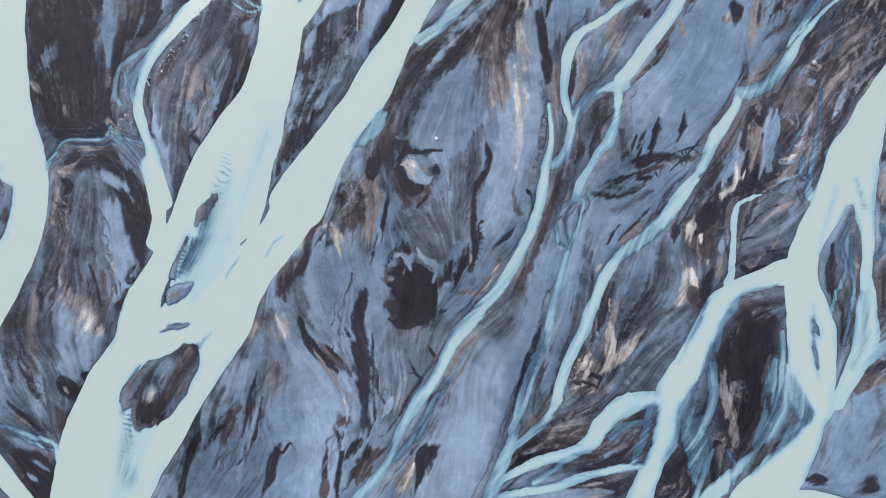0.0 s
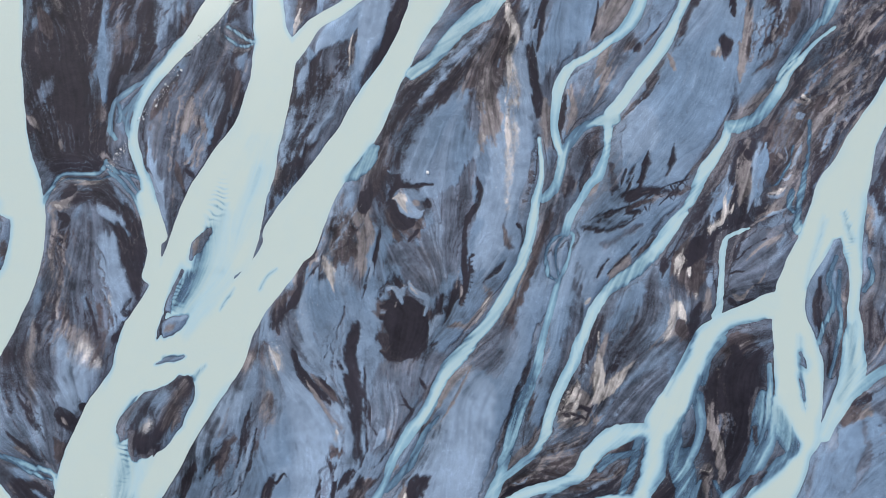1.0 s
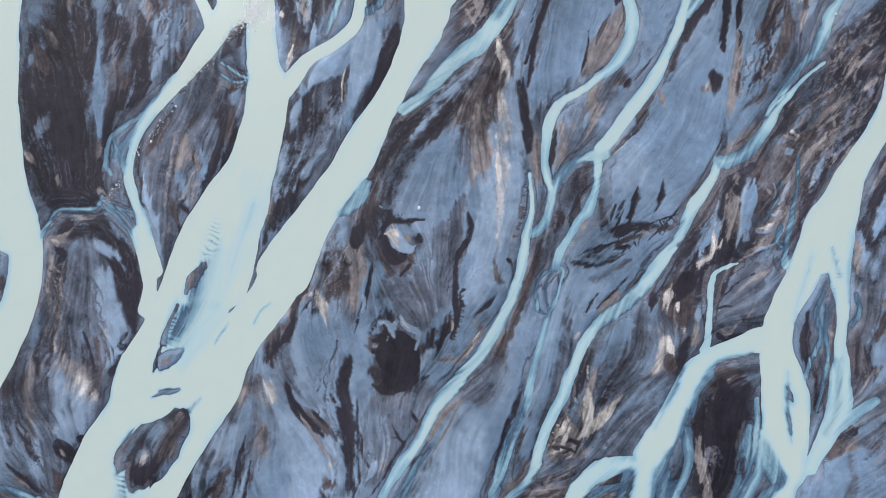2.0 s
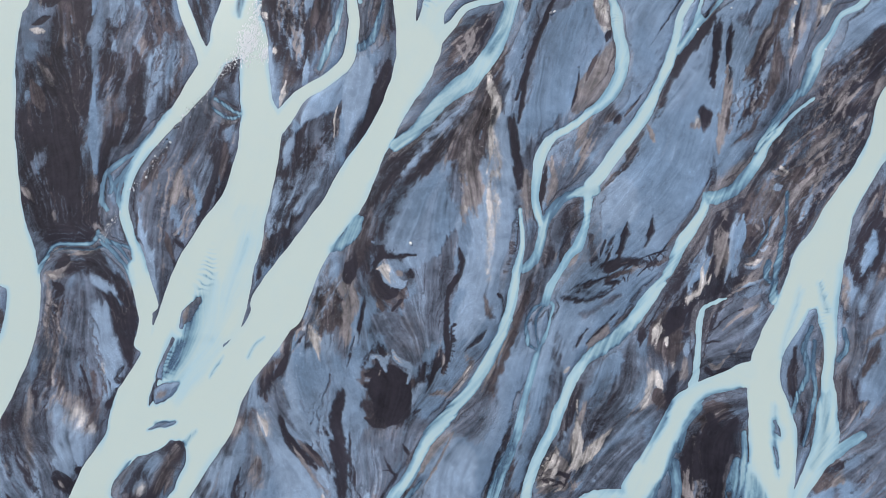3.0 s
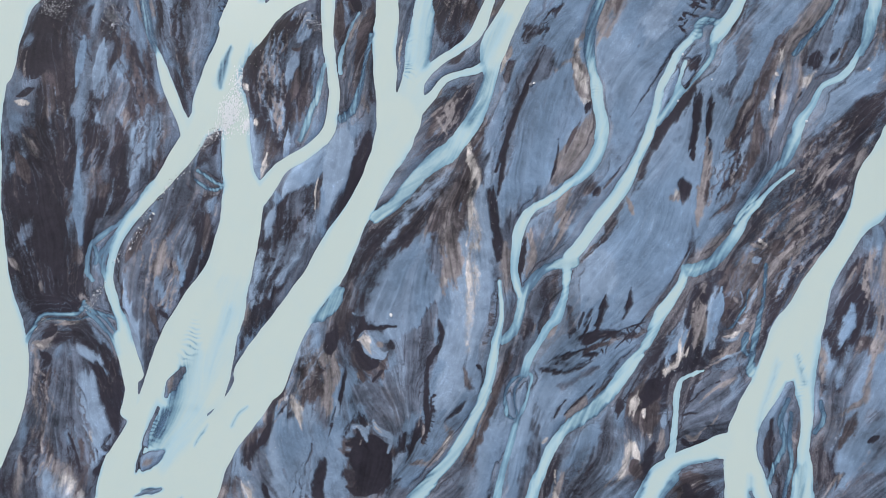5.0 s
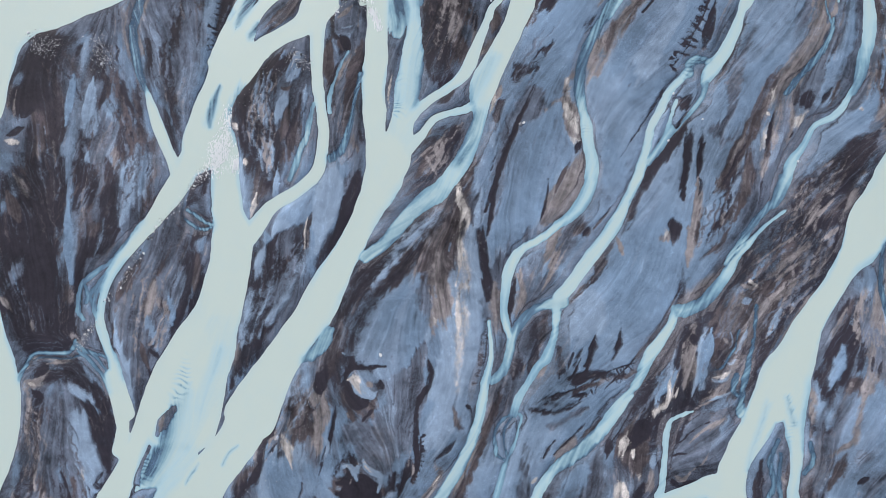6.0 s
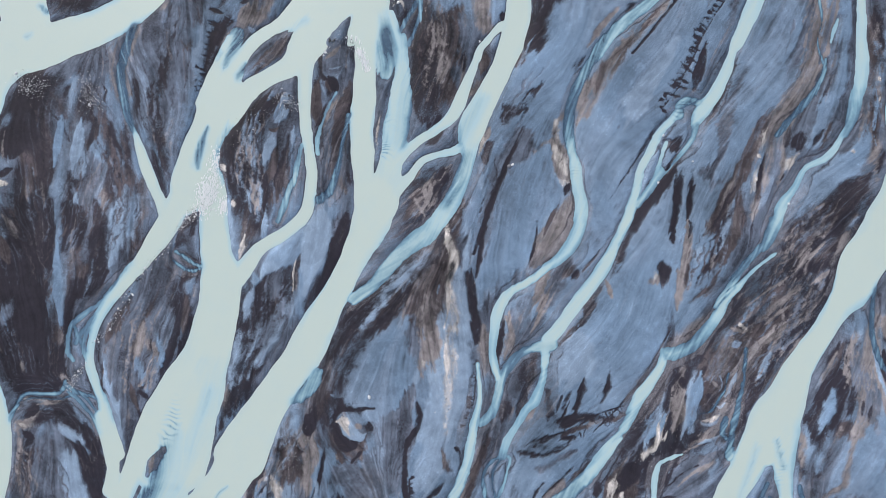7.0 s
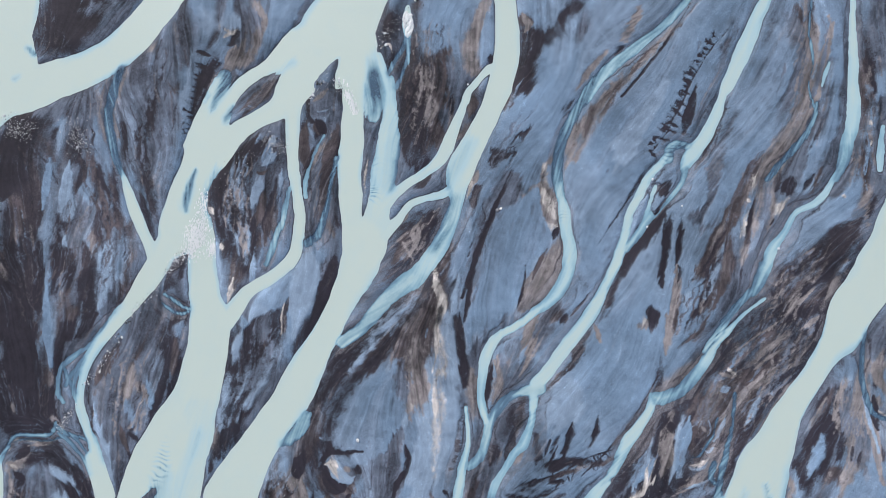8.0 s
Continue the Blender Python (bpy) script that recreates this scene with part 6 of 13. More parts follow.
lay(MUD, .25, (-54.4, 33.2, 0.45), (-53.2, 29.7, 0.57), (-51.6, 26.8, 0.57))
lay(MUD, .2, (-51.9, 31.4, 0.34), (-50.3, 29.7, 0.34))
lay(PALE, .35, (-80.0, 26.7, 0.45), (-78.4, 28.9, 0.45), (-75.5, 29.4, 0.34), (-72.0, 28.9, 0.34), (-69.6, 29.7, 0.34))
lay(MUD, .25, (-78.0, 25.9, 0.91), (-75.3, 27.4, 1.13))
lay(BLUE, .7, (-67.4, 28.9, 1.81), (-63.9, 27.7, 1.36), (-62.0, 24.5, 1.13))
lay(BLUE, .5, (-65.6, 45.0, 1.13), (-66.7, 42.1, 1.13), (-65.4, 39.5, 0.91))
lay(MUD, .35, (-40.6, 57.6, 1.13), (-42.0, 55.2, 0.91))
lay(MUD, .35, (-44.9, 52.5, 0.91), (-43.6, 46.8, 0.68), (-43.1, 42.0, 0.57))
lay(BROWN, .5, (-41.7, 51.3, 1.02), (-42.3, 44.4, 1.02))
lay(BLUE, .5, (-27.1, 56.3, 1.13), (-25.6, 52.5, 0.91))
lay(BROWN, .6, (-21.6, 57.5, 1.59), (-23.0, 52.7, 1.02))
lay(MUD, .45, (-24.4, 48.9, 2.27), (-25.5, 43.2, 2.04), (-24.8, 38.2, 1.13))
lay(BLUE, .5, (-28.0, 43.2, 1.25), (-29.3, 36.1, 1.59), (-29.9, 30.2, 1.02))
lay(TAN, .5, (-32.7, 32.6, 0.91), (-33.3, 27.9, 0.68))
lay(BLUE, .3, (-19.1, 48.9, 0.68), (-17.3, 51.5, 0.68))
lay(GREY, .25, (-17.4, 46.7, 0.34), (-21.9, 38.4, 0.34), (-26.5, 31.4, 0.45))
lay(LILAC, .45, (-16.3, 60.5, 1.93), (-16.2, 55.1, 1.59), (-16.9, 52.7, 0.79))
lay(TAN, .3, (-18.4, 58.9, 0.23), (-18.4, 54.5, 0.23))
lay(MUD, .35, (-11.6, 57.5, 1.47), (-14.2, 52.7, 1.13), (-16.2, 49.1, 0.79))
lay(MUD, .5, (0.0, 50.3, 0.91), (-3.4, 46.7, 0.91), (-6.9, 43.1, 0.91))
lay(BROWN, .4, (-9.2, 39.6, 1.02), (-10.9, 33.7, 1.47), (-13.1, 27.9, 1.59), (-14.0, 24.4, 1.02))
lay(MUD, .2, (-10.4, 43.2, 0.34), (-11.5, 37.3, 0.34))
lay(PALE, .3, (-21.8, 28.8, 0.45), (-21.3, 26.5, 0.34))
lay(MUD, .2, (-9.7, 30.2, 0.79), (-8.2, 28.8, 0.68), (-10.3, 24.4, 0.45))
lay(MUD, .2, (-8.9, 28.1, 0.34), (-5.1, 27.7, 0.45), (-1.6, 28.3, 0.34))
lay(MUD, .5, (4.9, 58.0, 2.27), (1.2, 54.8, 1.47), (-0.4, 49.1, 1.02))
lay(LILAC, .3, (2.6, 57.4, 0.34), (1.2, 53.8, 0.34))
lay(LILAC, .25, (5.9, 59.2, 0.34), (4.2, 55.0, 0.23))
lay(BROWN, .8, (10.5, 57.4, 1.93), (11.1, 51.4, 1.36), (12.2, 46.4, 0.91), (13.3, 42.9, 0.57))
lay(TAN, .8, (5.3, 50.0, 0.68), (7.0, 44.3, 1.36), (8.1, 37.8, 0.91))
lay(PALE, .3, (8.3, 36.5, 0.45), (10.0, 39.6, 0.23))
lay(PALE, .9, (13.4, 57.4, 0.11), (14.2, 50.2, 0.17), (15.7, 44.3, 0.11))
lay(PALE, .9, (14.8, 40.7, 0.17), (15.7, 36.0, 0.23), (14.4, 32.3, 0.11))
lay(GREY, .3, (3.3, 39.6, 0.57), (3.7, 36.1, 1.02), (5.5, 32.8, 1.70), (6.5, 28.8, 2.27))
lay(MUD, .15, (8.1, 29.6, 0.45), (9.0, 26.7, 0.57), (8.3, 24.6, 0.45))
lay(MUD, .3, (18.5, 58.0, 0.45), (19.2, 52.6, 0.79), (20.3, 47.8, 0.91), (19.9, 45.2, 0.68))
lay(TAN, .5, (21.8, 45.5, 1.02), (22.6, 40.7, 0.91), (23.1, 37.0, 0.79))
lay(MUD, .2, (26.4, 46.6, 0.57), (25.5, 41.9, 0.68), (25.2, 37.8, 0.34))
lay(TAN, .2, (26.9, 47.8, 0.34), (28.0, 43.7, 0.45), (26.6, 38.4, 0.34))
lay(GREY, .4, (31.4, 51.4, 2.04), (29.7, 46.4, 1.02))
lay(TAN, .3, (36.7, 54.4, 0.68), (34.3, 50.2, 0.68), (33.4, 46.6, 0.45), (31.8, 43.1, 0.34))
lay(BLUE, .3, (37.4, 49.6, 1.47), (35.0, 46.0, 0.91))
lay(BROWN, .3, (40.8, 57.9, 1.13), (38.4, 56.1, 0.68))
lay(MUD, .2, (45.5, 50.7, 0.68), (43.5, 48.7, 0.57))
lay(BROWN, .2, (42.9, 47.8, 0.23), (39.3, 43.6, 0.23), (37.0, 40.7, 0.23))
lay(BROWN, .3, (32.9, 40.1, 0.91), (32.0, 36.0, 0.68), (30.5, 31.3, 0.68))
lay(MUD, .3, (30.9, 37.2, 1.02), (29.3, 32.5, 0.79))
lay(MUD, .3, (27.1, 29.0, 1.36), (26.1, 25.3, 1.13))
lay(TAN, .25, (33.9, 32.5, 0.34), (32.7, 28.4, 0.45), (30.9, 25.5, 0.45))
lay(MUD, .2, (35.6, 32.7, 0.91), (35.9, 30.6, 0.45))
lay(MUD, .15, (38.5, 31.3, 0.23), (37.3, 27.2, 0.34))
lay(MUD, .15, (40.2, 30.2, 0.23), (38.7, 26.7, 0.45))
lay(MUD, .15, (43.2, 35.0, 0.34), (42.3, 31.9, 0.57), (41.3, 27.2, 0.57))
lay(MUD, .15, (48.6, 37.2, 0.17), (48.1, 34.2, 0.45), (47.3, 31.3, 0.45))
lay(MUD, .35, (36.9, 26.0, 1.13), (42.4, 26.7, 0.91), (45.8, 27.1, 0.68))
lay(MUD, .3, (59.2, 59.1, 1.13), (59.4, 56.7, 1.13), (60.0, 55.4, 0.79))
lay(PALE, .25, (57.4, 56.7, 0.45), (57.9, 54.8, 0.57))
lay(TAN, .6, (62.3, 57.3, 0.79), (62.7, 52.5, 0.68), (62.0, 48.9, 0.45))
lay(BROWN, .5, (64.1, 58.5, 0.57), (64.1, 53.7, 0.68))
lay(MUD, .45, (66.9, 57.3, 0.68), (69.3, 58.5, 0.68), (71.1, 59.7, 0.45))
lay(BROWN, .4, (64.9, 50.7, 0.45), (68.5, 53.7, 0.57), (71.0, 57.3, 0.45))
lay(BLUE, .5, (67.3, 51.3, 1.47), (64.3, 46.5, 1.13), (62.4, 44.2, 0.91))
lay(TAN, .6, (68.9, 47.7, 0.91), (65.9, 44.8, 1.36), (62.3, 42.3, 1.36), (60.5, 41.1, 0.91))
lay(MUD, .25, (61.2, 48.3, 0.34), (61.3, 44.2, 0.45), (59.8, 41.2, 0.45), (57.6, 37.7, 0.34), (54.0, 32.5, 0.34), (51.0, 28.7, 0.34))
lay(MUD, .45, (61.0, 36.5, 0.79), (58.6, 32.5, 1.02), (56.1, 27.8, 1.02), (54.3, 24.3, 0.91))
lay(MUD, .35, (63.3, 37.1, 0.57), (63.0, 34.2, 1.02), (62.6, 32.4, 0.68))
lay(TAN, .5, (63.1, 31.3, 0.91), (62.4, 26.6, 1.02), (61.7, 24.3, 0.68))
lay(TAN, .25, (76.2, 38.3, 0.34), (73.9, 32.4, 0.45), (72.1, 27.8, 0.45), (69.7, 24.8, 0.34))
lay(BLUE, .3, (77.8, 38.5, 0.34), (76.7, 32.4, 0.45), (75.6, 25.5, 0.45))
lay(PALE, .25, (72.1, 40.9, 0.57), (74.5, 41.6, 0.57))
lay(PALE, .18, (75.2, 46.5, 0.45), (76.8, 44.7, 0.34))
lay(BLUE, .4, (72.2, 44.8, 1.13), (75.0, 43.0, 0.91))
lay(TAN, .3, (90.1, 51.2, 0.34), (83.3, 48.9, 0.45), (78.5, 44.2, 0.57), (74.8, 38.0, 0.57))
lay(TAN, .3, (90.0, 48.3, 0.45), (84.3, 45.3, 0.57), (80.1, 40.6, 0.57), (77.6, 35.9, 0.45))
lay(TAN, .2, (86.0, 57.2, 0.23), (81.2, 53.6, 0.23), (76.5, 50.1, 0.23))
lay(TAN, .2, (89.4, 54.8, 0.23), (82.3, 50.7, 0.23))
lay(TAN, .25, (89.9, 46.3, 0.34), (86.5, 41.8, 0.34), (81.5, 34.5, 0.34), (79.1, 31.0, 0.34))
lay(MUD, .3, (89.6, 58.4, 0.91), (83.6, 54.8, 0.91))
lay(MUD, .3, (86.3, 39.2, 0.91), (82.7, 34.2, 0.91), (80.8, 31.7, 0.68))
lay(LILAC, .4, (81.7, 38.3, 0.45), (79.2, 33.6, 0.68), (77.9, 29.9, 0.57))
lay(TAN, .3, (-79.9, 24.5, 0.57), (-78.6, 20.4, 0.34), (-78.6, 16.8, 0.34))
lay(MUD, .2, (-78.1, 22.7, 0.91), (-76.3, 21.0, 0.91), (-77.7, 19.1, 0.68))
lay(GREY, .5, (-73.5, 18.7, 2.27), (-74.0, 12.9, 2.72), (-74.2, 7.2, 2.04))
lay(MUD, .3, (-75.6, 19.3, 0.45), (-76.9, 10.6, 0.57))
lay(MUD, .25, (-72.3, 16.1, 0.23), (-72.9, 9.5, 0.34))
lay(MUD, .35, (-67.6, 20.4, 0.68), (-64.6, 16.8, 0.91), (-63.3, 14.5, 0.68))
lay(MUD, .35, (-63.0, 21.0, 1.47), (-61.1, 17.3, 1.02))
lay(MUD, .35, (-64.6, 15.2, 1.02), (-62.6, 9.5, 1.47), (-61.3, 4.9, 0.91))
lay(BLUE, .35, (-66.0, 22.7, 0.45), (-64.1, 19.3, 0.45), (-62.8, 16.8, 0.34))
lay(BLUE, .25, (-62.8, 13.4, 0.34), (-61.5, 9.5, 0.34))
lay(LILAC, .3, (-68.7, 17.3, 1.25), (-66.8, 10.6, 2.61), (-65.4, 3.8, 2.61), (-66.3, -0.7, 1.70), (-67.3, -3.2, 0.68))
lay(BROWN, .6, (-68.7, 3.8, 0.91), (-68.0, 0.2, 0.91))
lay(PALE, .3, (-66.9, 6.1, 0.45), (-66.7, 3.6, 0.34))
lay(MUD, .15, (-62.5, 4.9, 0.45), (-63.8, 2.7, 0.45))
lay(MUD, .15, (-64.2, 2.1, 1.02), (-62.3, 1.5, 0.34))
lay(MUD, .15, (-64.4, -0.2, 0.57), (-62.7, -0.7, 0.34))
lay(MUD, .15, (-64.3, -1.9, 0.57), (-65.2, -3.0, 1.02), (-66.3, -3.7, 0.68))
lay(MUD, .3, (-72.0, 1.5, 0.57), (-70.7, -3.0, 0.68), (-68.3, -7.0, 0.79), (-66.5, -10.0, 0.57))
lay(MUD, .2, (-71.6, 4.9, 0.34), (-70.3, 1.5, 0.34), (-69.0, -3.0, 0.34))
lay(BLUE, .3, (-72.1, 6.1, 0.68), (-72.7, 3.6, 0.57))
lay(BLUE, .25, (-70.4, 6.6, 0.57), (-70.0, 2.4, 0.34))
lay(TAN, .5, (-72.5, -1.9, 0.91), (-70.5, -5.3, 0.68))
lay(PALE, .3, (-72.4, -4.7, 0.34), (-70.2, -6.4, 0.45), (-68.8, -8.8, 0.34))
lay(TAN, .3, (-82.6, 1.5, 0.23), (-82.6, -3.0, 0.45), (-83.0, -7.5, 0.79), (-82.8, -12.2, 0.68))
lay(MUD, .3, (-83.9, -0.7, 0.45), (-84.2, -5.3, 0.57), (-84.4, -10.0, 0.57))
lay(MUD, .3, (-80.5, 4.9, 0.45), (-81.0, -1.9, 0.45), (-80.3, -8.8, 0.57))
lay(MUD, .4, (-86.5, -5.3, 1.36), (-88.3, -7.7, 1.13))
lay(BLUE, .3, (-81.5, 8.3, 0.68), (-82.4, 3.6, 0.68))
lay(BROWN, .4, (-89.3, 16.4, 1.02), (-89.3, 12.7, 0.68))
lay(TAN, .4, (-48.6, 17.3, 0.79), (-50.2, 13.5, 0.91))
lay(MUD, .2, (-56.1, 1.0, 0.34), (-56.5, -3.7, 0.34))
lay(TAN, .3, (-53.7, -0.7, 0.68), (-55.2, -2.1, 0.57))
lay(BROWN, .8, (-18.3, 20.9, 2.72), (-20.5, 16.1, 2.27))
lay(TAN, .6, (-13.5, 19.8, 1.02), (-15.7, 14.0, 1.25), (-15.3, 9.5, 0.91))
lay(PALE, .3, (-24.3, 13.1, 0.68), (-22.5, 11.2, 0.79), (-21.2, 8.1, 0.57))
lay(MUD, .35, (-23.3, 18.6, 0.57), (-25.6, 14.0, 0.68), (-27.3, 11.5, 0.79), (-27.8, 6.1, 0.68), (-29.4, 2.4, 0.68))
lay(LILAC, .35, (-24.2, 10.4, 1.47), (-24.9, 3.8, 3.17), (-23.7, -3.0, 3.63), (-22.5, -7.7, 2.27))
lay(BLUE, .3, (-13.7, 14.0, 0.68), (-13.4, 12.2, 0.45), (-13.9, 9.5, 0.34), (-15.3, 4.7, 0.57))
lay(MUD, .15, (-12.0, 23.2, 0.34), (-11.6, 18.6, 0.34), (-12.5, 12.9, 0.23), (-14.2, 8.3, 0.23), (-15.3, 4.7, 0.23))
lay(GREY, .4, (-10.2, 11.7, 1.81), (-7.7, 14.6, 1.59), (-5.0, 13.5, 1.47))
lay(MUD, .3, (-8.5, 10.0, 0.91), (-9.6, 8.3, 0.68), (-12.5, 4.7, 0.57))
lay(MUD, .3, (-10.3, 20.9, 0.68), (-8.5, 18.4, 1.13), (-5.7, 19.0, 1.36), (-2.8, 21.4, 0.57))
lay(LILAC, .18, (-7.3, 25.0, 1.02), (-5.7, 23.0, 1.02), (-4.2, 21.9, 1.02))
lay(PALE, .15, (-8.6, 25.6, 0.79), (-6.9, 24.1, 0.68), (-5.1, 22.5, 0.45))
lay(BROWN, .2, (-11.3, 1.3, 1.47), (-7.9, 0.4, 3.17), (-5.4, -0.7, 3.63), (-6.2, -4.1, 2.49), (-9.0, -6.4, 1.81), (-11.3, -5.9, 0.91))
lay(MUD, .3, (-10.2, -0.7, 1.59), (-7.3, -2.4, 2.27), (-8.8, -5.5, 1.36))
lay(LILAC, .12, (-9.9, 6.5, 0.34), (-8.5, 7.0, 0.45), (-7.4, 6.0, 0.68), (-6.8, 4.5, 0.68))
lay(PALE, .12, (-8.8, 7.0, 0.28), (-7.2, 6.3, 0.34))
lay(LILAC, .12, (-5.7, 8.3, 0.45), (-5.1, 6.5, 0.68), (-3.4, 5.4, 0.57), (-2.3, 4.6, 0.45), (-2.5, 2.6, 0.34), (-3.0, 1.5, 0.23))
lay(PALE, .12, (-5.4, 7.7, 0.28), (-4.7, 6.3, 0.34), (-3.2, 5.4, 0.34))
lay(TAN, .12, (-8.4, 4.0, 0.17), (-9.0, 2.6, 0.17))
lay(LILAC, .4, (0.0, 1.0, 0.91), (-2.8, -3.0, 0.91), (-6.7, -7.0, 0.68))
lay(MUD, .4, (-0.6, -4.3, 0.68), (-4.5, -7.1, 0.91))
lay(GREY, .5, (0.0, 19.8, 1.59), (-2.0, 16.1, 1.59), (-3.4, 9.2, 2.04))
lay(MUD, .3, (-16.9, -0.7, 0.57), (-17.5, -4.1, 1.02), (-16.9, -8.1, 1.13))
lay(BLUE, .3, (-15.2, -3.0, 0.45), (-14.6, -7.0, 0.45))
lay(MUD, .2, (-29.3, -5.2, 0.45), (-28.1, -8.2, 0.68))
lay(MUD, .2, (7.5, 23.2, 0.57), (6.3, 21.5, 0.68), (5.5, 19.1, 0.45), (5.7, 12.9, 0.57), (5.5, 7.0, 0.57))
lay(BROWN, .3, (5.5, 7.6, 0.57), (4.9, 4.7, 0.57))
lay(MUD, .4, (4.1, 8.3, 0.68), (2.8, 3.8, 0.91), (0.6, -1.0, 0.91))
lay(LILAC, .4, (11.7, 20.9, 3.17), (10.3, 14.0, 2.38), (9.1, 9.2, 0.91))
lay(BROWN, .25, (13.2, 19.8, 0.34), (13.9, 16.3, 0.45), (14.8, 13.3, 0.34))
lay(MUD, .2, (13.7, 12.3, 0.68), (11.4, 10.0, 0.57), (9.3, 8.0, 0.34))
lay(MUD, .15, (16.0, 19.8, 0.34), (17.3, 19.1, 0.23))
lay(TAN, .45, (9.3, 7.2, 0.79), (10.2, 4.9, 0.79), (7.0, 0.4, 0.68), (5.1, -1.0, 0.45))
lay(PALE, .15, (10.4, 5.1, 0.23), (7.5, -0.2, 0.23))
lay(BROWN, .5, (22.3, 20.7, 0.68), (20.5, 15.2, 0.79), (18.7, 9.4, 0.79), (15.9, 3.5, 0.79), (13.0, -1.0, 0.68))
lay(BROWN, .6, (15.3, 3.5, 1.47), (14.1, -1.0, 1.47))
lay(TAN, .25, (18.2, 10.6, 0.34), (14.7, 3.8, 0.34), (12.4, -0.7, 0.34))
lay(MUD, .3, (29.1, 19.2, 0.79), (32.5, 18.4, 0.57), (36.5, 19.2, 0.34), (40.2, 20.9, 0.34))
lay(MUD, .3, (30.3, 20.7, 0.45), (34.3, 22.0, 0.45), (38.9, 23.8, 0.34))
lay(BROWN, .3, (36.6, 22.0, 0.34), (40.0, 23.8, 0.57), (43.7, 24.9, 0.45))
lay(MUD, .25, (37.7, 21.8, 0.68), (41.4, 22.6, 0.34))
lay(MUD, .2, (34.7, 12.9, 0.34), (32.3, 9.2, 0.34))
lay(MUD, .2, (41.0, 16.3, 0.23), (34.6, 9.9, 0.34))
lay(TAN, .5, (38.7, 13.4, 1.13), (36.3, 9.9, 1.36), (34.7, 5.8, 0.91))
lay(PALE, .2, (29.6, 3.8, 0.45), (30.9, 4.9, 0.34))
lay(MUD, .4, (33.3, 1.5, 0.91), (31.6, -3.0, 0.91), (30.3, -7.7, 0.91))
lay(BLUE, .4, (39.7, 7.2, 1.59), (37.3, 1.5, 1.81), (35.5, -3.2, 1.36))
lay(MUD, .3, (40.8, 0.4, 0.68), (37.1, -5.4, 0.57))
lay(TAN, .2, (34.4, -2.1, 0.45), (33.2, -5.2, 0.57), (32.0, -8.8, 0.68))
lay(TAN, .3, (50.7, 15.7, 0.91), (48.4, 12.3, 0.91), (48.9, 11.0, 0.45))
lay(PALE, .18, (50.2, 15.1, 0.45), (47.9, 11.7, 0.45))
lay(PALE, .18, (49.8, 13.4, 0.34), (50.9, 11.5, 0.45), (51.1, 8.3, 0.23))
lay(MUD, .3, (46.0, 12.9, 0.91), (45.4, 9.2, 0.68))
lay(BROWN, .3, (52.3, 15.1, 1.47), (52.8, 9.4, 1.47), (51.0, 5.8, 1.13))
lay(LILAC, .25, (56.3, 11.7, 0.79), (54.9, 8.1, 0.91))
lay(TAN, .25, (54.3, 4.9, 0.57), (54.9, 2.4, 0.45))
lay(PALE, .25, (48.8, 4.3, 0.79), (47.4, 1.5, 0.68), (46.2, -2.1, 0.45))
lay(BROWN, .4, (48.6, -1.0, 1.25), (50.2, -3.7, 1.13))
lay(LILAC, .3, (55.5, 23.2, 1.02), (56.0, 20.2, 0.91))
lay(PALE, .15, (58.4, 24.3, 0.34), (57.7, 20.3, 0.45), (54.7, 19.0, 0.45))
lay(MUD, .3, (61.7, 24.3, 1.25), (62.3, 21.3, 1.13))
lay(GREY, .2, (66.0, 18.3, 1.70), (63.6, 12.8, 3.17), (61.8, 8.3, 2.38), (60.0, 5.3, 0.79))
lay(TAN, .15, (58.9, 7.2, 0.23), (60.5, 4.7, 0.23), (62.8, 6.6, 0.23), (65.2, 8.3, 0.23), (66.4, 10.6, 0.23))
lay(TAN, .15, (62.4, 12.8, 0.17), (65.9, 15.7, 0.17), (69.4, 17.4, 0.17))
lay(MUD, .18, (60.2, 12.8, 0.23), (63.1, 15.1, 0.23), (66.6, 17.2, 0.23))
lay(MUD, .15, (58.9, 10.0, 0.17), (62.4, 10.6, 0.17))
lay(MUD, .3, (65.1, 4.9, 0.91), (62.1, 3.5, 1.47), (59.8, 2.4, 0.91))
lay(MUD, .3, (67.5, 23.2, 0.91), (63.9, 20.9, 0.45))
lay(TAN, .15, (69.6, 23.2, 0.23), (62.7, 19.0, 0.23))
lay(GREY, .3, (65.4, -0.7, 1.02), (60.7, -3.5, 1.93), (57.3, -6.6, 1.47))
lay(TAN, .12, (65.8, -1.9, 0.17), (61.3, -4.3, 0.17), (57.2, -7.5, 0.17))
lay(MUD, .15, (66.1, -3.0, 0.23), (61.8, -5.2, 0.23), (58.3, -8.0, 0.23))
lay(GREY, .5, (80.4, 10.6, 2.15), (81.4, 3.8, 1.70), (79.8, -5.4, 1.47))
lay(MUD, .4, (77.6, 9.4, 0.91), (76.6, 1.5, 0.91), (78.6, -4.3, 0.68))
lay(BLUE, .3, (79.5, 15.1, 0.45), (80.0, 7.2, 0.45), (79.3, -1.0, 0.34))
lay(BROWN, .35, (82.6, 8.3, 0.68), (81.7, 1.5, 0.68), (80.3, -5.2, 0.57))
lay(TAN, .15, (80.8, 6.0, 0.23), (82.4, 4.3, 0.23))
lay(TAN, .4, (-83.2, -10.0, 0.68), (-82.6, -15.3, 0.45), (-81.6, -20.0, 0.34))
lay(LILAC, .4, (-81.0, -14.2, 0.45), (-80.1, -20.9, 0.57), (-80.2, -26.6, 0.45))
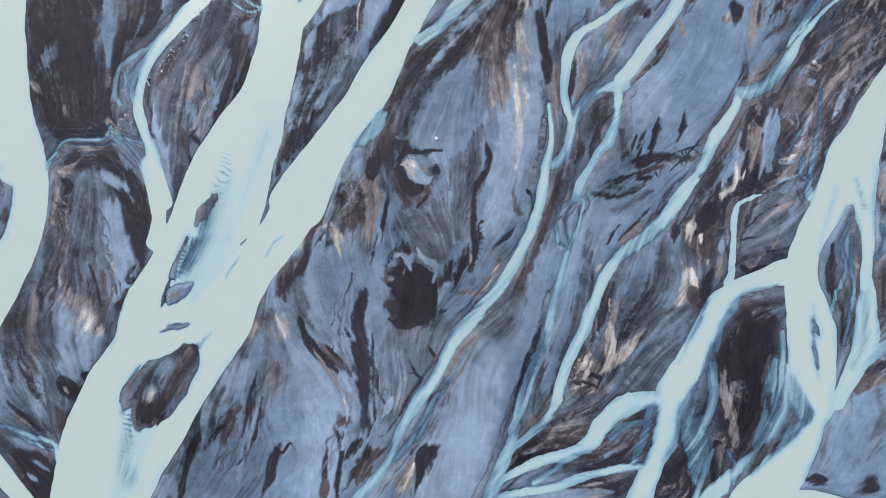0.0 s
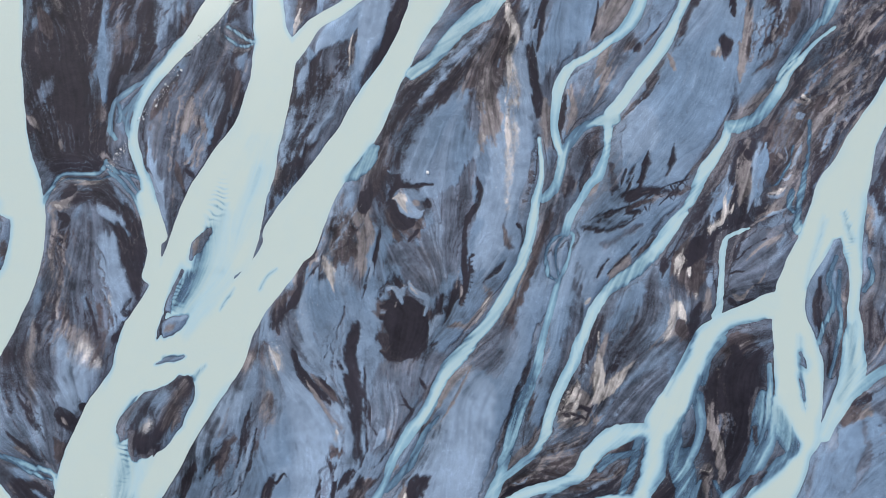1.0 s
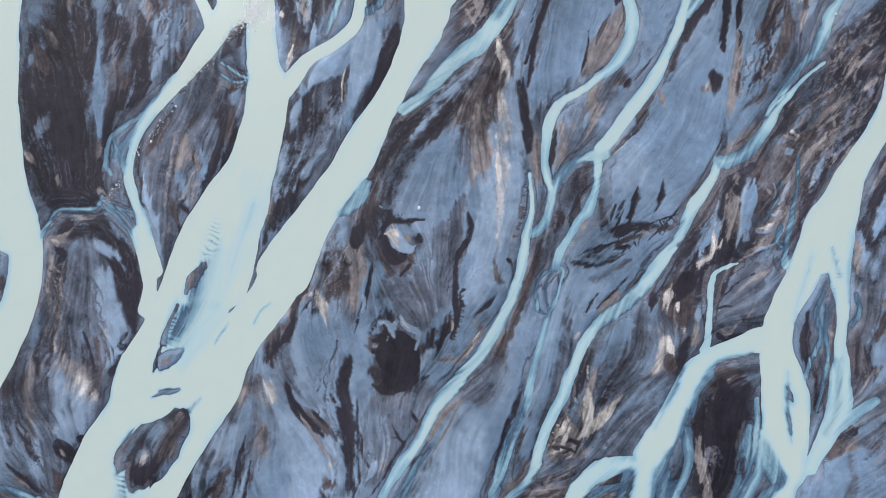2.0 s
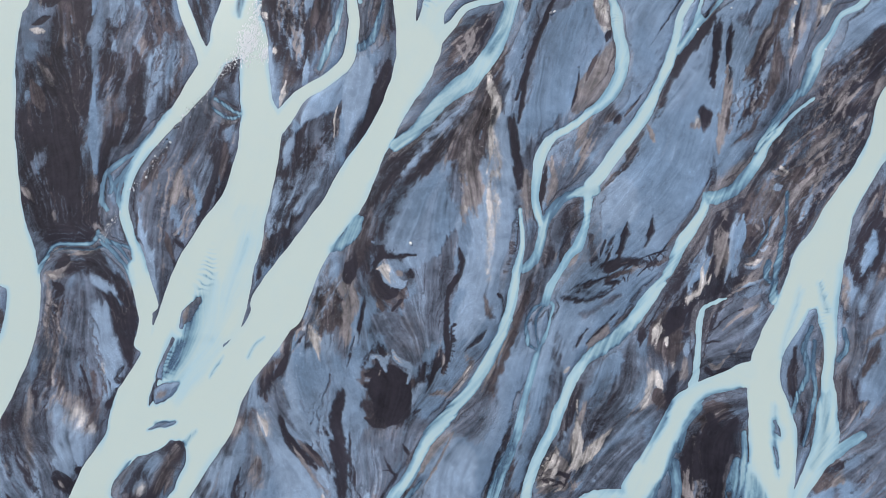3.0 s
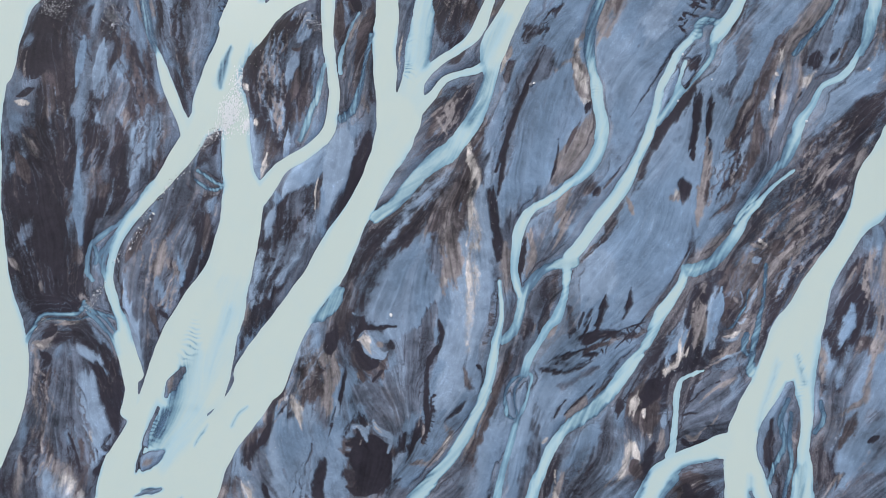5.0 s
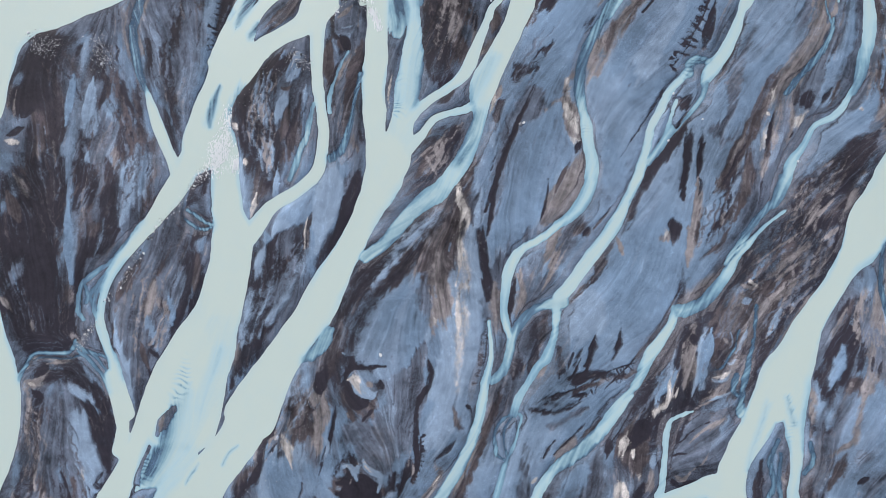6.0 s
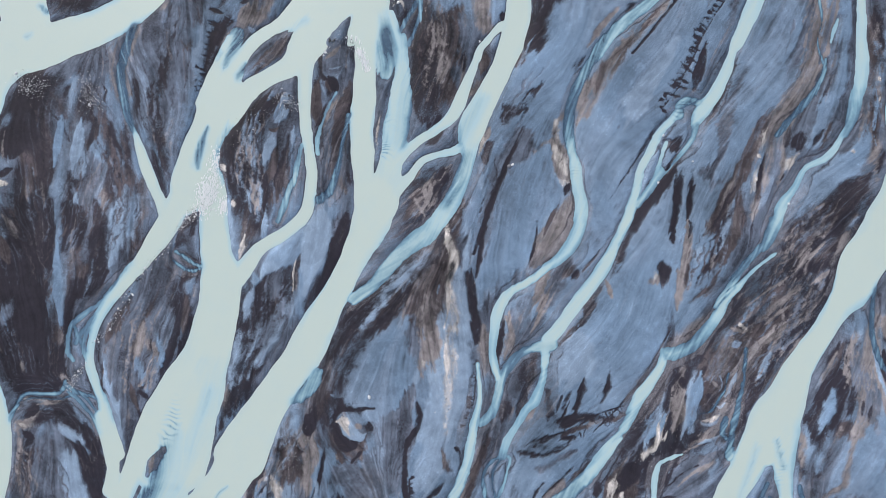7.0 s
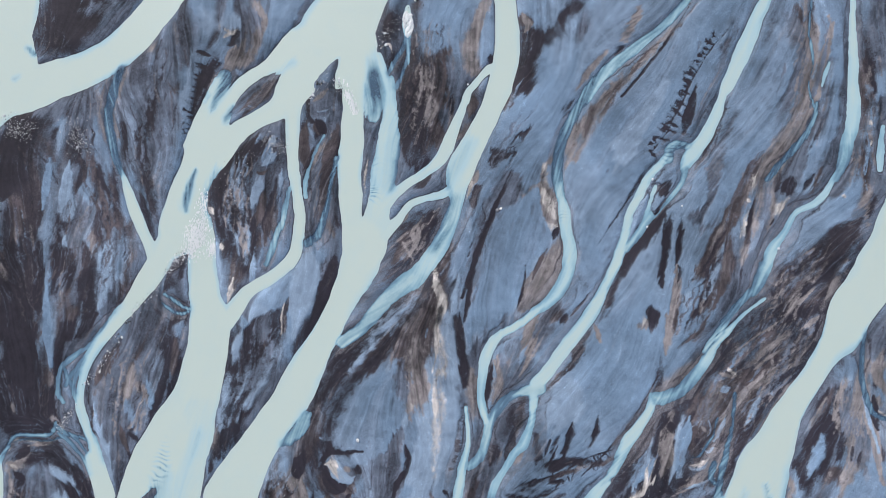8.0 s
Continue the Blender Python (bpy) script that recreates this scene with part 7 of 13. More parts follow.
lay(MUD, .15, (-76.9, -17.5, 0.79), (-75.2, -18.6, 1.59), (-72.8, -20.4, 1.02))
lay(TAN, .15, (-75.7, -19.0, 0.34), (-74.6, -20.5, 0.34))
lay(MUD, .15, (-72.1, -16.6, 0.68), (-71.1, -17.1, 0.68))
lay(BROWN, .2, (-77.2, -23.1, 0.57), (-75.7, -25.8, 1.02), (-76.4, -28.1, 0.68))
lay(MUD, .2, (-74.2, -24.2, 0.68), (-75.0, -27.0, 0.57))
lay(MUD, .3, (-86.2, -23.1, 0.45), (-82.7, -25.8, 0.57), (-79.7, -28.1, 0.57))
lay(TAN, .18, (-85.6, -24.7, 0.34), (-82.1, -27.0, 0.34))
lay(MUD, .3, (-83.5, -31.8, 1.02), (-80.6, -35.1, 2.49), (-78.7, -39.0, 2.49), (-79.2, -41.8, 2.27))
lay(BLUE, .25, (-81.2, -33.5, 0.34), (-78.2, -35.8, 0.34))
lay(LILAC, .25, (-82.2, -36.2, 0.23), (-80.5, -37.3, 0.34))
lay(MUD, .25, (-60.9, -23.7, 1.47), (-58.0, -25.8, 1.47), (-55.8, -24.8, 0.91))
lay(BLUE, .5, (-57.6, -17.5, 1.47), (-55.1, -14.2, 1.13))
lay(PALE, .4, (-58.1, -20.3, 0.68), (-59.1, -21.8, 0.57))
lay(BROWN, .5, (-52.6, -16.4, 1.47), (-54.7, -21.1, 1.36))
lay(MUD, .25, (-48.5, -26.9, 0.57), (-49.5, -30.7, 0.91), (-51.1, -35.1, 0.79), (-52.0, -39.4, 0.91), (-53.1, -41.8, 0.68))
lay(LILAC, .5, (-46.9, -20.8, 1.47), (-49.0, -27.4, 0.68))
lay(LILAC, .5, (-54.3, -37.2, 2.15), (-55.3, -40.7, 2.49))
lay(MUD, .2, (-45.2, -27.5, 0.45), (-43.4, -26.5, 0.68))
lay(MUD, .2, (-28.1, -8.0, 0.68), (-25.8, -11.9, 0.79), (-22.4, -14.8, 0.79))
lay(BROWN, .3, (-24.6, -11.4, 0.91), (-21.3, -14.2, 0.79), (-19.5, -15.9, 0.57))
lay(LILAC, .3, (-22.4, -9.7, 1.13), (-20.7, -12.6, 0.68))
lay(MUD, .2, (-24.2, -10.3, 0.23), (-21.2, -13.7, 0.34))
lay(MUD, .3, (-17.4, -8.6, 1.36), (-16.8, -14.2, 1.81), (-16.2, -19.7, 1.36), (-15.0, -25.2, 1.13), (-15.6, -28.7, 1.13))
lay(BLUE, .3, (-15.0, -20.8, 0.57), (-14.7, -26.5, 0.68))
lay(LILAC, .25, (-21.3, -16.9, 0.79), (-19.0, -17.5, 0.91), (-17.2, -16.9, 0.45))
lay(TAN, .3, (-23.5, -15.8, 0.34), (-21.2, -19.7, 0.34), (-19.4, -21.0, 0.45))
lay(LILAC, .3, (-20.0, -23.0, 1.02), (-18.3, -24.8, 1.02))
lay(PALE, .15, (-20.5, -21.7, 0.45), (-20.1, -22.2, 0.34))
lay(BROWN, .35, (-20.6, -25.7, 0.68), (-18.3, -26.5, 0.68))
lay(MUD, .25, (-14.6, -8.6, 0.23), (-14.3, -18.6, 0.23), (-13.9, -28.7, 0.34))
lay(LILAC, .2, (-10.6, -21.3, 0.45), (-11.2, -23.0, 0.68), (-12.3, -24.8, 0.57))
lay(MUD, .12, (-7.6, -13.5, 0.23), (-6.0, -16.4, 0.23), (-4.7, -18.4, 0.23))
lay(MUD, .12, (-3.6, -11.0, 0.23), (-2.2, -13.3, 0.23))
lay(MUD, .2, (-38.6, -18.6, 0.57), (-39.1, -24.1, 0.57), (-40.1, -28.7, 0.34))
lay(MUD, .2, (-36.3, -20.8, 0.23), (-37.3, -27.4, 0.34), (-38.4, -30.9, 0.45))
lay(LILAC, .3, (-37.3, -23.0, 0.45), (-38.8, -29.6, 0.68), (-40.5, -34.0, 0.57), (-40.4, -39.6, 0.68))
lay(BROWN, .6, (-42.3, -24.1, 1.25), (-43.4, -27.4, 1.25), (-43.9, -30.9, 0.68))
lay(TAN, .5, (-34.1, -14.2, 0.68), (-34.8, -18.6, 0.68), (-33.6, -19.9, 0.34))
lay(MUD, .15, (-33.4, -30.7, 0.45), (-32.2, -31.8, 0.34), (-30.6, -30.1, 0.23), (-29.9, -30.8, 0.34))
lay(MUD, .25, (-33.1, -31.8, 0.68), (-34.4, -35.0, 1.02), (-34.9, -36.8, 0.91), (-35.9, -40.7, 0.34))
lay(BROWN, .4, (-23.7, -37.2, 0.91), (-24.1, -40.6, 0.91))
lay(MUD, .3, (-21.2, -27.4, 0.34), (-20.5, -31.8, 0.45), (-21.3, -37.2, 0.45), (-21.5, -40.8, 0.45))
lay(LILAC, .2, (-19.7, -29.0, 0.45), (-20.2, -31.3, 0.45))
lay(MUD, .35, (-16.7, -29.6, 1.25), (-19.9, -33.1, 0.68))
lay(BROWN, .5, (-15.4, -33.9, 2.04), (-18.7, -37.4, 1.70))
lay(TAN, .3, (-11.1, -29.6, 0.45), (-7.7, -28.5, 0.34))
lay(TAN, .3, (-7.2, -31.7, 0.45), (-6.1, -35.0, 0.68), (-8.2, -38.2, 0.91), (-9.9, -40.8, 0.91))
lay(PALE, .25, (-6.0, -33.4, 0.45), (-7.6, -37.2, 0.45), (-9.9, -40.0, 0.45))
lay(MUD, .2, (-2.2, -31.4, 0.57), (-4.7, -31.7, 1.02), (-5.0, -35.0, 0.91), (-6.1, -39.5, 0.45))
lay(MUD, .2, (-2.0, -19.7, 0.57), (-3.1, -22.1, 0.34))
lay(TAN, .3, (2.9, -10.8, 0.68), (1.8, -13.0, 0.68), (0.0, -16.6, 0.45))
lay(TAN, .15, (6.9, -8.6, 0.23), (3.5, -15.3, 0.23), (-0.6, -21.0, 0.23))
lay(MUD, .3, (17.4, -9.7, 0.45), (15.7, -14.1, 0.45), (14.3, -18.8, 0.34), (12.2, -25.2, 0.34), (10.5, -30.8, 0.34))
lay(TAN, .4, (19.6, -20.8, 0.68), (18.5, -24.1, 0.79), (15.1, -27.3, 0.79), (12.9, -29.7, 0.57))
lay(TAN, .2, (28.1, -13.0, 1.02), (29.8, -15.8, 1.47), (27.5, -17.0, 1.25))
lay(PALE, .12, (25.8, -13.6, 0.23), (27.5, -14.2, 0.34))
lay(PALE, .12, (25.2, -15.2, 0.23), (27.0, -15.8, 0.34))
lay(PALE, .12, (24.4, -17.5, 0.23), (26.4, -17.2, 0.34))
lay(PALE, .12, (24.0, -19.7, 0.23), (26.3, -19.1, 0.34))
lay(PALE, .12, (28.0, -11.0, 0.23), (28.7, -13.0, 0.34))
lay(MUD, .15, (27.4, -17.2, 0.34), (29.1, -16.9, 0.45), (30.3, -17.8, 0.34))
lay(MUD, .15, (26.8, -19.7, 0.34), (29.1, -18.7, 0.34))
lay(PALE, .2, (32.7, -8.0, 0.45), (32.3, -11.4, 0.57), (31.6, -14.8, 0.57))
lay(PALE, .2, (39.1, -8.6, 0.45), (35.9, -11.7, 0.79), (33.1, -14.7, 0.91), (32.2, -16.6, 0.57))
lay(TAN, .15, (30.7, -16.3, 0.23), (31.5, -19.9, 0.34), (32.1, -16.3, 0.23))
lay(BROWN, .5, (24.6, -24.1, 2.04), (21.2, -28.4, 2.15), (16.7, -31.7, 2.15))
lay(MUD, .3, (16.7, -31.7, 1.13), (14.5, -33.3, 1.47), (12.7, -35.2, 1.47))
lay(MUD, .4, (34.5, -25.1, 1.93), (32.3, -28.4, 1.70), (35.5, -30.8, 1.47))
lay(TAN, .14, (29.9, -31.1, 0.23), (34.4, -30.6, 0.23), (37.9, -27.3, 0.23))
lay(TAN, .14, (29.4, -29.5, 0.17), (33.3, -28.4, 0.17))
lay(TAN, .3, (37.8, -29.5, 0.57), (36.6, -30.8, 0.57))
lay(MUD, .4, (24.3, -38.4, 1.36), (29.8, -37.3, 1.47), (33.2, -39.5, 1.70))
lay(TAN, .12, (25.4, -39.5, 0.17), (30.0, -38.8, 0.17))
lay(TAN, .12, (26.5, -38.4, 0.17), (30.5, -37.7, 0.17))
lay(TAN, .12, (27.0, -40.3, 0.17), (31.4, -39.8, 0.17))
lay(MUD, .2, (56.0, -9.7, 1.70), (54.2, -13.9, 0.91), (58.1, -14.1, 3.74), (60.5, -9.7, 2.72))
lay(TAN, .2, (55.4, -15.2, 0.23), (54.2, -19.6, 0.45), (55.6, -22.9, 0.79), (56.6, -26.2, 0.57), (56.5, -30.8, 0.45))
lay(MUD, .12, (55.6, -22.4, 0.23), (56.2, -24.6, 0.23))
lay(BROWN, .4, (51.2, -22.9, 0.91), (51.7, -26.4, 1.13))
lay(MUD, .15, (52.7, -29.6, 0.57), (53.3, -29.8, 0.45))
lay(TAN, .12, (51.3, -28.6, 0.23), (54.5, -28.9, 0.23), (53.2, -30.8, 0.23))
lay(TAN, .2, (53.1, -33.8, 0.45), (53.7, -35.5, 0.45))
lay(GREY, .8, (81.0, -25.1, 3.17), (77.8, -33.8, 2.95))
lay(TAN, .6, (86.1, -16.9, 1.13), (83.5, -19.8, 0.91))
lay(MUD, .35, (81.5, -17.2, 0.68), (80.7, -18.7, 0.57))
lay(MUD, .3, (72.1, -36.5, 1.25), (73.9, -37.3, 0.57))
lay(MUD, .4, (82.7, -37.0, 1.70), (81.4, -39.4, 0.91))
lay(GREY, 3, (96.8, 34.2, 7.12), (103.5, 34.3, 5.93))
lay(MUD, .5, (95.0, 42.3, 0.71), (92.2, 37.4, 0.71))
lay(MUD, .5, (96.9, 41.1, 0.95), (94.7, 34.1, 1.19), (91.4, 30.4, 0.95))
lay(LILAC, .5, (99.1, 44.6, 0.95), (96.9, 38.6, 0.59))
lay(TAN, .5, (102.2, 48.1, 0.95), (101.4, 42.4, 1.42), (100.6, 36.5, 1.66), (100.5, 30.7, 1.78), (100.0, 26.1, 1.42), (98.9, 23.1, 0.71), bar="tan silt bar beside a blue brook")
lay(BROWN, .4, (98.0, 42.3, 0.47), (97.6, 34.2, 0.71))
lay(PALE, .15, (102.3, 42.4, 0.24), (103.4, 39.5, 0.24), (106.3, 37.1, 0.24))
lay(TAN, .4, (105.8, 48.2, 1.19), (105.0, 46.4, 0.95))
lay(GREY, .4, (104.9, 51.6, 1.42), (105.5, 55.1, 1.19))
lay(MUD, .3, (104.2, 44.5, 0.59), (103.9, 42.1, 0.59))
lay(TAN, .4, (104.7, 41.0, 1.07), (105.2, 39.5, 0.71))
lay(MUD, .2, (101.5, 29.8, 0.36), (100.9, 26.1, 0.47))
lay(MUD, .2, (99.9, 30.7, 0.36), (99.6, 27.8, 0.36))
lay(BROWN, .5, (97.1, 26.0, 1.54), (94.6, 23.4, 1.19))
lay(MUD, .3, (91.4, 25.0, 1.66), (90.1, 21.7, 0.95))
lay(BLUE, .3, (94.1, 27.1, 0.95), (92.5, 23.6, 0.95), (91.3, 19.8, 0.71))
lay(GREY, .4, (93.4, 29.5, 1.78))
lay(TAN, .3, (87.4, 23.5, 0.71), (88.0, 20.9, 0.59))
lay(BLUE, .5, (101.6, 21.2, 1.66), (100.3, 19.1, 1.66))
lay(MUD, .4, (104.8, 30.8, 0.59), (106.0, 27.3, 0.71))
lay(TAN, .25, (98.8, 24.3, 0.48), (97.0, 18.4, 0.48), (95.8, 13.2, 0.60), (92.9, 11.4, 0.60), (88.8, 8.8, 0.48))
lay(MUD, .5, (91.8, 19.6, 1.80), (90.6, 14.6, 1.32))
lay(GREY, .5, (89.6, 5.5, 2.16), (91.7, 7.7, 2.64))
lay(BROWN, .5, (94.0, 10.2, 1.44), (90.5, 3.2, 1.44))
lay(MUD, .4, (89.4, 2.0, 0.96), (88.2, -3.8, 1.20), (91.6, -1.7, 1.32))
lay(MUD, .35, (86.4, 0.9, 0.48), (86.7, -5.2, 0.60))
lay(TAN, .25, (91.6, -1.4, 0.36), (88.1, -5.5, 0.48))
lay(MUD, .2, (96.8, 4.9, 0.60), (98.8, 6.2, 0.48))
lay(GREY, .8, (96.7, -4.9, 3.60), (93.8, -10.1, 4.80), bar="blue-grey wet sand bar with speckled surface")
lay(GREY, .6, (97.5, 10.3, 1.44))
lay(MUD, .5, (-78.9, 91.4, 3.60), (-81.4, 84.9, 2.64), bar="dark wet mud flat streaked with grey silt")
lay(LILAC, .4, (-78.3, 87.4, 0.96), (-75.7, 89.5, 0.84))
lay(BLUE, .3, (-81.4, 89.9, 0.72), (-80.2, 91.4, 0.36))
lay(GREY, .5, (-75.0, 81.1, 2.64), (-72.5, 78.9, 1.92))
lay(MUD, .2, (-80.1, 79.6, 0.72), (-83.8, 77.8, 0.60))
lay(PALE, .2, (-84.0, 76.8, 0.48), (-81.1, 76.3, 0.60))
lay(BLUE, .4, (-83.5, 73.4, 1.68), (-84.5, 70.8, 1.32))
lay(BROWN, .5, (-77.5, 74.0, 1.68), (-79.9, 70.3, 0.96))
lay(TAN, .4, (-82.4, 69.1, 0.96), (-79.6, 65.4, 0.84), (-79.1, 63.4, 0.60))
lay(MUD, .3, (-84.2, 67.9, 0.96), (-84.9, 65.9, 0.96))
lay(BLUE, .4, (-84.8, 61.5, 1.20), (-82.1, 64.8, 0.72))
lay(MUD, .5, (-77.3, 62.6, 4.56), (-82.3, 59.0, 2.88))
lay(TAN, .3, (-78.6, 60.4, 0.36), (-77.0, 58.9, 0.36))
lay(BLUE, .3, (-69.5, 92.5, 0.72), (-70.0, 85.0, 0.60), (-71.1, 76.4, 0.72), (-70.5, 70.2, 0.72), (-70.1, 61.4, 0.84))
lay(MUD, .35, (-72.4, 72.7, 1.68), (-74.3, 67.8, 1.20))
lay(LILAC, .25, (-74.7, 69.7, 0.36), (-77.4, 64.7, 0.36))
lay(LILAC, .3, (-64.8, 89.7, 0.84), (-65.7, 85.0, 0.96), (-65.0, 81.3, 1.56), (-65.5, 78.6, 1.20), (-67.5, 78.8, 0.72))
lay(LILAC, .3, (-65.5, 73.9, 1.08), (-65.9, 70.7, 0.72))
lay(MUD, .35, (-67.8, 79.5, 0.72), (-66.7, 76.4, 0.96), (-63.5, 77.6, 0.72))
lay(MUD, .35, (-68.1, 72.4, 1.20), (-66.8, 69.6, 0.96))
lay(BLUE, .4, (-62.0, 87.4, 1.68), (-60.1, 81.2, 1.68))
lay(BROWN, .5, (-62.0, 87.4, 0.60), (-63.8, 83.7, 0.60))
lay(LILAC, .3, (-55.9, 78.7, 0.84), (-56.7, 70.1, 1.56), (-57.3, 64.0, 1.20), (-58.2, 58.9, 0.48))
lay(MUD, .4, (-61.6, 66.5, 1.56), (-61.0, 60.1, 2.04))
lay(MUD, .35, (-56.2, 87.4, 0.60), (-54.5, 81.2, 0.72), (-53.7, 76.0, 0.96))
lay(BROWN, .5, (-58.1, 76.3, 1.20), (-59.3, 68.9, 1.08))
lay(MUD, .3, (-63.7, 67.7, 0.96), (-65.5, 61.6, 0.84))
lay(BLUE, .4, (-53.1, 73.8, 0.96), (-54.3, 65.2, 0.96))
lay(MUD, .15, (-35.8, 113.6, 0.36), (-33.4, 112.3, 0.47))
lay(MUD, .15, (-36.6, 110.2, 0.24), (-34.1, 109.7, 0.47))
lay(MUD, .15, (-37.2, 107.6, 0.24), (-34.9, 106.8, 0.47))
lay(MUD, .15, (-37.6, 105.0, 0.24), (-35.5, 104.2, 0.47))
lay(MUD, .15, (-38.1, 102.6, 0.24), (-36.2, 101.8, 0.47))
lay(MUD, .15, (-38.7, 99.8, 0.24), (-36.9, 99.2, 0.47))
lay(LILAC, .2, (-27.5, 109.2, 0.59), (-26.2, 107.9, 0.36))
lay(PALE, .18, (-31.4, 108.7, 0.36), (-33.0, 106.3, 0.36), (-33.9, 103.7, 0.24))
lay(MUD, .2, (-29.3, 114.4, 0.59), (-27.3, 115.2, 0.36))
lay(PALE, .2, (-29.3, 116.8, 0.47), (-30.4, 115.9, 0.36))
lay(BROWN, .5, (-42.3, 106.5, 0.95), (-41.1, 100.4, 0.95))
lay(MUD, .4, (-47.9, 105.3, 0.47), (-48.6, 98.1, 0.59), (-49.3, 90.9, 0.59))
lay(BLUE, .4, (-42.2, 111.3, 0.59), (-43.5, 106.5, 0.47))
lay(MUD, .15, (-12.5, 103.4, 0.36), (-12.4, 98.9, 0.36), (-10.3, 97.5, 0.36))
lay(GREY, .3, (-8.3, 104.2, 1.90), (-9.3, 101.2, 2.14), (-11.0, 99.1, 0.95))
lay(LILAC, .25, (-6.9, 104.8, 0.71), (-8.7, 103.0, 0.47))
lay(LILAC, .15, (-10.5, 100.1, 0.24), (-7.5, 100.6, 0.24))
lay(BROWN, .2, (-10.4, 97.0, 0.95), (-9.6, 95.8, 0.71))
lay(MUD, .4, (-12.4, 96.5, 0.71), (-13.5, 91.7, 0.83), (-12.3, 87.9, 0.71))
lay(MUD, .3, (-6.9, 95.2, 0.59), (-7.9, 90.5, 0.59))
lay(MUD, .2, (5.4, 120.1, 1.19), (4.6, 116.4, 1.19))
lay(MUD, .2, (5.4, 109.3, 0.83), (4.5, 108.1, 0.47))
lay(MUD, .6, (12.2, 105.4, 1.54), (10.6, 99.8, 1.90), (11.0, 93.6, 1.54))
lay(TAN, .2, (13.0, 109.4, 0.24), (12.5, 106.8, 0.36), (13.7, 105.4, 0.36), (15.3, 104.9, 0.24))
lay(BROWN, .2, (22.6, 103.2, 0.59), (22.4, 100.8, 0.95), (21.7, 98.5, 0.59))
lay(TAN, .25, (20.7, 95.4, 0.95), (18.9, 94.1, 0.59))
lay(BROWN, .3, (32.5, 118.8, 1.07), (34.1, 118.0, 0.95))
lay(MUD, .45, (33.2, 112.9, 1.90), (36.3, 113.7, 1.19))
lay(MUD, .45, (33.7, 109.8, 2.14), (37.2, 110.6, 0.95))
lay(MUD, .45, (33.2, 106.3, 1.66), (36.6, 107.2, 0.71))
lay(MUD, .3, (31.7, 115.9, 0.71), (34.6, 116.4, 0.59))
lay(BLUE, .3, (36.9, 108.8, 0.36), (39.8, 109.9, 0.36))
lay(PALE, .15, (-33.7, 80.1, 0.47), (-33.0, 78.9, 0.47))
lay(PALE, .15, (85.1, 80.5, 0.36), (84.4, 78.8, 0.47))
lay(MUD, .3, (85.7, 82.8, 0.95), (86.8, 84.8, 0.71))
lay(MUD, .2, (65.3, 75.9, 0.47), (64.7, 71.3, 0.59), (64.3, 67.8, 0.47))
lay(TAN, .2, (64.2, 67.2, 0.47), (64.5, 65.7, 0.47))
lay(BLUE, .3, (64.7, 74.7, 0.24), (63.0, 70.1, 0.36), (61.9, 63.7, 0.47))
lay(BROWN, .4, (78.8, 87.4, 0.71), (76.6, 81.7, 0.95), (73.8, 75.9, 0.95))
lay(TAN, .3, (76.1, 78.2, 0.71), (72.1, 73.0, 0.83), (68.8, 67.2, 0.71), (68.0, 64.3, 0.36))
lay(MUD, .25, (77.2, 84.0, 0.36), (78.5, 85.1, 0.24))
lay(BROWN, .3, (74.4, 73.6, 0.59), (73.7, 67.8, 0.59), (71.9, 63.1, 0.59))
lay(TAN, .3, (71.6, 64.3, 0.83), (69.4, 58.4, 0.95))
lay(LILAC, .4, (67.3, 61.9, 1.19), (65.7, 59.0, 0.95))
lay(PALE, .15, (79.4, 86.3, 0.24), (80.1, 83.9, 0.24))
lay(PALE, .15, (78.5, 81.4, 0.36), (79.2, 80.7, 0.24))
lay(PALE, .15, (78.1, 76.3, 0.36), (77.6, 75.6, 0.36))
lay(MUD, .2, (80.0, 81.6, 0.36), (78.9, 77.0, 0.36), (78.1, 73.6, 0.36))
lay(BLUE, .4, (78.3, 79.9, 0.83), (78.1, 76.4, 0.59))
lay(BROWN, .3, (79.5, 75.9, 0.59), (78.4, 72.4, 0.59))
lay(MUD, .3, (86.5, 67.8, 0.47), (84.7, 65.4, 0.71))
lay(MUD, .4, (92.0, 64.3, 2.14), (87.5, 62.0, 2.37), (84.2, 57.3, 1.42))
lay(BROWN, .3, (95.3, 70.1, 0.59), (90.8, 66.6, 0.59), (86.9, 64.3, 0.36))
lay(TAN, .18, (92.0, 63.1, 0.36), (88.1, 59.6, 0.36), (85.3, 57.3, 0.36))
lay(TAN, .18, (96.4, 65.4, 0.59), (94.2, 60.8, 0.47))
lay(TAN, .18, (92.6, 57.3, 0.36), (89.8, 55.0, 0.36))
lay(BLUE, .4, (96.3, 80.4, 1.19), (91.9, 75.8, 1.66), (88.5, 72.4, 1.42))
lay(PALE, .2, (97.2, 81.8, 0.36), (97.8, 81.5, 0.36))
lay(BROWN, .4, (98.6, 75.8, 0.59), (93.0, 71.2, 0.47))
lay(MUD, .2, (91.8, 86.2, 0.47), (89.6, 83.3, 0.59))
lay(MUD, .2, (82.9, 75.9, 0.24), (83.8, 77.2, 0.36))
lay(MUD, .15, (48.6, 72.4, 0.18), (53.2, 79.5, 0.24), (57.8, 86.4, 0.24))
lay(MUD, .15, (42.8, 57.1, 0.18), (46.3, 61.9, 0.18))
lay(MUD, .12, (67.0, 121.2, 0.18), (60.0, 110.7, 0.18), (53.1, 102.5, 0.18))
lay(MUD, .5, (-79.4, 58.3, 3.17), (-80.6, 54.6, 2.04))
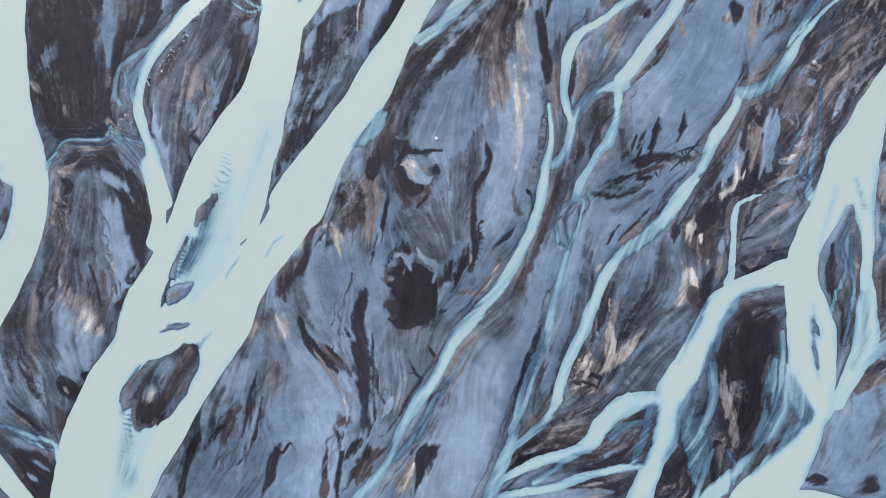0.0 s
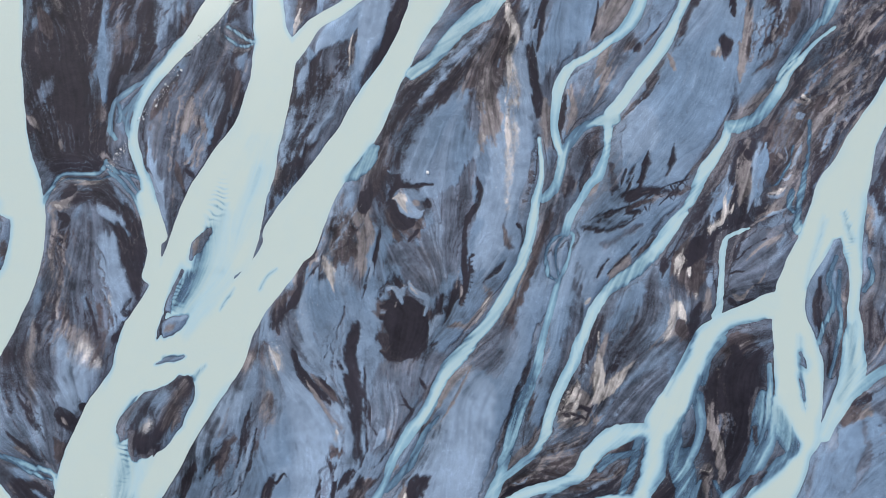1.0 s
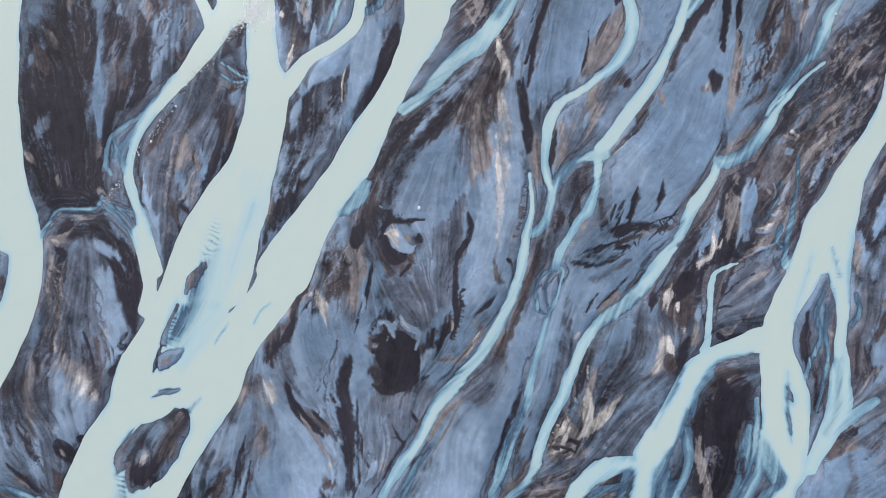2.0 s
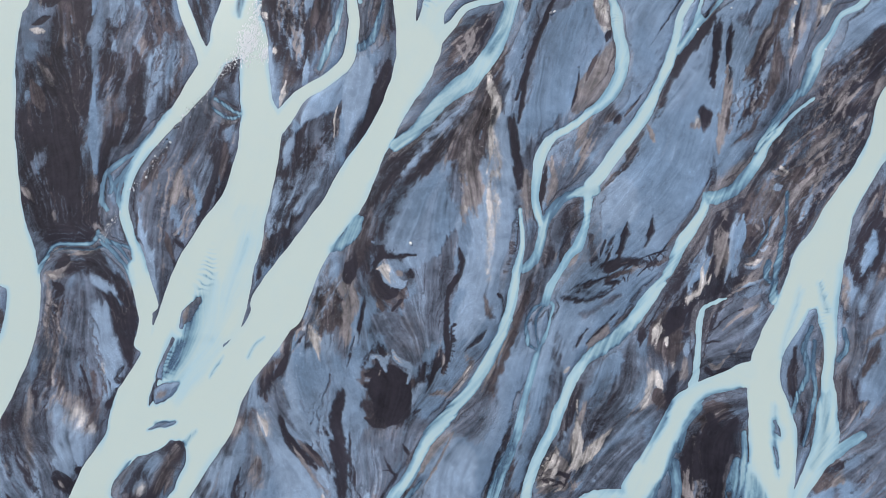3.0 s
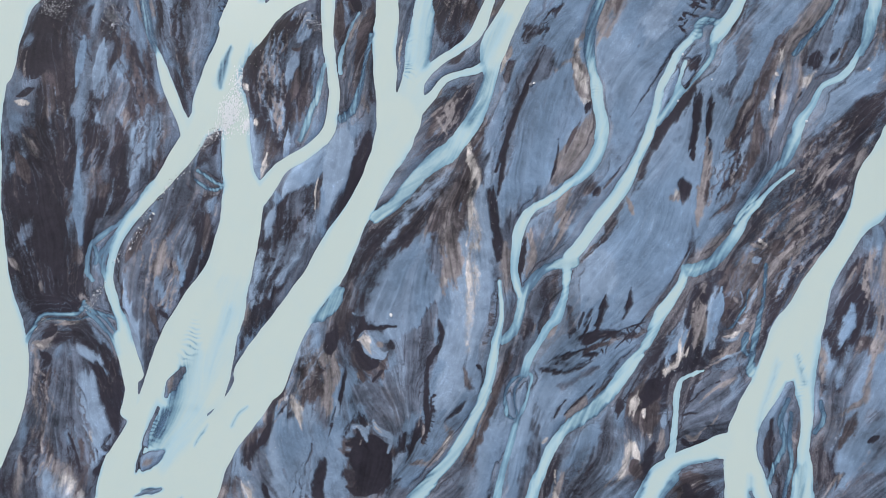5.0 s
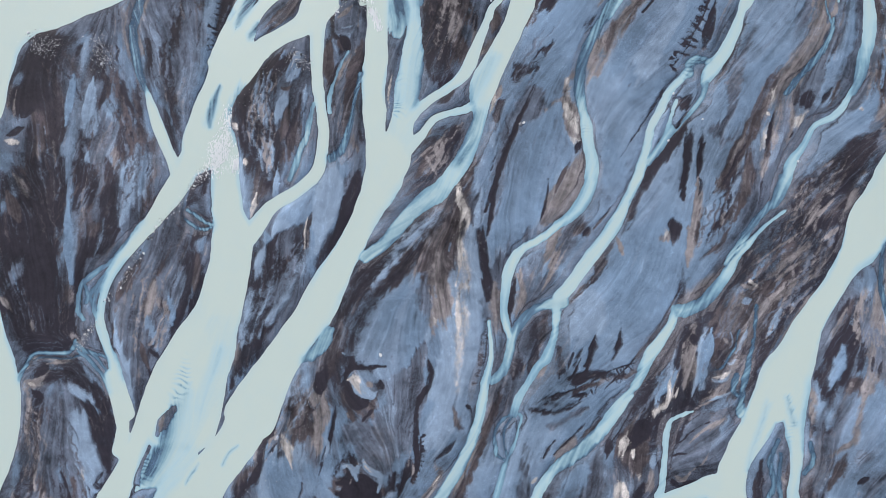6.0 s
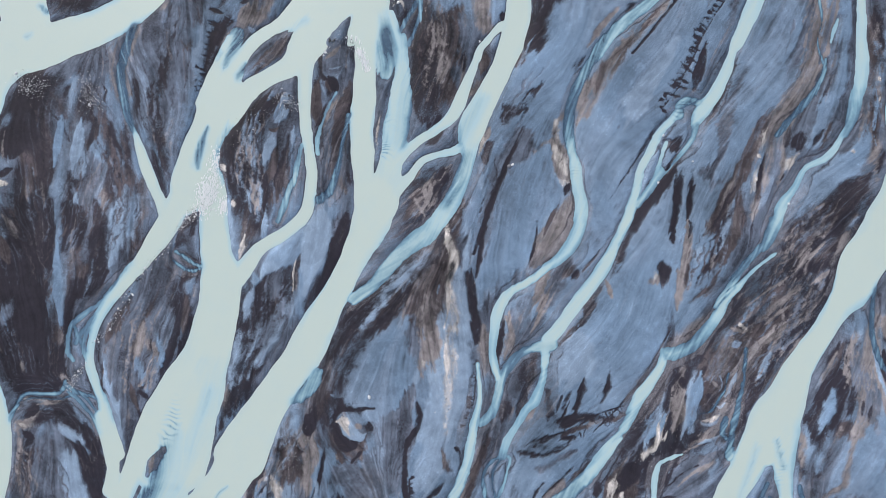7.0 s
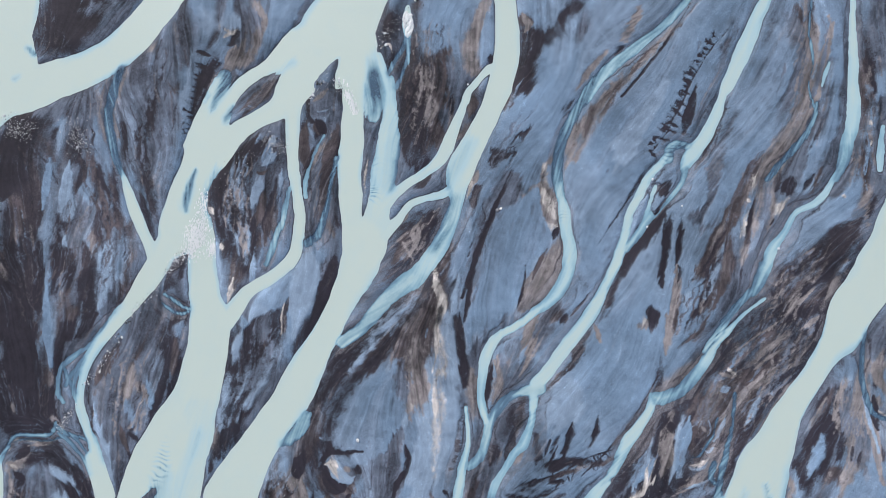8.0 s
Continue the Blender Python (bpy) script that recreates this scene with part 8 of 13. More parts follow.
lay(MUD, .5, (-74.3, 43.3, 4.08), (-75.8, 37.4, 4.76), (-73.9, 33.2, 2.72))
lay(MUD, .5, (-81.6, 36.2, 2.04), (-80.2, 32.1, 1.59))
lay(MUD, .5, (-81.9, 43.3, 0.91), (-80.0, 40.3, 1.59))
lay(MUD, .15, (-11.3, 1.0, 1.47), (-8.5, -0.2, 3.17), (-5.4, -1.0, 3.74), (-6.2, -4.3, 2.49), (-9.0, -6.6, 1.70), (-11.3, -6.1, 0.91))
lay(BROWN, .3, (-7.3, 1.0, 1.36), (-4.5, -0.2, 1.36))
lay(LILAC, .12, (-9.9, 6.5, 0.34), (-8.5, 7.0, 0.45), (-7.4, 6.0, 0.68), (-6.8, 4.2, 0.68))
lay(PALE, .12, (-8.8, 7.0, 0.28), (-7.2, 6.3, 0.34))
lay(LILAC, .12, (-5.7, 8.3, 0.45), (-5.1, 6.5, 0.68), (-3.4, 5.4, 0.57), (-2.3, 4.6, 0.45), (-2.5, 2.4, 0.34), (-3.0, 1.3, 0.23))
lay(PALE, .12, (-5.4, 7.7, 0.28), (-4.7, 6.3, 0.34), (-3.2, 5.4, 0.34))
lay(MUD, 1.2, (-76.7, 61.7, 4.56), (-77.2, 53.1, 5.76), (-75.8, 42.0, 6.23), (-72.6, 35.9, 4.32))
lay(BLUE, .5, (-69.9, 92.5, 0.60), (-69.9, 76.4, 0.72), (-70.2, 61.6, 0.84), (-68.7, 48.1, 0.72))
lay(TAN, .4, (-85.4, 46.0, 0.72), (-83.6, 43.7, 0.60))
lay(TAN, .4, (-81.4, 40.8, 0.36), (-78.5, 38.8, 0.48))
lay(GREY, .6, (-75.5, 64.1, 0.48), (-72.3, 57.9, 0.60), (-71.6, 51.8, 0.48))
lay(MUD, .4, (-60.1, 125.8, 4.75), (-63.6, 119.5, 5.22), (-66.9, 114.7, 2.85))
lay(BLUE, .5, (-49.8, 122.5, 1.19), (-54.0, 118.1, 0.95), (-59.0, 114.6, 0.71), (-65.9, 112.5, 0.47))
lay(GREY, .7, (-55.1, 123.3, 1.19), (-62.0, 121.9, 0.59))
lay(GREY, .8, (-63.6, 103.1, 3.32), (-71.2, 100.8, 2.14))
lay(MUD, .4, (-77.0, 97.5, 2.61), (-73.2, 96.6, 1.90))
lay(MUD, .4, (-62.7, 94.6, 2.37), (-64.8, 89.5, 2.14))
lay(LILAC, .4, (-60.8, 102.1, 0.47), (-65.9, 97.1, 0.95), (-68.1, 90.8, 0.95))
lay(BLUE, .5, (-57.0, 105.7, 0.59), (-61.1, 100.1, 0.59))
lay(BLUE, .4, (-55.7, 108.8, 0.71), (-56.8, 104.0, 0.95), (-56.1, 98.0, 1.07), (-54.2, 90.4, 1.07))
lay(TAN, .25, (-57.2, 106.7, 0.24), (-57.8, 100.6, 0.24), (-56.7, 94.3, 0.24))
lay(TAN, .25, (-53.7, 108.3, 0.24), (-54.9, 101.8, 0.24), (-53.6, 95.5, 0.24))
lay(GREY, 1, (-47.0, 106.5, 4.04), (-47.2, 93.0, 4.51))
lay(MUD, .7, (-44.3, 104.7, 1.90), (-43.7, 95.6, 1.90), (-46.2, 89.6, 1.42))
lay(BROWN, .7, (-40.8, 105.2, 1.19), (-42.4, 96.8, 1.19))
lay(MUD, .5, (-52.6, 98.8, 0.59), (-52.2, 90.3, 0.83))
lay(BLUE, .7, (-38.3, 111.8, 1.54), (-39.1, 104.0, 1.31), (-41.7, 96.6, 1.07))
lay(LILAC, .4, (-37.0, 113.8, 0.59), (-38.0, 106.4, 0.47))
lay(MUD, .25, (-32.6, 114.7, 1.07), (-34.1, 109.3, 1.19), (-35.5, 104.0, 1.07), (-37.4, 98.9, 0.71))
lay(MUD, .12, (-36.1, 113.3, 0.24), (-33.1, 112.3, 0.47))
lay(MUD, .12, (-36.7, 110.9, 0.24), (-33.9, 109.9, 0.47))
lay(MUD, .12, (-37.2, 108.6, 0.24), (-34.6, 107.6, 0.47))
lay(MUD, .12, (-37.7, 106.2, 0.24), (-35.2, 105.2, 0.47))
lay(MUD, .12, (-38.2, 103.8, 0.24), (-35.9, 103.0, 0.47))
lay(MUD, .12, (-38.9, 101.0, 0.24), (-36.8, 100.1, 0.47))
lay(LILAC, .3, (-29.2, 119.6, 1.42), (-26.7, 118.2, 1.19))
lay(MUD, .15, (-26.7, 117.2, 0.71), (-28.7, 115.1, 0.71))
lay(PALE, .15, (-30.0, 117.8, 0.47), (-28.7, 116.8, 0.47), (-27.3, 117.7, 0.36))
lay(TAN, .6, (-24.3, 125.3, 1.19), (-23.0, 120.5, 1.42), (-23.8, 115.7, 1.66), (-26.7, 111.6, 1.90), (-29.7, 109.4, 1.07))
lay(GREY, .6, (-23.0, 119.9, 0.59), (-24.3, 114.3, 0.71))
lay(BLUE, .5, (-17.4, 121.8, 2.85), (-19.9, 115.7, 1.54))
lay(BROWN, .3, (-19.2, 107.1, 0.83), (-22.7, 103.8, 1.42), (-26.4, 100.0, 0.83))
lay(LILAC, .3, (-19.1, 94.8, 0.95), (-20.6, 93.5, 0.95))
lay(GREY, .25, (-6.9, 105.0, 1.31), (-8.6, 101.8, 2.26), (-10.5, 99.2, 1.19))
lay(LILAC, .4, (-7.9, 103.3, 1.07), (-9.3, 101.2, 0.71))
lay(MUD, .2, (-5.9, 109.2, 0.47), (-6.2, 106.4, 0.71))
lay(MUD, .15, (-12.0, 103.6, 0.30), (-12.2, 99.5, 0.30), (-10.8, 97.7, 0.30))
lay(BROWN, .2, (-10.6, 97.4, 1.07), (-9.4, 96.0, 0.59))
lay(LILAC, .25, (-12.4, 96.7, 0.24), (-10.3, 93.9, 0.24))
lay(MUD, .35, (-12.9, 95.3, 0.83), (-13.6, 89.1, 0.95))
lay(BROWN, .4, (-6.9, 96.2, 0.95), (-8.8, 89.1, 0.95))
lay(TAN, .2, (-7.4, 95.5, 0.24), (-10.5, 91.1, 0.36), (-11.8, 88.9, 0.36))
lay(MUD, .3, (3.9, 114.5, 0.95), (6.3, 118.0, 1.31), (6.6, 121.3, 0.95))
lay(PALE, .1, (3.0, 113.3, 0.18), (5.1, 114.0, 0.18), (5.8, 112.1, 0.18))
lay(MUD, .3, (5.1, 109.5, 0.95), (6.1, 111.2, 0.59))
lay(GREY, .8, (14.6, 112.7, 2.61), (11.1, 109.2, 1.42))
lay(LILAC, .5, (18.2, 118.7, 2.61), (14.9, 115.0, 1.78), (11.3, 111.6, 0.95))
lay(BROWN, .6, (17.2, 113.3, 1.31), (14.6, 110.1, 1.07))
lay(MUD, .5, (10.6, 107.1, 1.31), (10.0, 99.8, 1.66), (11.1, 93.6, 1.78))
lay(BROWN, .7, (16.0, 96.4, 2.61), (12.2, 92.4, 2.14))
lay(BLUE, .5, (17.2, 105.8, 1.42), (15.5, 99.7, 1.07))
lay(TAN, .2, (12.5, 108.2, 0.36), (13.0, 105.6, 0.47), (15.3, 104.9, 0.24))
lay(MUD, .25, (17.9, 102.3, 0.71), (18.2, 99.5, 0.47))
lay(TAN, .3, (21.9, 110.2, 1.07), (23.1, 114.6, 0.71), (25.2, 120.0, 0.59))
lay(TAN, .3, (21.5, 110.0, 1.07), (23.6, 106.9, 0.83))
lay(BLUE, .25, (25.6, 117.4, 1.07), (25.0, 113.4, 0.95))
lay(MUD, .2, (26.2, 111.5, 0.59), (26.4, 109.9, 0.36))
lay(MUD, .7, (33.2, 114.4, 2.37), (37.2, 116.0, 1.66))
lay(MUD, .7, (33.7, 109.8, 2.61), (38.8, 111.3, 0.95))
lay(MUD, .6, (32.0, 105.4, 1.66), (34.6, 106.7, 0.95))
lay(MUD, .3, (32.5, 111.2, 1.19), (31.7, 107.7, 0.95))
lay(BROWN, .35, (32.7, 118.8, 1.07), (34.8, 117.4, 0.95))
lay(BROWN, .35, (30.6, 102.6, 0.95), (29.2, 100.0, 0.71))
lay(MUD, .6, (44.1, 121.7, 2.14), (40.4, 118.5, 1.07))
lay(BLUE, .5, (42.2, 107.5, 3.32), (36.3, 100.0, 3.32))
lay(MUD, .3, (43.0, 101.9, 0.47), (39.8, 98.7, 0.59))
lay(MUD, .35, (29.0, 90.6, 1.54), (26.2, 89.2, 1.07))
lay(BLUE, .9, (72.6, 119.7, 3.56), (63.4, 107.2, 5.22), (55.4, 96.9, 5.70), (50.3, 86.5, 5.22), (48.0, 76.0, 4.51), (46.3, 67.8, 3.09), bar="blue-grey wet sand bar with speckled surface")
lay(LILAC, .8, (62.3, 104.9, 2.14), (55.4, 95.7, 2.61), (50.9, 86.5, 2.37))
lay(MUD, .15, (62.3, 97.6, 0.24), (64.6, 96.2, 0.36))
lay(MUD, .15, (61.5, 96.1, 0.24), (64.0, 94.9, 0.36))
lay(MUD, .15, (60.7, 93.8, 0.24), (62.9, 93.3, 0.36))
lay(MUD, .15, (58.4, 91.5, 0.24), (60.1, 90.1, 0.24))
lay(GREY, .6, (70.0, 104.8, 1.42), (67.8, 97.7, 1.19))
lay(GREY, .9, (85.9, 114.8, 4.04), (83.8, 105.7, 4.99), (78.4, 95.5, 4.04))
lay(BLUE, .9, (87.1, 111.4, 1.90), (83.8, 103.4, 2.14))
lay(MUD, .4, (81.0, 95.7, 0.47), (79.9, 92.5, 0.71), (78.7, 90.2, 0.47))
lay(TAN, .5, (89.0, 120.7, 0.83), (90.6, 114.7, 1.07), (90.4, 107.9, 0.95), (89.4, 101.1, 1.31), (86.8, 96.3, 1.31), (83.3, 93.1, 0.71))
lay(BROWN, .3, (88.1, 119.6, 0.71), (89.3, 115.7, 0.59))
lay(MUD, .25, (95.0, 101.2, 0.36), (91.8, 93.0, 0.47), (90.0, 88.2, 0.47))
lay(BLUE, .4, (95.7, 101.0, 0.95), (94.6, 92.8, 0.95))
lay(BROWN, .3, (101.5, 114.8, 0.95), (101.9, 104.3, 1.07), (101.4, 98.4, 0.95))
lay(TAN, .3, (102.8, 97.7, 0.47), (102.5, 91.8, 0.71), (103.9, 88.1, 0.47))
lay(PALE, .12, (102.5, 97.0, 0.36), (102.8, 96.1, 0.24))
lay(PALE, .12, (102.9, 92.9, 0.30), (102.6, 92.0, 0.24))
lay(BROWN, .3, (86.3, 93.3, 0.95), (83.9, 90.6, 1.07))
lay(MUD, .25, (87.5, 90.3, 0.71), (84.4, 88.1, 0.71))
lay(LILAC, .3, (21.2, 76.6, 1.07), (20.7, 72.5, 1.31), (19.5, 65.4, 1.19), (18.8, 58.0, 0.59))
lay(MUD, .2, (30.5, 87.8, 0.36), (27.0, 79.6, 0.47), (24.0, 72.5, 0.47), (22.2, 65.4, 0.59), (20.7, 56.8, 0.47))
lay(BLUE, .8, (29.0, 78.4, 3.32), (27.6, 70.1, 4.04), (26.1, 61.6, 3.09))
lay(TAN, .3, (37.2, 68.0, 1.31), (34.6, 64.2, 1.90), (32.9, 60.7, 1.66), (31.6, 57.3, 0.95))
lay(BROWN, .2, (35.8, 61.8, 0.71), (32.0, 58.3, 0.59))
lay(PALE, .3, (36.4, 86.8, 0.71), (37.5, 81.9, 1.07), (39.1, 77.6, 1.07), (39.8, 75.8, 0.47))
lay(MUD, .2, (40.0, 75.5, 0.47), (39.3, 73.4, 0.59))
lay(BROWN, .4, (17.6, 76.1, 0.71), (16.3, 68.9, 1.19), (15.1, 64.2, 1.42), (13.8, 56.8, 1.19))
lay(PALE, .25, (14.4, 65.6, 0.36), (15.1, 61.8, 0.47), (15.3, 56.8, 0.36))
lay(PALE, .15, (22.1, 85.0, 0.36), (21.2, 81.5, 0.30))
lay(MUD, .2, (23.0, 84.3, 0.47), (22.4, 80.8, 0.59))
lay(MUD, .4, (8.8, 59.4, 2.14), (4.9, 55.5, 1.78))
lay(BROWN, .3, (11.2, 76.1, 1.54), (8.0, 71.3, 1.54), (5.5, 68.2, 0.95))
lay(MUD, .25, (12.9, 74.4, 0.71), (11.9, 71.1, 0.59))
lay(TAN, .18, (11.7, 77.3, 0.47), (9.8, 74.9, 0.36), (10.7, 71.1, 0.30))
lay(TAN, .18, (7.8, 72.5, 0.24), (9.9, 68.7, 0.24))
lay(LILAC, .3, (-12.4, 71.4, 1.54), (-12.6, 64.1, 2.73), (-15.2, 56.7, 2.97))
lay(MUD, .35, (-6.9, 70.2, 0.71), (-7.7, 65.4, 1.31), (-10.2, 59.1, 1.31))
# the creekside shadow strip, painted over once more
lay(MUD, .35, (62.6, 81.7, 0.71), (59.2, 75.9, 1.54), (56.1, 71.3, 1.19), (52.7, 65.2, 0.83), (49.8, 56.9, 0.71))
lay(MUD, .25, (63.1, 78.2, 0.59), (62.0, 71.3, 0.95), (60.9, 64.0, 0.59))
lay(BLUE, .5, (68.8, 85.4, 3.09), (66.4, 79.2, 2.14))
lay(BROWN, .4, (78.3, 86.3, 1.07), (76.1, 80.5, 1.31), (72.7, 74.7, 1.19), (69.9, 69.5, 0.95), (68.0, 64.7, 0.59))
lay(TAN, .3, (76.6, 81.1, 0.59), (72.9, 74.5, 0.59), (70.2, 69.5, 0.47))
lay(BROWN, .35, (75.0, 72.6, 0.59), (74.5, 66.6, 0.71), (71.6, 61.9, 0.71), (69.4, 57.0, 0.83))
lay(BLUE, .5, (71.0, 67.8, 0.95), (67.6, 60.8, 1.07))
lay(TAN, .4, (83.7, 83.9, 1.19), (82.4, 78.2, 1.31), (81.8, 73.3, 0.95))
lay(PALE, .12, (85.8, 80.5, 0.47), (84.7, 78.6, 0.59))
lay(MUD, .25, (85.7, 83.4, 0.95), (86.8, 85.3, 0.71))
lay(PALE, .12, (80.4, 86.9, 0.30), (79.4, 83.7, 0.30))
lay(BLUE, .3, (78.7, 80.0, 0.95), (78.1, 75.9, 0.59))
lay(PALE, .12, (78.2, 76.6, 0.36), (77.7, 75.9, 0.36))
lay(BROWN, .3, (80.1, 81.9, 0.36), (78.9, 75.9, 0.47), (78.2, 72.2, 0.47))
lay(MUD, .2, (59.3, 58.4, 1.07), (59.8, 56.2, 1.07))
lay(TAN, .2, (57.8, 55.3, 0.47), (58.3, 54.7, 0.36))
lay(MUD, .8, (96.4, 67.8, 3.09), (90.9, 63.1, 3.56), (86.4, 57.3, 3.09))
lay(BROWN, .5, (97.5, 71.2, 0.71), (91.9, 66.6, 0.71), (86.9, 63.7, 0.47))
lay(BROWN, .4, (95.3, 64.3, 0.71), (89.8, 59.1, 0.71))
lay(TAN, .25, (97.1, 65.7, 0.47), (94.5, 61.1, 0.47))
lay(GREY, .4, (93.7, 63.7, 0.36), (89.2, 60.2, 0.36))
lay(GREY, .4, (92.0, 57.3, 0.47), (88.7, 54.4, 0.47))
lay(BLUE, .5, (96.3, 80.4, 1.07), (91.9, 75.8, 1.66), (87.4, 72.4, 1.19))
lay(LILAC, .8, (16.9, 57.4, 3.17), (16.0, 45.5, 3.85), (15.6, 33.7, 4.08), (16.1, 26.7, 3.40))
lay(PALE, .2, (14.7, 58.6, 0.34), (14.9, 52.6, 0.45), (14.2, 45.5, 0.34))
lay(PALE, .2, (14.4, 41.9, 0.34), (14.5, 34.9, 0.34))
lay(MUD, .18, (19.7, 57.9, 0.57), (20.0, 52.6, 0.79), (20.7, 47.5, 0.57))
lay(BLUE, .6, (24.5, 57.4, 1.81), (22.7, 52.6, 1.59))
lay(TAN, .2, (27.5, 49.0, 0.23), (27.9, 44.9, 0.34), (27.3, 41.3, 0.34))
lay(TAN, .3, (33.2, 52.6, 0.91), (34.7, 55.6, 1.02))
lay(LILAC, .8, (41.6, 41.9, 5.67), (39.1, 34.8, 3.97))
lay(MUD, .2, (43.9, 50.8, 0.34), (45.6, 52.5, 0.57), (47.2, 54.7, 0.34))
lay(MUD, .15, (31.1, 34.3, 0.68), (30.1, 29.0, 1.02), (29.3, 25.5, 0.79))
lay(MUD, .2, (-13.9, 29.6, 1.13), (-14.9, 24.4, 1.47), (-15.4, 22.3, 0.68))
lay(TAN, .3, (-17.1, 20.9, 1.81), (-13.9, 20.9, 1.13))
lay(TAN, .3, (-12.8, 19.2, 0.45), (-13.4, 16.1, 0.34))
lay(MUD, .15, (-9.8, 26.5, 1.02), (-8.9, 23.0, 1.02), (-7.3, 20.5, 1.70), (-5.5, 20.7, 1.13), (-3.4, 21.9, 0.34))
lay(MUD, .15, (-9.6, 27.7, 0.34), (-5.1, 28.0, 0.45), (-0.9, 28.3, 0.28))
lay(MUD, .15, (-2.3, 25.3, 0.57), (-1.7, 23.5, 0.57))
lay(TAN, .15, (-4.8, 24.7, 0.57), (-3.6, 24.2, 0.45))
lay(LILAC, .12, (-8.5, 25.4, 0.79), (-7.1, 23.8, 1.02), (-5.5, 22.4, 1.02), (-3.9, 22.1, 0.91), (-2.7, 23.1, 0.57))
lay(PALE, .12, (-8.7, 25.8, 0.57), (-7.2, 24.2, 0.68), (-5.8, 22.7, 0.45), (-4.6, 21.9, 0.34))
lay(BROWN, .15, (-8.9, 19.2, 0.68), (-8.0, 16.6, 0.79))
lay(TAN, .12, (-9.3, 18.6, 0.34), (-8.9, 16.8, 0.34))
lay(MUD, .12, (-3.7, 19.0, 0.28), (-5.9, 16.6, 0.23))
lay(MUD, .12, (-11.4, 23.5, 0.23), (-12.1, 16.6, 0.23), (-12.9, 13.1, 0.17), (-15.0, 7.1, 0.17))
lay(LILAC, .15, (-13.6, 12.7, 0.45), (-13.2, 10.8, 0.34), (-14.3, 7.8, 0.34))
lay(BROWN, .25, (-3.2, 12.9, 2.27), (-1.3, 10.6, 1.59))
lay(MUD, .15, (-7.7, 9.5, 0.68), (-7.9, 7.2, 1.02), (-8.8, 4.9, 1.13))
lay(MUD, .15, (-11.3, 3.2, 0.91), (-8.4, 3.6, 1.81), (-5.9, 3.3, 1.81), (-2.7, 3.1, 1.13))
lay(MUD, .15, (-10.2, 1.0, 2.04), (-7.0, 0.2, 4.31), (-4.7, -0.2, 2.95), (-6.1, -3.6, 4.08), (-7.9, -6.1, 2.72))
lay(LILAC, .12, (-9.9, 6.8, 0.34), (-8.8, 7.0, 0.45), (-7.7, 5.8, 0.57), (-7.0, 4.0, 0.57))
lay(PALE, .12, (-9.4, 7.1, 0.23), (-7.7, 6.0, 0.28))
lay(LILAC, .12, (-5.9, 8.1, 0.45), (-5.1, 6.6, 0.68), (-3.4, 5.6, 0.57), (-1.8, 4.9, 0.40), (-2.1, 3.1, 0.40), (-2.7, 1.5, 0.34))
lay(PALE, .12, (-5.5, 7.6, 0.34), (-4.5, 6.3, 0.34), (-2.7, 5.4, 0.28))
lay(TAN, .12, (-8.3, 4.0, 0.17), (-8.7, 2.9, 0.17))
lay(PALE, .12, (-23.0, 12.9, 0.45), (-22.1, 10.0, 0.57), (-20.9, 6.0, 0.23))
lay(PALE, .15, (-23.4, 12.3, 0.34), (-22.5, 10.6, 0.57), (-22.0, 8.3, 0.23))
lay(MUD, .15, (8.9, 27.6, 0.34), (8.7, 25.0, 0.45), (7.6, 23.0, 0.68), (5.8, 20.5, 0.34))
lay(MUD, .15, (5.5, 15.2, 0.34), (5.4, 11.7, 0.57), (5.6, 7.1, 0.57), (3.4, 4.0, 0.68))
lay(TAN, .12, (4.8, 7.2, 0.34), (4.9, 4.7, 0.34))
lay(MUD, .15, (9.9, 8.3, 0.34), (12.7, 10.6, 0.23))
lay(BROWN, .4, (78.5, 44.2, 6.80), (73.5, 33.6, 6.23), (69.8, 26.6, 4.53))
lay(MUD, .5, (81.7, 38.3, 2.27), (76.2, 31.3, 2.49), (72.0, 24.3, 2.83), (68.8, 31.3, 2.27))
lay(TAN, .3, (89.1, 49.6, 0.79), (82.0, 44.7, 1.02), (77.2, 40.4, 0.91), (74.3, 35.9, 0.68), (72.5, 31.2, 0.57), (71.4, 26.6, 0.45), (68.4, 23.9, 0.34), (64.7, 20.9, 0.34))
lay(LILAC, .25, (81.9, 41.8, 0.68), (79.8, 37.7, 0.91), (78.6, 34.8, 0.57))
lay(LILAC, .2, (73.6, 41.8, 0.79), (75.4, 42.3, 0.68))
lay(TAN, .2, (73.3, 45.7, 0.34), (75.1, 44.9, 0.45), (77.2, 45.0, 0.34))
lay(BLUE, .15, (67.0, 36.5, 0.91), (66.3, 32.4, 1.25), (65.2, 27.2, 1.02), (64.1, 22.2, 0.45))
lay(TAN, .2, (62.9, 32.7, 0.91), (62.8, 28.7, 1.36), (61.7, 24.3, 1.02))
lay(PALE, .12, (59.5, 27.2, 0.23), (59.0, 25.3, 0.34), (58.3, 23.2, 0.17))
lay(PALE, .12, (60.3, 24.3, 0.23), (59.7, 22.0, 0.45))
lay(MUD, .15, (63.2, 35.4, 0.91), (63.7, 33.0, 0.68))
lay(MUD, .15, (62.3, 21.8, 1.02), (63.3, 20.3, 1.13))
lay(MUD, .18, (60.1, 36.0, 0.57), (58.3, 31.9, 1.02), (56.1, 26.6, 0.68))
lay(BLUE, .18, (59.8, 27.8, 0.68), (58.1, 24.8, 1.02), (55.9, 21.8, 0.91))
lay(LILAC, .15, (66.7, 26.4, 0.34), (68.0, 25.5, 0.34), (70.0, 25.9, 0.34), (71.0, 27.8, 0.23))
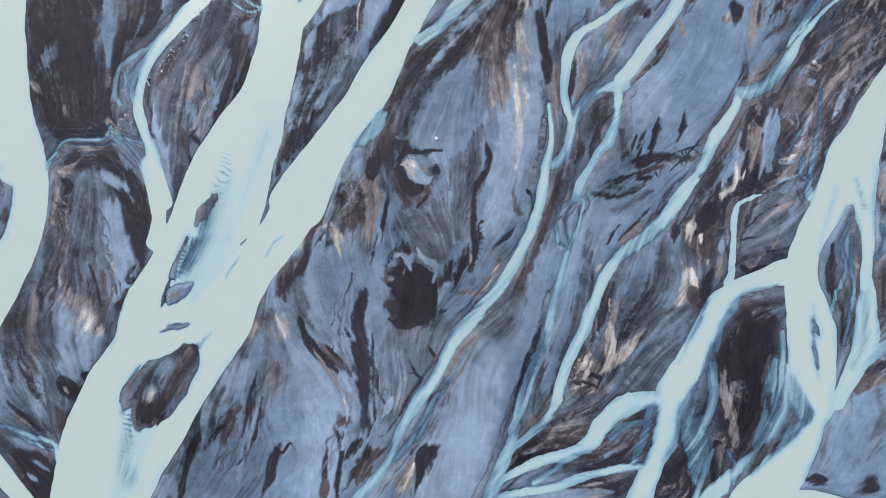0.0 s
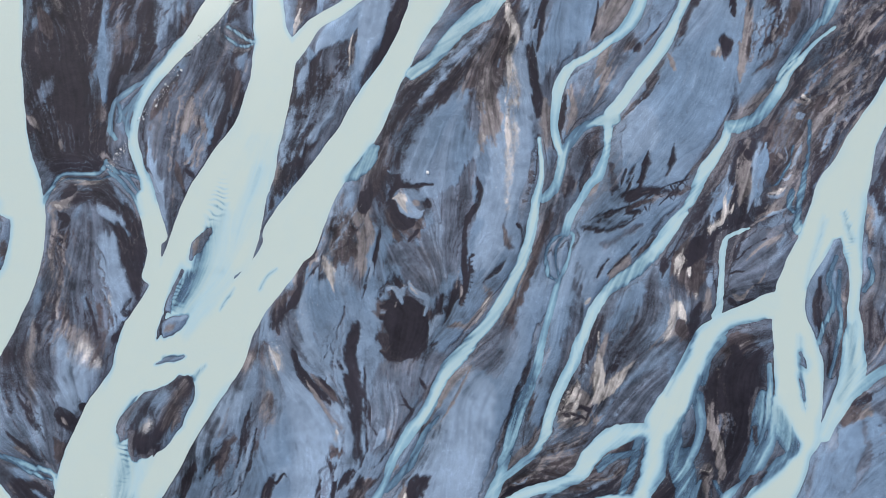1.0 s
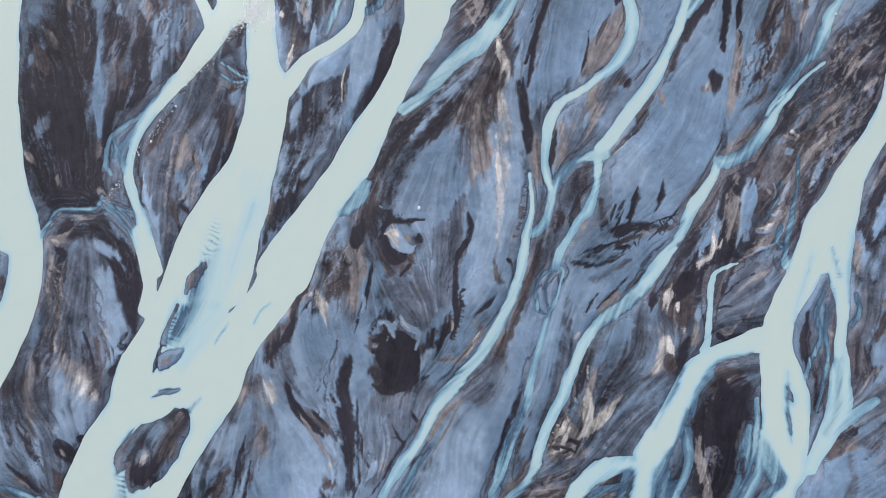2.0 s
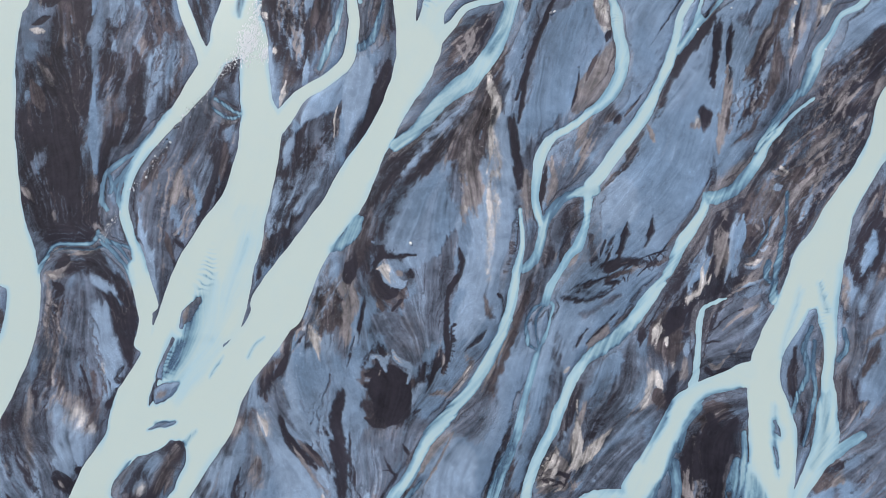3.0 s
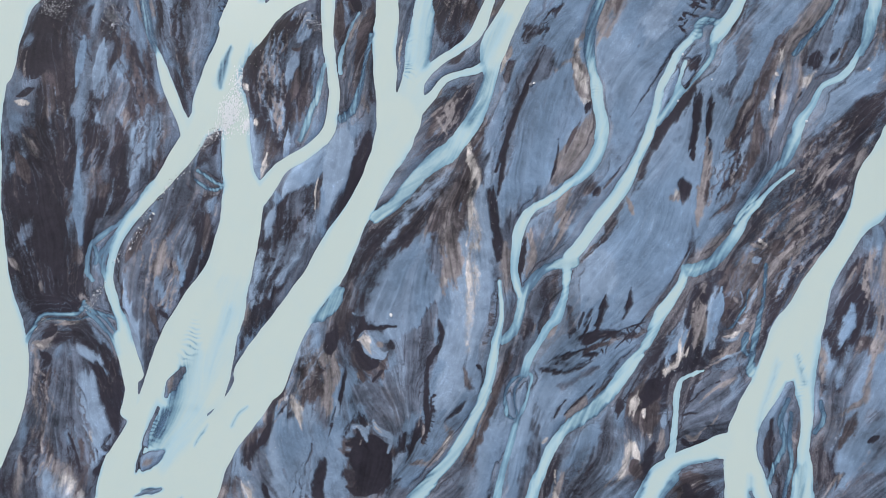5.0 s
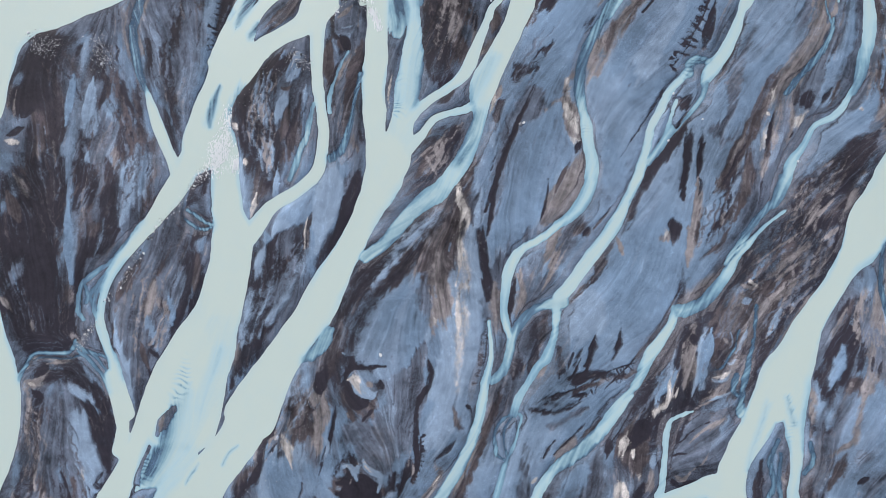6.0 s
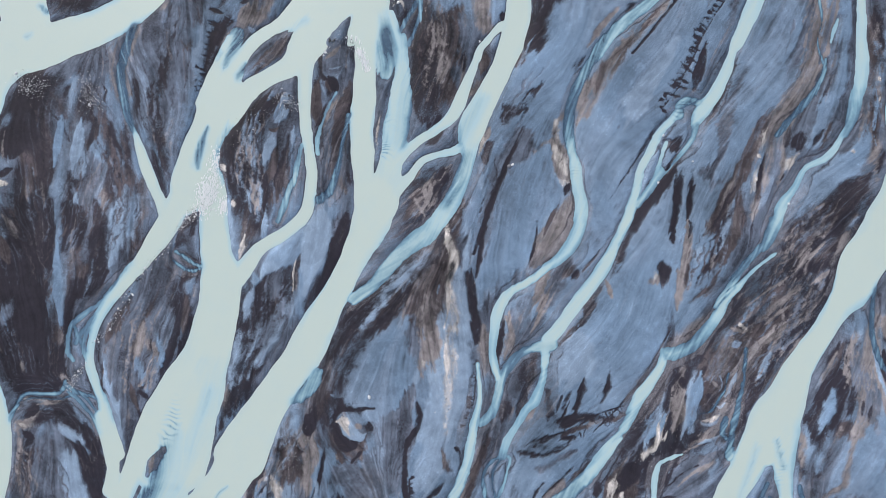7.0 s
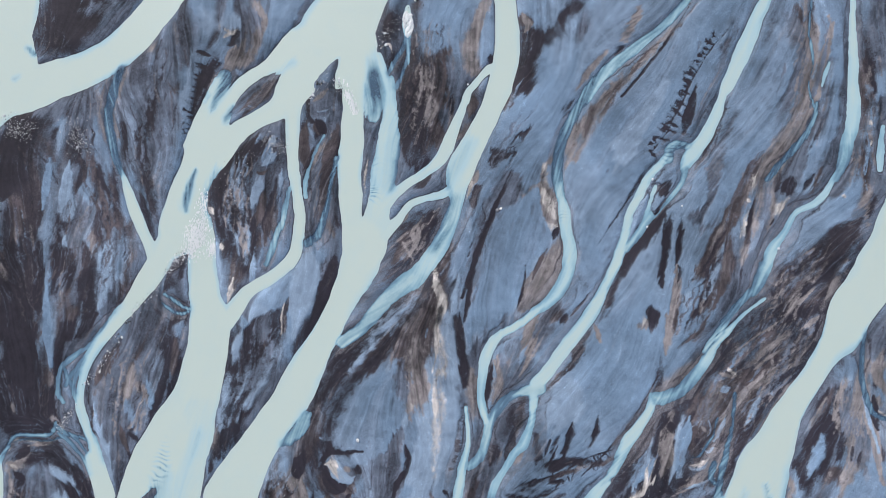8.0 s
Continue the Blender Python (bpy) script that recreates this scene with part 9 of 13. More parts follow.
lay(LILAC, .15, (74.8, 37.1, 0.23), (73.5, 34.2, 0.34), (72.0, 31.3, 0.23))
lay(LILAC, .15, (71.1, 35.9, 0.23), (71.4, 33.6, 0.23), (70.2, 31.7, 0.17))
lay(TAN, .15, (69.5, 34.5, 0.34), (70.6, 33.4, 0.34))
lay(LILAC, .15, (69.7, 29.9, 0.23), (71.2, 29.2, 0.17), (72.0, 30.1, 0.17))
lay(LILAC, .15, (66.2, 21.4, 0.23), (69.6, 22.6, 0.23), (73.1, 23.7, 0.23))
lay(MUD, .3, (-81.8, 55.3, 2.95), (-79.8, 49.2, 1.13), (-84.1, 52.9, 1.13))
lay(MUD, .3, (-83.2, 38.6, 1.36), (-78.9, 40.9, 4.08), (-74.6, 36.8, 3.85), (-78.5, 32.1, 2.49), (-81.0, 30.9, 1.59))
lay(GREY, .25, (-78.2, 52.6, 0.68), (-82.1, 48.8, 1.02), (-84.7, 45.1, 0.68))
lay(GREY, .3, (-75.5, 57.2, 0.91), (-73.4, 49.2, 1.02), (-72.1, 39.7, 0.91))
lay(BLUE, .25, (-70.3, 57.6, 0.79), (-69.8, 52.8, 1.02), (-68.4, 48.0, 0.45))
lay(MUD, .25, (-65.9, 51.6, 1.59), (-64.2, 52.8, 1.59), (-61.7, 55.8, 1.81), (-59.0, 57.4, 1.13))
lay(BROWN, .3, (-66.1, 56.4, 1.13), (-62.6, 58.2, 1.36))
lay(TAN, .2, (-84.3, 42.1, 0.45), (-83.5, 40.9, 0.57))
lay(TAN, .25, (-79.3, 37.4, 0.45), (-78.0, 36.0, 0.45))
lay(MUD, .18, (-77.3, 26.1, 0.91), (-75.4, 27.0, 1.02), (-74.8, 27.7, 0.57))
lay(TAN, .15, (-74.9, 28.2, 0.45), (-72.0, 28.9, 0.45), (-69.7, 29.1, 0.23))
lay(TAN, .15, (-79.5, 24.5, 0.68), (-77.9, 24.2, 0.79), (-75.9, 25.6, 0.34))
lay(PALE, .12, (-78.8, 24.0, 0.45), (-77.2, 23.8, 0.34))
lay(MUD, .3, (-66.1, 25.6, 0.91), (-64.2, 22.1, 1.59), (-61.8, 17.3, 1.13))
lay(LILAC, .3, (-68.4, 26.8, 1.59), (-67.7, 23.3, 2.04), (-64.7, 19.8, 1.13))
lay(LILAC, .25, (-67.8, 18.7, 1.13), (-67.0, 14.6, 1.70), (-66.6, 11.8, 1.13))
lay(TAN, .5, (-51.1, 45.6, 1.81), (-50.4, 42.0, 2.04), (-51.4, 37.3, 1.36))
lay(BROWN, .2, (-54.0, 33.2, 0.34), (-53.4, 30.3, 0.68), (-52.3, 27.4, 0.34))
lay(BLUE, .3, (-52.7, 39.7, 1.13), (-53.7, 35.0, 1.13))
lay(LILAC, .15, (-59.9, 37.6, 0.17), (-58.5, 28.8, 0.23), (-56.5, 17.3, 0.17))
lay(TAN, .25, (28.1, -12.1, 1.13), (27.5, -14.7, 1.81), (25.7, -17.2, 1.59), (23.4, -19.7, 0.68))
lay(PALE, .2, (28.0, -13.0, 0.68), (27.3, -15.5, 0.91))
lay(TAN, .2, (30.1, -18.8, 1.13), (28.8, -20.2, 0.91))
lay(MUD, .15, (26.8, -17.0, 0.34), (29.1, -16.8, 0.57), (30.4, -17.2, 0.34))
lay(MUD, .15, (24.6, -18.1, 0.34), (26.8, -18.6, 0.45))
lay(TAN, .18, (54.7, -16.3, 0.23), (54.7, -20.7, 0.68), (56.2, -25.1, 0.79), (56.5, -29.5, 0.68), (55.8, -31.6, 0.34))
lay(MUD, .18, (-28.9, -4.9, 0.45), (-27.6, -9.7, 0.91), (-24.7, -13.6, 0.91), (-21.5, -16.1, 0.57))
lay(TAN, .15, (-26.7, -11.1, 0.34), (-24.1, -15.3, 0.34), (-21.7, -19.0, 0.23))
lay(MUD, .25, (-32.9, 1.0, 1.59), (-31.2, 2.6, 1.02))
lay(MUD, .18, (-27.6, 7.8, 0.45), (-28.9, 4.9, 0.79), (-30.6, 2.1, 0.57))
lay(PALE, .15, (-23.4, 12.6, 0.34), (-22.3, 9.1, 0.45))
lay(PALE, .15, (-33.8, -5.5, 0.34), (-32.3, -6.9, 0.45), (-32.0, -9.2, 0.34))
lay(TAN, .6, (-37.8, -6.9, 1.36), (-39.4, -8.6, 1.13))
lay(MUD, .15, (-37.5, -15.8, 0.34), (-38.3, -19.9, 0.45))
lay(BROWN, .25, (-33.4, -14.7, 0.57), (-33.6, -17.7, 0.57))
lay(LILAC, .12, (-12.1, 71.8, 1.19), (-12.9, 67.8, 2.14), (-14.2, 61.1, 2.61), (-16.0, 52.1, 1.07))
lay(PALE, .12, (-17.6, 59.9, 0.18), (-18.2, 56.3, 0.18), (-18.2, 52.1, 0.12))
lay(LILAC, .3, (-22.8, 59.3, 1.66), (-23.1, 55.7, 2.14), (-22.1, 49.6, 0.95))
lay(MUD, .25, (-20.6, 52.0, 0.95), (-21.9, 47.2, 2.61), (-24.4, 42.3, 2.37))
lay(MUD, .2, (-9.6, 64.2, 1.07), (-10.8, 56.9, 1.19), (-14.5, 49.7, 0.83))
lay(PALE, .15, (-31.3, 72.4, 0.47), (-31.1, 71.2, 0.47))
lay(PALE, .15, (-28.6, 65.3, 0.24), (-29.4, 62.3, 0.47), (-29.9, 59.9, 0.24))
lay(LILAC, .18, (-32.3, 72.6, 0.59), (-31.9, 65.3, 0.83), (-30.9, 57.8, 0.47))
lay(BROWN, .3, (-26.6, 72.6, 1.90), (-27.3, 67.8, 1.90), (-28.9, 62.9, 1.19))
lay(LILAC, .2, (-23.9, 71.4, 0.47), (-24.5, 66.6, 0.71), (-25.5, 62.9, 0.47))
lay(MUD, .35, (-77.6, 94.8, 2.61), (-76.5, 88.7, 2.37), (-79.1, 83.8, 1.66))
lay(MUD, .3, (-67.4, 97.1, 1.19), (-71.4, 89.8, 1.66), (-77.8, 83.1, 1.42))
lay(MUD, .3, (-72.9, 73.9, 3.56), (-69.2, 66.5, 2.97), (-73.1, 59.1, 3.56))
lay(MUD, .3, (-61.5, 72.7, 1.66), (-59.7, 64.1, 1.66), (-63.0, 56.7, 1.90))
lay(BLUE, .2, (-68.8, 91.0, 0.71), (-69.6, 86.2, 0.95), (-70.5, 79.8, 0.71))
lay(LILAC, .15, (-64.5, 90.4, 0.71), (-65.1, 84.9, 1.42), (-66.5, 79.4, 1.42))
lay(MUD, .25, (-62.4, 90.7, 0.95), (-61.3, 88.5, 0.95), (-63.2, 83.7, 0.95))
lay(MUD, .5, (41.6, 120.3, 1.90), (40.4, 115.7, 2.61), (37.5, 111.1, 2.61), (34.0, 107.7, 1.66))
lay(MUD, .25, (35.8, 115.8, 1.90), (34.6, 112.3, 1.19))
lay(TAN, .15, (32.8, 119.9, 0.71), (34.0, 117.6, 0.83), (33.2, 115.8, 0.47))
lay(GREY, .5, (45.0, 119.1, 2.37), (42.7, 112.2, 1.90))
lay(MUD, .18, (68.3, 104.8, 0.36), (67.1, 100.2, 0.95), (65.5, 95.0, 1.19))
lay(BLUE, .3, (20.5, 76.1, 1.07), (20.5, 70.1, 1.66), (20.1, 63.0, 1.19))
lay(LILAC, .6, (34.0, 67.8, 4.75), (30.5, 59.5, 4.75))
lay(BLUE, .6, (27.6, 67.8, 2.85), (24.0, 59.4, 2.61))
lay(MUD, .15, (29.1, 84.9, 0.36), (26.3, 78.0, 0.47), (23.4, 70.1, 0.59), (20.1, 61.0, 0.71))
lay(MUD, .25, (17.1, 72.5, 0.83), (16.2, 67.8, 1.19), (13.1, 61.0, 1.07))
lay(PALE, .15, (14.3, 66.1, 0.36), (14.7, 63.6, 0.36), (15.0, 60.8, 0.30))
lay(PALE, .12, (22.3, 86.7, 0.36), (21.9, 84.3, 0.47), (21.4, 81.7, 0.24))
lay(TAN, .2, (23.4, 87.9, 0.59), (22.6, 84.9, 0.71))
lay(MUD, .2, (22.4, 81.7, 0.71), (22.6, 80.2, 0.71))
lay(TAN, .2, (11.1, 75.9, 0.59), (10.7, 73.1, 0.47), (9.3, 70.0, 0.47))
lay(TAN, .18, (8.8, 78.7, 0.71), (7.1, 76.7, 0.59))
lay(MUD, .12, (60.7, 44.8, 0.18), (56.1, 36.5, 0.18), (51.0, 29.6, 0.18), (44.9, 23.7, 0.18))
lay(MUD, .12, (45.9, 49.4, 0.18), (38.2, 41.9, 0.18), (35.6, 38.2, 0.18), (34.5, 32.0, 0.18))
lay(MUD, .15, (45.9, 52.4, 0.47), (43.3, 47.2, 0.71), (42.3, 45.9, 0.36))
lay(TAN, .2, (47.7, 55.4, 0.59), (48.7, 51.9, 0.47))
lay(TAN, .25, (32.0, -8.6, 0.91), (31.3, -14.1, 0.79))
lay(PALE, .12, (32.4, -4.8, 0.28), (32.1, -9.7, 0.57), (31.3, -15.0, 0.45))
lay(TAN, .2, (35.9, -11.4, 0.68), (33.0, -15.0, 0.68))
lay(PALE, .12, (37.9, -9.2, 0.23), (35.6, -12.1, 0.68), (32.7, -15.7, 0.45))
lay(PALE, .12, (26.9, -14.1, 0.57), (25.9, -16.3, 0.57))
lay(PALE, .12, (29.0, -19.7, 0.34), (27.3, -20.8, 0.34))
lay(MUD, .2, (59.6, -5.2, 2.72), (60.5, -10.8, 3.17), (60.8, -17.4, 2.27), (61.4, -22.9, 1.13))
lay(PALE, .12, (-8.5, 25.7, 0.68), (-7.0, 24.1, 0.68), (-5.6, 22.5, 0.57), (-4.2, 22.0, 0.45))
lay(PALE, .12, (-5.0, 6.6, 0.40), (-3.4, 5.7, 0.40))
lay(GREY, .2, (-53.2, 110.7, 1.07), (-55.8, 105.5, 1.07), (-56.3, 100.6, 1.07), (-54.9, 93.9, 0.95), (-53.0, 88.5, 0.47))
lay(BLUE, .3, (-54.2, 109.1, 0.47), (-56.0, 103.0, 0.59), (-55.6, 97.0, 0.47))
lay(TAN, .15, (-51.9, 110.2, 0.18), (-54.4, 106.0, 0.18), (-55.1, 100.6, 0.18), (-53.7, 94.5, 0.18))
lay(TAN, .15, (-56.0, 107.9, 0.12), (-57.4, 103.1, 0.12), (-57.3, 98.8, 0.12), (-55.9, 93.1, 0.12))
lay(TAN, .2, (40.7, 71.8, 0.59), (38.7, 66.8, 1.78), (36.0, 61.8, 2.37), (33.0, 58.1, 1.19))
lay(TAN, .25, (43.9, 104.0, 0.47), (47.1, 108.6, 0.59), (50.2, 111.8, 0.47))
lay(GREY, .15, (-6.9, 105.9, 1.19), (-8.7, 103.6, 2.02), (-9.8, 101.0, 2.49))
lay(LILAC, .3, (-8.7, 103.4, 0.71), (-10.3, 100.5, 0.95))
lay(TAN, .2, (-8.1, 104.8, 0.59), (-11.0, 102.4, 0.59))
lay(MUD, .15, (-10.6, 98.4, 0.71), (-9.5, 96.9, 1.07), (-9.1, 95.3, 0.47))
lay(BROWN, .2, (-12.7, 98.3, 0.59), (-13.4, 93.5, 1.42), (-12.4, 86.9, 0.95))
lay(BROWN, .25, (-6.0, 97.6, 0.95), (-7.5, 89.3, 1.78), (-9.9, 79.8, 1.66))
lay(MUD, .2, (-4.8, 98.8, 0.36), (-5.8, 91.7, 0.47), (-7.0, 84.5, 0.59))
lay(LILAC, .12, (-9.4, 94.7, 0.24), (-10.5, 92.3, 0.36), (-12.2, 87.5, 0.24), (-12.8, 84.6, 0.18))
lay(TAN, .12, (-8.8, 94.1, 0.18), (-10.6, 90.5, 0.24), (-12.5, 86.0, 0.18))
lay(MUD, .25, (-24.0, 94.2, 1.19), (-27.7, 88.3, 2.61), (-30.2, 84.7, 1.66))
lay(BROWN, .25, (-26.5, 82.2, 1.66), (-29.0, 78.0, 1.42))
lay(LILAC, .12, (-19.1, 91.8, 0.59), (-20.3, 90.4, 0.83), (-22.1, 88.9, 0.71))
lay(BROWN, .12, (-20.6, 88.2, 0.24), (-22.3, 87.3, 0.47), (-23.8, 87.9, 0.24))
lay(LILAC, .12, (-22.6, 86.1, 0.95), (-23.2, 83.4, 1.31), (-24.6, 80.1, 0.71))
lay(BROWN, .15, (-21.4, 84.6, 0.59), (-22.4, 80.4, 1.07), (-23.5, 76.2, 0.71))
lay(LILAC, .2, (-17.9, 88.2, 0.47), (-18.2, 83.4, 0.59))
lay(TAN, .2, (-27.5, 114.1, 1.07), (-28.5, 111.3, 1.31), (-29.5, 108.7, 1.07))
lay(LILAC, .3, (-37.3, 108.8, 1.07), (-39.3, 100.4, 1.42), (-41.0, 92.0, 1.19))
lay(MUD, .5, (12.5, 102.1, 1.54), (12.2, 97.4, 1.90), (11.2, 90.9, 1.66))
lay(TAN, .25, (13.9, 109.2, 0.36), (13.7, 105.6, 0.47))
lay(BROWN, .4, (15.2, 104.4, 0.95), (14.6, 92.7, 1.07))
lay(PALE, .2, (0.5, 90.4, 0.24), (-0.0, 86.9, 0.30), (-0.5, 83.3, 0.24))
lay(MUD, .2, (53.8, 17.5, 1.20), (52.6, 14.7, 1.92), (50.0, 11.1, 1.44))
lay(BROWN, .25, (51.2, 17.0, 1.20), (47.6, 9.9, 1.68))
lay(PALE, .15, (50.0, 14.1, 0.24), (49.6, 12.1, 0.48), (48.8, 9.9, 0.24))
lay(PALE, .15, (47.8, 4.6, 0.36), (49.0, 2.6, 0.72), (50.1, -0.6, 0.36))
lay(BROWN, .2, (48.7, 0.5, 1.08), (49.4, -2.4, 1.56))
lay(TAN, .25, (49.0, 1.1, 0.48), (47.6, -1.8, 0.48))
lay(GREY, .25, (68.1, 17.1, 1.68), (64.9, 11.2, 3.12), (61.6, 5.9, 1.44))
lay(TAN, .15, (59.5, 5.9, 0.60), (61.2, 5.1, 0.48), (62.6, 6.0, 0.36))
lay(MUD, .2, (58.8, 4.7, 0.72), (60.2, 3.6, 0.84))
lay(BROWN, .5, (96.2, 41.8, 2.16), (93.7, 31.3, 2.64), (91.3, 21.9, 1.68))
lay(TAN, .25, (94.4, 40.7, 0.36), (92.6, 37.1, 0.48), (90.3, 33.0, 0.36))
lay(MUD, .3, (99.0, 38.3, 0.96), (97.1, 26.6, 1.20))
lay(BLUE, .3, (91.3, 20.1, 1.20), (90.6, 16.0, 1.44))
lay(TAN, .2, (101.8, 55.7, 0.47), (101.8, 48.1, 0.71), (102.3, 41.2, 0.83), (104.1, 31.9, 1.07), (106.0, 23.3, 0.95))
lay(LILAC, .15, (102.0, 52.8, 0.24), (102.0, 45.8, 0.36), (102.6, 38.9, 0.47), (104.9, 29.6, 0.47))
lay(TAN, .3, (100.6, 36.5, 0.83), (100.4, 32.5, 1.54), (101.9, 26.7, 2.14))
lay(BROWN, .4, (96.9, 39.4, 2.14), (93.9, 33.5, 1.78), (90.6, 29.4, 1.19))
lay(MUD, .25, (98.9, 42.3, 0.71), (95.6, 35.3, 0.95), (92.3, 25.9, 1.42))
lay(MUD, .2, (103.9, 41.2, 0.59), (104.8, 34.3, 0.83))
lay(TAN, .2, (103.9, 47.0, 0.95), (105.6, 42.4, 1.07))
lay(MUD, .18, (62.2, 79.2, 0.47), (62.0, 71.3, 0.59), (61.3, 63.1, 0.47))
lay(TAN, .2, (64.5, 67.8, 0.59), (63.6, 59.6, 0.59), (62.1, 49.0, 0.47))
lay(MUD, .15, (64.7, 67.8, 0.24), (65.1, 66.6, 0.47), (64.5, 64.3, 0.36))
lay(BROWN, .25, (72.3, 72.4, 0.59), (70.2, 68.3, 0.83), (68.4, 64.3, 0.59))
lay(BROWN, .25, (75.2, 69.5, 0.59), (73.9, 64.3, 0.83), (71.9, 59.6, 0.47))
lay(LILAC, .25, (72.7, 67.8, 0.59), (69.9, 61.3, 0.83))
lay(MUD, .2, (85.0, 87.4, 0.71), (84.2, 82.8, 0.83))
lay(MUD, .2, (-77.0, 58.0, 2.88), (-75.9, 48.1, 3.84), (-74.3, 39.6, 3.12))
lay(MUD, .2, (-77.7, 88.9, 3.12), (-80.1, 82.1, 1.92))
lay(BLUE, .2, (-69.8, 64.1, 0.72), (-70.0, 55.5, 0.96), (-69.4, 45.7, 0.72))
lay(BROWN, .2, (-83.6, 65.4, 1.20), (-81.0, 59.2, 1.44))
lay(TAN, .22, (95.0, 116.9, 0.59), (93.5, 110.1, 0.95), (91.6, 102.2, 1.07), (89.4, 95.4, 0.95))
lay(GREY, .2, (94.0, 113.5, 0.36), (92.7, 106.7, 0.47), (90.7, 99.9, 0.47))
lay(MUD, .3, (-72.7, 85.0, 2.85), (-74.1, 76.4, 3.32))
lay(MUD, .3, (-58.5, 88.5, 1.66), (-56.9, 78.8, 1.90), (-57.7, 71.4, 1.42))
lay(MUD, .3, (-65.3, 71.4, 2.37), (-66.7, 64.1, 2.61))
lay(BROWN, .3, (-76.8, 66.5, 2.14), (-75.7, 56.7, 2.37))
lay(MUD, .25, (-74.7, 52.8, 1.36), (-72.6, 44.5, 1.36), (-72.9, 36.2, 1.36))
lay(BROWN, .2, (34.6, 64.2, 0.24), (36.0, 67.8, 0.36), (37.9, 71.3, 0.24))
lay(BROWN, .15, (36.4, 60.1, 0.71), (34.6, 58.1, 0.59))
lay(MUD, .15, (33.4, 67.8, 0.24), (32.9, 63.0, 0.24), (31.7, 58.9, 0.24))
lay(GREY, .6, (84.0, -20.7, 4.76), (79.1, -29.4, 4.76), (73.4, -34.9, 2.04))
lay(TAN, .3, (86.3, -17.6, 1.13), (84.6, -18.5, 0.68))
lay(MUD, .2, (82.5, -16.3, 0.68), (84.8, -15.2, 1.02), (86.6, -14.1, 0.68))
lay(MUD, .18, (71.7, -36.2, 0.79), (73.9, -36.8, 0.57))
lay(MUD, .2, (81.4, -38.9, 0.91), (83.7, -38.1, 0.68))
lay(TAN, .18, (55.2, -16.3, 0.17), (54.7, -19.6, 0.68), (56.0, -23.8, 1.02), (56.3, -28.4, 0.91), (55.6, -31.6, 0.45))
lay(PALE, .12, (55.0, -20.7, 0.34), (56.1, -24.6, 0.45), (56.2, -28.4, 0.34))
lay(MUD, .15, (55.6, -23.1, 0.34), (56.0, -24.2, 0.34))
lay(PALE, .12, (52.3, -28.9, 0.23), (53.8, -29.3, 0.23), (54.8, -28.4, 0.23))
lay(MUD, .15, (52.5, -29.7, 0.57), (53.8, -29.9, 0.57))
lay(MUD, .15, (45.3, -33.8, 1.36), (43.6, -37.1, 1.81))
lay(MUD, .15, (53.2, -36.2, 1.02), (51.6, -39.2, 1.13))

# ---- the plain looked over again: coats first, then marks ----
lay(MUD, .8, (-85.5, 58.8, 2.35), (-84.1, 52.8, 3.52), (-80.3, 46.8, 5.84), (-77.1, 40.8, 6.98), (-76.3, 35.5, 6.38), (-78.5, 31.4, 4.05), (-78.9, 28.5, 2.31))
lay(GREY, .7, (-85.1, 43.8, 0.70), (-81.7, 47.7, 1.40), (-78.4, 51.3, 1.29), (-77.2, 56.4, 0.94), (-77.1, 59.4, 0.82))
lay(GREY, .9, (-79.5, 50.6, 0.59), (-82.1, 47.4, 0.70), (-84.3, 44.4, 0.47))
lay(BLUE, .4, (-70.5, 60.6, 0.82), (-71.2, 52.7, 0.70), (-72.6, 46.8, 0.47), (-71.8, 39.6, 0.29))
lay(BROWN, .4, (-76.0, 55.7, 0.70), (-74.6, 50.3, 0.59), (-73.8, 45.0, 0.35))
lay(TAN, .4, (-85.0, 42.3, 0.70), (-84.0, 41.3, 0.70), (-82.5, 39.9, 0.47))
lay(TAN, .4, (-79.4, 37.8, 0.46), (-78.4, 36.6, 0.58), (-77.7, 35.4, 0.29))
lay(MUD, .5, (-65.8, 58.7, 1.06), (-67.0, 50.3, 0.94), (-68.5, 44.4, 0.70), (-70.0, 37.3, 0.81))
lay(BROWN, .6, (-70.9, 46.8, 1.05), (-69.6, 40.8, 1.05))
lay(MUD, .5, (-78.7, 24.4, 1.15), (-74.2, 25.8, 1.62), (-68.4, 25.6, 1.73), (-65.4, 22.1, 1.38))
lay(TAN, .25, (-80.2, 23.5, 0.46), (-77.9, 23.5, 0.58), (-75.9, 25.0, 0.40), (-74.2, 26.7, 0.23))
lay(TAN, .3, (-79.6, 20.9, 0.35), (-78.8, 16.3, 0.40), (-79.2, 11.7, 0.40))
lay(GREY, .5, (-73.3, 18.6, 1.38), (-73.1, 12.8, 1.72), (-73.5, 8.3, 1.71), (-73.8, 2.6, 1.48))
lay(LILAC, .4, (-68.7, 18.4, 0.46), (-67.4, 14.6, 1.15), (-66.6, 10.6, 1.49), (-66.5, 6.0, 1.14))
lay(MUD, .4, (-65.9, 20.3, 0.80), (-63.4, 15.7, 1.38), (-61.5, 10.0, 1.26), (-61.3, 4.3, 0.80))
lay(BROWN, .4, (-76.2, 18.6, 0.69), (-77.0, 10.6, 0.80), (-77.9, 4.8, 0.57))
lay(GREY, .8, (-44.4, 57.5, 3.51), (-49.4, 49.1, 6.41), (-51.6, 42.0, 7.55), (-52.5, 34.9, 6.36), (-54.3, 27.3, 4.03), (-55.5, 20.9, 1.95))
lay(LILAC, .5, (-58.6, 33.1, 0.81), (-57.1, 26.1, 1.15), (-55.8, 20.3, 0.80))
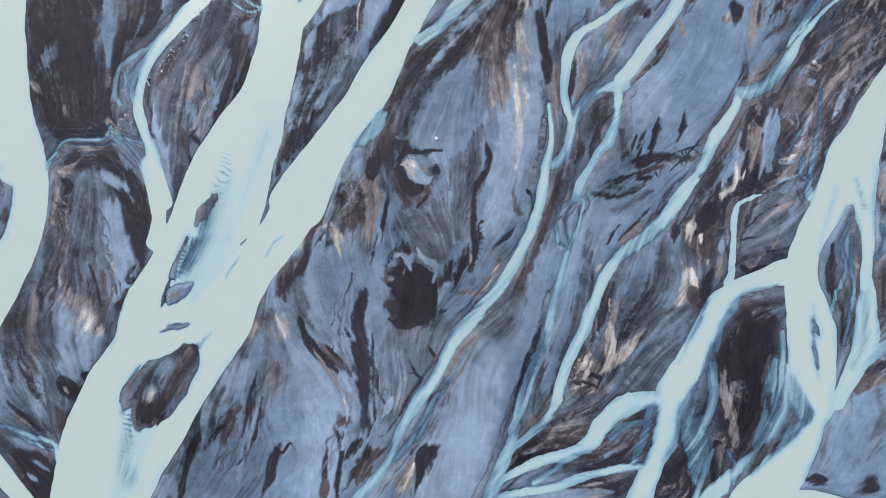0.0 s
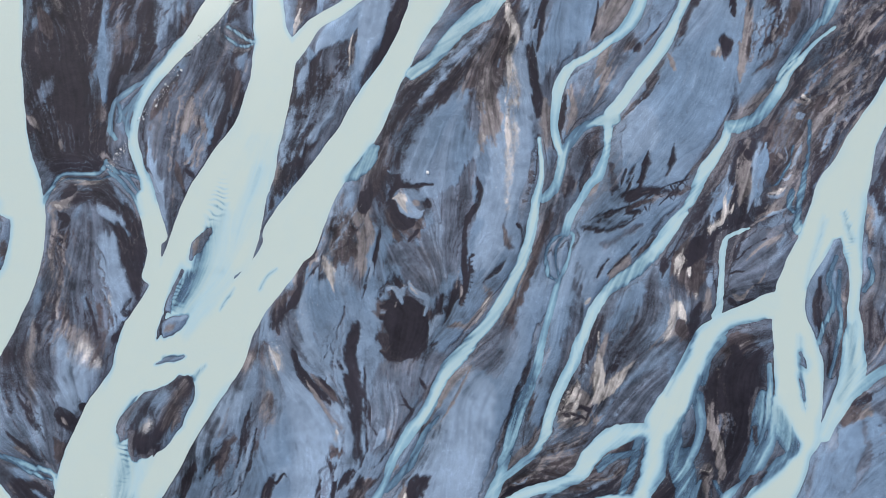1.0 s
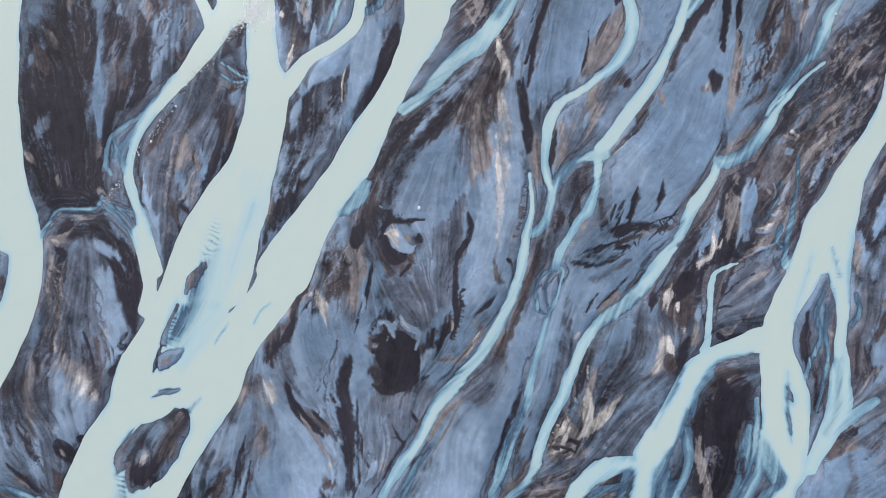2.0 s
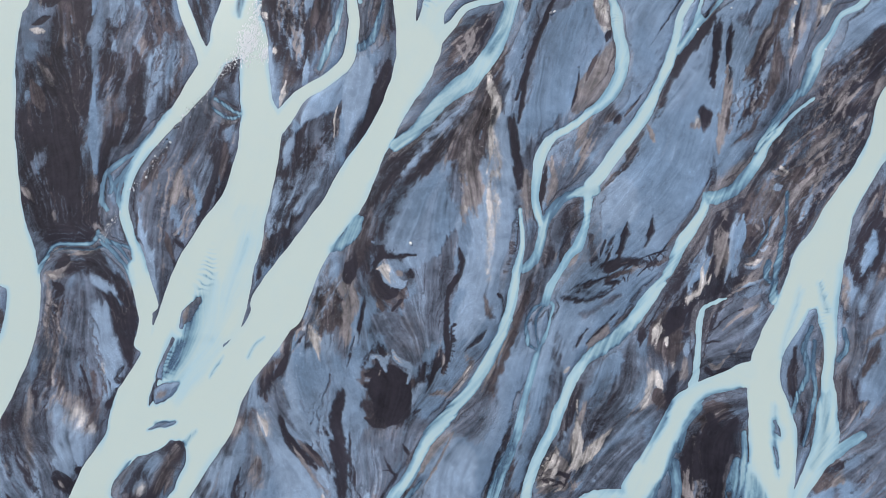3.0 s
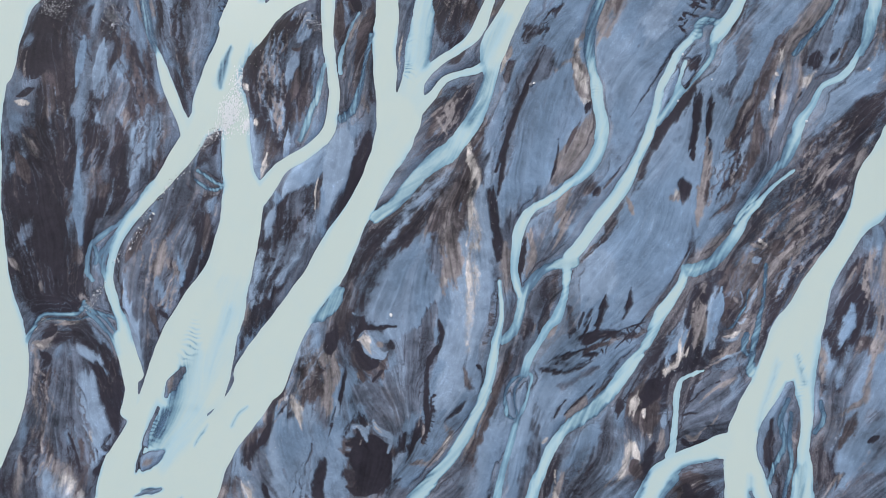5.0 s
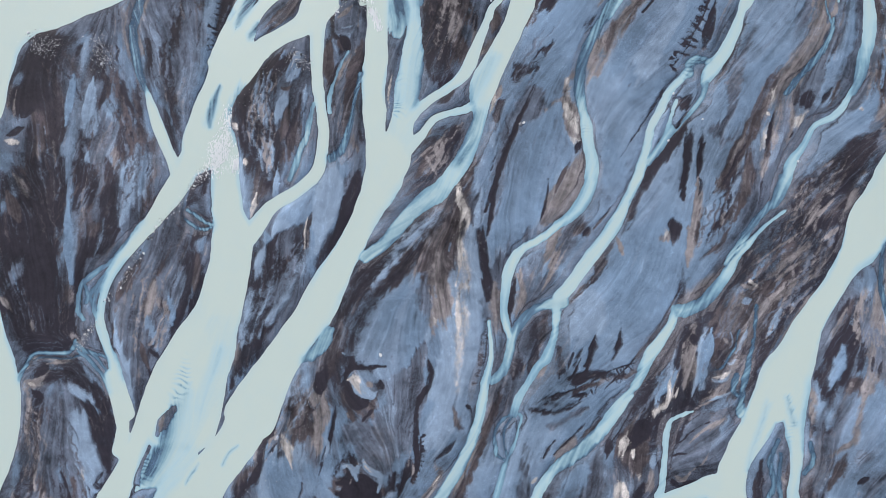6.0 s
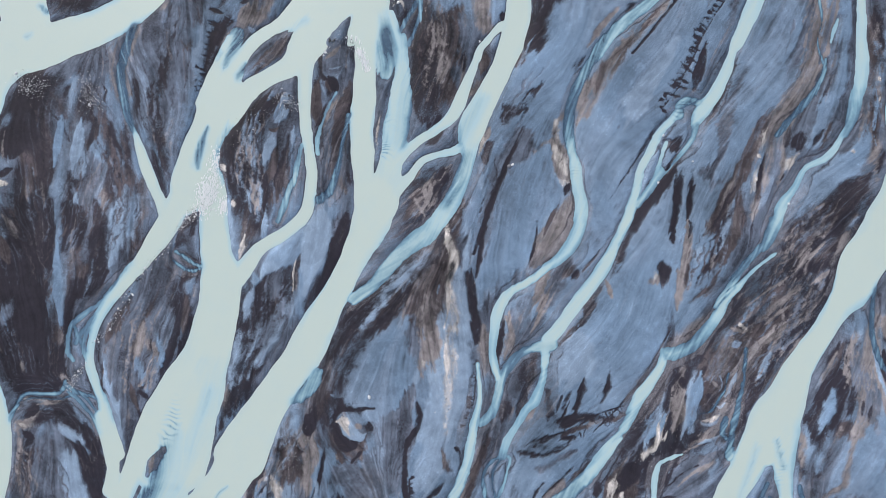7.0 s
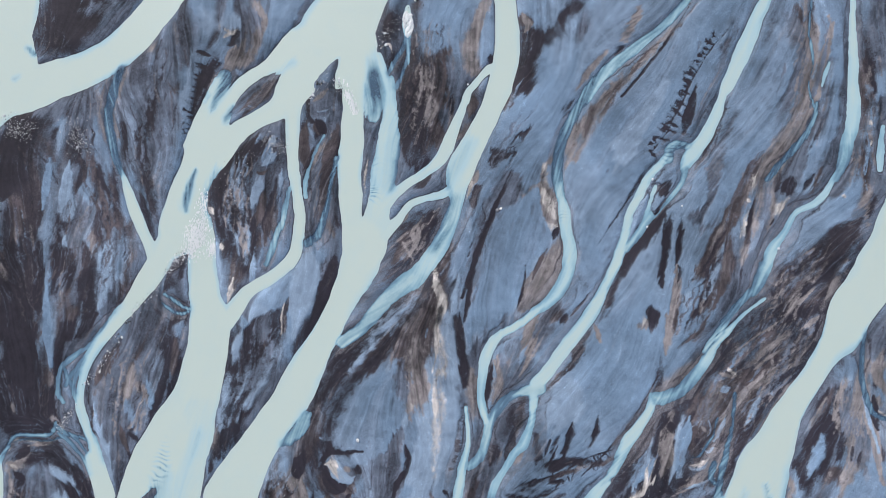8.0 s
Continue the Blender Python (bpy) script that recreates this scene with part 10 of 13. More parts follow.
lay(TAN, .6, (-50.9, 48.5, 0.93), (-52.1, 42.0, 1.16), (-54.0, 35.5, 0.58))
lay(TAN, .5, (-50.3, 42.6, 1.16), (-48.8, 40.2, 0.81), (-47.9, 38.4, 0.35))
lay(BLUE, .4, (-48.0, 43.7, 0.70), (-47.0, 40.2, 0.70), (-46.7, 36.6, 0.35))
lay(BLUE, .4, (-53.0, 39.4, 1.16), (-51.4, 35.5, 0.93), (-50.7, 32.0, 0.46))
lay(MUD, .4, (-42.6, 55.1, 0.94), (-43.4, 46.7, 0.82), (-44.9, 40.2, 0.81), (-48.2, 32.5, 0.46))
lay(MUD, .35, (-54.4, 32.8, 0.46), (-53.2, 29.6, 0.63), (-52.0, 26.1, 0.35))
lay(BROWN, .5, (-47.2, 53.9, 0.94), (-49.8, 49.1, 0.70), (-51.7, 45.5, 0.47))
lay(BROWN, .6, (-53.6, 50.9, 1.40), (-56.9, 46.1, 1.40), (-59.7, 42.0, 0.81))
lay(MUD, .4, (-61.5, 42.0, 0.41), (-61.0, 38.4, 0.52), (-60.3, 34.9, 0.41))
# bank's shadow again, drawn as a narrow dark stroke
lay(MUD, .2, (-44.5, 36.3, 0.17), (-48.1, 31.0, 0.23), (-51.1, 26.0, 0.23), (-53.6, 20.7, 0.23), (-55.6, 15.8, 0.29))
lay(MUD, .6, (-16.3, 59.8, 2.92), (-20.9, 53.8, 4.66), (-25.5, 46.7, 4.65), (-28.3, 38.4, 3.47), (-31.6, 30.2, 2.07), (-34.1, 23.2, 0.80))
lay(LILAC, .4, (-26.8, 55.0, 0.58), (-28.1, 50.2, 0.76), (-29.0, 46.7, 0.58))
lay(BLUE, .4, (-15.2, 59.2, 1.52), (-16.3, 55.6, 1.05), (-16.7, 53.1, 0.47))
lay(GREY, .6, (-21.0, 58.0, 1.75), (-22.7, 53.8, 1.63), (-23.5, 49.6, 1.16))
lay(LILAC, .9, (-30.4, 44.3, 0.81), (-31.2, 39.0, 1.04), (-32.2, 32.5, 0.69))
lay(LILAC, .8, (-20.3, 46.6, 0.58), (-23.7, 41.3, 0.81), (-27.7, 35.4, 0.46))
lay(MUD, 1.0, (1.2, 52.6, 1.16), (-2.9, 48.4, 1.51), (-7.8, 41.9, 1.50), (-11.3, 35.4, 1.50), (-12.6, 30.1, 1.50), (-14.0, 23.8, 1.15))
lay(BROWN, .5, (11.1, 54.9, 1.63), (9.9, 49.0, 1.62), (9.1, 44.2, 0.93))
lay(BROWN, .3, (-10.4, 37.2, 0.92), (-11.7, 31.9, 1.27), (-12.8, 27.2, 1.38), (-14.0, 22.9, 0.92))
lay(BLUE, .6, (4.2, 50.8, 0.46), (2.6, 45.4, 1.97), (0.0, 39.5, 4.04), (-1.7, 33.6, 5.76), (-2.3, 30.1, 5.17))
lay(LILAC, .6, (12.8, 43.0, 2.31), (13.8, 34.8, 3.45), (12.6, 25.5, 3.43), (10.9, 17.4, 2.28))
lay(TAN, .8, (7.0, 47.2, 1.39), (7.0, 41.3, 1.50), (9.0, 35.4, 0.69))
lay(PALE, .6, (15.1, 50.1, 0.17), (15.1, 43.0, 0.29), (14.7, 37.1, 0.29), (14.3, 31.3, 0.17), (14.0, 23.1, 0.17))
lay(GREY, .6, (2.9, 33.6, 2.30), (4.6, 25.5, 3.21), (2.9, 18.5, 3.42), (1.2, 11.7, 3.41), (0.0, 6.0, 2.27))
lay(BROWN, .6, (-19.3, 26.1, 1.49), (-21.2, 20.9, 2.29), (-18.2, 16.3, 3.20), (-21.6, 11.7, 1.71))
lay(TAN, .6, (-13.9, 22.0, 1.37), (-14.8, 16.8, 1.37), (-15.9, 12.8, 0.57))
lay(LILAC, .9, (-21.2, 28.8, 0.92), (-21.8, 23.2, 1.15), (-22.8, 19.1, 0.69))
lay(PALE, .35, (-23.9, 13.2, 0.57), (-22.3, 10.8, 0.74), (-21.2, 7.1, 0.28))
lay(BLUE, .5, (-26.2, 10.5, 1.71), (-23.2, 4.8, 3.75), (-22.0, -1.9, 3.73), (-22.3, -8.7, 2.25))
lay(MUD, .3, (-10.1, 30.4, 0.69), (-8.9, 28.0, 0.80), (-6.0, 28.3, 0.57), (-3.8, 27.6, 0.46))
lay(BROWN, .4, (-9.7, 24.3, 0.92), (-8.2, 20.3, 1.60), (-4.8, 19.1, 1.37), (-2.5, 24.3, 0.80))
lay(MUD, .3, (-9.7, 26.6, 0.46), (-8.5, 22.6, 0.69), (-5.9, 19.9, 0.69))
lay(BLUE, .25, (-0.6, 27.6, 0.92), (-2.8, 26.3, 1.26), (-5.1, 26.2, 0.80))
lay(PALE, .2, (-9.2, 25.4, 0.29), (-8.1, 25.7, 0.46), (-7.1, 25.2, 0.52), (-6.3, 23.9, 0.46))
lay(LILAC, .2, (-6.3, 24.0, 0.63), (-5.2, 22.5, 0.86), (-3.9, 22.2, 0.80), (-2.7, 23.3, 0.46))
lay(GREY, .5, (-5.7, 15.1, 2.28), (-3.4, 9.4, 3.98), (-2.3, 6.0, 2.83))
lay(MUD, .3, (-9.3, 10.0, 0.46), (-8.2, 7.7, 0.91), (-8.8, 6.2, 0.57))
lay(LILAC, .18, (-9.3, 6.9, 0.28), (-7.7, 6.2, 0.51), (-6.1, 6.9, 0.40))
lay(LILAC, .18, (-5.4, 7.4, 0.34), (-3.4, 5.7, 0.40), (-2.0, 5.3, 0.34), (-2.3, 2.3, 0.28))
lay(TAN, .25, (75.7, 40.0, 0.34), (73.8, 35.3, 0.40), (72.3, 30.6, 0.46), (70.4, 27.1, 0.40), (66.5, 25.7, 0.28))
lay(PALE, .2, (71.2, 27.7, 0.23), (68.8, 26.3, 0.29), (66.3, 26.6, 0.23))
lay(TAN, .3, (63.3, 20.3, 0.28), (68.5, 22.9, 0.40), (72.6, 26.0, 0.46), (74.5, 30.0, 0.29))
lay(TAN, .4, (63.5, 37.0, 0.92), (62.2, 30.0, 1.60), (61.2, 23.1, 1.14))
lay(LILAC, .4, (65.6, 36.5, 0.69), (64.4, 28.9, 0.91), (62.7, 21.4, 0.45))
lay(BLUE, .4, (57.6, 31.8, 0.51), (56.3, 25.4, 0.74), (54.5, 19.6, 0.57))
lay(PALE, .2, (59.1, 27.7, 0.23), (58.1, 24.2, 0.28), (59.0, 20.6, 0.23))
lay(MUD, .4, (62.7, 36.5, 0.46), (61.8, 20.8, 0.91), (60.2, 19.1, 0.57))
lay(GREY, .5, (70.6, 19.1, 2.27), (65.4, 15.6, 2.83), (62.4, 10.5, 2.83), (60.5, 7.1, 1.35))
lay(TAN, .4, (69.4, 17.3, 0.57), (64.8, 14.5, 0.68), (62.9, 10.5, 0.57))
lay(BROWN, .4, (53.4, 15.1, 1.47), (51.6, 11.6, 2.49), (50.9, 7.1, 1.69))
lay(PALE, .25, (49.8, 14.5, 0.45), (48.6, 12.2, 0.51), (47.9, 9.9, 0.28))
lay(PALE, .22, (32.4, -1.9, 0.28), (32.4, -7.0, 0.62), (33.0, -10.9, 0.67), (32.0, -14.8, 0.67), (31.1, -15.9, 0.34))
lay(PALE, .22, (39.0, -7.9, 0.28), (36.1, -10.7, 0.67), (34.2, -13.1, 0.89), (32.2, -15.5, 0.56))
lay(TAN, .3, (28.6, -12.0, 1.12), (26.8, -16.4, 1.90), (25.7, -19.7, 1.67), (30.1, -19.7, 0.89))
lay(PALE, .2, (29.1, -14.2, 0.39), (27.7, -17.0, 0.45), (26.6, -19.7, 0.33))
lay(MUD, .2, (25.5, -17.8, 0.22), (28.1, -18.4, 0.33), (30.1, -19.7, 0.39))
lay(MUD, .2, (28.8, -20.8, 0.22), (30.4, -17.8, 0.33), (31.3, -16.4, 0.22))
lay(GREY, .5, (46.0, -7.5, 1.34), (43.7, -11.4, 2.79), (39.1, -15.3, 3.35), (35.2, -18.6, 2.01), (32.9, -20.5, 0.56))
lay(MUD, .3, (37.2, -3.6, 0.67), (35.7, -7.5, 1.01), (33.6, -10.9, 0.45))
lay(MUD, .3, (39.3, -7.5, 0.17), (41.6, -5.3, 0.28), (46.2, -3.1, 0.23))
lay(MUD, .5, (60.7, -4.2, 2.24), (59.2, -9.8, 3.91), (59.4, -16.4, 4.45), (59.0, -23.0, 3.66), (57.6, -29.5, 1.99))
lay(BROWN, .6, (64.1, -2.5, 1.68), (59.6, -5.3, 1.90), (56.1, -7.0, 0.90))
lay(TAN, .18, (55.2, -14.7, 0.17), (54.4, -18.6, 0.39), (55.2, -22.5, 0.56), (56.0, -26.3, 0.50), (56.1, -30.1, 0.28))
lay(TAN, .25, (51.7, -29.3, 0.33), (53.4, -30.0, 1.00), (52.9, -32.3, 0.88), (52.4, -35.0, 0.33))
lay(BROWN, .5, (36.7, -24.7, 1.11), (34.4, -27.9, 2.77), (28.8, -31.8, 1.33), (23.3, -33.4, 0.88))
lay(BROWN, .5, (31.2, -20.8, 0.67), (24.4, -27.4, 2.77), (17.8, -30.7, 1.66), (13.9, -32.3, 0.89))
lay(GREY, .25, (27.8, -23.0, 0.44), (23.3, -26.5, 0.44), (18.9, -29.6, 0.33))
lay(GREY, .3, (40.0, -25.8, 0.28), (35.5, -27.6, 0.33), (32.2, -30.7, 0.28))
lay(BLUE, .6, (84.0, -19.7, 2.22), (80.5, -25.2, 3.87), (77.9, -31.7, 3.63), (75.0, -36.6, 2.20))
lay(BROWN, .5, (85.3, -16.4, 1.11), (82.5, -18.0, 1.33), (80.7, -20.2, 0.55))
lay(MUD, .35, (70.6, -36.6, 0.44), (72.2, -36.9, 0.77), (73.8, -37.6, 0.33))
lay(LILAC, .6, (4.4, -29.6, 2.22), (2.2, -35.1, 3.32), (-0.0, -39.9, 3.31))
lay(LILAC, .5, (23.8, 7.1, 0.79), (21.4, -0.8, 0.90), (19.1, -8.7, 0.79))
lay(MUD, .5, (-67.6, 126.2, 2.51), (-66.4, 121.4, 3.76), (-64.6, 117.1, 3.51), (-63.4, 113.1, 2.13))
lay(GREY, .5, (-48.9, 124.6, 1.24), (-53.9, 119.9, 1.87), (-58.3, 115.8, 1.50), (-62.1, 112.8, 0.63))
lay(GREY, .6, (-56.0, 105.5, 1.25), (-61.0, 102.5, 3.13), (-64.9, 97.1, 2.52))
lay(MUD, .5, (-78.9, 94.8, 2.55), (-75.1, 89.9, 4.44), (-72.7, 83.7, 4.43), (-76.7, 75.2, 4.45), (-78.1, 67.8, 3.83))
lay(BROWN, .5, (-79.1, 83.8, 1.02), (-76.0, 78.8, 1.27), (-78.6, 71.5, 0.90))
lay(GREY, .8, (-46.5, 112.5, 3.09), (-46.0, 102.9, 5.57), (-44.3, 93.2, 5.57), (-44.4, 83.6, 3.72), (-45.9, 76.9, 1.25))
lay(MUD, .8, (-43.5, 111.3, 0.99), (-46.3, 101.7, 1.37), (-48.0, 92.1, 1.12), (-46.9, 82.4, 1.00), (-46.1, 75.1, 0.62))
lay(BLUE, .8, (-38.0, 101.6, 0.99), (-40.0, 93.2, 1.24), (-42.5, 83.5, 0.99))
lay(MUD, .35, (-30.5, 118.2, 0.86), (-32.6, 112.9, 1.47), (-34.6, 107.6, 1.47), (-36.8, 101.6, 0.99), (-38.0, 97.4, 0.49))
lay(BLUE, .6, (-29.3, 118.8, 0.86), (-30.6, 115.3, 0.86), (-35.8, 109.4, 0.74), (-37.6, 104.6, 0.49))
lay(TAN, .35, (-24.7, 124.7, 1.10), (-24.2, 118.1, 1.34), (-25.5, 113.4, 1.71), (-28.4, 110.1, 1.47), (-30.6, 108.1, 0.61))
lay(BLUE, .5, (-14.0, 123.2, 2.05), (-17.6, 119.8, 2.78), (-20.7, 115.1, 1.46), (-23.2, 112.1, 0.61))
lay(MUD, .6, (-78.0, 71.5, 3.83), (-74.3, 62.8, 4.45), (-75.7, 54.2, 3.83), (-78.4, 46.7, 3.84))
lay(BLUE, .4, (-69.7, 91.0, 0.63), (-69.2, 82.5, 0.82), (-69.8, 72.7, 0.76), (-69.8, 61.6, 0.64), (-70.7, 50.5, 0.45))
lay(GREY, .8, (-67.0, 84.3, 1.01), (-65.9, 80.6, 1.64), (-66.2, 77.0, 1.14))
lay(LILAC, .9, (-66.6, 83.1, 0.51), (-65.9, 80.0, 0.89), (-66.5, 77.0, 0.51))
lay(LILAC, .9, (-58.7, 71.4, 0.63), (-57.8, 66.5, 0.88), (-58.4, 60.4, 0.50))
lay(MUD, .5, (-25.2, 94.8, 1.22), (-28.7, 88.3, 2.70), (-28.7, 79.8, 3.68), (-27.2, 71.4, 4.05), (-25.4, 65.3, 2.21))
lay(LILAC, .3, (-23.3, 86.8, 0.73), (-22.8, 84.0, 0.98), (-23.6, 79.8, 0.49))
lay(BLUE, .25, (-20.5, 93.6, 0.73), (-21.3, 91.2, 1.10), (-22.5, 88.7, 0.73))
lay(BROWN, .5, (-19.1, 83.4, 0.73), (-20.7, 76.2, 0.98), (-22.9, 71.4, 0.61))
lay(GREY, .25, (-7.1, 105.4, 0.96), (-9.5, 102.4, 2.77), (-10.3, 99.5, 2.05))
lay(MUD, .3, (-9.8, 97.4, 0.60), (-10.1, 95.3, 0.85), (-10.3, 94.1, 0.30))
lay(MUD, .6, (10.5, 119.8, 2.37), (10.5, 110.4, 2.96), (10.5, 102.1, 3.56), (9.2, 92.7, 2.62), (12.2, 87.9, 1.78), (8.6, 85.6, 0.84))
lay(BROWN, .7, (12.3, 113.9, 1.78), (15.2, 105.6, 2.60), (14.6, 98.6, 1.78))
lay(TAN, .6, (12.9, 103.9, 0.83), (14.0, 100.3, 1.07), (12.8, 96.8, 0.59))
lay(BLUE, .5, (17.0, 120.8, 2.36), (15.3, 116.2, 3.54), (11.7, 111.5, 1.19))
lay(TAN, .35, (24.3, 122.4, 0.47), (23.1, 114.9, 0.76), (22.9, 109.6, 0.88), (24.1, 106.7, 0.41))
lay(BLUE, .4, (26.0, 118.9, 0.70), (25.5, 114.2, 1.05), (25.0, 111.3, 0.47))
lay(MUD, .5, (33.4, 115.8, 0.70), (35.2, 111.1, 2.33), (34.0, 105.3, 2.33), (32.3, 101.9, 0.58))
lay(BLUE, .6, (42.7, 118.0, 3.46), (40.4, 109.9, 4.62), (37.0, 100.6, 4.06), (32.3, 93.7, 3.50), (27.6, 87.8, 1.76))
lay(MUD, .4, (30.5, 90.7, 0.82), (28.2, 90.8, 0.94), (26.2, 92.5, 0.35))
lay(TAN, .4, (36.4, 87.8, 0.70), (37.2, 83.6, 1.40), (38.7, 78.9, 1.63), (40.7, 76.0, 0.70))
lay(PALE, .3, (36.4, 85.4, 0.47), (37.4, 81.9, 0.93), (39.5, 77.8, 0.70))
lay(TAN, .4, (45.1, 97.6, 0.58), (43.0, 93.5, 0.93), (41.6, 88.3, 0.52))
lay(BLUE, .6, (35.2, 83.1, 2.34), (31.7, 77.2, 4.10), (30.5, 70.1, 4.69), (27.6, 61.8, 4.12), (22.8, 54.7, 2.37), (21.4, 49.9, 1.19))
lay(TAN, .35, (40.7, 71.3, 1.17), (39.1, 66.6, 2.33), (35.2, 63.3, 2.58), (32.5, 58.9, 1.29))
lay(TAN, .3, (27.3, 48.2, 0.30), (28.4, 44.0, 0.47), (27.6, 38.0, 0.47))
lay(BROWN, 1.2, (17.2, 70.1, 0.95), (14.8, 63.0, 1.79), (10.3, 57.6, 2.99), (4.9, 52.2, 2.64), (-0.6, 46.1, 2.05), (-5.4, 40.0, 1.70))
lay(MUD, 1.0, (16.3, 66.6, 0.83), (13.3, 60.6, 1.31), (7.9, 54.6, 1.44), (2.5, 48.6, 1.33), (-3.0, 42.5, 1.21), (-7.3, 36.4, 1.34), (-9.8, 30.3, 1.59), (-12.0, 24.2, 1.22))
lay(BROWN, .7, (13.9, 58.8, 2.03), (10.9, 53.4, 3.58), (9.7, 47.4, 3.35), (10.3, 41.4, 1.20))
lay(LILAC, 1.3, (10.3, 61.2, 0.84), (6.1, 57.0, 1.80), (1.3, 52.2, 1.57), (-3.0, 46.1, 0.85))
lay(PALE, .3, (14.3, 67.2, 0.36), (15.2, 63.6, 0.77), (16.1, 60.6, 0.71), (15.5, 55.8, 0.42))
lay(PALE, .6, (15.2, 54.6, 0.24), (16.0, 46.3, 0.30), (15.7, 37.9, 0.30), (14.7, 29.4, 0.24))
lay(MUD, .35, (18.8, 57.0, 0.59), (19.6, 51.1, 1.01), (20.4, 45.1, 0.95), (20.9, 41.5, 0.42))
lay(BLUE, .6, (84.3, 117.2, 3.13), (82.6, 108.0, 4.47), (79.9, 97.8, 4.27), (76.0, 86.3, 3.72), (70.4, 77.1, 3.41))
lay(TAN, .5, (90.6, 122.1, 0.89), (91.1, 114.7, 1.11), (90.5, 106.8, 1.23), (89.4, 98.8, 1.34), (85.6, 91.4, 2.46), (81.1, 85.7, 2.81), (77.4, 86.3, 1.13))
lay(BROWN, .4, (81.7, 90.8, 0.79), (78.9, 86.3, 1.24), (76.1, 79.3, 1.47), (72.7, 72.4, 1.14))
lay(GREY, .5, (82.8, 83.9, 0.79), (81.2, 77.0, 1.47), (80.5, 70.1, 1.13))
lay(PALE, .3, (86.5, 81.4, 0.34), (85.1, 79.8, 0.56), (84.2, 78.2, 0.34))
lay(PALE, .3, (78.6, 78.8, 0.28), (77.9, 76.4, 0.45), (77.0, 73.0, 0.34))
lay(BLUE, .6, (96.5, 114.6, 0.89), (95.8, 106.7, 1.22), (95.0, 96.4, 1.33), (91.8, 88.5, 1.90), (88.5, 82.7, 1.12))
lay(MUD, .4, (101.3, 114.5, 0.44), (102.2, 108.9, 0.83), (103.3, 103.2, 0.50))
lay(BROWN, .5, (101.5, 96.4, 0.55), (101.8, 89.5, 0.89), (101.0, 81.5, 0.78))
lay(BLUE, .5, (100.1, 88.4, 0.78), (99.1, 82.7, 1.67), (95.2, 77.5, 2.78), (90.8, 72.9, 3.35))
lay(MUD, .5, (100.8, 76.9, 1.44), (96.4, 72.9, 3.12), (92.0, 67.8, 2.80), (86.4, 64.3, 1.69))
lay(MUD, .5, (96.7, 42.3, 1.12), (94.0, 33.0, 2.81), (91.8, 27.1, 3.38), (90.7, 21.2, 2.26))
lay(BLUE, .4, (93.6, 33.0, 0.68), (92.6, 27.7, 1.24), (91.3, 23.6, 0.68))
lay(GREY, .5, (97.8, 41.1, 1.68), (100.2, 33.0, 2.46), (102.5, 24.9, 2.23))
lay(TAN, .4, (100.2, 45.8, 0.56), (100.1, 38.9, 1.01), (99.3, 31.9, 1.12), (97.8, 24.8, 0.67))
lay(TAN, .3, (105.5, 50.5, 0.89), (104.7, 45.9, 1.22), (106.2, 41.2, 0.78))
lay(MUD, .3, (59.1, 59.0, 0.92), (59.3, 57.2, 1.50), (59.1, 55.7, 0.92))
lay(TAN, .3, (58.3, 56.0, 0.40), (57.7, 54.6, 0.52))
lay(MUD, .3, (-39.3, 71.0, 0.31), (-40.2, 68.4, 0.99), (-42.0, 64.7, 1.62), (-44.0, 62.3, 1.00))
lay(GREY, .25, (-40.5, 66.8, 0.37), (-41.3, 65.1, 0.56), (-40.0, 63.5, 0.37))
lay(MUD, .5, (-42.8, 60.5, 0.75), (-40.6, 59.2, 0.87), (-39.4, 56.8, 0.50))
lay(LILAC, .2, (-10.3, 31.0, 0.29), (-9.4, 30.1, 0.35))
lay(BLUE, .5, (6.1, 47.4, 1.44), (4.9, 40.2, 3.61), (1.2, 32.9, 4.82), (-1.2, 29.2, 3.63))
lay(TAN, 1.0, (11.1, 53.4, 1.20), (10.3, 47.4, 2.39), (10.6, 41.4, 2.64), (11.5, 36.6, 1.20))
lay(GREY, 1.0, (7.9, 47.4, 0.84), (7.0, 42.6, 1.20), (7.9, 37.8, 0.96))
lay(BROWN, .5, (14.5, 61.8, 0.83), (12.4, 55.8, 1.55), (11.5, 51.0, 1.20))
lay(GREY, .6, (-24.7, 124.1, 0.73), (-24.2, 118.1, 0.85), (-25.7, 112.8, 1.22))
lay(GREY, .8, (-38.4, 120.8, 2.46), (-39.7, 114.8, 3.08), (-41.0, 107.7, 2.47))
lay(BLUE, .5, (72.5, 110.5, 2.26), (66.9, 103.7, 3.40), (61.2, 94.5, 3.42), (55.5, 86.4, 2.30))
lay(BLUE, .7, (48.6, 93.5, 1.73), (53.2, 99.3, 2.30), (58.9, 106.1, 2.28))
lay(LILAC, .22, (-58.9, 33.5, 0.46), (-57.5, 27.3, 1.04), (-56.0, 20.9, 0.80))
lay(TAN, .22, (-51.1, 46.7, 0.58), (-51.9, 42.0, 0.81), (-53.2, 37.8, 0.46))
lay(BLUE, .22, (-47.9, 43.1, 0.47), (-47.0, 39.6, 0.58), (-46.9, 36.6, 0.29))

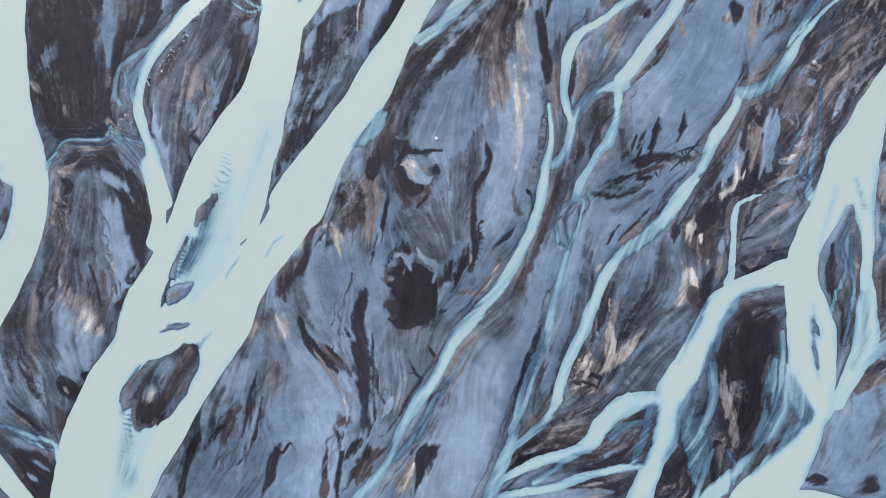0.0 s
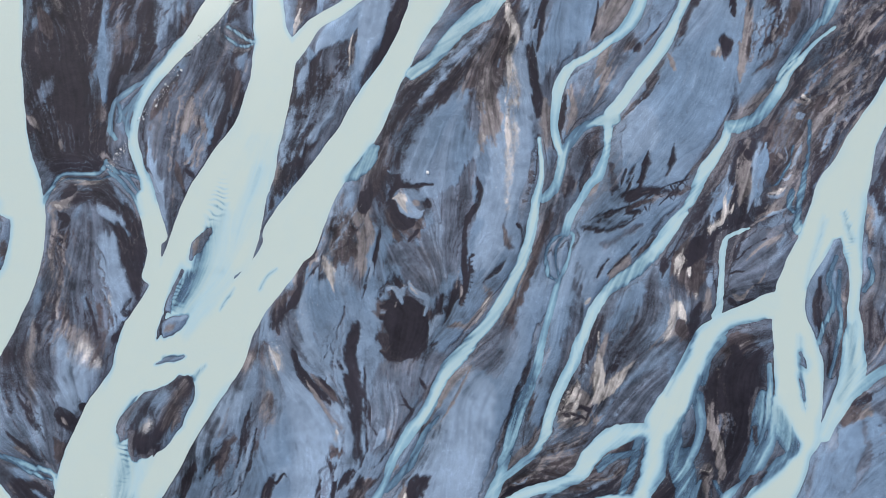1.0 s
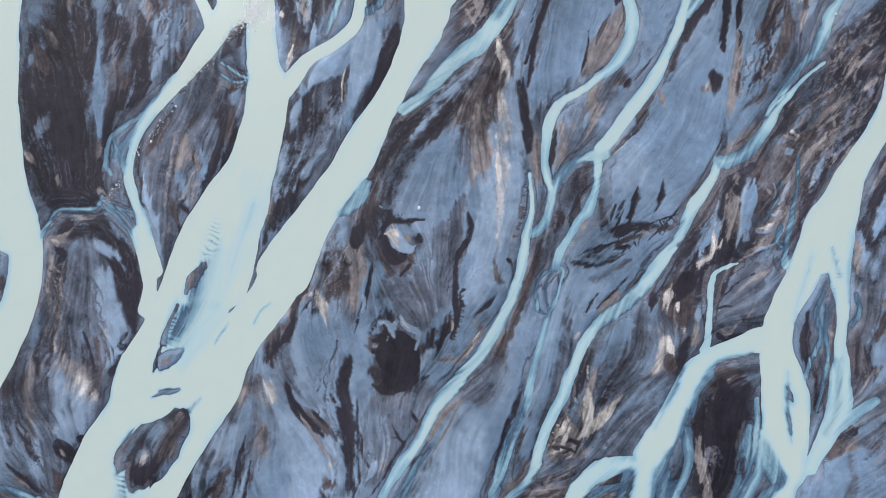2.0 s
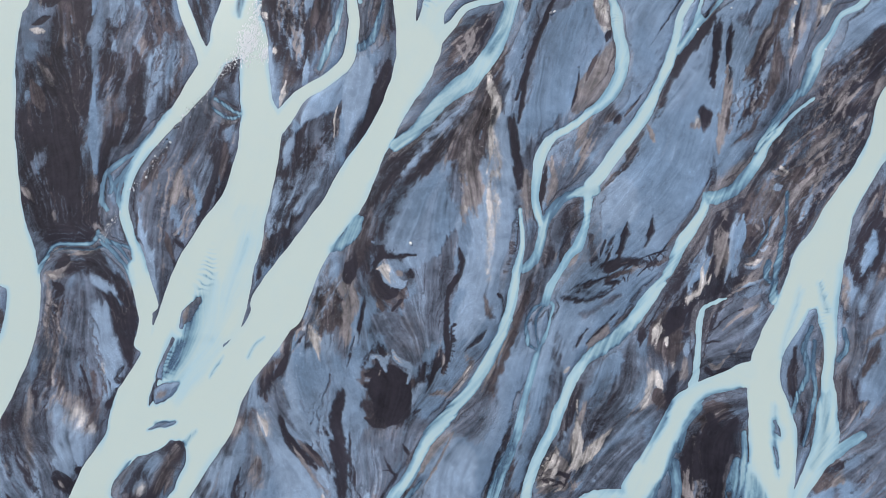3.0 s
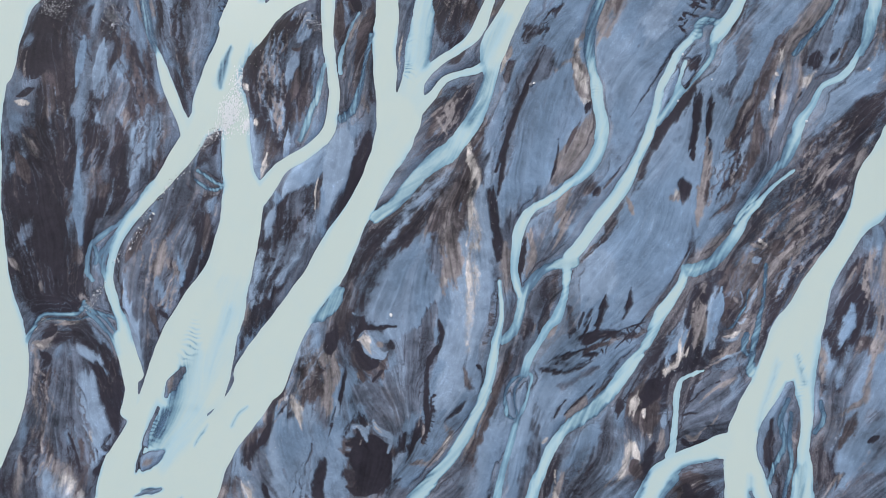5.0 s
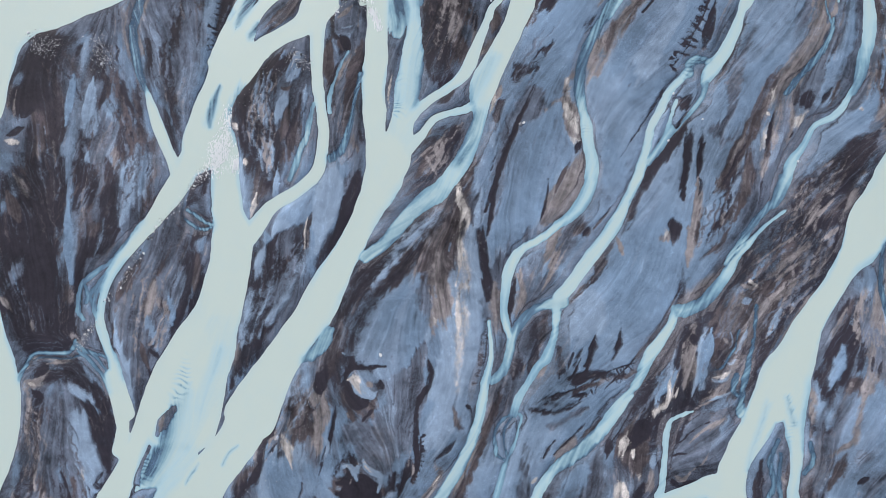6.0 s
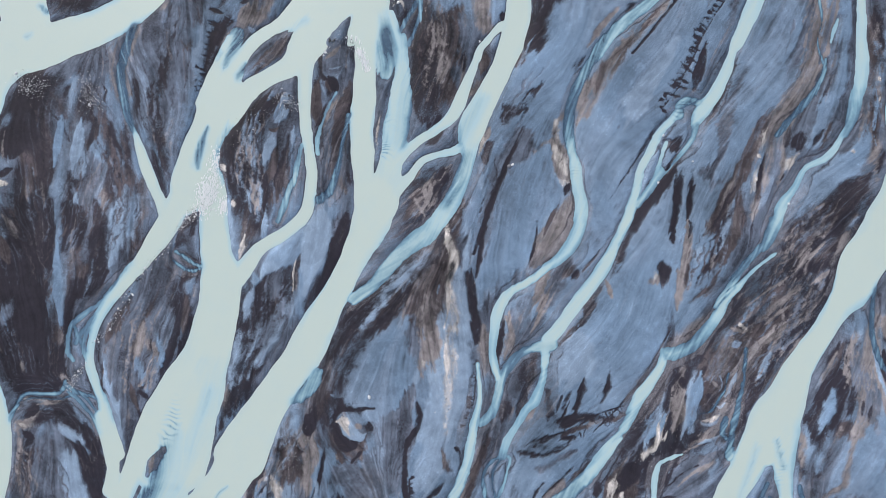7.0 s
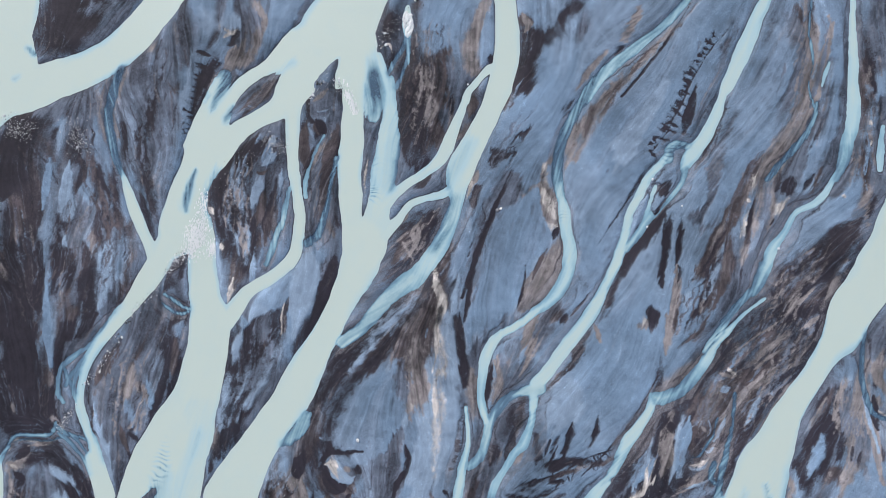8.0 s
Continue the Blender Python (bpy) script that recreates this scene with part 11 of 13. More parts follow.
# ---- feathered edges that seeping water cuts into the sand ----
feather(1, 2.37, (59.4, 91.1), (62.1, 94.7), (63.9, 98.4), (65.7, 102.0), (67.8, 106.6), (71.2, 112.0), (75.5, 116.9))
feather(-1, 3.85, (35.3, 27.1), (38.9, 26.0), (43.5, 26.4), (47.6, 28.0), (51.4, 29.2))
feather(1, 1.5, (18.9, 24.4), (19.8, 29.0), (20.5, 33.7), (21.0, 38.4))
feather(-1, 1.19, (69.5, 90.4), (72.2, 95.7), (74.2, 100.1))
feather(1, 1.90, (-38.1, 95.6), (-36.8, 102.8), (-34.3, 107.5), (-30.9, 110.8))
feather(1, 1.36, (24.0, -19.7), (25.7, -16.3), (27.5, -13.0), (28.6, -11.0))
feather(-1, 0.91, (44.9, 10.6), (48.3, 15.1), (51.3, 20.3))
feather(1, 1.19, (34.9, 32.1), (35.8, 38.1), (38.4, 41.7))
feather(-1, 1.59, (4.5, 3.8), (6.3, 8.3), (6.6, 13.4))
feather(-1, 1.13, (-51.3, -25.2), (-49.0, -20.8), (-46.9, -16.4))

# ---- the way that water has run: streaks follow it ----
CELL = 2.0
cx, cy = np.meshgrid(np.arange(WEST, EAST + CELL, CELL), np.arange(SOUTH, NORTH + CELL, CELL))
c2, s2 = np.full(cx.shape, 0.03 * math.cos(2 * radians(68))), np.full(cx.shape, 0.03 * math.sin(2 * radians(68)))
for rows, pull in [(c[2], 4.0) for c in CHANNELS] + [(p[2], 1.0) for p in PATCHES]:
    if len(rows) < 6:
        continue
    for a, b in zip(rows[:-2:2], rows[2::2]):
        dx, dy = b[0] - a[0], b[1] - a[1]
        long = math.hypot(dx, dy)
        w = pull * long * np.exp(-((cx - a[0]) ** 2 + (cy - a[1]) ** 2) / (40.0 / pull ** 0.5))
        c2 += w * (dx * dx - dy * dy) / (long * long + 1e-9)
        s2 += w * 2 * dx * dy / (long * long + 1e-9)
u, v = (GX - WEST) / CELL, (GY - SOUTH) / CELL
iu, iv = u.astype(int), v.astype(int)
fu, fv = u - iu, v - iv
bend = [(f[iv, iu] * (1 - fu) + f[iv, iu + 1] * fu) * (1 - fv) + (f[iv + 1, iu] * (1 - fu) + f[iv + 1, iu + 1] * fu) * fv for f in (c2, s2)]
way = 0.5 * np.arctan2(bend[1], bend[0]) + 0.20 * soft_noise(5) + 0.10 * soft_noise(2)
WAY_X, WAY_Y = np.cos(way).astype(np.float32), np.sin(way).astype(np.float32)


def streaks(size, steps, stride=1.0):
    """Noise drawn out along the way of the water; mean 0, spread 1."""
    a = soft_noise(size)
    total = a.copy()
    col, row = np.meshgrid(np.arange(NX, dtype=np.float32), np.arange(NY, dtype=np.float32))
    for sign in (1, -1):
        x, y = col.copy(), row.copy()
        hx, hy = WAY_X, WAY_Y
        for _ in range(steps):
            x += sign * stride * hx
            y += sign * stride * hy
            np.clip(x, 0, NX - 1, out=x)
            np.clip(y, 0, NY - 1, out=y)
            i, j = x.astype(np.int32), y.astype(np.int32)
            total += a[j, i]
            nx, ny = WAY_X[j, i], WAY_Y[j, i]
            flip = np.where(nx * hx + ny * hy < 0, -1, 1).astype(np.float32)
            hx, hy = nx * flip, ny * flip
    return (total - total.mean()) / total.std()


FINE, BROAD, LONG = streaks(0.12, 30), streaks(0.35, 26, 1.6), streaks(1.0, 26, 3.0)
PATCHY = soft_noise(1.6)
GRIT = soft_noise(0.11)
MOTTLE = (0.5 * soft_noise(0.22) + 0.6 * soft_noise(0.5) + 0.7 * soft_noise(1.2)) / 1.05
DRAG_X, DRAG_Y = WAY_X * (0.6 * BROAD + 0.7 * FINE + 0.3 * LONG), WAY_Y * (0.6 * BROAD + 0.7 * FINE + 0.3 * LONG)

# ---- water: depth inside the banks, milkiness, and whose river it is ----
RIVERS = sorted({c[0] for c in CHANNELS})
DEPTH, MILK, MASS = (np.full((NY, NX), v, np.float32) for v in (-6.0, 0.0, 1e-6))
OWNER = np.zeros((NY, NX), np.int8)
for river, milk, rows in CHANNELS:
    rows[:, 2] = rows[:, 2] + 0.2 if river == "east" and milk < 0.97 else 0.94 * rows[:, 2] if river == "creek" else rows[:, 2]
    at, d = inside(rows, 6.0, 0.35)
    w = np.exp(np.clip(1.6 * d, -9, 6))
    MILK[at] += w * milk
    MASS[at] += w
    mine = d > DEPTH[at]
    OWNER[at][mine] = RIVERS.index(river)
    np.maximum(DEPTH[at], d, out=DEPTH[at])
MILK /= MASS
for thin, soft, rows in SHOALS:
    at, d = inside(rows, 1.0 + 2 * soft, 0.3, 0.3 * min(soft, 1))
    MILK[at] *= 1 - thin * smooth(-soft, soft, d)
wander = 0.45 * soft_noise(1.6) + 0.2 * soft_noise(0.6)
for thin, apart, rows in RIPPLES:
    at, d = inside(rows, 2.5, 0.5)
    dx, dy = rows[-1, 0] - rows[0, 0], rows[-1, 1] - rows[0, 1]
    long = math.hypot(dx, dy)
    wave = np.sin(2 * math.pi * ((GX[at] * dx + GY[at] * dy) / long + wander[at]) / apart)
    MILK[at] *= 1 - thin * smooth(-1.5, 1.5, d) * smooth(-0.2, 1.0, wave) * smooth(-0.9, 0.6, PATCHY[at])
for rows in ISLANDS:
    at, d = inside(rows, 3.0, 0.8)
    np.minimum(DEPTH[at], -d, out=DEPTH[at])
# the large rivers round off their bends and spits
s = 0.22 / STEP
round_off = np.fft.irfft2(np.fft.rfft2(np.clip(DEPTH, -4, 4)) * np.exp(-2 * (math.pi * s) ** 2 * FREQ), s=(NY, NX))
blend = smooth(0.88, 0.97, MILK) * smooth(3.5, 2.0, np.abs(DEPTH))
DEPTH += (blend * (round_off - DEPTH)).astype(np.float32)
DEPTH += np.where(DEPTH > -1.5, 0.04 * BROAD + (0.05 * FINE + 0.03 * BROAD + 0.03 * MOTTLE) * smooth(0.95, 0.75, MILK), 0)

# ---- sediment: patches laid one over another ----
MIX = np.zeros((7, NY, NX), np.float32)
lean = smooth(-1.2, 1.2, LONG)
MIX[GREY], MIX[BLUE] = 1 - lean, lean
SOFTEN = np.exp(0.6 * soft_noise(4) + 0.3).astype(np.float32)
REGION = np.zeros((NY, NX), np.int16)
BARS = []


def spread(kind, soft, rows, bar="", most=0.93):
    """Works one patch into the mix, combed out along the way of the water."""
    wide = rows[:, 2].max()
    at, d = inside(rows, 1.0 + 3.2 * soft, min(0.9, 0.15 + 0.9 * soft), 0.12 * min(soft, 1.0))
    if not d.size:
        return
    comb = (0.09 if soft < 0.23 else 0.20 * min(wide, 1.1) if soft < 2 else 0.9) * (0.40 * FINE[at] + 0.70 * BROAD[at] + 0.3 * LONG[at])
    rough = d + comb + min(soft, 1.5) * (0.30 * MOTTLE[at] + 0.22 * GRIT[at])
    fade = soft * SOFTEN[at] * (1.2 if kind in (BLUE, LILAC, PALE) else 0.85) if 0.22 < soft < 2 else soft
    a = smooth(-0.7 * fade, 0.7 * fade, rough) * np.clip(most + 0.10 * MOTTLE[at] + 0.06 * FINE[at], 0.0, 1)
    a[d <= -(0.95 + 3.2 * soft)] = 0
    MIX[(slice(None), *at)] *= 1 - a
    MIX[(kind, *at)] += a
    if bar:
        BARS.append((kind, bar))
        REGION[at][a > 0.5] = len(BARS)


def smear(reach, feather):
    """Draws the mix out along the way of the water, unevenly, so that ends fray and sides stay sharp."""
    col, row = np.meshgrid(np.arange(NX, dtype=np.float32), np.arange(NY, dtype=np.float32))
    total = np.zeros_like(MIX)
    for s in (-1.0, -0.5, 0.0, 0.5, 1.0):
        far = (s * reach + feather * (0.8 * BROAD + 0.45 * FINE)) / STEP
        i = np.clip(col + far * WAY_X, 0, NX - 1).astype(np.int32)
        j = np.clip(row + far * WAY_Y, 0, NY - 1).astype(np.int32)
        for k in range(7):
            total[k] += MIX[k][j, i]
    MIX[:] = total / 5


for kind, soft, rows, bar in PATCHES:
    if soft > 0.22:
        spread(kind, soft, rows, bar, 0.95 if soft < 2 else 0.8)
smear(0.3, 0.3)
# floods sort the grains: where two kinds meet, one wins
MIX **= 1.25
MIX /= MIX.sum(0)

# hair-thin threads of silt and mud, drawn out where the last trickles dried up
def threads(field, wide):
    """Lines along which a field crosses zero, as a mask, tapering in and out."""
    fy, fx = np.gradient(field, STEP)
    return np.exp(-(field / (np.hypot(fx, fy) + 0.3) / wide) ** 2)


bare = np.clip(1 - 1.2 * MIX[LILAC] - 1.1 * MIX[BLUE], 0, 1)
for k in range(5):
    own = 0.9 * streaks(0.45, 9, 4.5) + 0.22 * soft_noise(1.8) + 0.2 * LONG
    line = threads(own, 0.10) * smooth(-0.3, 0.9, soft_noise(3.5)) * np.clip(0.8 + 0.3 * FINE, 0, 1.2)
    for kind, share in (((LILAC, 0.12), (GREY, 0.16)), ((MUD, 0.6),), ((TAN, 0.22),), ((MUD, 0.55),), ((GREY, 0.2),))[k]:
        a = np.clip(share * line * (bare if k != 3 else 0.35 + 0.65 * bare), 0, 0.9)
        MIX *= 1 - a
        MIX[kind] += a

# small scour marks and drop-shaped streaks that every flood leaves
for _ in range(1700):
    x, y = rng.uniform(WEST + 4, EAST - 4), rng.uniform(SOUTH + 4, NORTH - 4)
    i, j = int((x - WEST) / STEP), int((y - SOUTH) / STEP)
    if DEPTH[j, i] > -0.6:
        continue
    here = MIX[:, j, i]
    clean = here[BLUE] + here[LILAC]
    if here[MUD] > 0.6 and rng.random() < 0.6:
        continue
    if clean > 0.55 and rng.random() < 0.8:
        continue
    long, wide = rng.uniform(1.5, 10.0), 0.06 + 0.28 * rng.random() ** 2
    steps, sign = 4, rng.choice((-1, 1))
    rows = []
    for k in range(steps + 1):
        i, j = int(np.clip((x - WEST) / STEP, 0, NX - 1)), int(np.clip((y - SOUTH) / STEP, 0, NY - 1))
        if DEPTH[j, i] > -0.3:
            break
        rows.append((x, y, wide * (1 - abs(2 * k / steps - 0.7)) * 0.9 + 0.05))
        x += sign * WAY_X[j, i] * long / steps
        y += sign * WAY_Y[j, i] * long / steps
    if len(rows) < 3:
        continue
    if clean > 0.55:
        kind = rng.choice((GREY, LILAC))
    elif here[MUD] > 0.5:
        kind = rng.choice((GREY, BROWN, GREY, BROWN, BROWN, TAN, LILAC))
    else:
        kind = rng.choice((MUD, MUD, LILAC, BLUE, TAN, TAN, BROWN, MUD))
    spread(kind, rng.uniform(0.12, 0.5), np.array(rows), "", rng.uniform(0.2, 0.6))
# thin veils of other sediment drawn out by the last floods
calm = np.clip(1 - 1.15 * MIX[LILAC] - 1.05 * MIX[BLUE], 0, 1)
veil = 0.55 * smooth(0.5, 2.2, 0.6 * BROAD + 0.15 * FINE + 0.6 * LONG + 0.7 * PATCHY) * calm * (1 - 0.5 * MIX[MUD])
for source, target in ((MUD, GREY), (GREY, LILAC), (BROWN, TAN), (BLUE, LILAC)):
    moved = veil * MIX[source] * (0.2 if source == MUD else 0.75)
    MIX[source] -= moved
    MIX[target] += moved
veil = 0.6 * smooth(0.5, 2.2, -0.6 * BROAD - 0.15 * FINE - 0.6 * LONG - 0.7 * PATCHY) * calm
for source, target in ((GREY, MUD), (TAN, BROWN), (LILAC, GREY), (BLUE, GREY), (BROWN, MUD)):
    moved = veil * MIX[source] * 0.75
    MIX[source] -= moved
    MIX[target] += moved
rust = 0.22 * smooth(0.8, 2.0, 0.8 * soft_noise(3) + 0.6 * LONG) * calm
for source, target in ((GREY, TAN), (MUD, BROWN)):
    moved = rust * MIX[source]
    MIX[source] -= moved
    MIX[target] += moved
# the sand itself is uneven: paler and greyer sheets pass into one another
for field, target, share in ((0.7 * LONG + soft_noise(6), GREY, 0.28), (0.5 * LONG + soft_noise(5), LILAC, 0.5), (0.5 * BROAD + soft_noise(3), BROWN, 0.10)):
    moved = share * smooth(-0.3, 1.8, field) * MIX[BLUE]
    MIX[BLUE] -= moved
    MIX[target] += moved


def strands(kind, count, broad, long, *pts):
    """Hair-like wandering threads of one sediment, spread broad metres to both sides of a line."""
    line = course([(x, y, 0.1) for x, y in pts], 12)[:, :2]
    run = np.concatenate([[0], np.cumsum(np.hypot(*np.diff(line, axis=0).T))])
    for _ in range(count):
        reach = min(long * rng.uniform(0.4, 1.3), run[-1])
        start, off = rng.uniform(0, run[-1] - reach + 0.01), rng.normal(0, broad * 0.5)
        wave, phase, tall = rng.uniform(2.5, 7.0), rng.uniform(0, 6.3), rng.uniform(0.1, 0.45)
        lean, wide = rng.uniform(-0.12, 0.12), rng.uniform(0.05, 0.22)
        rows = []
        for k in range(9):
            at = start + reach * k / 8
            x, y = np.interp(at, run, line[:, 0]), np.interp(at, run, line[:, 1])
            fx, fy = np.interp(at + 0.5, run, line[:, 0]) - np.interp(at - 0.5, run, line[:, 0]), np.interp(at + 0.5, run, line[:, 1]) - np.interp(at - 0.5, run, line[:, 1])
            long_way = math.hypot(fx, fy) + 1e-6
            side = off + lean * (at - start) + tall * math.sin(at / wave * 6.283 + phase)
            rows.append((x - fy / long_way * side, y + fx / long_way * side, wide * math.sin(math.pi * (k + 0.6) / 9.2) + 0.03))
        rows = np.array(rows)
        i = np.clip(((rows[:, 0] - WEST) / STEP).astype(int), 0, NX - 1)
        j = np.clip(((rows[:, 1] - SOUTH) / STEP).astype(int), 0, NY - 1)
        if DEPTH[j, i].max() < -0.2:
            spread(kind, rng.uniform(0.14, 0.4), course(rows, 3), "", rng.uniform(0.35, 0.85))


strands(TAN, 36, 4.0, 9, (95.3, 73.5), (87.5, 63.1), (79.7, 51.5), (72.9, 42.1), (67.3, 32.6))
strands(GREY, 36, 4.0, 9, (95.3, 73.5), (87.5, 63.1), (79.7, 51.5), (72.9, 42.1), (67.3, 32.6))
strands(BROWN, 36, 4.0, 9, (95.3, 73.5), (87.5, 63.1), (79.7, 51.5), (72.9, 42.1), (67.3, 32.6))
strands(MUD, 26, 3.0, 8, (89.8, 57.3), (85.4, 48.0), (79.8, 38.6), (73.0, 29.1))
strands(TAN, 26, 3.0, 8, (89.8, 57.3), (85.4, 48.0), (79.8, 38.6), (73.0, 29.1))
strands(GREY, 26, 3.0, 8, (89.8, 57.3), (85.4, 48.0), (79.8, 38.6), (73.0, 29.1))
strands(TAN, 22, 2.5, 6, (87.5, 67.8), (81.9, 59.6), (75.2, 50.3))
strands(MUD, 22, 2.5, 6, (87.5, 67.8), (81.9, 59.6), (75.2, 50.3))
strands(TAN, 18, 2.2, 6, (74.8, 38.2), (72.8, 31.2), (68.0, 25.4), (62.7, 20.8))
strands(MUD, 18, 2.2, 6, (74.8, 38.2), (72.8, 31.2), (68.0, 25.4), (62.7, 20.8))
strands(GREY, 24, 3.0, 7, (37.8, -25.8), (28.8, -30.7), (21.0, -33.4), (14.4, -35.6))
strands(TAN, 24, 3.0, 7, (37.8, -25.8), (28.8, -30.7), (21.0, -33.4), (14.4, -35.6))
strands(LILAC, 24, 3.0, 7, (37.8, -25.8), (28.8, -30.7), (21.0, -33.4), (14.4, -35.6))
strands(GREY, 22, 2.2, 6, (31.2, -21.9), (23.4, -26.3), (15.5, -30.7))
strands(TAN, 22, 2.2, 6, (31.2, -21.9), (23.4, -26.3), (15.5, -30.7))
strands(GREY, 18, 2.5, 7, (45.3, -35.0), (46.9, -38.2), (42.9, -41.5))
strands(TAN, 18, 2.5, 7, (45.3, -35.0), (46.9, -38.2), (42.9, -41.5))
strands(MUD, 18, 2.5, 7, (45.3, -35.0), (46.9, -38.2), (42.9, -41.5))
strands(TAN, 14, 2.0, 6, (56.2, -5.3), (58.1, -15.3), (57.7, -27.4))
strands(GREY, 14, 2.0, 6, (56.2, -5.3), (58.1, -15.3), (57.7, -27.4))
strands(GREY, 24, 3.5, 9, (-83.8, 20.9), (-77.7, 12.8), (-77.2, 1.4), (-82.2, -12.1))
strands(TAN, 24, 3.5, 9, (-83.8, 20.9), (-77.7, 12.8), (-77.2, 1.4), (-82.2, -12.1))
strands(MUD, 24, 3.5, 9, (-83.8, 20.9), (-77.7, 12.8), (-77.2, 1.4), (-82.2, -12.1))
strands(MUD, 20, 3.0, 9, (-73.4, 19.8), (-70.7, 10.6), (-66.8, -0.8), (-72.1, -12.1))
strands(BROWN, 20, 3.0, 9, (-73.4, 19.8), (-70.7, 10.6), (-66.8, -0.8), (-72.1, -12.1))
strands(GREY, 20, 3.0, 9, (-73.4, 19.8), (-70.7, 10.6), (-66.8, -0.8), (-72.1, -12.1))
strands(GREY, 14, 2.5, 8, (-87.1, -5.3), (-84.4, -14.3), (-78.3, -25.3))
strands(MUD, 14, 2.5, 8, (-87.1, -5.3), (-84.4, -14.3), (-78.3, -25.3))
strands(GREY, 12, 3.0, 8, (-52.5, 52.7), (-54.4, 40.8), (-55.2, 29.0))
strands(TAN, 12, 3.0, 8, (-52.5, 52.7), (-54.4, 40.8), (-55.2, 29.0))
strands(MUD, 8, 2.5, 7, (-45.4, 52.7), (-48.1, 40.8), (-52.4, 29.0))
strands(TAN, 8, 2.5, 7, (-45.4, 52.7), (-48.1, 40.8), (-52.4, 29.0))
strands(LILAC, 16, 3.0, 8, (-17.5, 56.2), (-24.3, 45.5), (-31.1, 32.5))
strands(GREY, 16, 3.0, 8, (-17.5, 56.2), (-24.3, 45.5), (-31.1, 32.5))
strands(TAN, 14, 4.0, 8, (-16.0, 25.5), (-21.7, 16.3), (-26.1, 7.1))
strands(LILAC, 14, 4.0, 8, (-16.0, 25.5), (-21.7, 16.3), (-26.1, 7.1))
strands(MUD, 14, 4.0, 8, (-16.0, 25.5), (-21.7, 16.3), (-26.1, 7.1))
strands(MUD, 14, 3.5, 9, (-34.8, -14.3), (-39.1, -25.3), (-45.4, -38.4))
strands(GREY, 14, 3.5, 9, (-34.8, -14.3), (-39.1, -25.3), (-45.4, -38.4))
strands(MUD, 14, 3.5, 9, (-19.3, 3.7), (-21.4, -9.8), (-16.7, -25.3), (-22.1, -38.3))
strands(GREY, 14, 3.5, 9, (-19.3, 3.7), (-21.4, -9.8), (-16.7, -25.3), (-22.1, -38.3))
strands(GREY, 14, 3.0, 8, (63.3, 38.2), (57.2, 25.4), (50.0, 12.8))
strands(MUD, 14, 3.0, 8, (63.3, 38.2), (57.2, 25.4), (50.0, 12.8))
strands(TAN, 14, 3.0, 7, (66.0, 18.5), (61.3, 12.8), (51.0, 9.4))
strands(MUD, 14, 3.0, 7, (66.0, 18.5), (61.3, 12.8), (51.0, 9.4))
strands(GREY, 14, 3.0, 7, (66.0, 18.5), (61.3, 12.8), (51.0, 9.4))
strands(MUD, 10, 3.0, 9, (39.6, 4.8), (33.7, -6.4), (45.1, -0.8))
strands(GREY, 10, 3.0, 9, (39.6, 4.8), (33.7, -6.4), (45.1, -0.8))
strands(GREY, 22, 5.0, 10, (-72.5, 96.0), (-66.4, 83.7), (-66.6, 70.2), (-73.1, 56.7), (-74.6, 44.3))
strands(MUD, 22, 5.0, 10, (-72.5, 96.0), (-66.4, 83.7), (-66.6, 70.2), (-73.1, 56.7), (-74.6, 44.3))
strands(BROWN, 22, 5.0, 10, (-72.5, 96.0), (-66.4, 83.7), (-66.6, 70.2), (-73.1, 56.7), (-74.6, 44.3))
strands(GREY, 22, 4.0, 9, (-61.1, 98.3), (-58.8, 86.1), (-55.2, 73.9), (-59.1, 59.2))
strands(MUD, 22, 4.0, 9, (-61.1, 98.3), (-58.8, 86.1), (-55.2, 73.9), (-59.1, 59.2))
strands(BROWN, 22, 4.0, 9, (-61.1, 98.3), (-58.8, 86.1), (-55.2, 73.9), (-59.1, 59.2))
strands(MUD, 20, 4.0, 10, (-42.2, 117.3), (-46.0, 105.3), (-47.4, 93.3), (-46.3, 81.1))
strands(GREY, 20, 4.0, 10, (-42.2, 117.3), (-46.0, 105.3), (-47.4, 93.3), (-46.3, 81.1))
strands(GREY, 18, 3.0, 8, (-26.4, 91.9), (-27.7, 81.0), (-26.6, 67.8))
strands(LILAC, 18, 3.0, 8, (-26.4, 91.9), (-27.7, 81.0), (-26.6, 67.8))
strands(TAN, 18, 3.0, 8, (-26.4, 91.9), (-27.7, 81.0), (-26.6, 67.8))
strands(TAN, 12, 1.8, 8, (-10.6, 94.1), (-10.6, 83.3), (-10.7, 71.4))
strands(GREY, 12, 1.8, 8, (-10.6, 94.1), (-10.6, 83.3), (-10.7, 71.4))
strands(MUD, 18, 4.0, 10, (13.5, 119.7), (12.3, 108.0), (9.8, 93.9))
strands(BROWN, 18, 4.0, 10, (13.5, 119.7), (12.3, 108.0), (9.8, 93.9))
strands(TAN, 18, 4.0, 10, (13.5, 119.7), (12.3, 108.0), (9.8, 93.9))
strands(TAN, 14, 2.0, 7, (15.8, 79.6), (11.0, 73.7), (8.6, 69.0))
strands(MUD, 14, 2.0, 7, (15.8, 79.6), (11.0, 73.7), (8.6, 69.0))
strands(MUD, 12, 4.0, 10, (37.0, 101.8), (27.6, 87.8), (24.0, 73.7), (20.5, 57.0))
strands(GREY, 12, 4.0, 10, (37.0, 101.8), (27.6, 87.8), (24.0, 73.7), (20.5, 57.0))
strands(TAN, 20, 3.0, 9, (90.9, 121.6), (90.5, 107.9), (87.3, 93.1), (80.6, 83.9), (78.4, 72.4))
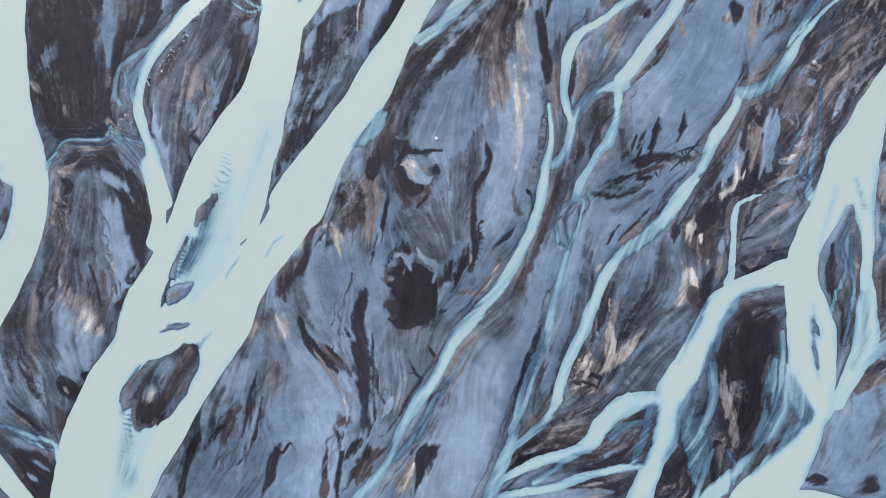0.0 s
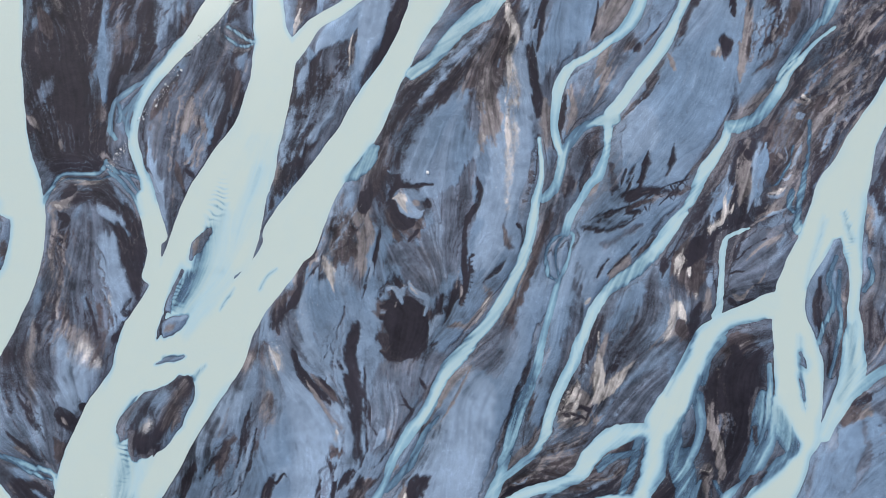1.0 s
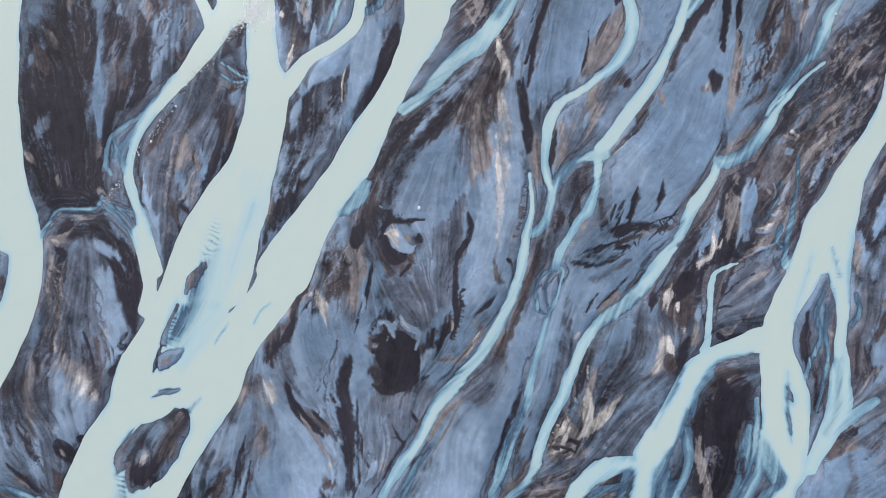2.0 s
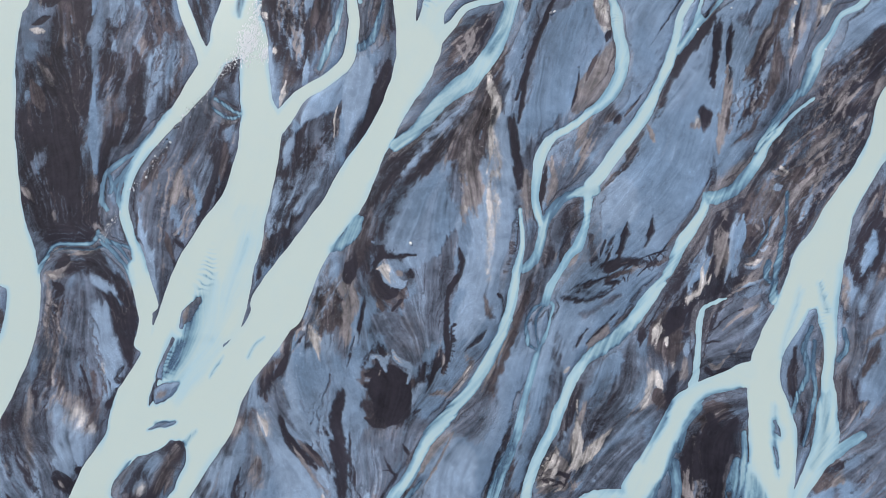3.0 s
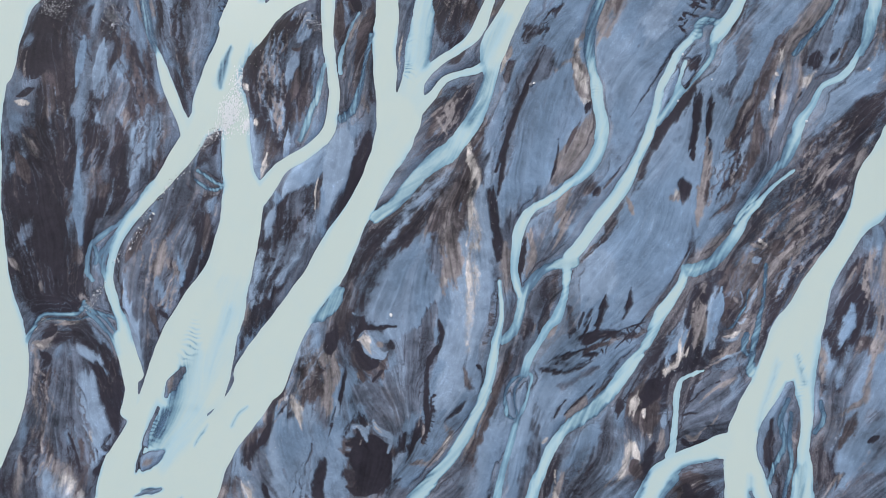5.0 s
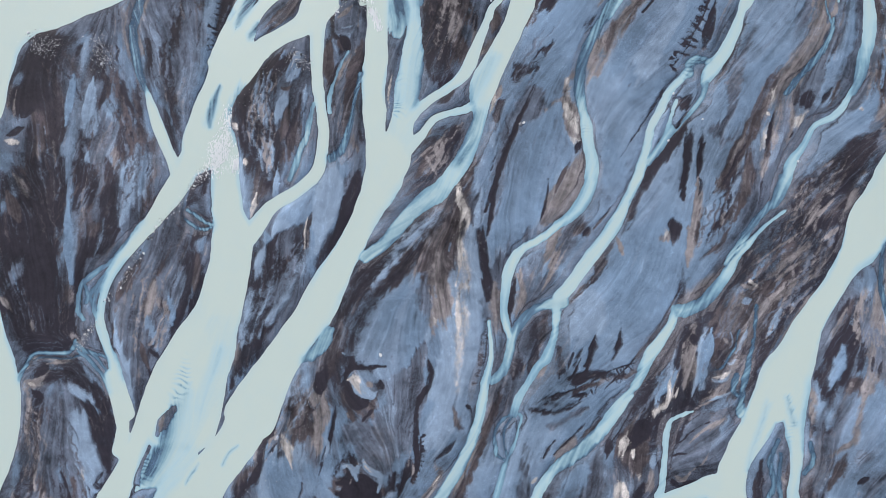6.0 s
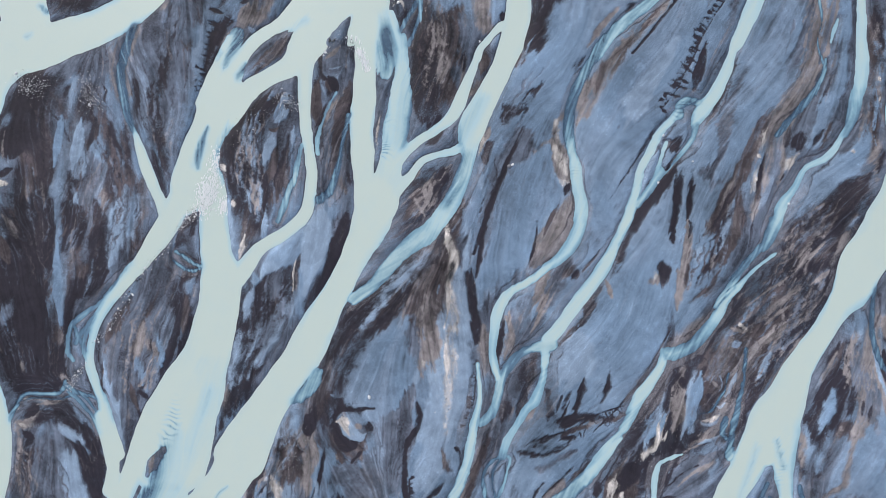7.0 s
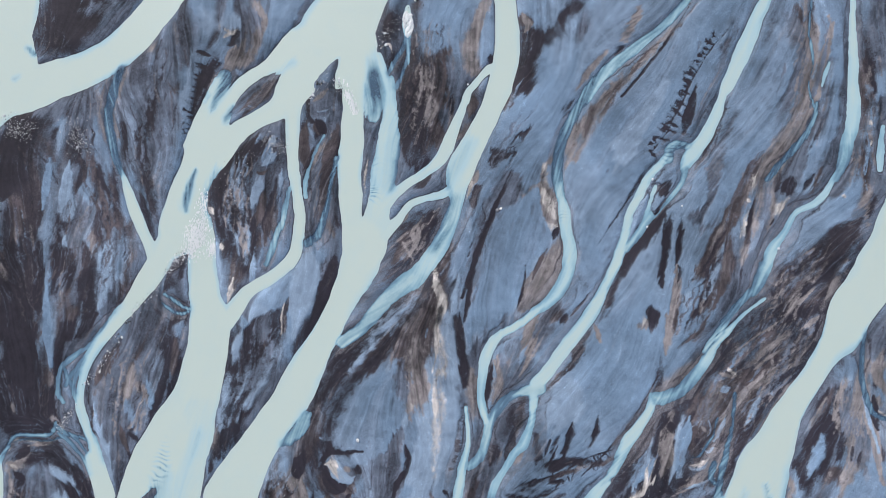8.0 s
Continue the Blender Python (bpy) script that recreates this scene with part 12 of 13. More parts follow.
strands(GREY, 20, 3.0, 9, (90.9, 121.6), (90.5, 107.9), (87.3, 93.1), (80.6, 83.9), (78.4, 72.4))
strands(BROWN, 14, 2.5, 9, (80.6, 83.9), (76.1, 75.9), (69.4, 64.3), (64.9, 52.5))
strands(MUD, 14, 2.5, 9, (80.6, 83.9), (76.1, 75.9), (69.4, 64.3), (64.9, 52.5))
strands(BROWN, 16, 2.5, 9, (101.6, 107.7), (101.2, 94.1), (100.2, 82.7))
strands(TAN, 16, 2.5, 9, (101.6, 107.7), (101.2, 94.1), (100.2, 82.7))
strands(BLUE, 16, 2.5, 9, (101.6, 107.7), (101.2, 94.1), (100.2, 82.7))
strands(TAN, 22, 3.0, 9, (101.1, 48.1), (99.0, 38.8), (99.1, 27.2))
strands(GREY, 22, 3.0, 9, (101.1, 48.1), (99.0, 38.8), (99.1, 27.2))
strands(GREY, 10, 1.5, 7, (27.6, 49.9), (28.7, 41.6), (29.9, 30.9))
strands(TAN, 10, 1.5, 7, (27.6, 49.9), (28.7, 41.6), (29.9, 30.9))
strands(TAN, 10, 1.5, 6, (50.8, 107.4), (46.2, 99.3), (42.8, 90.0))
strands(BROWN, 10, 1.5, 6, (50.8, 107.4), (46.2, 99.3), (42.8, 90.0))
strands(TAN, 8, 1.2, 6, (62.3, 114.1), (54.3, 107.3), (48.6, 99.3))
strands(BROWN, 8, 1.2, 6, (62.3, 114.1), (54.3, 107.3), (48.6, 99.3))
# small patches with clear edges lie on top
for kind, soft, rows, bar in PATCHES:
    if soft <= 0.22:
        spread(kind, soft, rows, bar, 0.96)

# teeth that seeping water cut into the edges of the sand
for side, reach, rows in FEATHERS:
    gone = 0.0
    for a, b in zip(rows[:-1], rows[1:]):
        dx, dy = b[0] - a[0], b[1] - a[1]
        long = math.hypot(dx, dy)
        if long < 1e-6:
            continue
        ux, uy = dx / long, dy / long
        gone += long
        spread(MUD, 0.12, np.array([(a[0], a[1], 0.13), (b[0], b[1], 0.13)]), "", rng.uniform(0.5, 0.95))
        while gone > 0:
            gone -= rng.uniform(0.35, 0.9)
            t, tall = rng.random(), reach * rng.uniform(0.3, 1.0)
            x, y = a[0] + t * dx, a[1] + t * dy
            turn = math.atan2(side * ux, -side * uy) + rng.uniform(-0.5, 0.5)
            tooth = []
            for k in range(5):
                tooth.append((x, y, (0.17 - 0.036 * k) * (0.6 + 0.12 * reach)))
                x, y, turn = x + math.cos(turn) * tall / 4, y + math.sin(turn) * tall / 4, turn + rng.uniform(-0.25, 0.25)
                if k in (1, 2) and rng.random() < 0.6:
                    fork = turn + rng.choice((-0.8, 0.8))
                    spread(MUD, 0.1, np.array([(x, y, 0.10), (x + 0.35 * tall * math.cos(fork), y + 0.35 * tall * math.sin(fork), 0.04)]), "", 0.8)
            spread(MUD, 0.12, np.array(tooth), "", rng.uniform(0.6, 0.95))

# bed and wet rim are dark silt; the rim also paints the bank's shadow
wet = smooth(-0.30, -0.06, DEPTH) * (0.2 + 0.7 * smooth(-0.3, 0.8, soft_noise(5)))
wet *= smooth(0.15, 0.0, DEPTH) * (0.4 + 0.6 * smooth(0.75, 0.95, MILK))
# silt corridors that the small streams have washed out, each edged by a painted bank shadow
clear = smooth(0.97, 0.85, MILK)
CORRIDOR = DEPTH + 0.75 + 0.9 * soft_noise(5) + 0.12 * BROAD + 0.08 * MOTTLE
fringe = 0.5 * smooth(-0.12, 0.12, CORRIDOR) * smooth(-4.5, -3.0, DEPTH) * clear * np.clip(0.75 + 0.25 * FINE + 0.2 * BROAD, 0.1, 1)
tone = smooth(-1, 1, 0.7 * BROAD + 0.5 * FINE + 0.6 * soft_noise(2.5))
MIX *= 1 - fringe
MIX[TAN] += 0.50 * tone * fringe
MIX[GREY] += 0.35 * fringe
MIX[BROWN] += (0.65 - 0.50 * tone) * fringe
# thin dark line that puts the bank's shade into the mud share
scarp_shade = 0.8 * np.exp(-(CORRIDOR / 0.17) ** 2) * smooth(-3.5, -0.5, DEPTH) * clear * smooth(-0.6, 0.5, soft_noise(3))
MIX *= 1 - scarp_shade
MIX[MUD] += scarp_shade
MIX *= 1 - wet
MIX[MUD] += wet
bed = smooth(0.0, 0.2, DEPTH)
MIX *= 1 - bed
MIX[BLUE] += 0.6 * bed
MIX[GREY] += 0.4 * bed
HIGH = (0.22 * np.tanh(-DEPTH / 1.1) + np.clip(-DEPTH, 0, 3) * 0.06
        + np.clip(-DEPTH, 0, 0.8) * (0.018 * BROAD + 0.006 * FINE + 0.02 * MOTTLE + 0.16 * (MIX[LILAC] + MIX[BLUE] + MIX[PALE]) - 0.1 * MIX[MUD])).astype(np.float32)
HIGH = np.where(DEPTH > 0, -0.35 * np.tanh(DEPTH / 0.5), np.maximum(HIGH, 0.03 * smooth(0, 0.4, -DEPTH)))
rake = np.clip(0.30 - 0.26 * (MIX[BLUE] + MIX[LILAC]) - 0.21 * MIX[MUD], 0, 1)
STREAK = np.clip(1 + 0.10 * soft_noise(4) + 0.08 * soft_noise(12) + 0.04 * LONG + 0.045 * MOTTLE + 0.03 * FINE + rake * (0.4 * FINE + 0.4 * BROAD + 0.3 * MOTTLE), 0.25, 2.2)
WETNESS = np.clip(smooth(-1.5, 0, DEPTH) + 0.6 * MIX[MUD] + 0.4 * MIX[BLUE], 0, 1)


def sheet(name, verts, faces, mat, colours=(), values=()):
    """A smooth mesh from arrays, with colour and number attributes on its points."""
    me = bpy.data.meshes.new(name)
    me.vertices.add(len(verts))
    me.vertices.foreach_set("co", np.ascontiguousarray(verts, np.float32).ravel())
    me.loops.add(faces.size)
    me.loops.foreach_set("vertex_index", np.ascontiguousarray(faces, np.int32).ravel())
    me.polygons.add(len(faces))
    me.polygons.foreach_set("loop_start", np.arange(0, faces.size, 4, dtype=np.int32))
    me.polygons.foreach_set("use_smooth", np.ones(len(faces), bool))
    me.update(calc_edges=True)
    for key, data in colours:
        me.attributes.new(key, "FLOAT_COLOR", "POINT").data.foreach_set("color", np.ascontiguousarray(data, np.float32).ravel())
    for key, data in values:
        me.attributes.new(key, "FLOAT", "POINT").data.foreach_set("value", np.ascontiguousarray(data, np.float32).ravel())
    me.materials.append(mat)
    return new(name, me)


number = np.arange(NX * NY, dtype=np.int32).reshape(NY, NX)
quads = np.stack([number[:-1, :-1], number[:-1, 1:], number[1:, 1:], number[1:, :-1]], -1).reshape(-1, 4)
points = np.stack([GX, GY, HIGH], -1).reshape(-1, 3)
mix_a = np.moveaxis(MIX[:4], 0, -1).reshape(-1, 4)
mix_b = np.concatenate([np.moveaxis(MIX[4:], 0, -1), WETNESS[..., None]], -1).reshape(-1, 4)
dry = (DEPTH[:-1, :-1] < 0.3).ravel()
owner_of_quad = np.where(dry, REGION[:-1, :-1].ravel(), 0)
for k in range(1, len(BARS) + 1):
    if (owner_of_quad == k).sum() < 400:
        owner_of_quad[owner_of_quad == k] = 0


def cut_out(keep):
    f = quads[keep]
    used, back = np.unique(f, return_inverse=True)
    return used, back.reshape(-1, 4)


def pieces(mask, least, most):
    """The largest connected pieces of a mask over the quads, as flat numbers of quads."""
    ny, nx = NY - 1, NX - 1
    left = set(np.flatnonzero(mask).tolist())
    found = []
    while left:
        start = left.pop()
        heap, piece = [start], [start]
        while heap:
            q = heap.pop()
            for p in (q - 1, q + 1, q - nx, q + nx):
                if p in left:
                    left.remove(p)
                    heap.append(p)
                    piece.append(p)
        if len(piece) >= least:
            found.append(piece)
    found.sort(key=len, reverse=True)
    return found[:most]


def patch_parts(parent, mask, most, own=None):
    """Cuts the plain patches of mud, tan silt and pale silt out of a piece of land as parts; returns the quads left over."""
    rest = mask.copy()
    for kinds, name, label in (((MUD, BROWN), "mud_streak", "dark wet mud"), ((TAN, PALE), "silt_streak", "pale tan silt"), ((BLUE, LILAC), "sand_streak", "blue-grey sand")):
        if own in kinds or (own is None and name == "sand_streak"):
            continue
        plain = (sum(MIX[k] for k in kinds)[:-1, :-1].ravel() > 0.62) & mask & dry
        for piece in pieces(plain, 220 if own is None else 110, most):
            used, f = cut_out(np.array(sorted(piece)))
            ob = sheet(name, points[used], f, SAND, (("sediment_a", mix_a[used]), ("sediment_b", mix_b[used])), (("streak", STREAK.ravel()[used]),))
            ob.parent = parent
            tagged(ob, label)
            rest[piece] = False
    return rest


BAR_NAMES = {MUD: "mud_flat", BROWN: "mud_flat", GREY: "silt_bar", BLUE: "sand_bar", LILAC: "sand_bar", TAN: "silt_bar", PALE: "silt_bar"}


def land(keep, name, extra=False, most=5):
    """A piece of land: an empty base for its body and its patches, or with extra the ground out to the horizon."""
    base = new(name)
    i = np.flatnonzero(keep)
    place = points[quads[i[len(i) // 2], 0]]
    if not extra:
        base.location = (float(place[0]), float(place[1]), 0.0)
    rest = patch_parts(base, keep, most, BAR_KIND)
    if extra:
        heaps = [np.flatnonzero(rest)]
    else:
        # what water or streaks cut apart lies in separate pieces
        heaps = [np.array(sorted(q)) for q in pieces(rest, 40, 20)] or [np.flatnonzero(rest)]
        spare = rest.copy()
        spare[np.concatenate(heaps)] = False
        owner_of_quad[spare] = 0
    for heap in heaps:
        used, f = cut_out(heap)
        verts, a, b, s = points[used], mix_a[used], mix_b[used], STREAK.ravel()[used]
        if extra:
            # the plain beyond, out to the horizon
            FAR, n = 2400.0, len(used)
            far = np.array([(-FAR, -FAR, 0.2), (FAR, -FAR, 0.2), (FAR, FAR, 0.2), (-FAR, FAR, 0.2)], np.float32)
            close = points[[number[0, 0], number[0, -1], number[-1, -1], number[-1, 0]]]
            ring = np.array([(n + k, n + (k + 1) % 4, n + 4 + (k + 1) % 4, n + 4 + k) for k in range(4)], np.int32)
            verts, f = np.vstack([verts, far, close]), np.vstack([f, ring])
            a, b = np.vstack([a, np.tile((0.3, 0.1, 0.35, 0.25), (8, 1))]), np.vstack([b, np.tile((0.0, 0.0, 0.0, 0.3), (8, 1))])
            s = np.concatenate([s, np.ones(8)])
        body = sheet("riverbed" if extra else "body", verts, f, SAND, (("sediment_a", a), ("sediment_b", b)), (("streak", s),))
        body.parent = base
    bpy.context.view_layer.update()
    for ob in base.children:
        ob.matrix_parent_inverse = base.matrix_world.inverted()
    return base


for k, (BAR_KIND, label) in enumerate(BARS):
    keep = owner_of_quad == k + 1
    if not keep.any():
        continue
    tagged(land(keep, BAR_NAMES[BAR_KIND]), label, BAR_NAMES[BAR_KIND].replace("_", " "), BAR_NAMES[BAR_KIND].replace("_", " ") + "s on the plain")

BAR_KIND = None
tagged(land(owner_of_quad == 0, "ground", True, 40), "streaked grey-brown outwash plain of wet sand and silt", "ground", kind="structure")

# the rivers: level sheets that end where the banks rise through them
near = np.maximum.reduce([DEPTH[:-1, :-1], DEPTH[:-1, 1:], DEPTH[1:, 1:], DEPTH[1:, :-1]]).ravel() > -0.05
edge = 1.1 + 0.7 * np.clip(soft_noise(3), -1, 1)
thin = smooth(0.9, 0.6, MILK)
calm_river = np.isin(OWNER, [RIVERS.index(r) for r in ("main", "west")])
rim = np.choose(OWNER, [{"main": 0.05, "west": 0.05, "east": 0.12}.get(r, 0.16) for r in RIVERS]) + 0.26 * smooth(-0.2, 1.3, soft_noise(4))
edge = np.where(calm_river, edge, 1.15 * edge)
milky = np.clip(MILK * (1 - rim - 0.32 * thin + (rim + 0.42 * thin) * smooth(0.0, 1.0, DEPTH / edge)) + (0.10 * BROAD + 0.12 * FINE) * (1.03 - MILK), 0, 1)
cover = np.clip(smooth(-0.4, 0.02 + 0.5 * (1 - MILK), DEPTH) * (0.28 + 0.92 * MILK + (0.10 * FINE + 0.10 * BROAD) * smooth(0.75, 0.35, MILK)), 0, 1)
level = np.stack([GX, GY, np.zeros_like(DEPTH)], -1).reshape(-1, 3)
WATER_LABELS = {
    "west": "wide milky cream-white glacial river along dark flats",
    "main": "broad braided cream-white glacial river with pale blue shallows",
    "brook": "thin blue trickles of shallow meltwater over mud",
    "creek": "narrow cyan meltwater creeks between blue sand bars",
    "east": "branching milky cyan glacial river with blue edges",
}
for k, river in enumerate(RIVERS):
    keep = near & (OWNER[:-1, :-1].ravel() == k)
    used, f = cut_out(keep)
    ob = sheet("water_%d" % (k + 1), level[used], f, WATER, (),
               (("milk", milky.ravel()[used]), ("cover", cover.ravel()[used])))
    tagged(ob, WATER_LABELS[river], "river", kind="structure")

# ---- stones and white water at the rapids ----
def height_at(x, y):
    i, j = int((x - WEST) / STEP), int((y - SOUTH) / STEP)
    return float(max(HIGH[j, i], 0.0))


def stone_material(name, colour, rough):
    m, tree, shader = material(name)
    tone = ramp(tree, noise_at(tree, 6.0, 5.0, 0.7), [(0.3, tuple(0.55 * c for c in colour)), (0.7, tuple(1.25 * c for c in colour))])
    tree.links.new(tone, shader.inputs["Base Color"])
    shader.inputs["Roughness"].default_value = rough
    bump = node(tree, "ShaderNodeBump", inputs={"Strength": 0.6, "Distance": 0.03})
    tree.links.new(noise_at(tree, 14.0, 5.0, 0.7), bump.inputs["Height"])
    tree.links.new(bump.outputs[0], shader.inputs["Normal"])
    return m


# pale stone raised to near white, so that wet glints are in its colour
PALE_GLINT_STONE = stone_material("pale_glint_stone", (0.80, 0.81, 0.82), 0.3)
DARK_STONE = stone_material("wet_basalt", (0.035, 0.034, 0.040), 0.3)
GREY_STONE = stone_material("grey_stone", (0.22, 0.23, 0.26), 0.5)


def foam_material():
    m, tree, shader = material("white_water")
    tone = ramp(tree, noise_at(tree, 5.0, 4.0, 0.7), [(0.25, (0.78, 0.84, 0.84)), (0.6, (0.94, 0.95, 0.94))])
    tree.links.new(tone, shader.inputs["Base Color"])
    shader.inputs["Roughness"].default_value = 0.5
    return m


FOAM = foam_material()


def stone_mesh(name, seed, mat):
    """A rounded river stone: a ball pushed out of round by noise, flattened, with a few planed sides."""
    bm = bmesh.new()
    bmesh.ops.create_icosphere(bm, subdivisions=2, radius=1.0)
    r = random.Random(seed)
    stretch = Vector((r.uniform(0.8, 1.3), r.uniform(0.7, 1.0), r.uniform(0.5, 0.75)))
    planes = [Vector((r.uniform(-1, 1), r.uniform(-1, 1), r.uniform(-0.3, 1))).normalized() for _ in range(4)]
    for v in bm.verts:
        p = v.co.normalized()
        p *= 1 + 0.22 * noise.noise(p * 1.6 + Vector((seed * 7.1, 0, 0)))
        for q in planes:
            over = p.dot(q) - 0.78
            if over > 0:
                p -= q * over * 0.8
        v.co = Vector((p.x * stretch.x, p.y * stretch.y, p.z * stretch.z))
    for f in bm.faces:
        f.smooth = True
    me = bpy.data.meshes.new(name)
    bm.to_mesh(me)
    bm.free()
    me.materials.append(mat)
    return me


STONES = {"pale": [stone_mesh("boulder", k, PALE_GLINT_STONE) for k in range(3)], "dark": [stone_mesh("boulder", 10 + k, DARK_STONE) for k in range(3)],
          "grey": [stone_mesh("boulder", 20 + k, GREY_STONE) for k in range(2)]}
STONE_LABELS = {"pale": "pale rounded boulder whitened with painted wet glints at a rapid", "dark": "dark wet basalt boulder at a rapid", "grey": "grey weathered stone lying on wet sand"}
dice = random.Random(11)


def boulder(x, y, size, look_of, group="boulders at the rapids"):
    ob = new("boulder", dice.choice(STONES[look_of]))
    ob.matrix_world = pose(x, y, height_at(x, y) + 0.22 * size, dice.uniform(-15, 15), dice.uniform(-15, 15), dice.uniform(0, 360)) @ Matrix.Diagonal((size, size, size, 1))
    return tagged(ob, STONE_LABELS[look_of], "boulder", group)


def boulder_field(count, spread_by, small, large, pale, *line):
    """Stones strewn along a line of places."""
    for _ in range(count):
        t = dice.uniform(0, len(line) - 1.001)
        k = int(t)
        a, b = line[k], line[k + 1]
        f = t - k
        x, y = a[0] + (b[0] - a[0]) * f + dice.gauss(0, spread_by), a[1] + (b[1] - a[1]) * f + dice.gauss(0, spread_by)
        size = small + (large - small) * dice.random() ** 2
        boulder(x, y, size, "pale" if dice.random() < pale else "dark")


boulder_field(18, .5, .1, .3, .6, (-61.7, 41.8), (-58.6, 44.9), (-55.9, 49.0), (-54.2, 52.3))
boulder_field(6, .5, .1, .28, .5, (-51.9, 55.2), (-49.7, 59.4))
boulder_field(11, .7, .1, .3, .65, (-67.4, 32.1), (-66.3, 33.8), (-64.7, 36.2))
boulder_field(9, 1.0, .1, .32, .7, (-78.6, 97.9), (-75.7, 97.0), (-72.8, 97.8))
boulder_field(13, 1.0, .1, .34, .7, (-63.6, 98.0), (-62.7, 95.2), (-61.2, 93.6))
boulder_field(10, .8, .1, .32, .7, (-21.3, 94.2), (-19.7, 93.2), (-18.2, 92.7))
boulder_field(13, .6, .12, .34, .6, (-39.0, 70.6), (-41.2, 68.7), (-43.0, 65.9))
boulder_field(8, .5, .1, .26, .5, (-44.7, 63.5), (-47.2, 61.1), (-49.7, 58.6))
boulder_field(9, 1.4, .1, .24, .45, (-25.2, 92.4), (-28.3, 87.1), (-30.8, 82.9))
boulder_field(12, .5, .1, .32, .65, (-12.0, 102.7), (-10.3, 105.3), (-8.1, 106.9), (-5.7, 105.9), (-4.5, 103.8))
boulder_field(10, .8, .12, .34, .55, (3.0, 113.8), (4.2, 116.2), (6.3, 118.5))
boulder_field(5, .8, .12, .34, .5, (10.5, 119.2), (11.3, 122.7))
boulder(-2.0, 30.6, .38, "pale", "lone stones on the sand")
boulder(27.6, 79.3, .5, "grey", "lone stones on the sand")
boulder(28.3, 79.6, .3, "pale", "lone stones on the sand")
boulder(58.4, 75.7, .25, "pale", "lone stones on the sand")
boulder(65.3, 80.0, .25, "pale", "lone stones on the sand")
boulder(21.5, 105.5, .28, "pale", "lone stones on the sand")
boulder(84.9, 71.2, .3, "pale", "lone stones on the sand")
boulder(59.5, 85.5, .25, "pale", "lone stones on the sand")


def gravel_field(count, spread_by, small, large, *line):
    """Pebbles too many to count, in one mesh; the pale ones are coloured white as glints."""
    parts = {PALE_GLINT_STONE: bmesh.new(), DARK_STONE: bmesh.new()}
    for k in range(count):
        t = dice.uniform(0, len(line) - 1.001)
        i = int(t)
        a, b = line[i], line[i + 1]
        f = t - i
        x, y = a[0] + (b[0] - a[0]) * f + dice.gauss(0, spread_by), a[1] + (b[1] - a[1]) * f + dice.gauss(0, spread_by)
        size = small + (large - small) * dice.random() ** 2
        turn = pose(x, y, height_at(x, y) + 0.3 * size, dice.uniform(-30, 30), dice.uniform(-30, 30), dice.uniform(0, 360)) @ Matrix.Diagonal((size, size * 0.8, size * 0.6, 1))
        bmesh.ops.create_icosphere(parts[PALE_GLINT_STONE if dice.random() < 0.62 else DARK_STONE], subdivisions=1, radius=1.0, matrix=turn)
    base = tagged(new("gravel"), "dark pebbles and pale ones whitened as painted wet glints", "gravel", kind="stuff")
    for mat, bm in parts.items():
        me = bpy.data.meshes.new("pebbles")
        bm.to_mesh(me)
        bm.free()
        me.materials.append(mat)
        new("pebbles", me).parent = base
    return base


gravel_field(130, .45, .05, .13, (-61.7, 41.8), (-58.6, 44.9), (-55.9, 49.0), (-54.2, 52.3))
gravel_field(40, .5, .05, .12, (-51.9, 55.2), (-49.7, 59.4))
gravel_field(220, .6, .05, .13, (-67.6, 31.7), (-66.3, 33.8), (-64.5, 36.4))
gravel_field(420, 1.2, .05, .15, (-78.6, 98.2), (-75.7, 97.0), (-72.5, 97.8))
gravel_field(420, 1.2, .05, .15, (-63.9, 98.5), (-62.7, 95.2), (-61.5, 93.2))
gravel_field(260, .9, .05, .15, (-21.5, 94.4), (-19.7, 93.2), (-18.1, 92.5))
gravel_field(300, .6, .05, .14, (-39.0, 70.6), (-41.2, 68.7), (-43.0, 65.9))
gravel_field(70, .5, .05, .12, (-44.3, 63.9), (-47.2, 61.1), (-50.0, 58.4))
gravel_field(60, 1.4, .04, .1, (-25.2, 92.4), (-28.3, 87.1), (-30.8, 82.9))
gravel_field(150, .5, .05, .14, (-12.2, 102.5), (-10.3, 105.3), (-8.1, 106.9), (-5.7, 105.9), (-4.5, 103.8))
gravel_field(110, .8, .05, .14, (3.0, 113.8), (4.2, 116.2), (6.3, 118.5), (7.8, 119.8))
gravel_field(260, 1.3, .04, .09, (14.5, 59.8), (14.7, 49.0), (14.1, 36.0), (13.6, 29.0))
gravel_field(160, 1.2, .04, .09, (-17.2, 24.4), (-18.3, 18.6), (-20.3, 12.9))
gravel_field(200, 1.6, .04, .09, (18.1, 57.0), (15.7, 49.9), (11.4, 40.2))
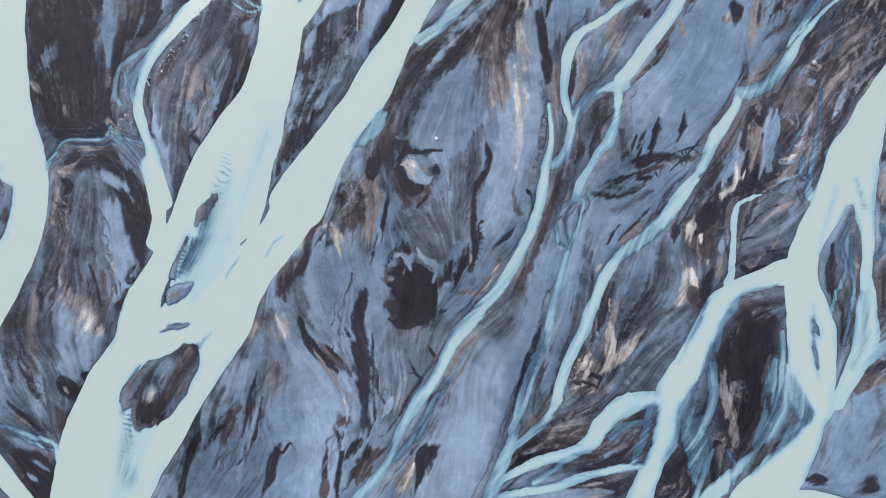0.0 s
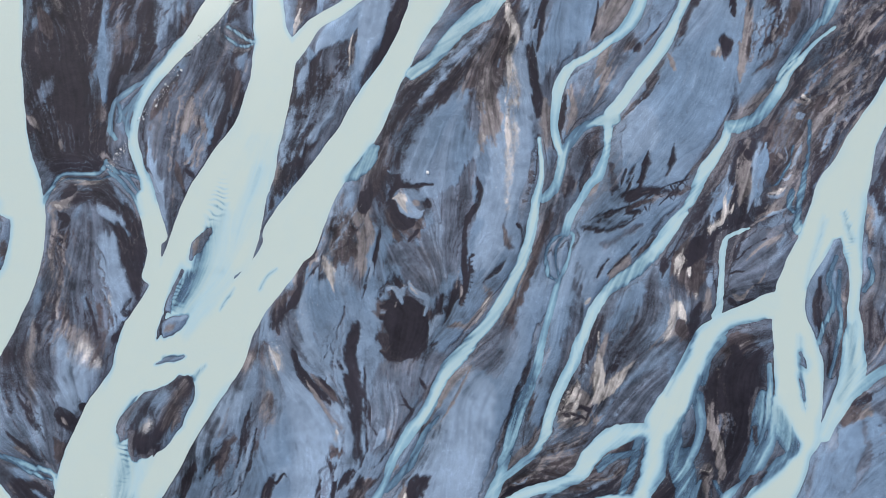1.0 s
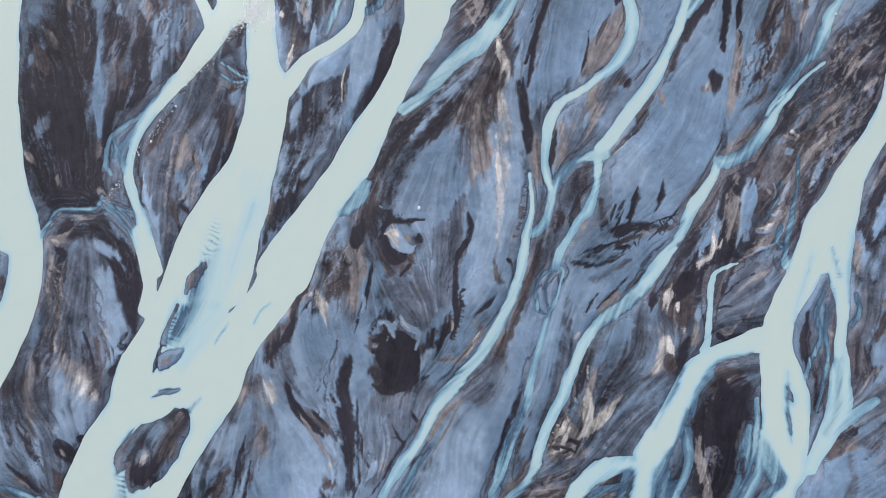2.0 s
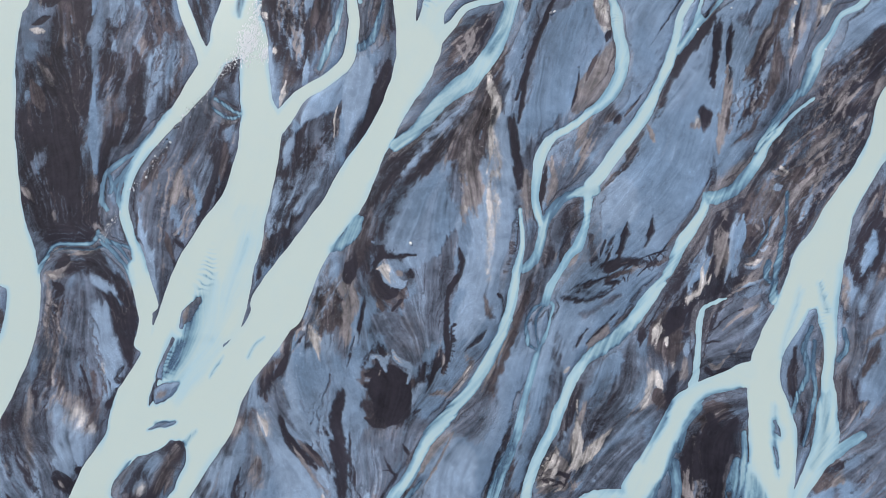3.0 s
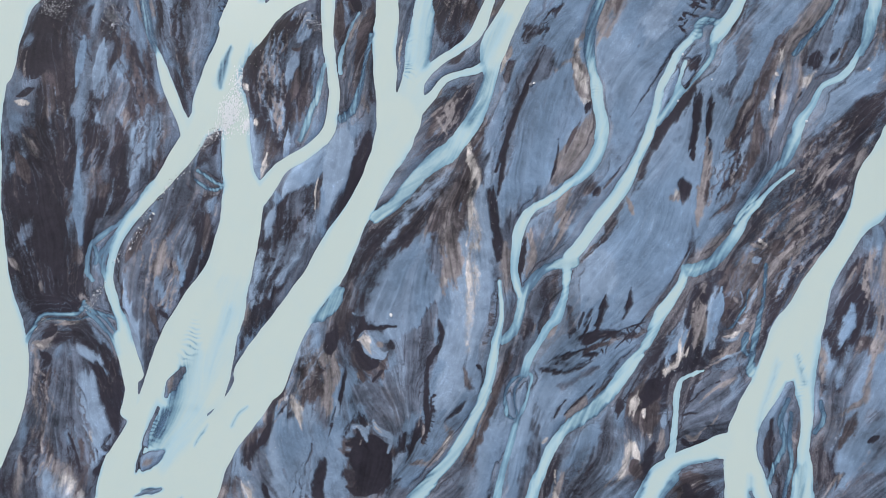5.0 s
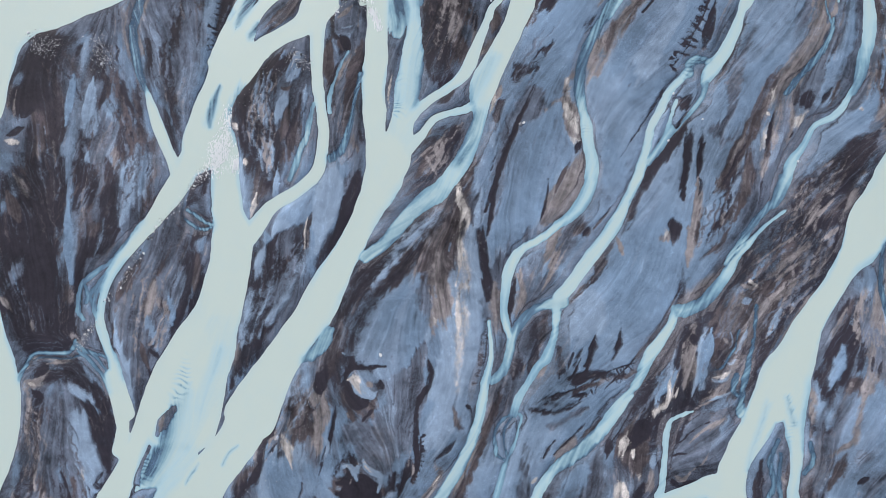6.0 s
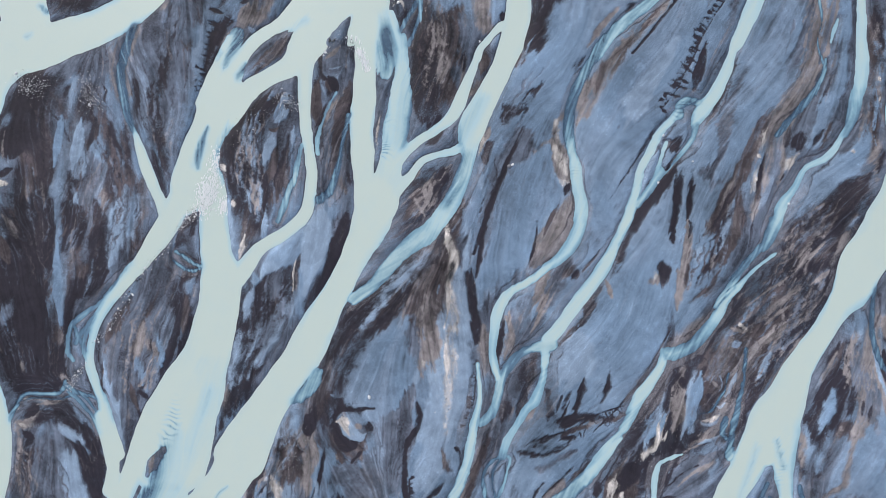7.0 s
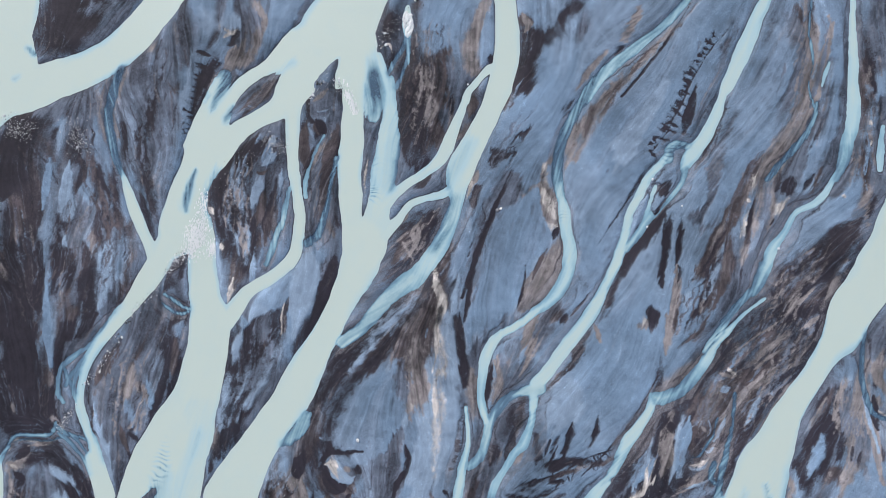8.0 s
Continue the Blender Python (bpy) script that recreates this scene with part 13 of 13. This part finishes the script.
gravel_field(160, 1.3, .04, .09, (-26.1, 3.8), (-30.5, -0.7), (-33.8, -5.2))
gravel_field(120, 1.2, .04, .09, (69.0, 35.9), (61.7, 24.3), (55.8, 17.4))


def white_water(count, spread_by, small, large, *line):
    """Foam thrown up in a rapid: many low lumps along its crest, in one mesh."""
    bm = bmesh.new()
    for _ in range(count):
        t = dice.uniform(0, len(line) - 1.001)
        k = int(t)
        a, b = line[k], line[k + 1]
        f = t - k
        x, y = a[0] + (b[0] - a[0]) * f + dice.gauss(0, spread_by), a[1] + (b[1] - a[1]) * f + dice.gauss(0, spread_by)
        size = small + (large - small) * dice.random() ** 2
        turn = pose(x, y, 0.0, 0, 0, dice.uniform(50, 110)) @ Matrix.Diagonal((size * dice.uniform(1.2, 4.0), size, size * 0.07, 1))
        lump = bmesh.ops.create_icosphere(bm, subdivisions=1, radius=1.0, matrix=turn)
        for v in lump["verts"]:
            v.co += Vector((dice.uniform(-0.25, 0.25) * size, dice.uniform(-0.25, 0.25) * size, dice.uniform(-0.01, 0.02)))
    for f in bm.faces:
        f.smooth = True
    me = bpy.data.meshes.new("foam")
    bm.to_mesh(me)
    bm.free()
    me.materials.append(FOAM)
    return tagged(new("foam", me), "white foam and spray on the milky river at a rapid", "foam", kind="stuff")


white_water(1100, .9, .04, .13, (-36.4, 76.9), (-37.7, 74.4), (-37.1, 72.0), (-39.0, 70.2))
white_water(600, .7, .04, .12, (-34.5, 82.9), (-35.4, 79.9), (-35.0, 76.2), (-35.9, 72.6))
white_water(400, .7, .04, .12, (-34.0, 70.2), (-32.2, 72.6))
white_water(420, .4, .04, .12, (-4.0, 104.1), (-3.1, 102.3), (-2.3, 99.9))
white_water(600, .4, .08, .24, (8.7, 120.1), (9.6, 118.0), (9.2, 116.3))
white_water(30, .5, .06, .2, (-4.2, 105.9), (-5.7, 106.9), (-8.7, 107.2))
white_water(30, .5, .06, .2, (-39.0, 69.9), (-40.5, 68.7))
white_water(30, 1.2, .03, .08, (-66.2, -33.5), (-65.0, -34.5), (-65.5, -36.7))
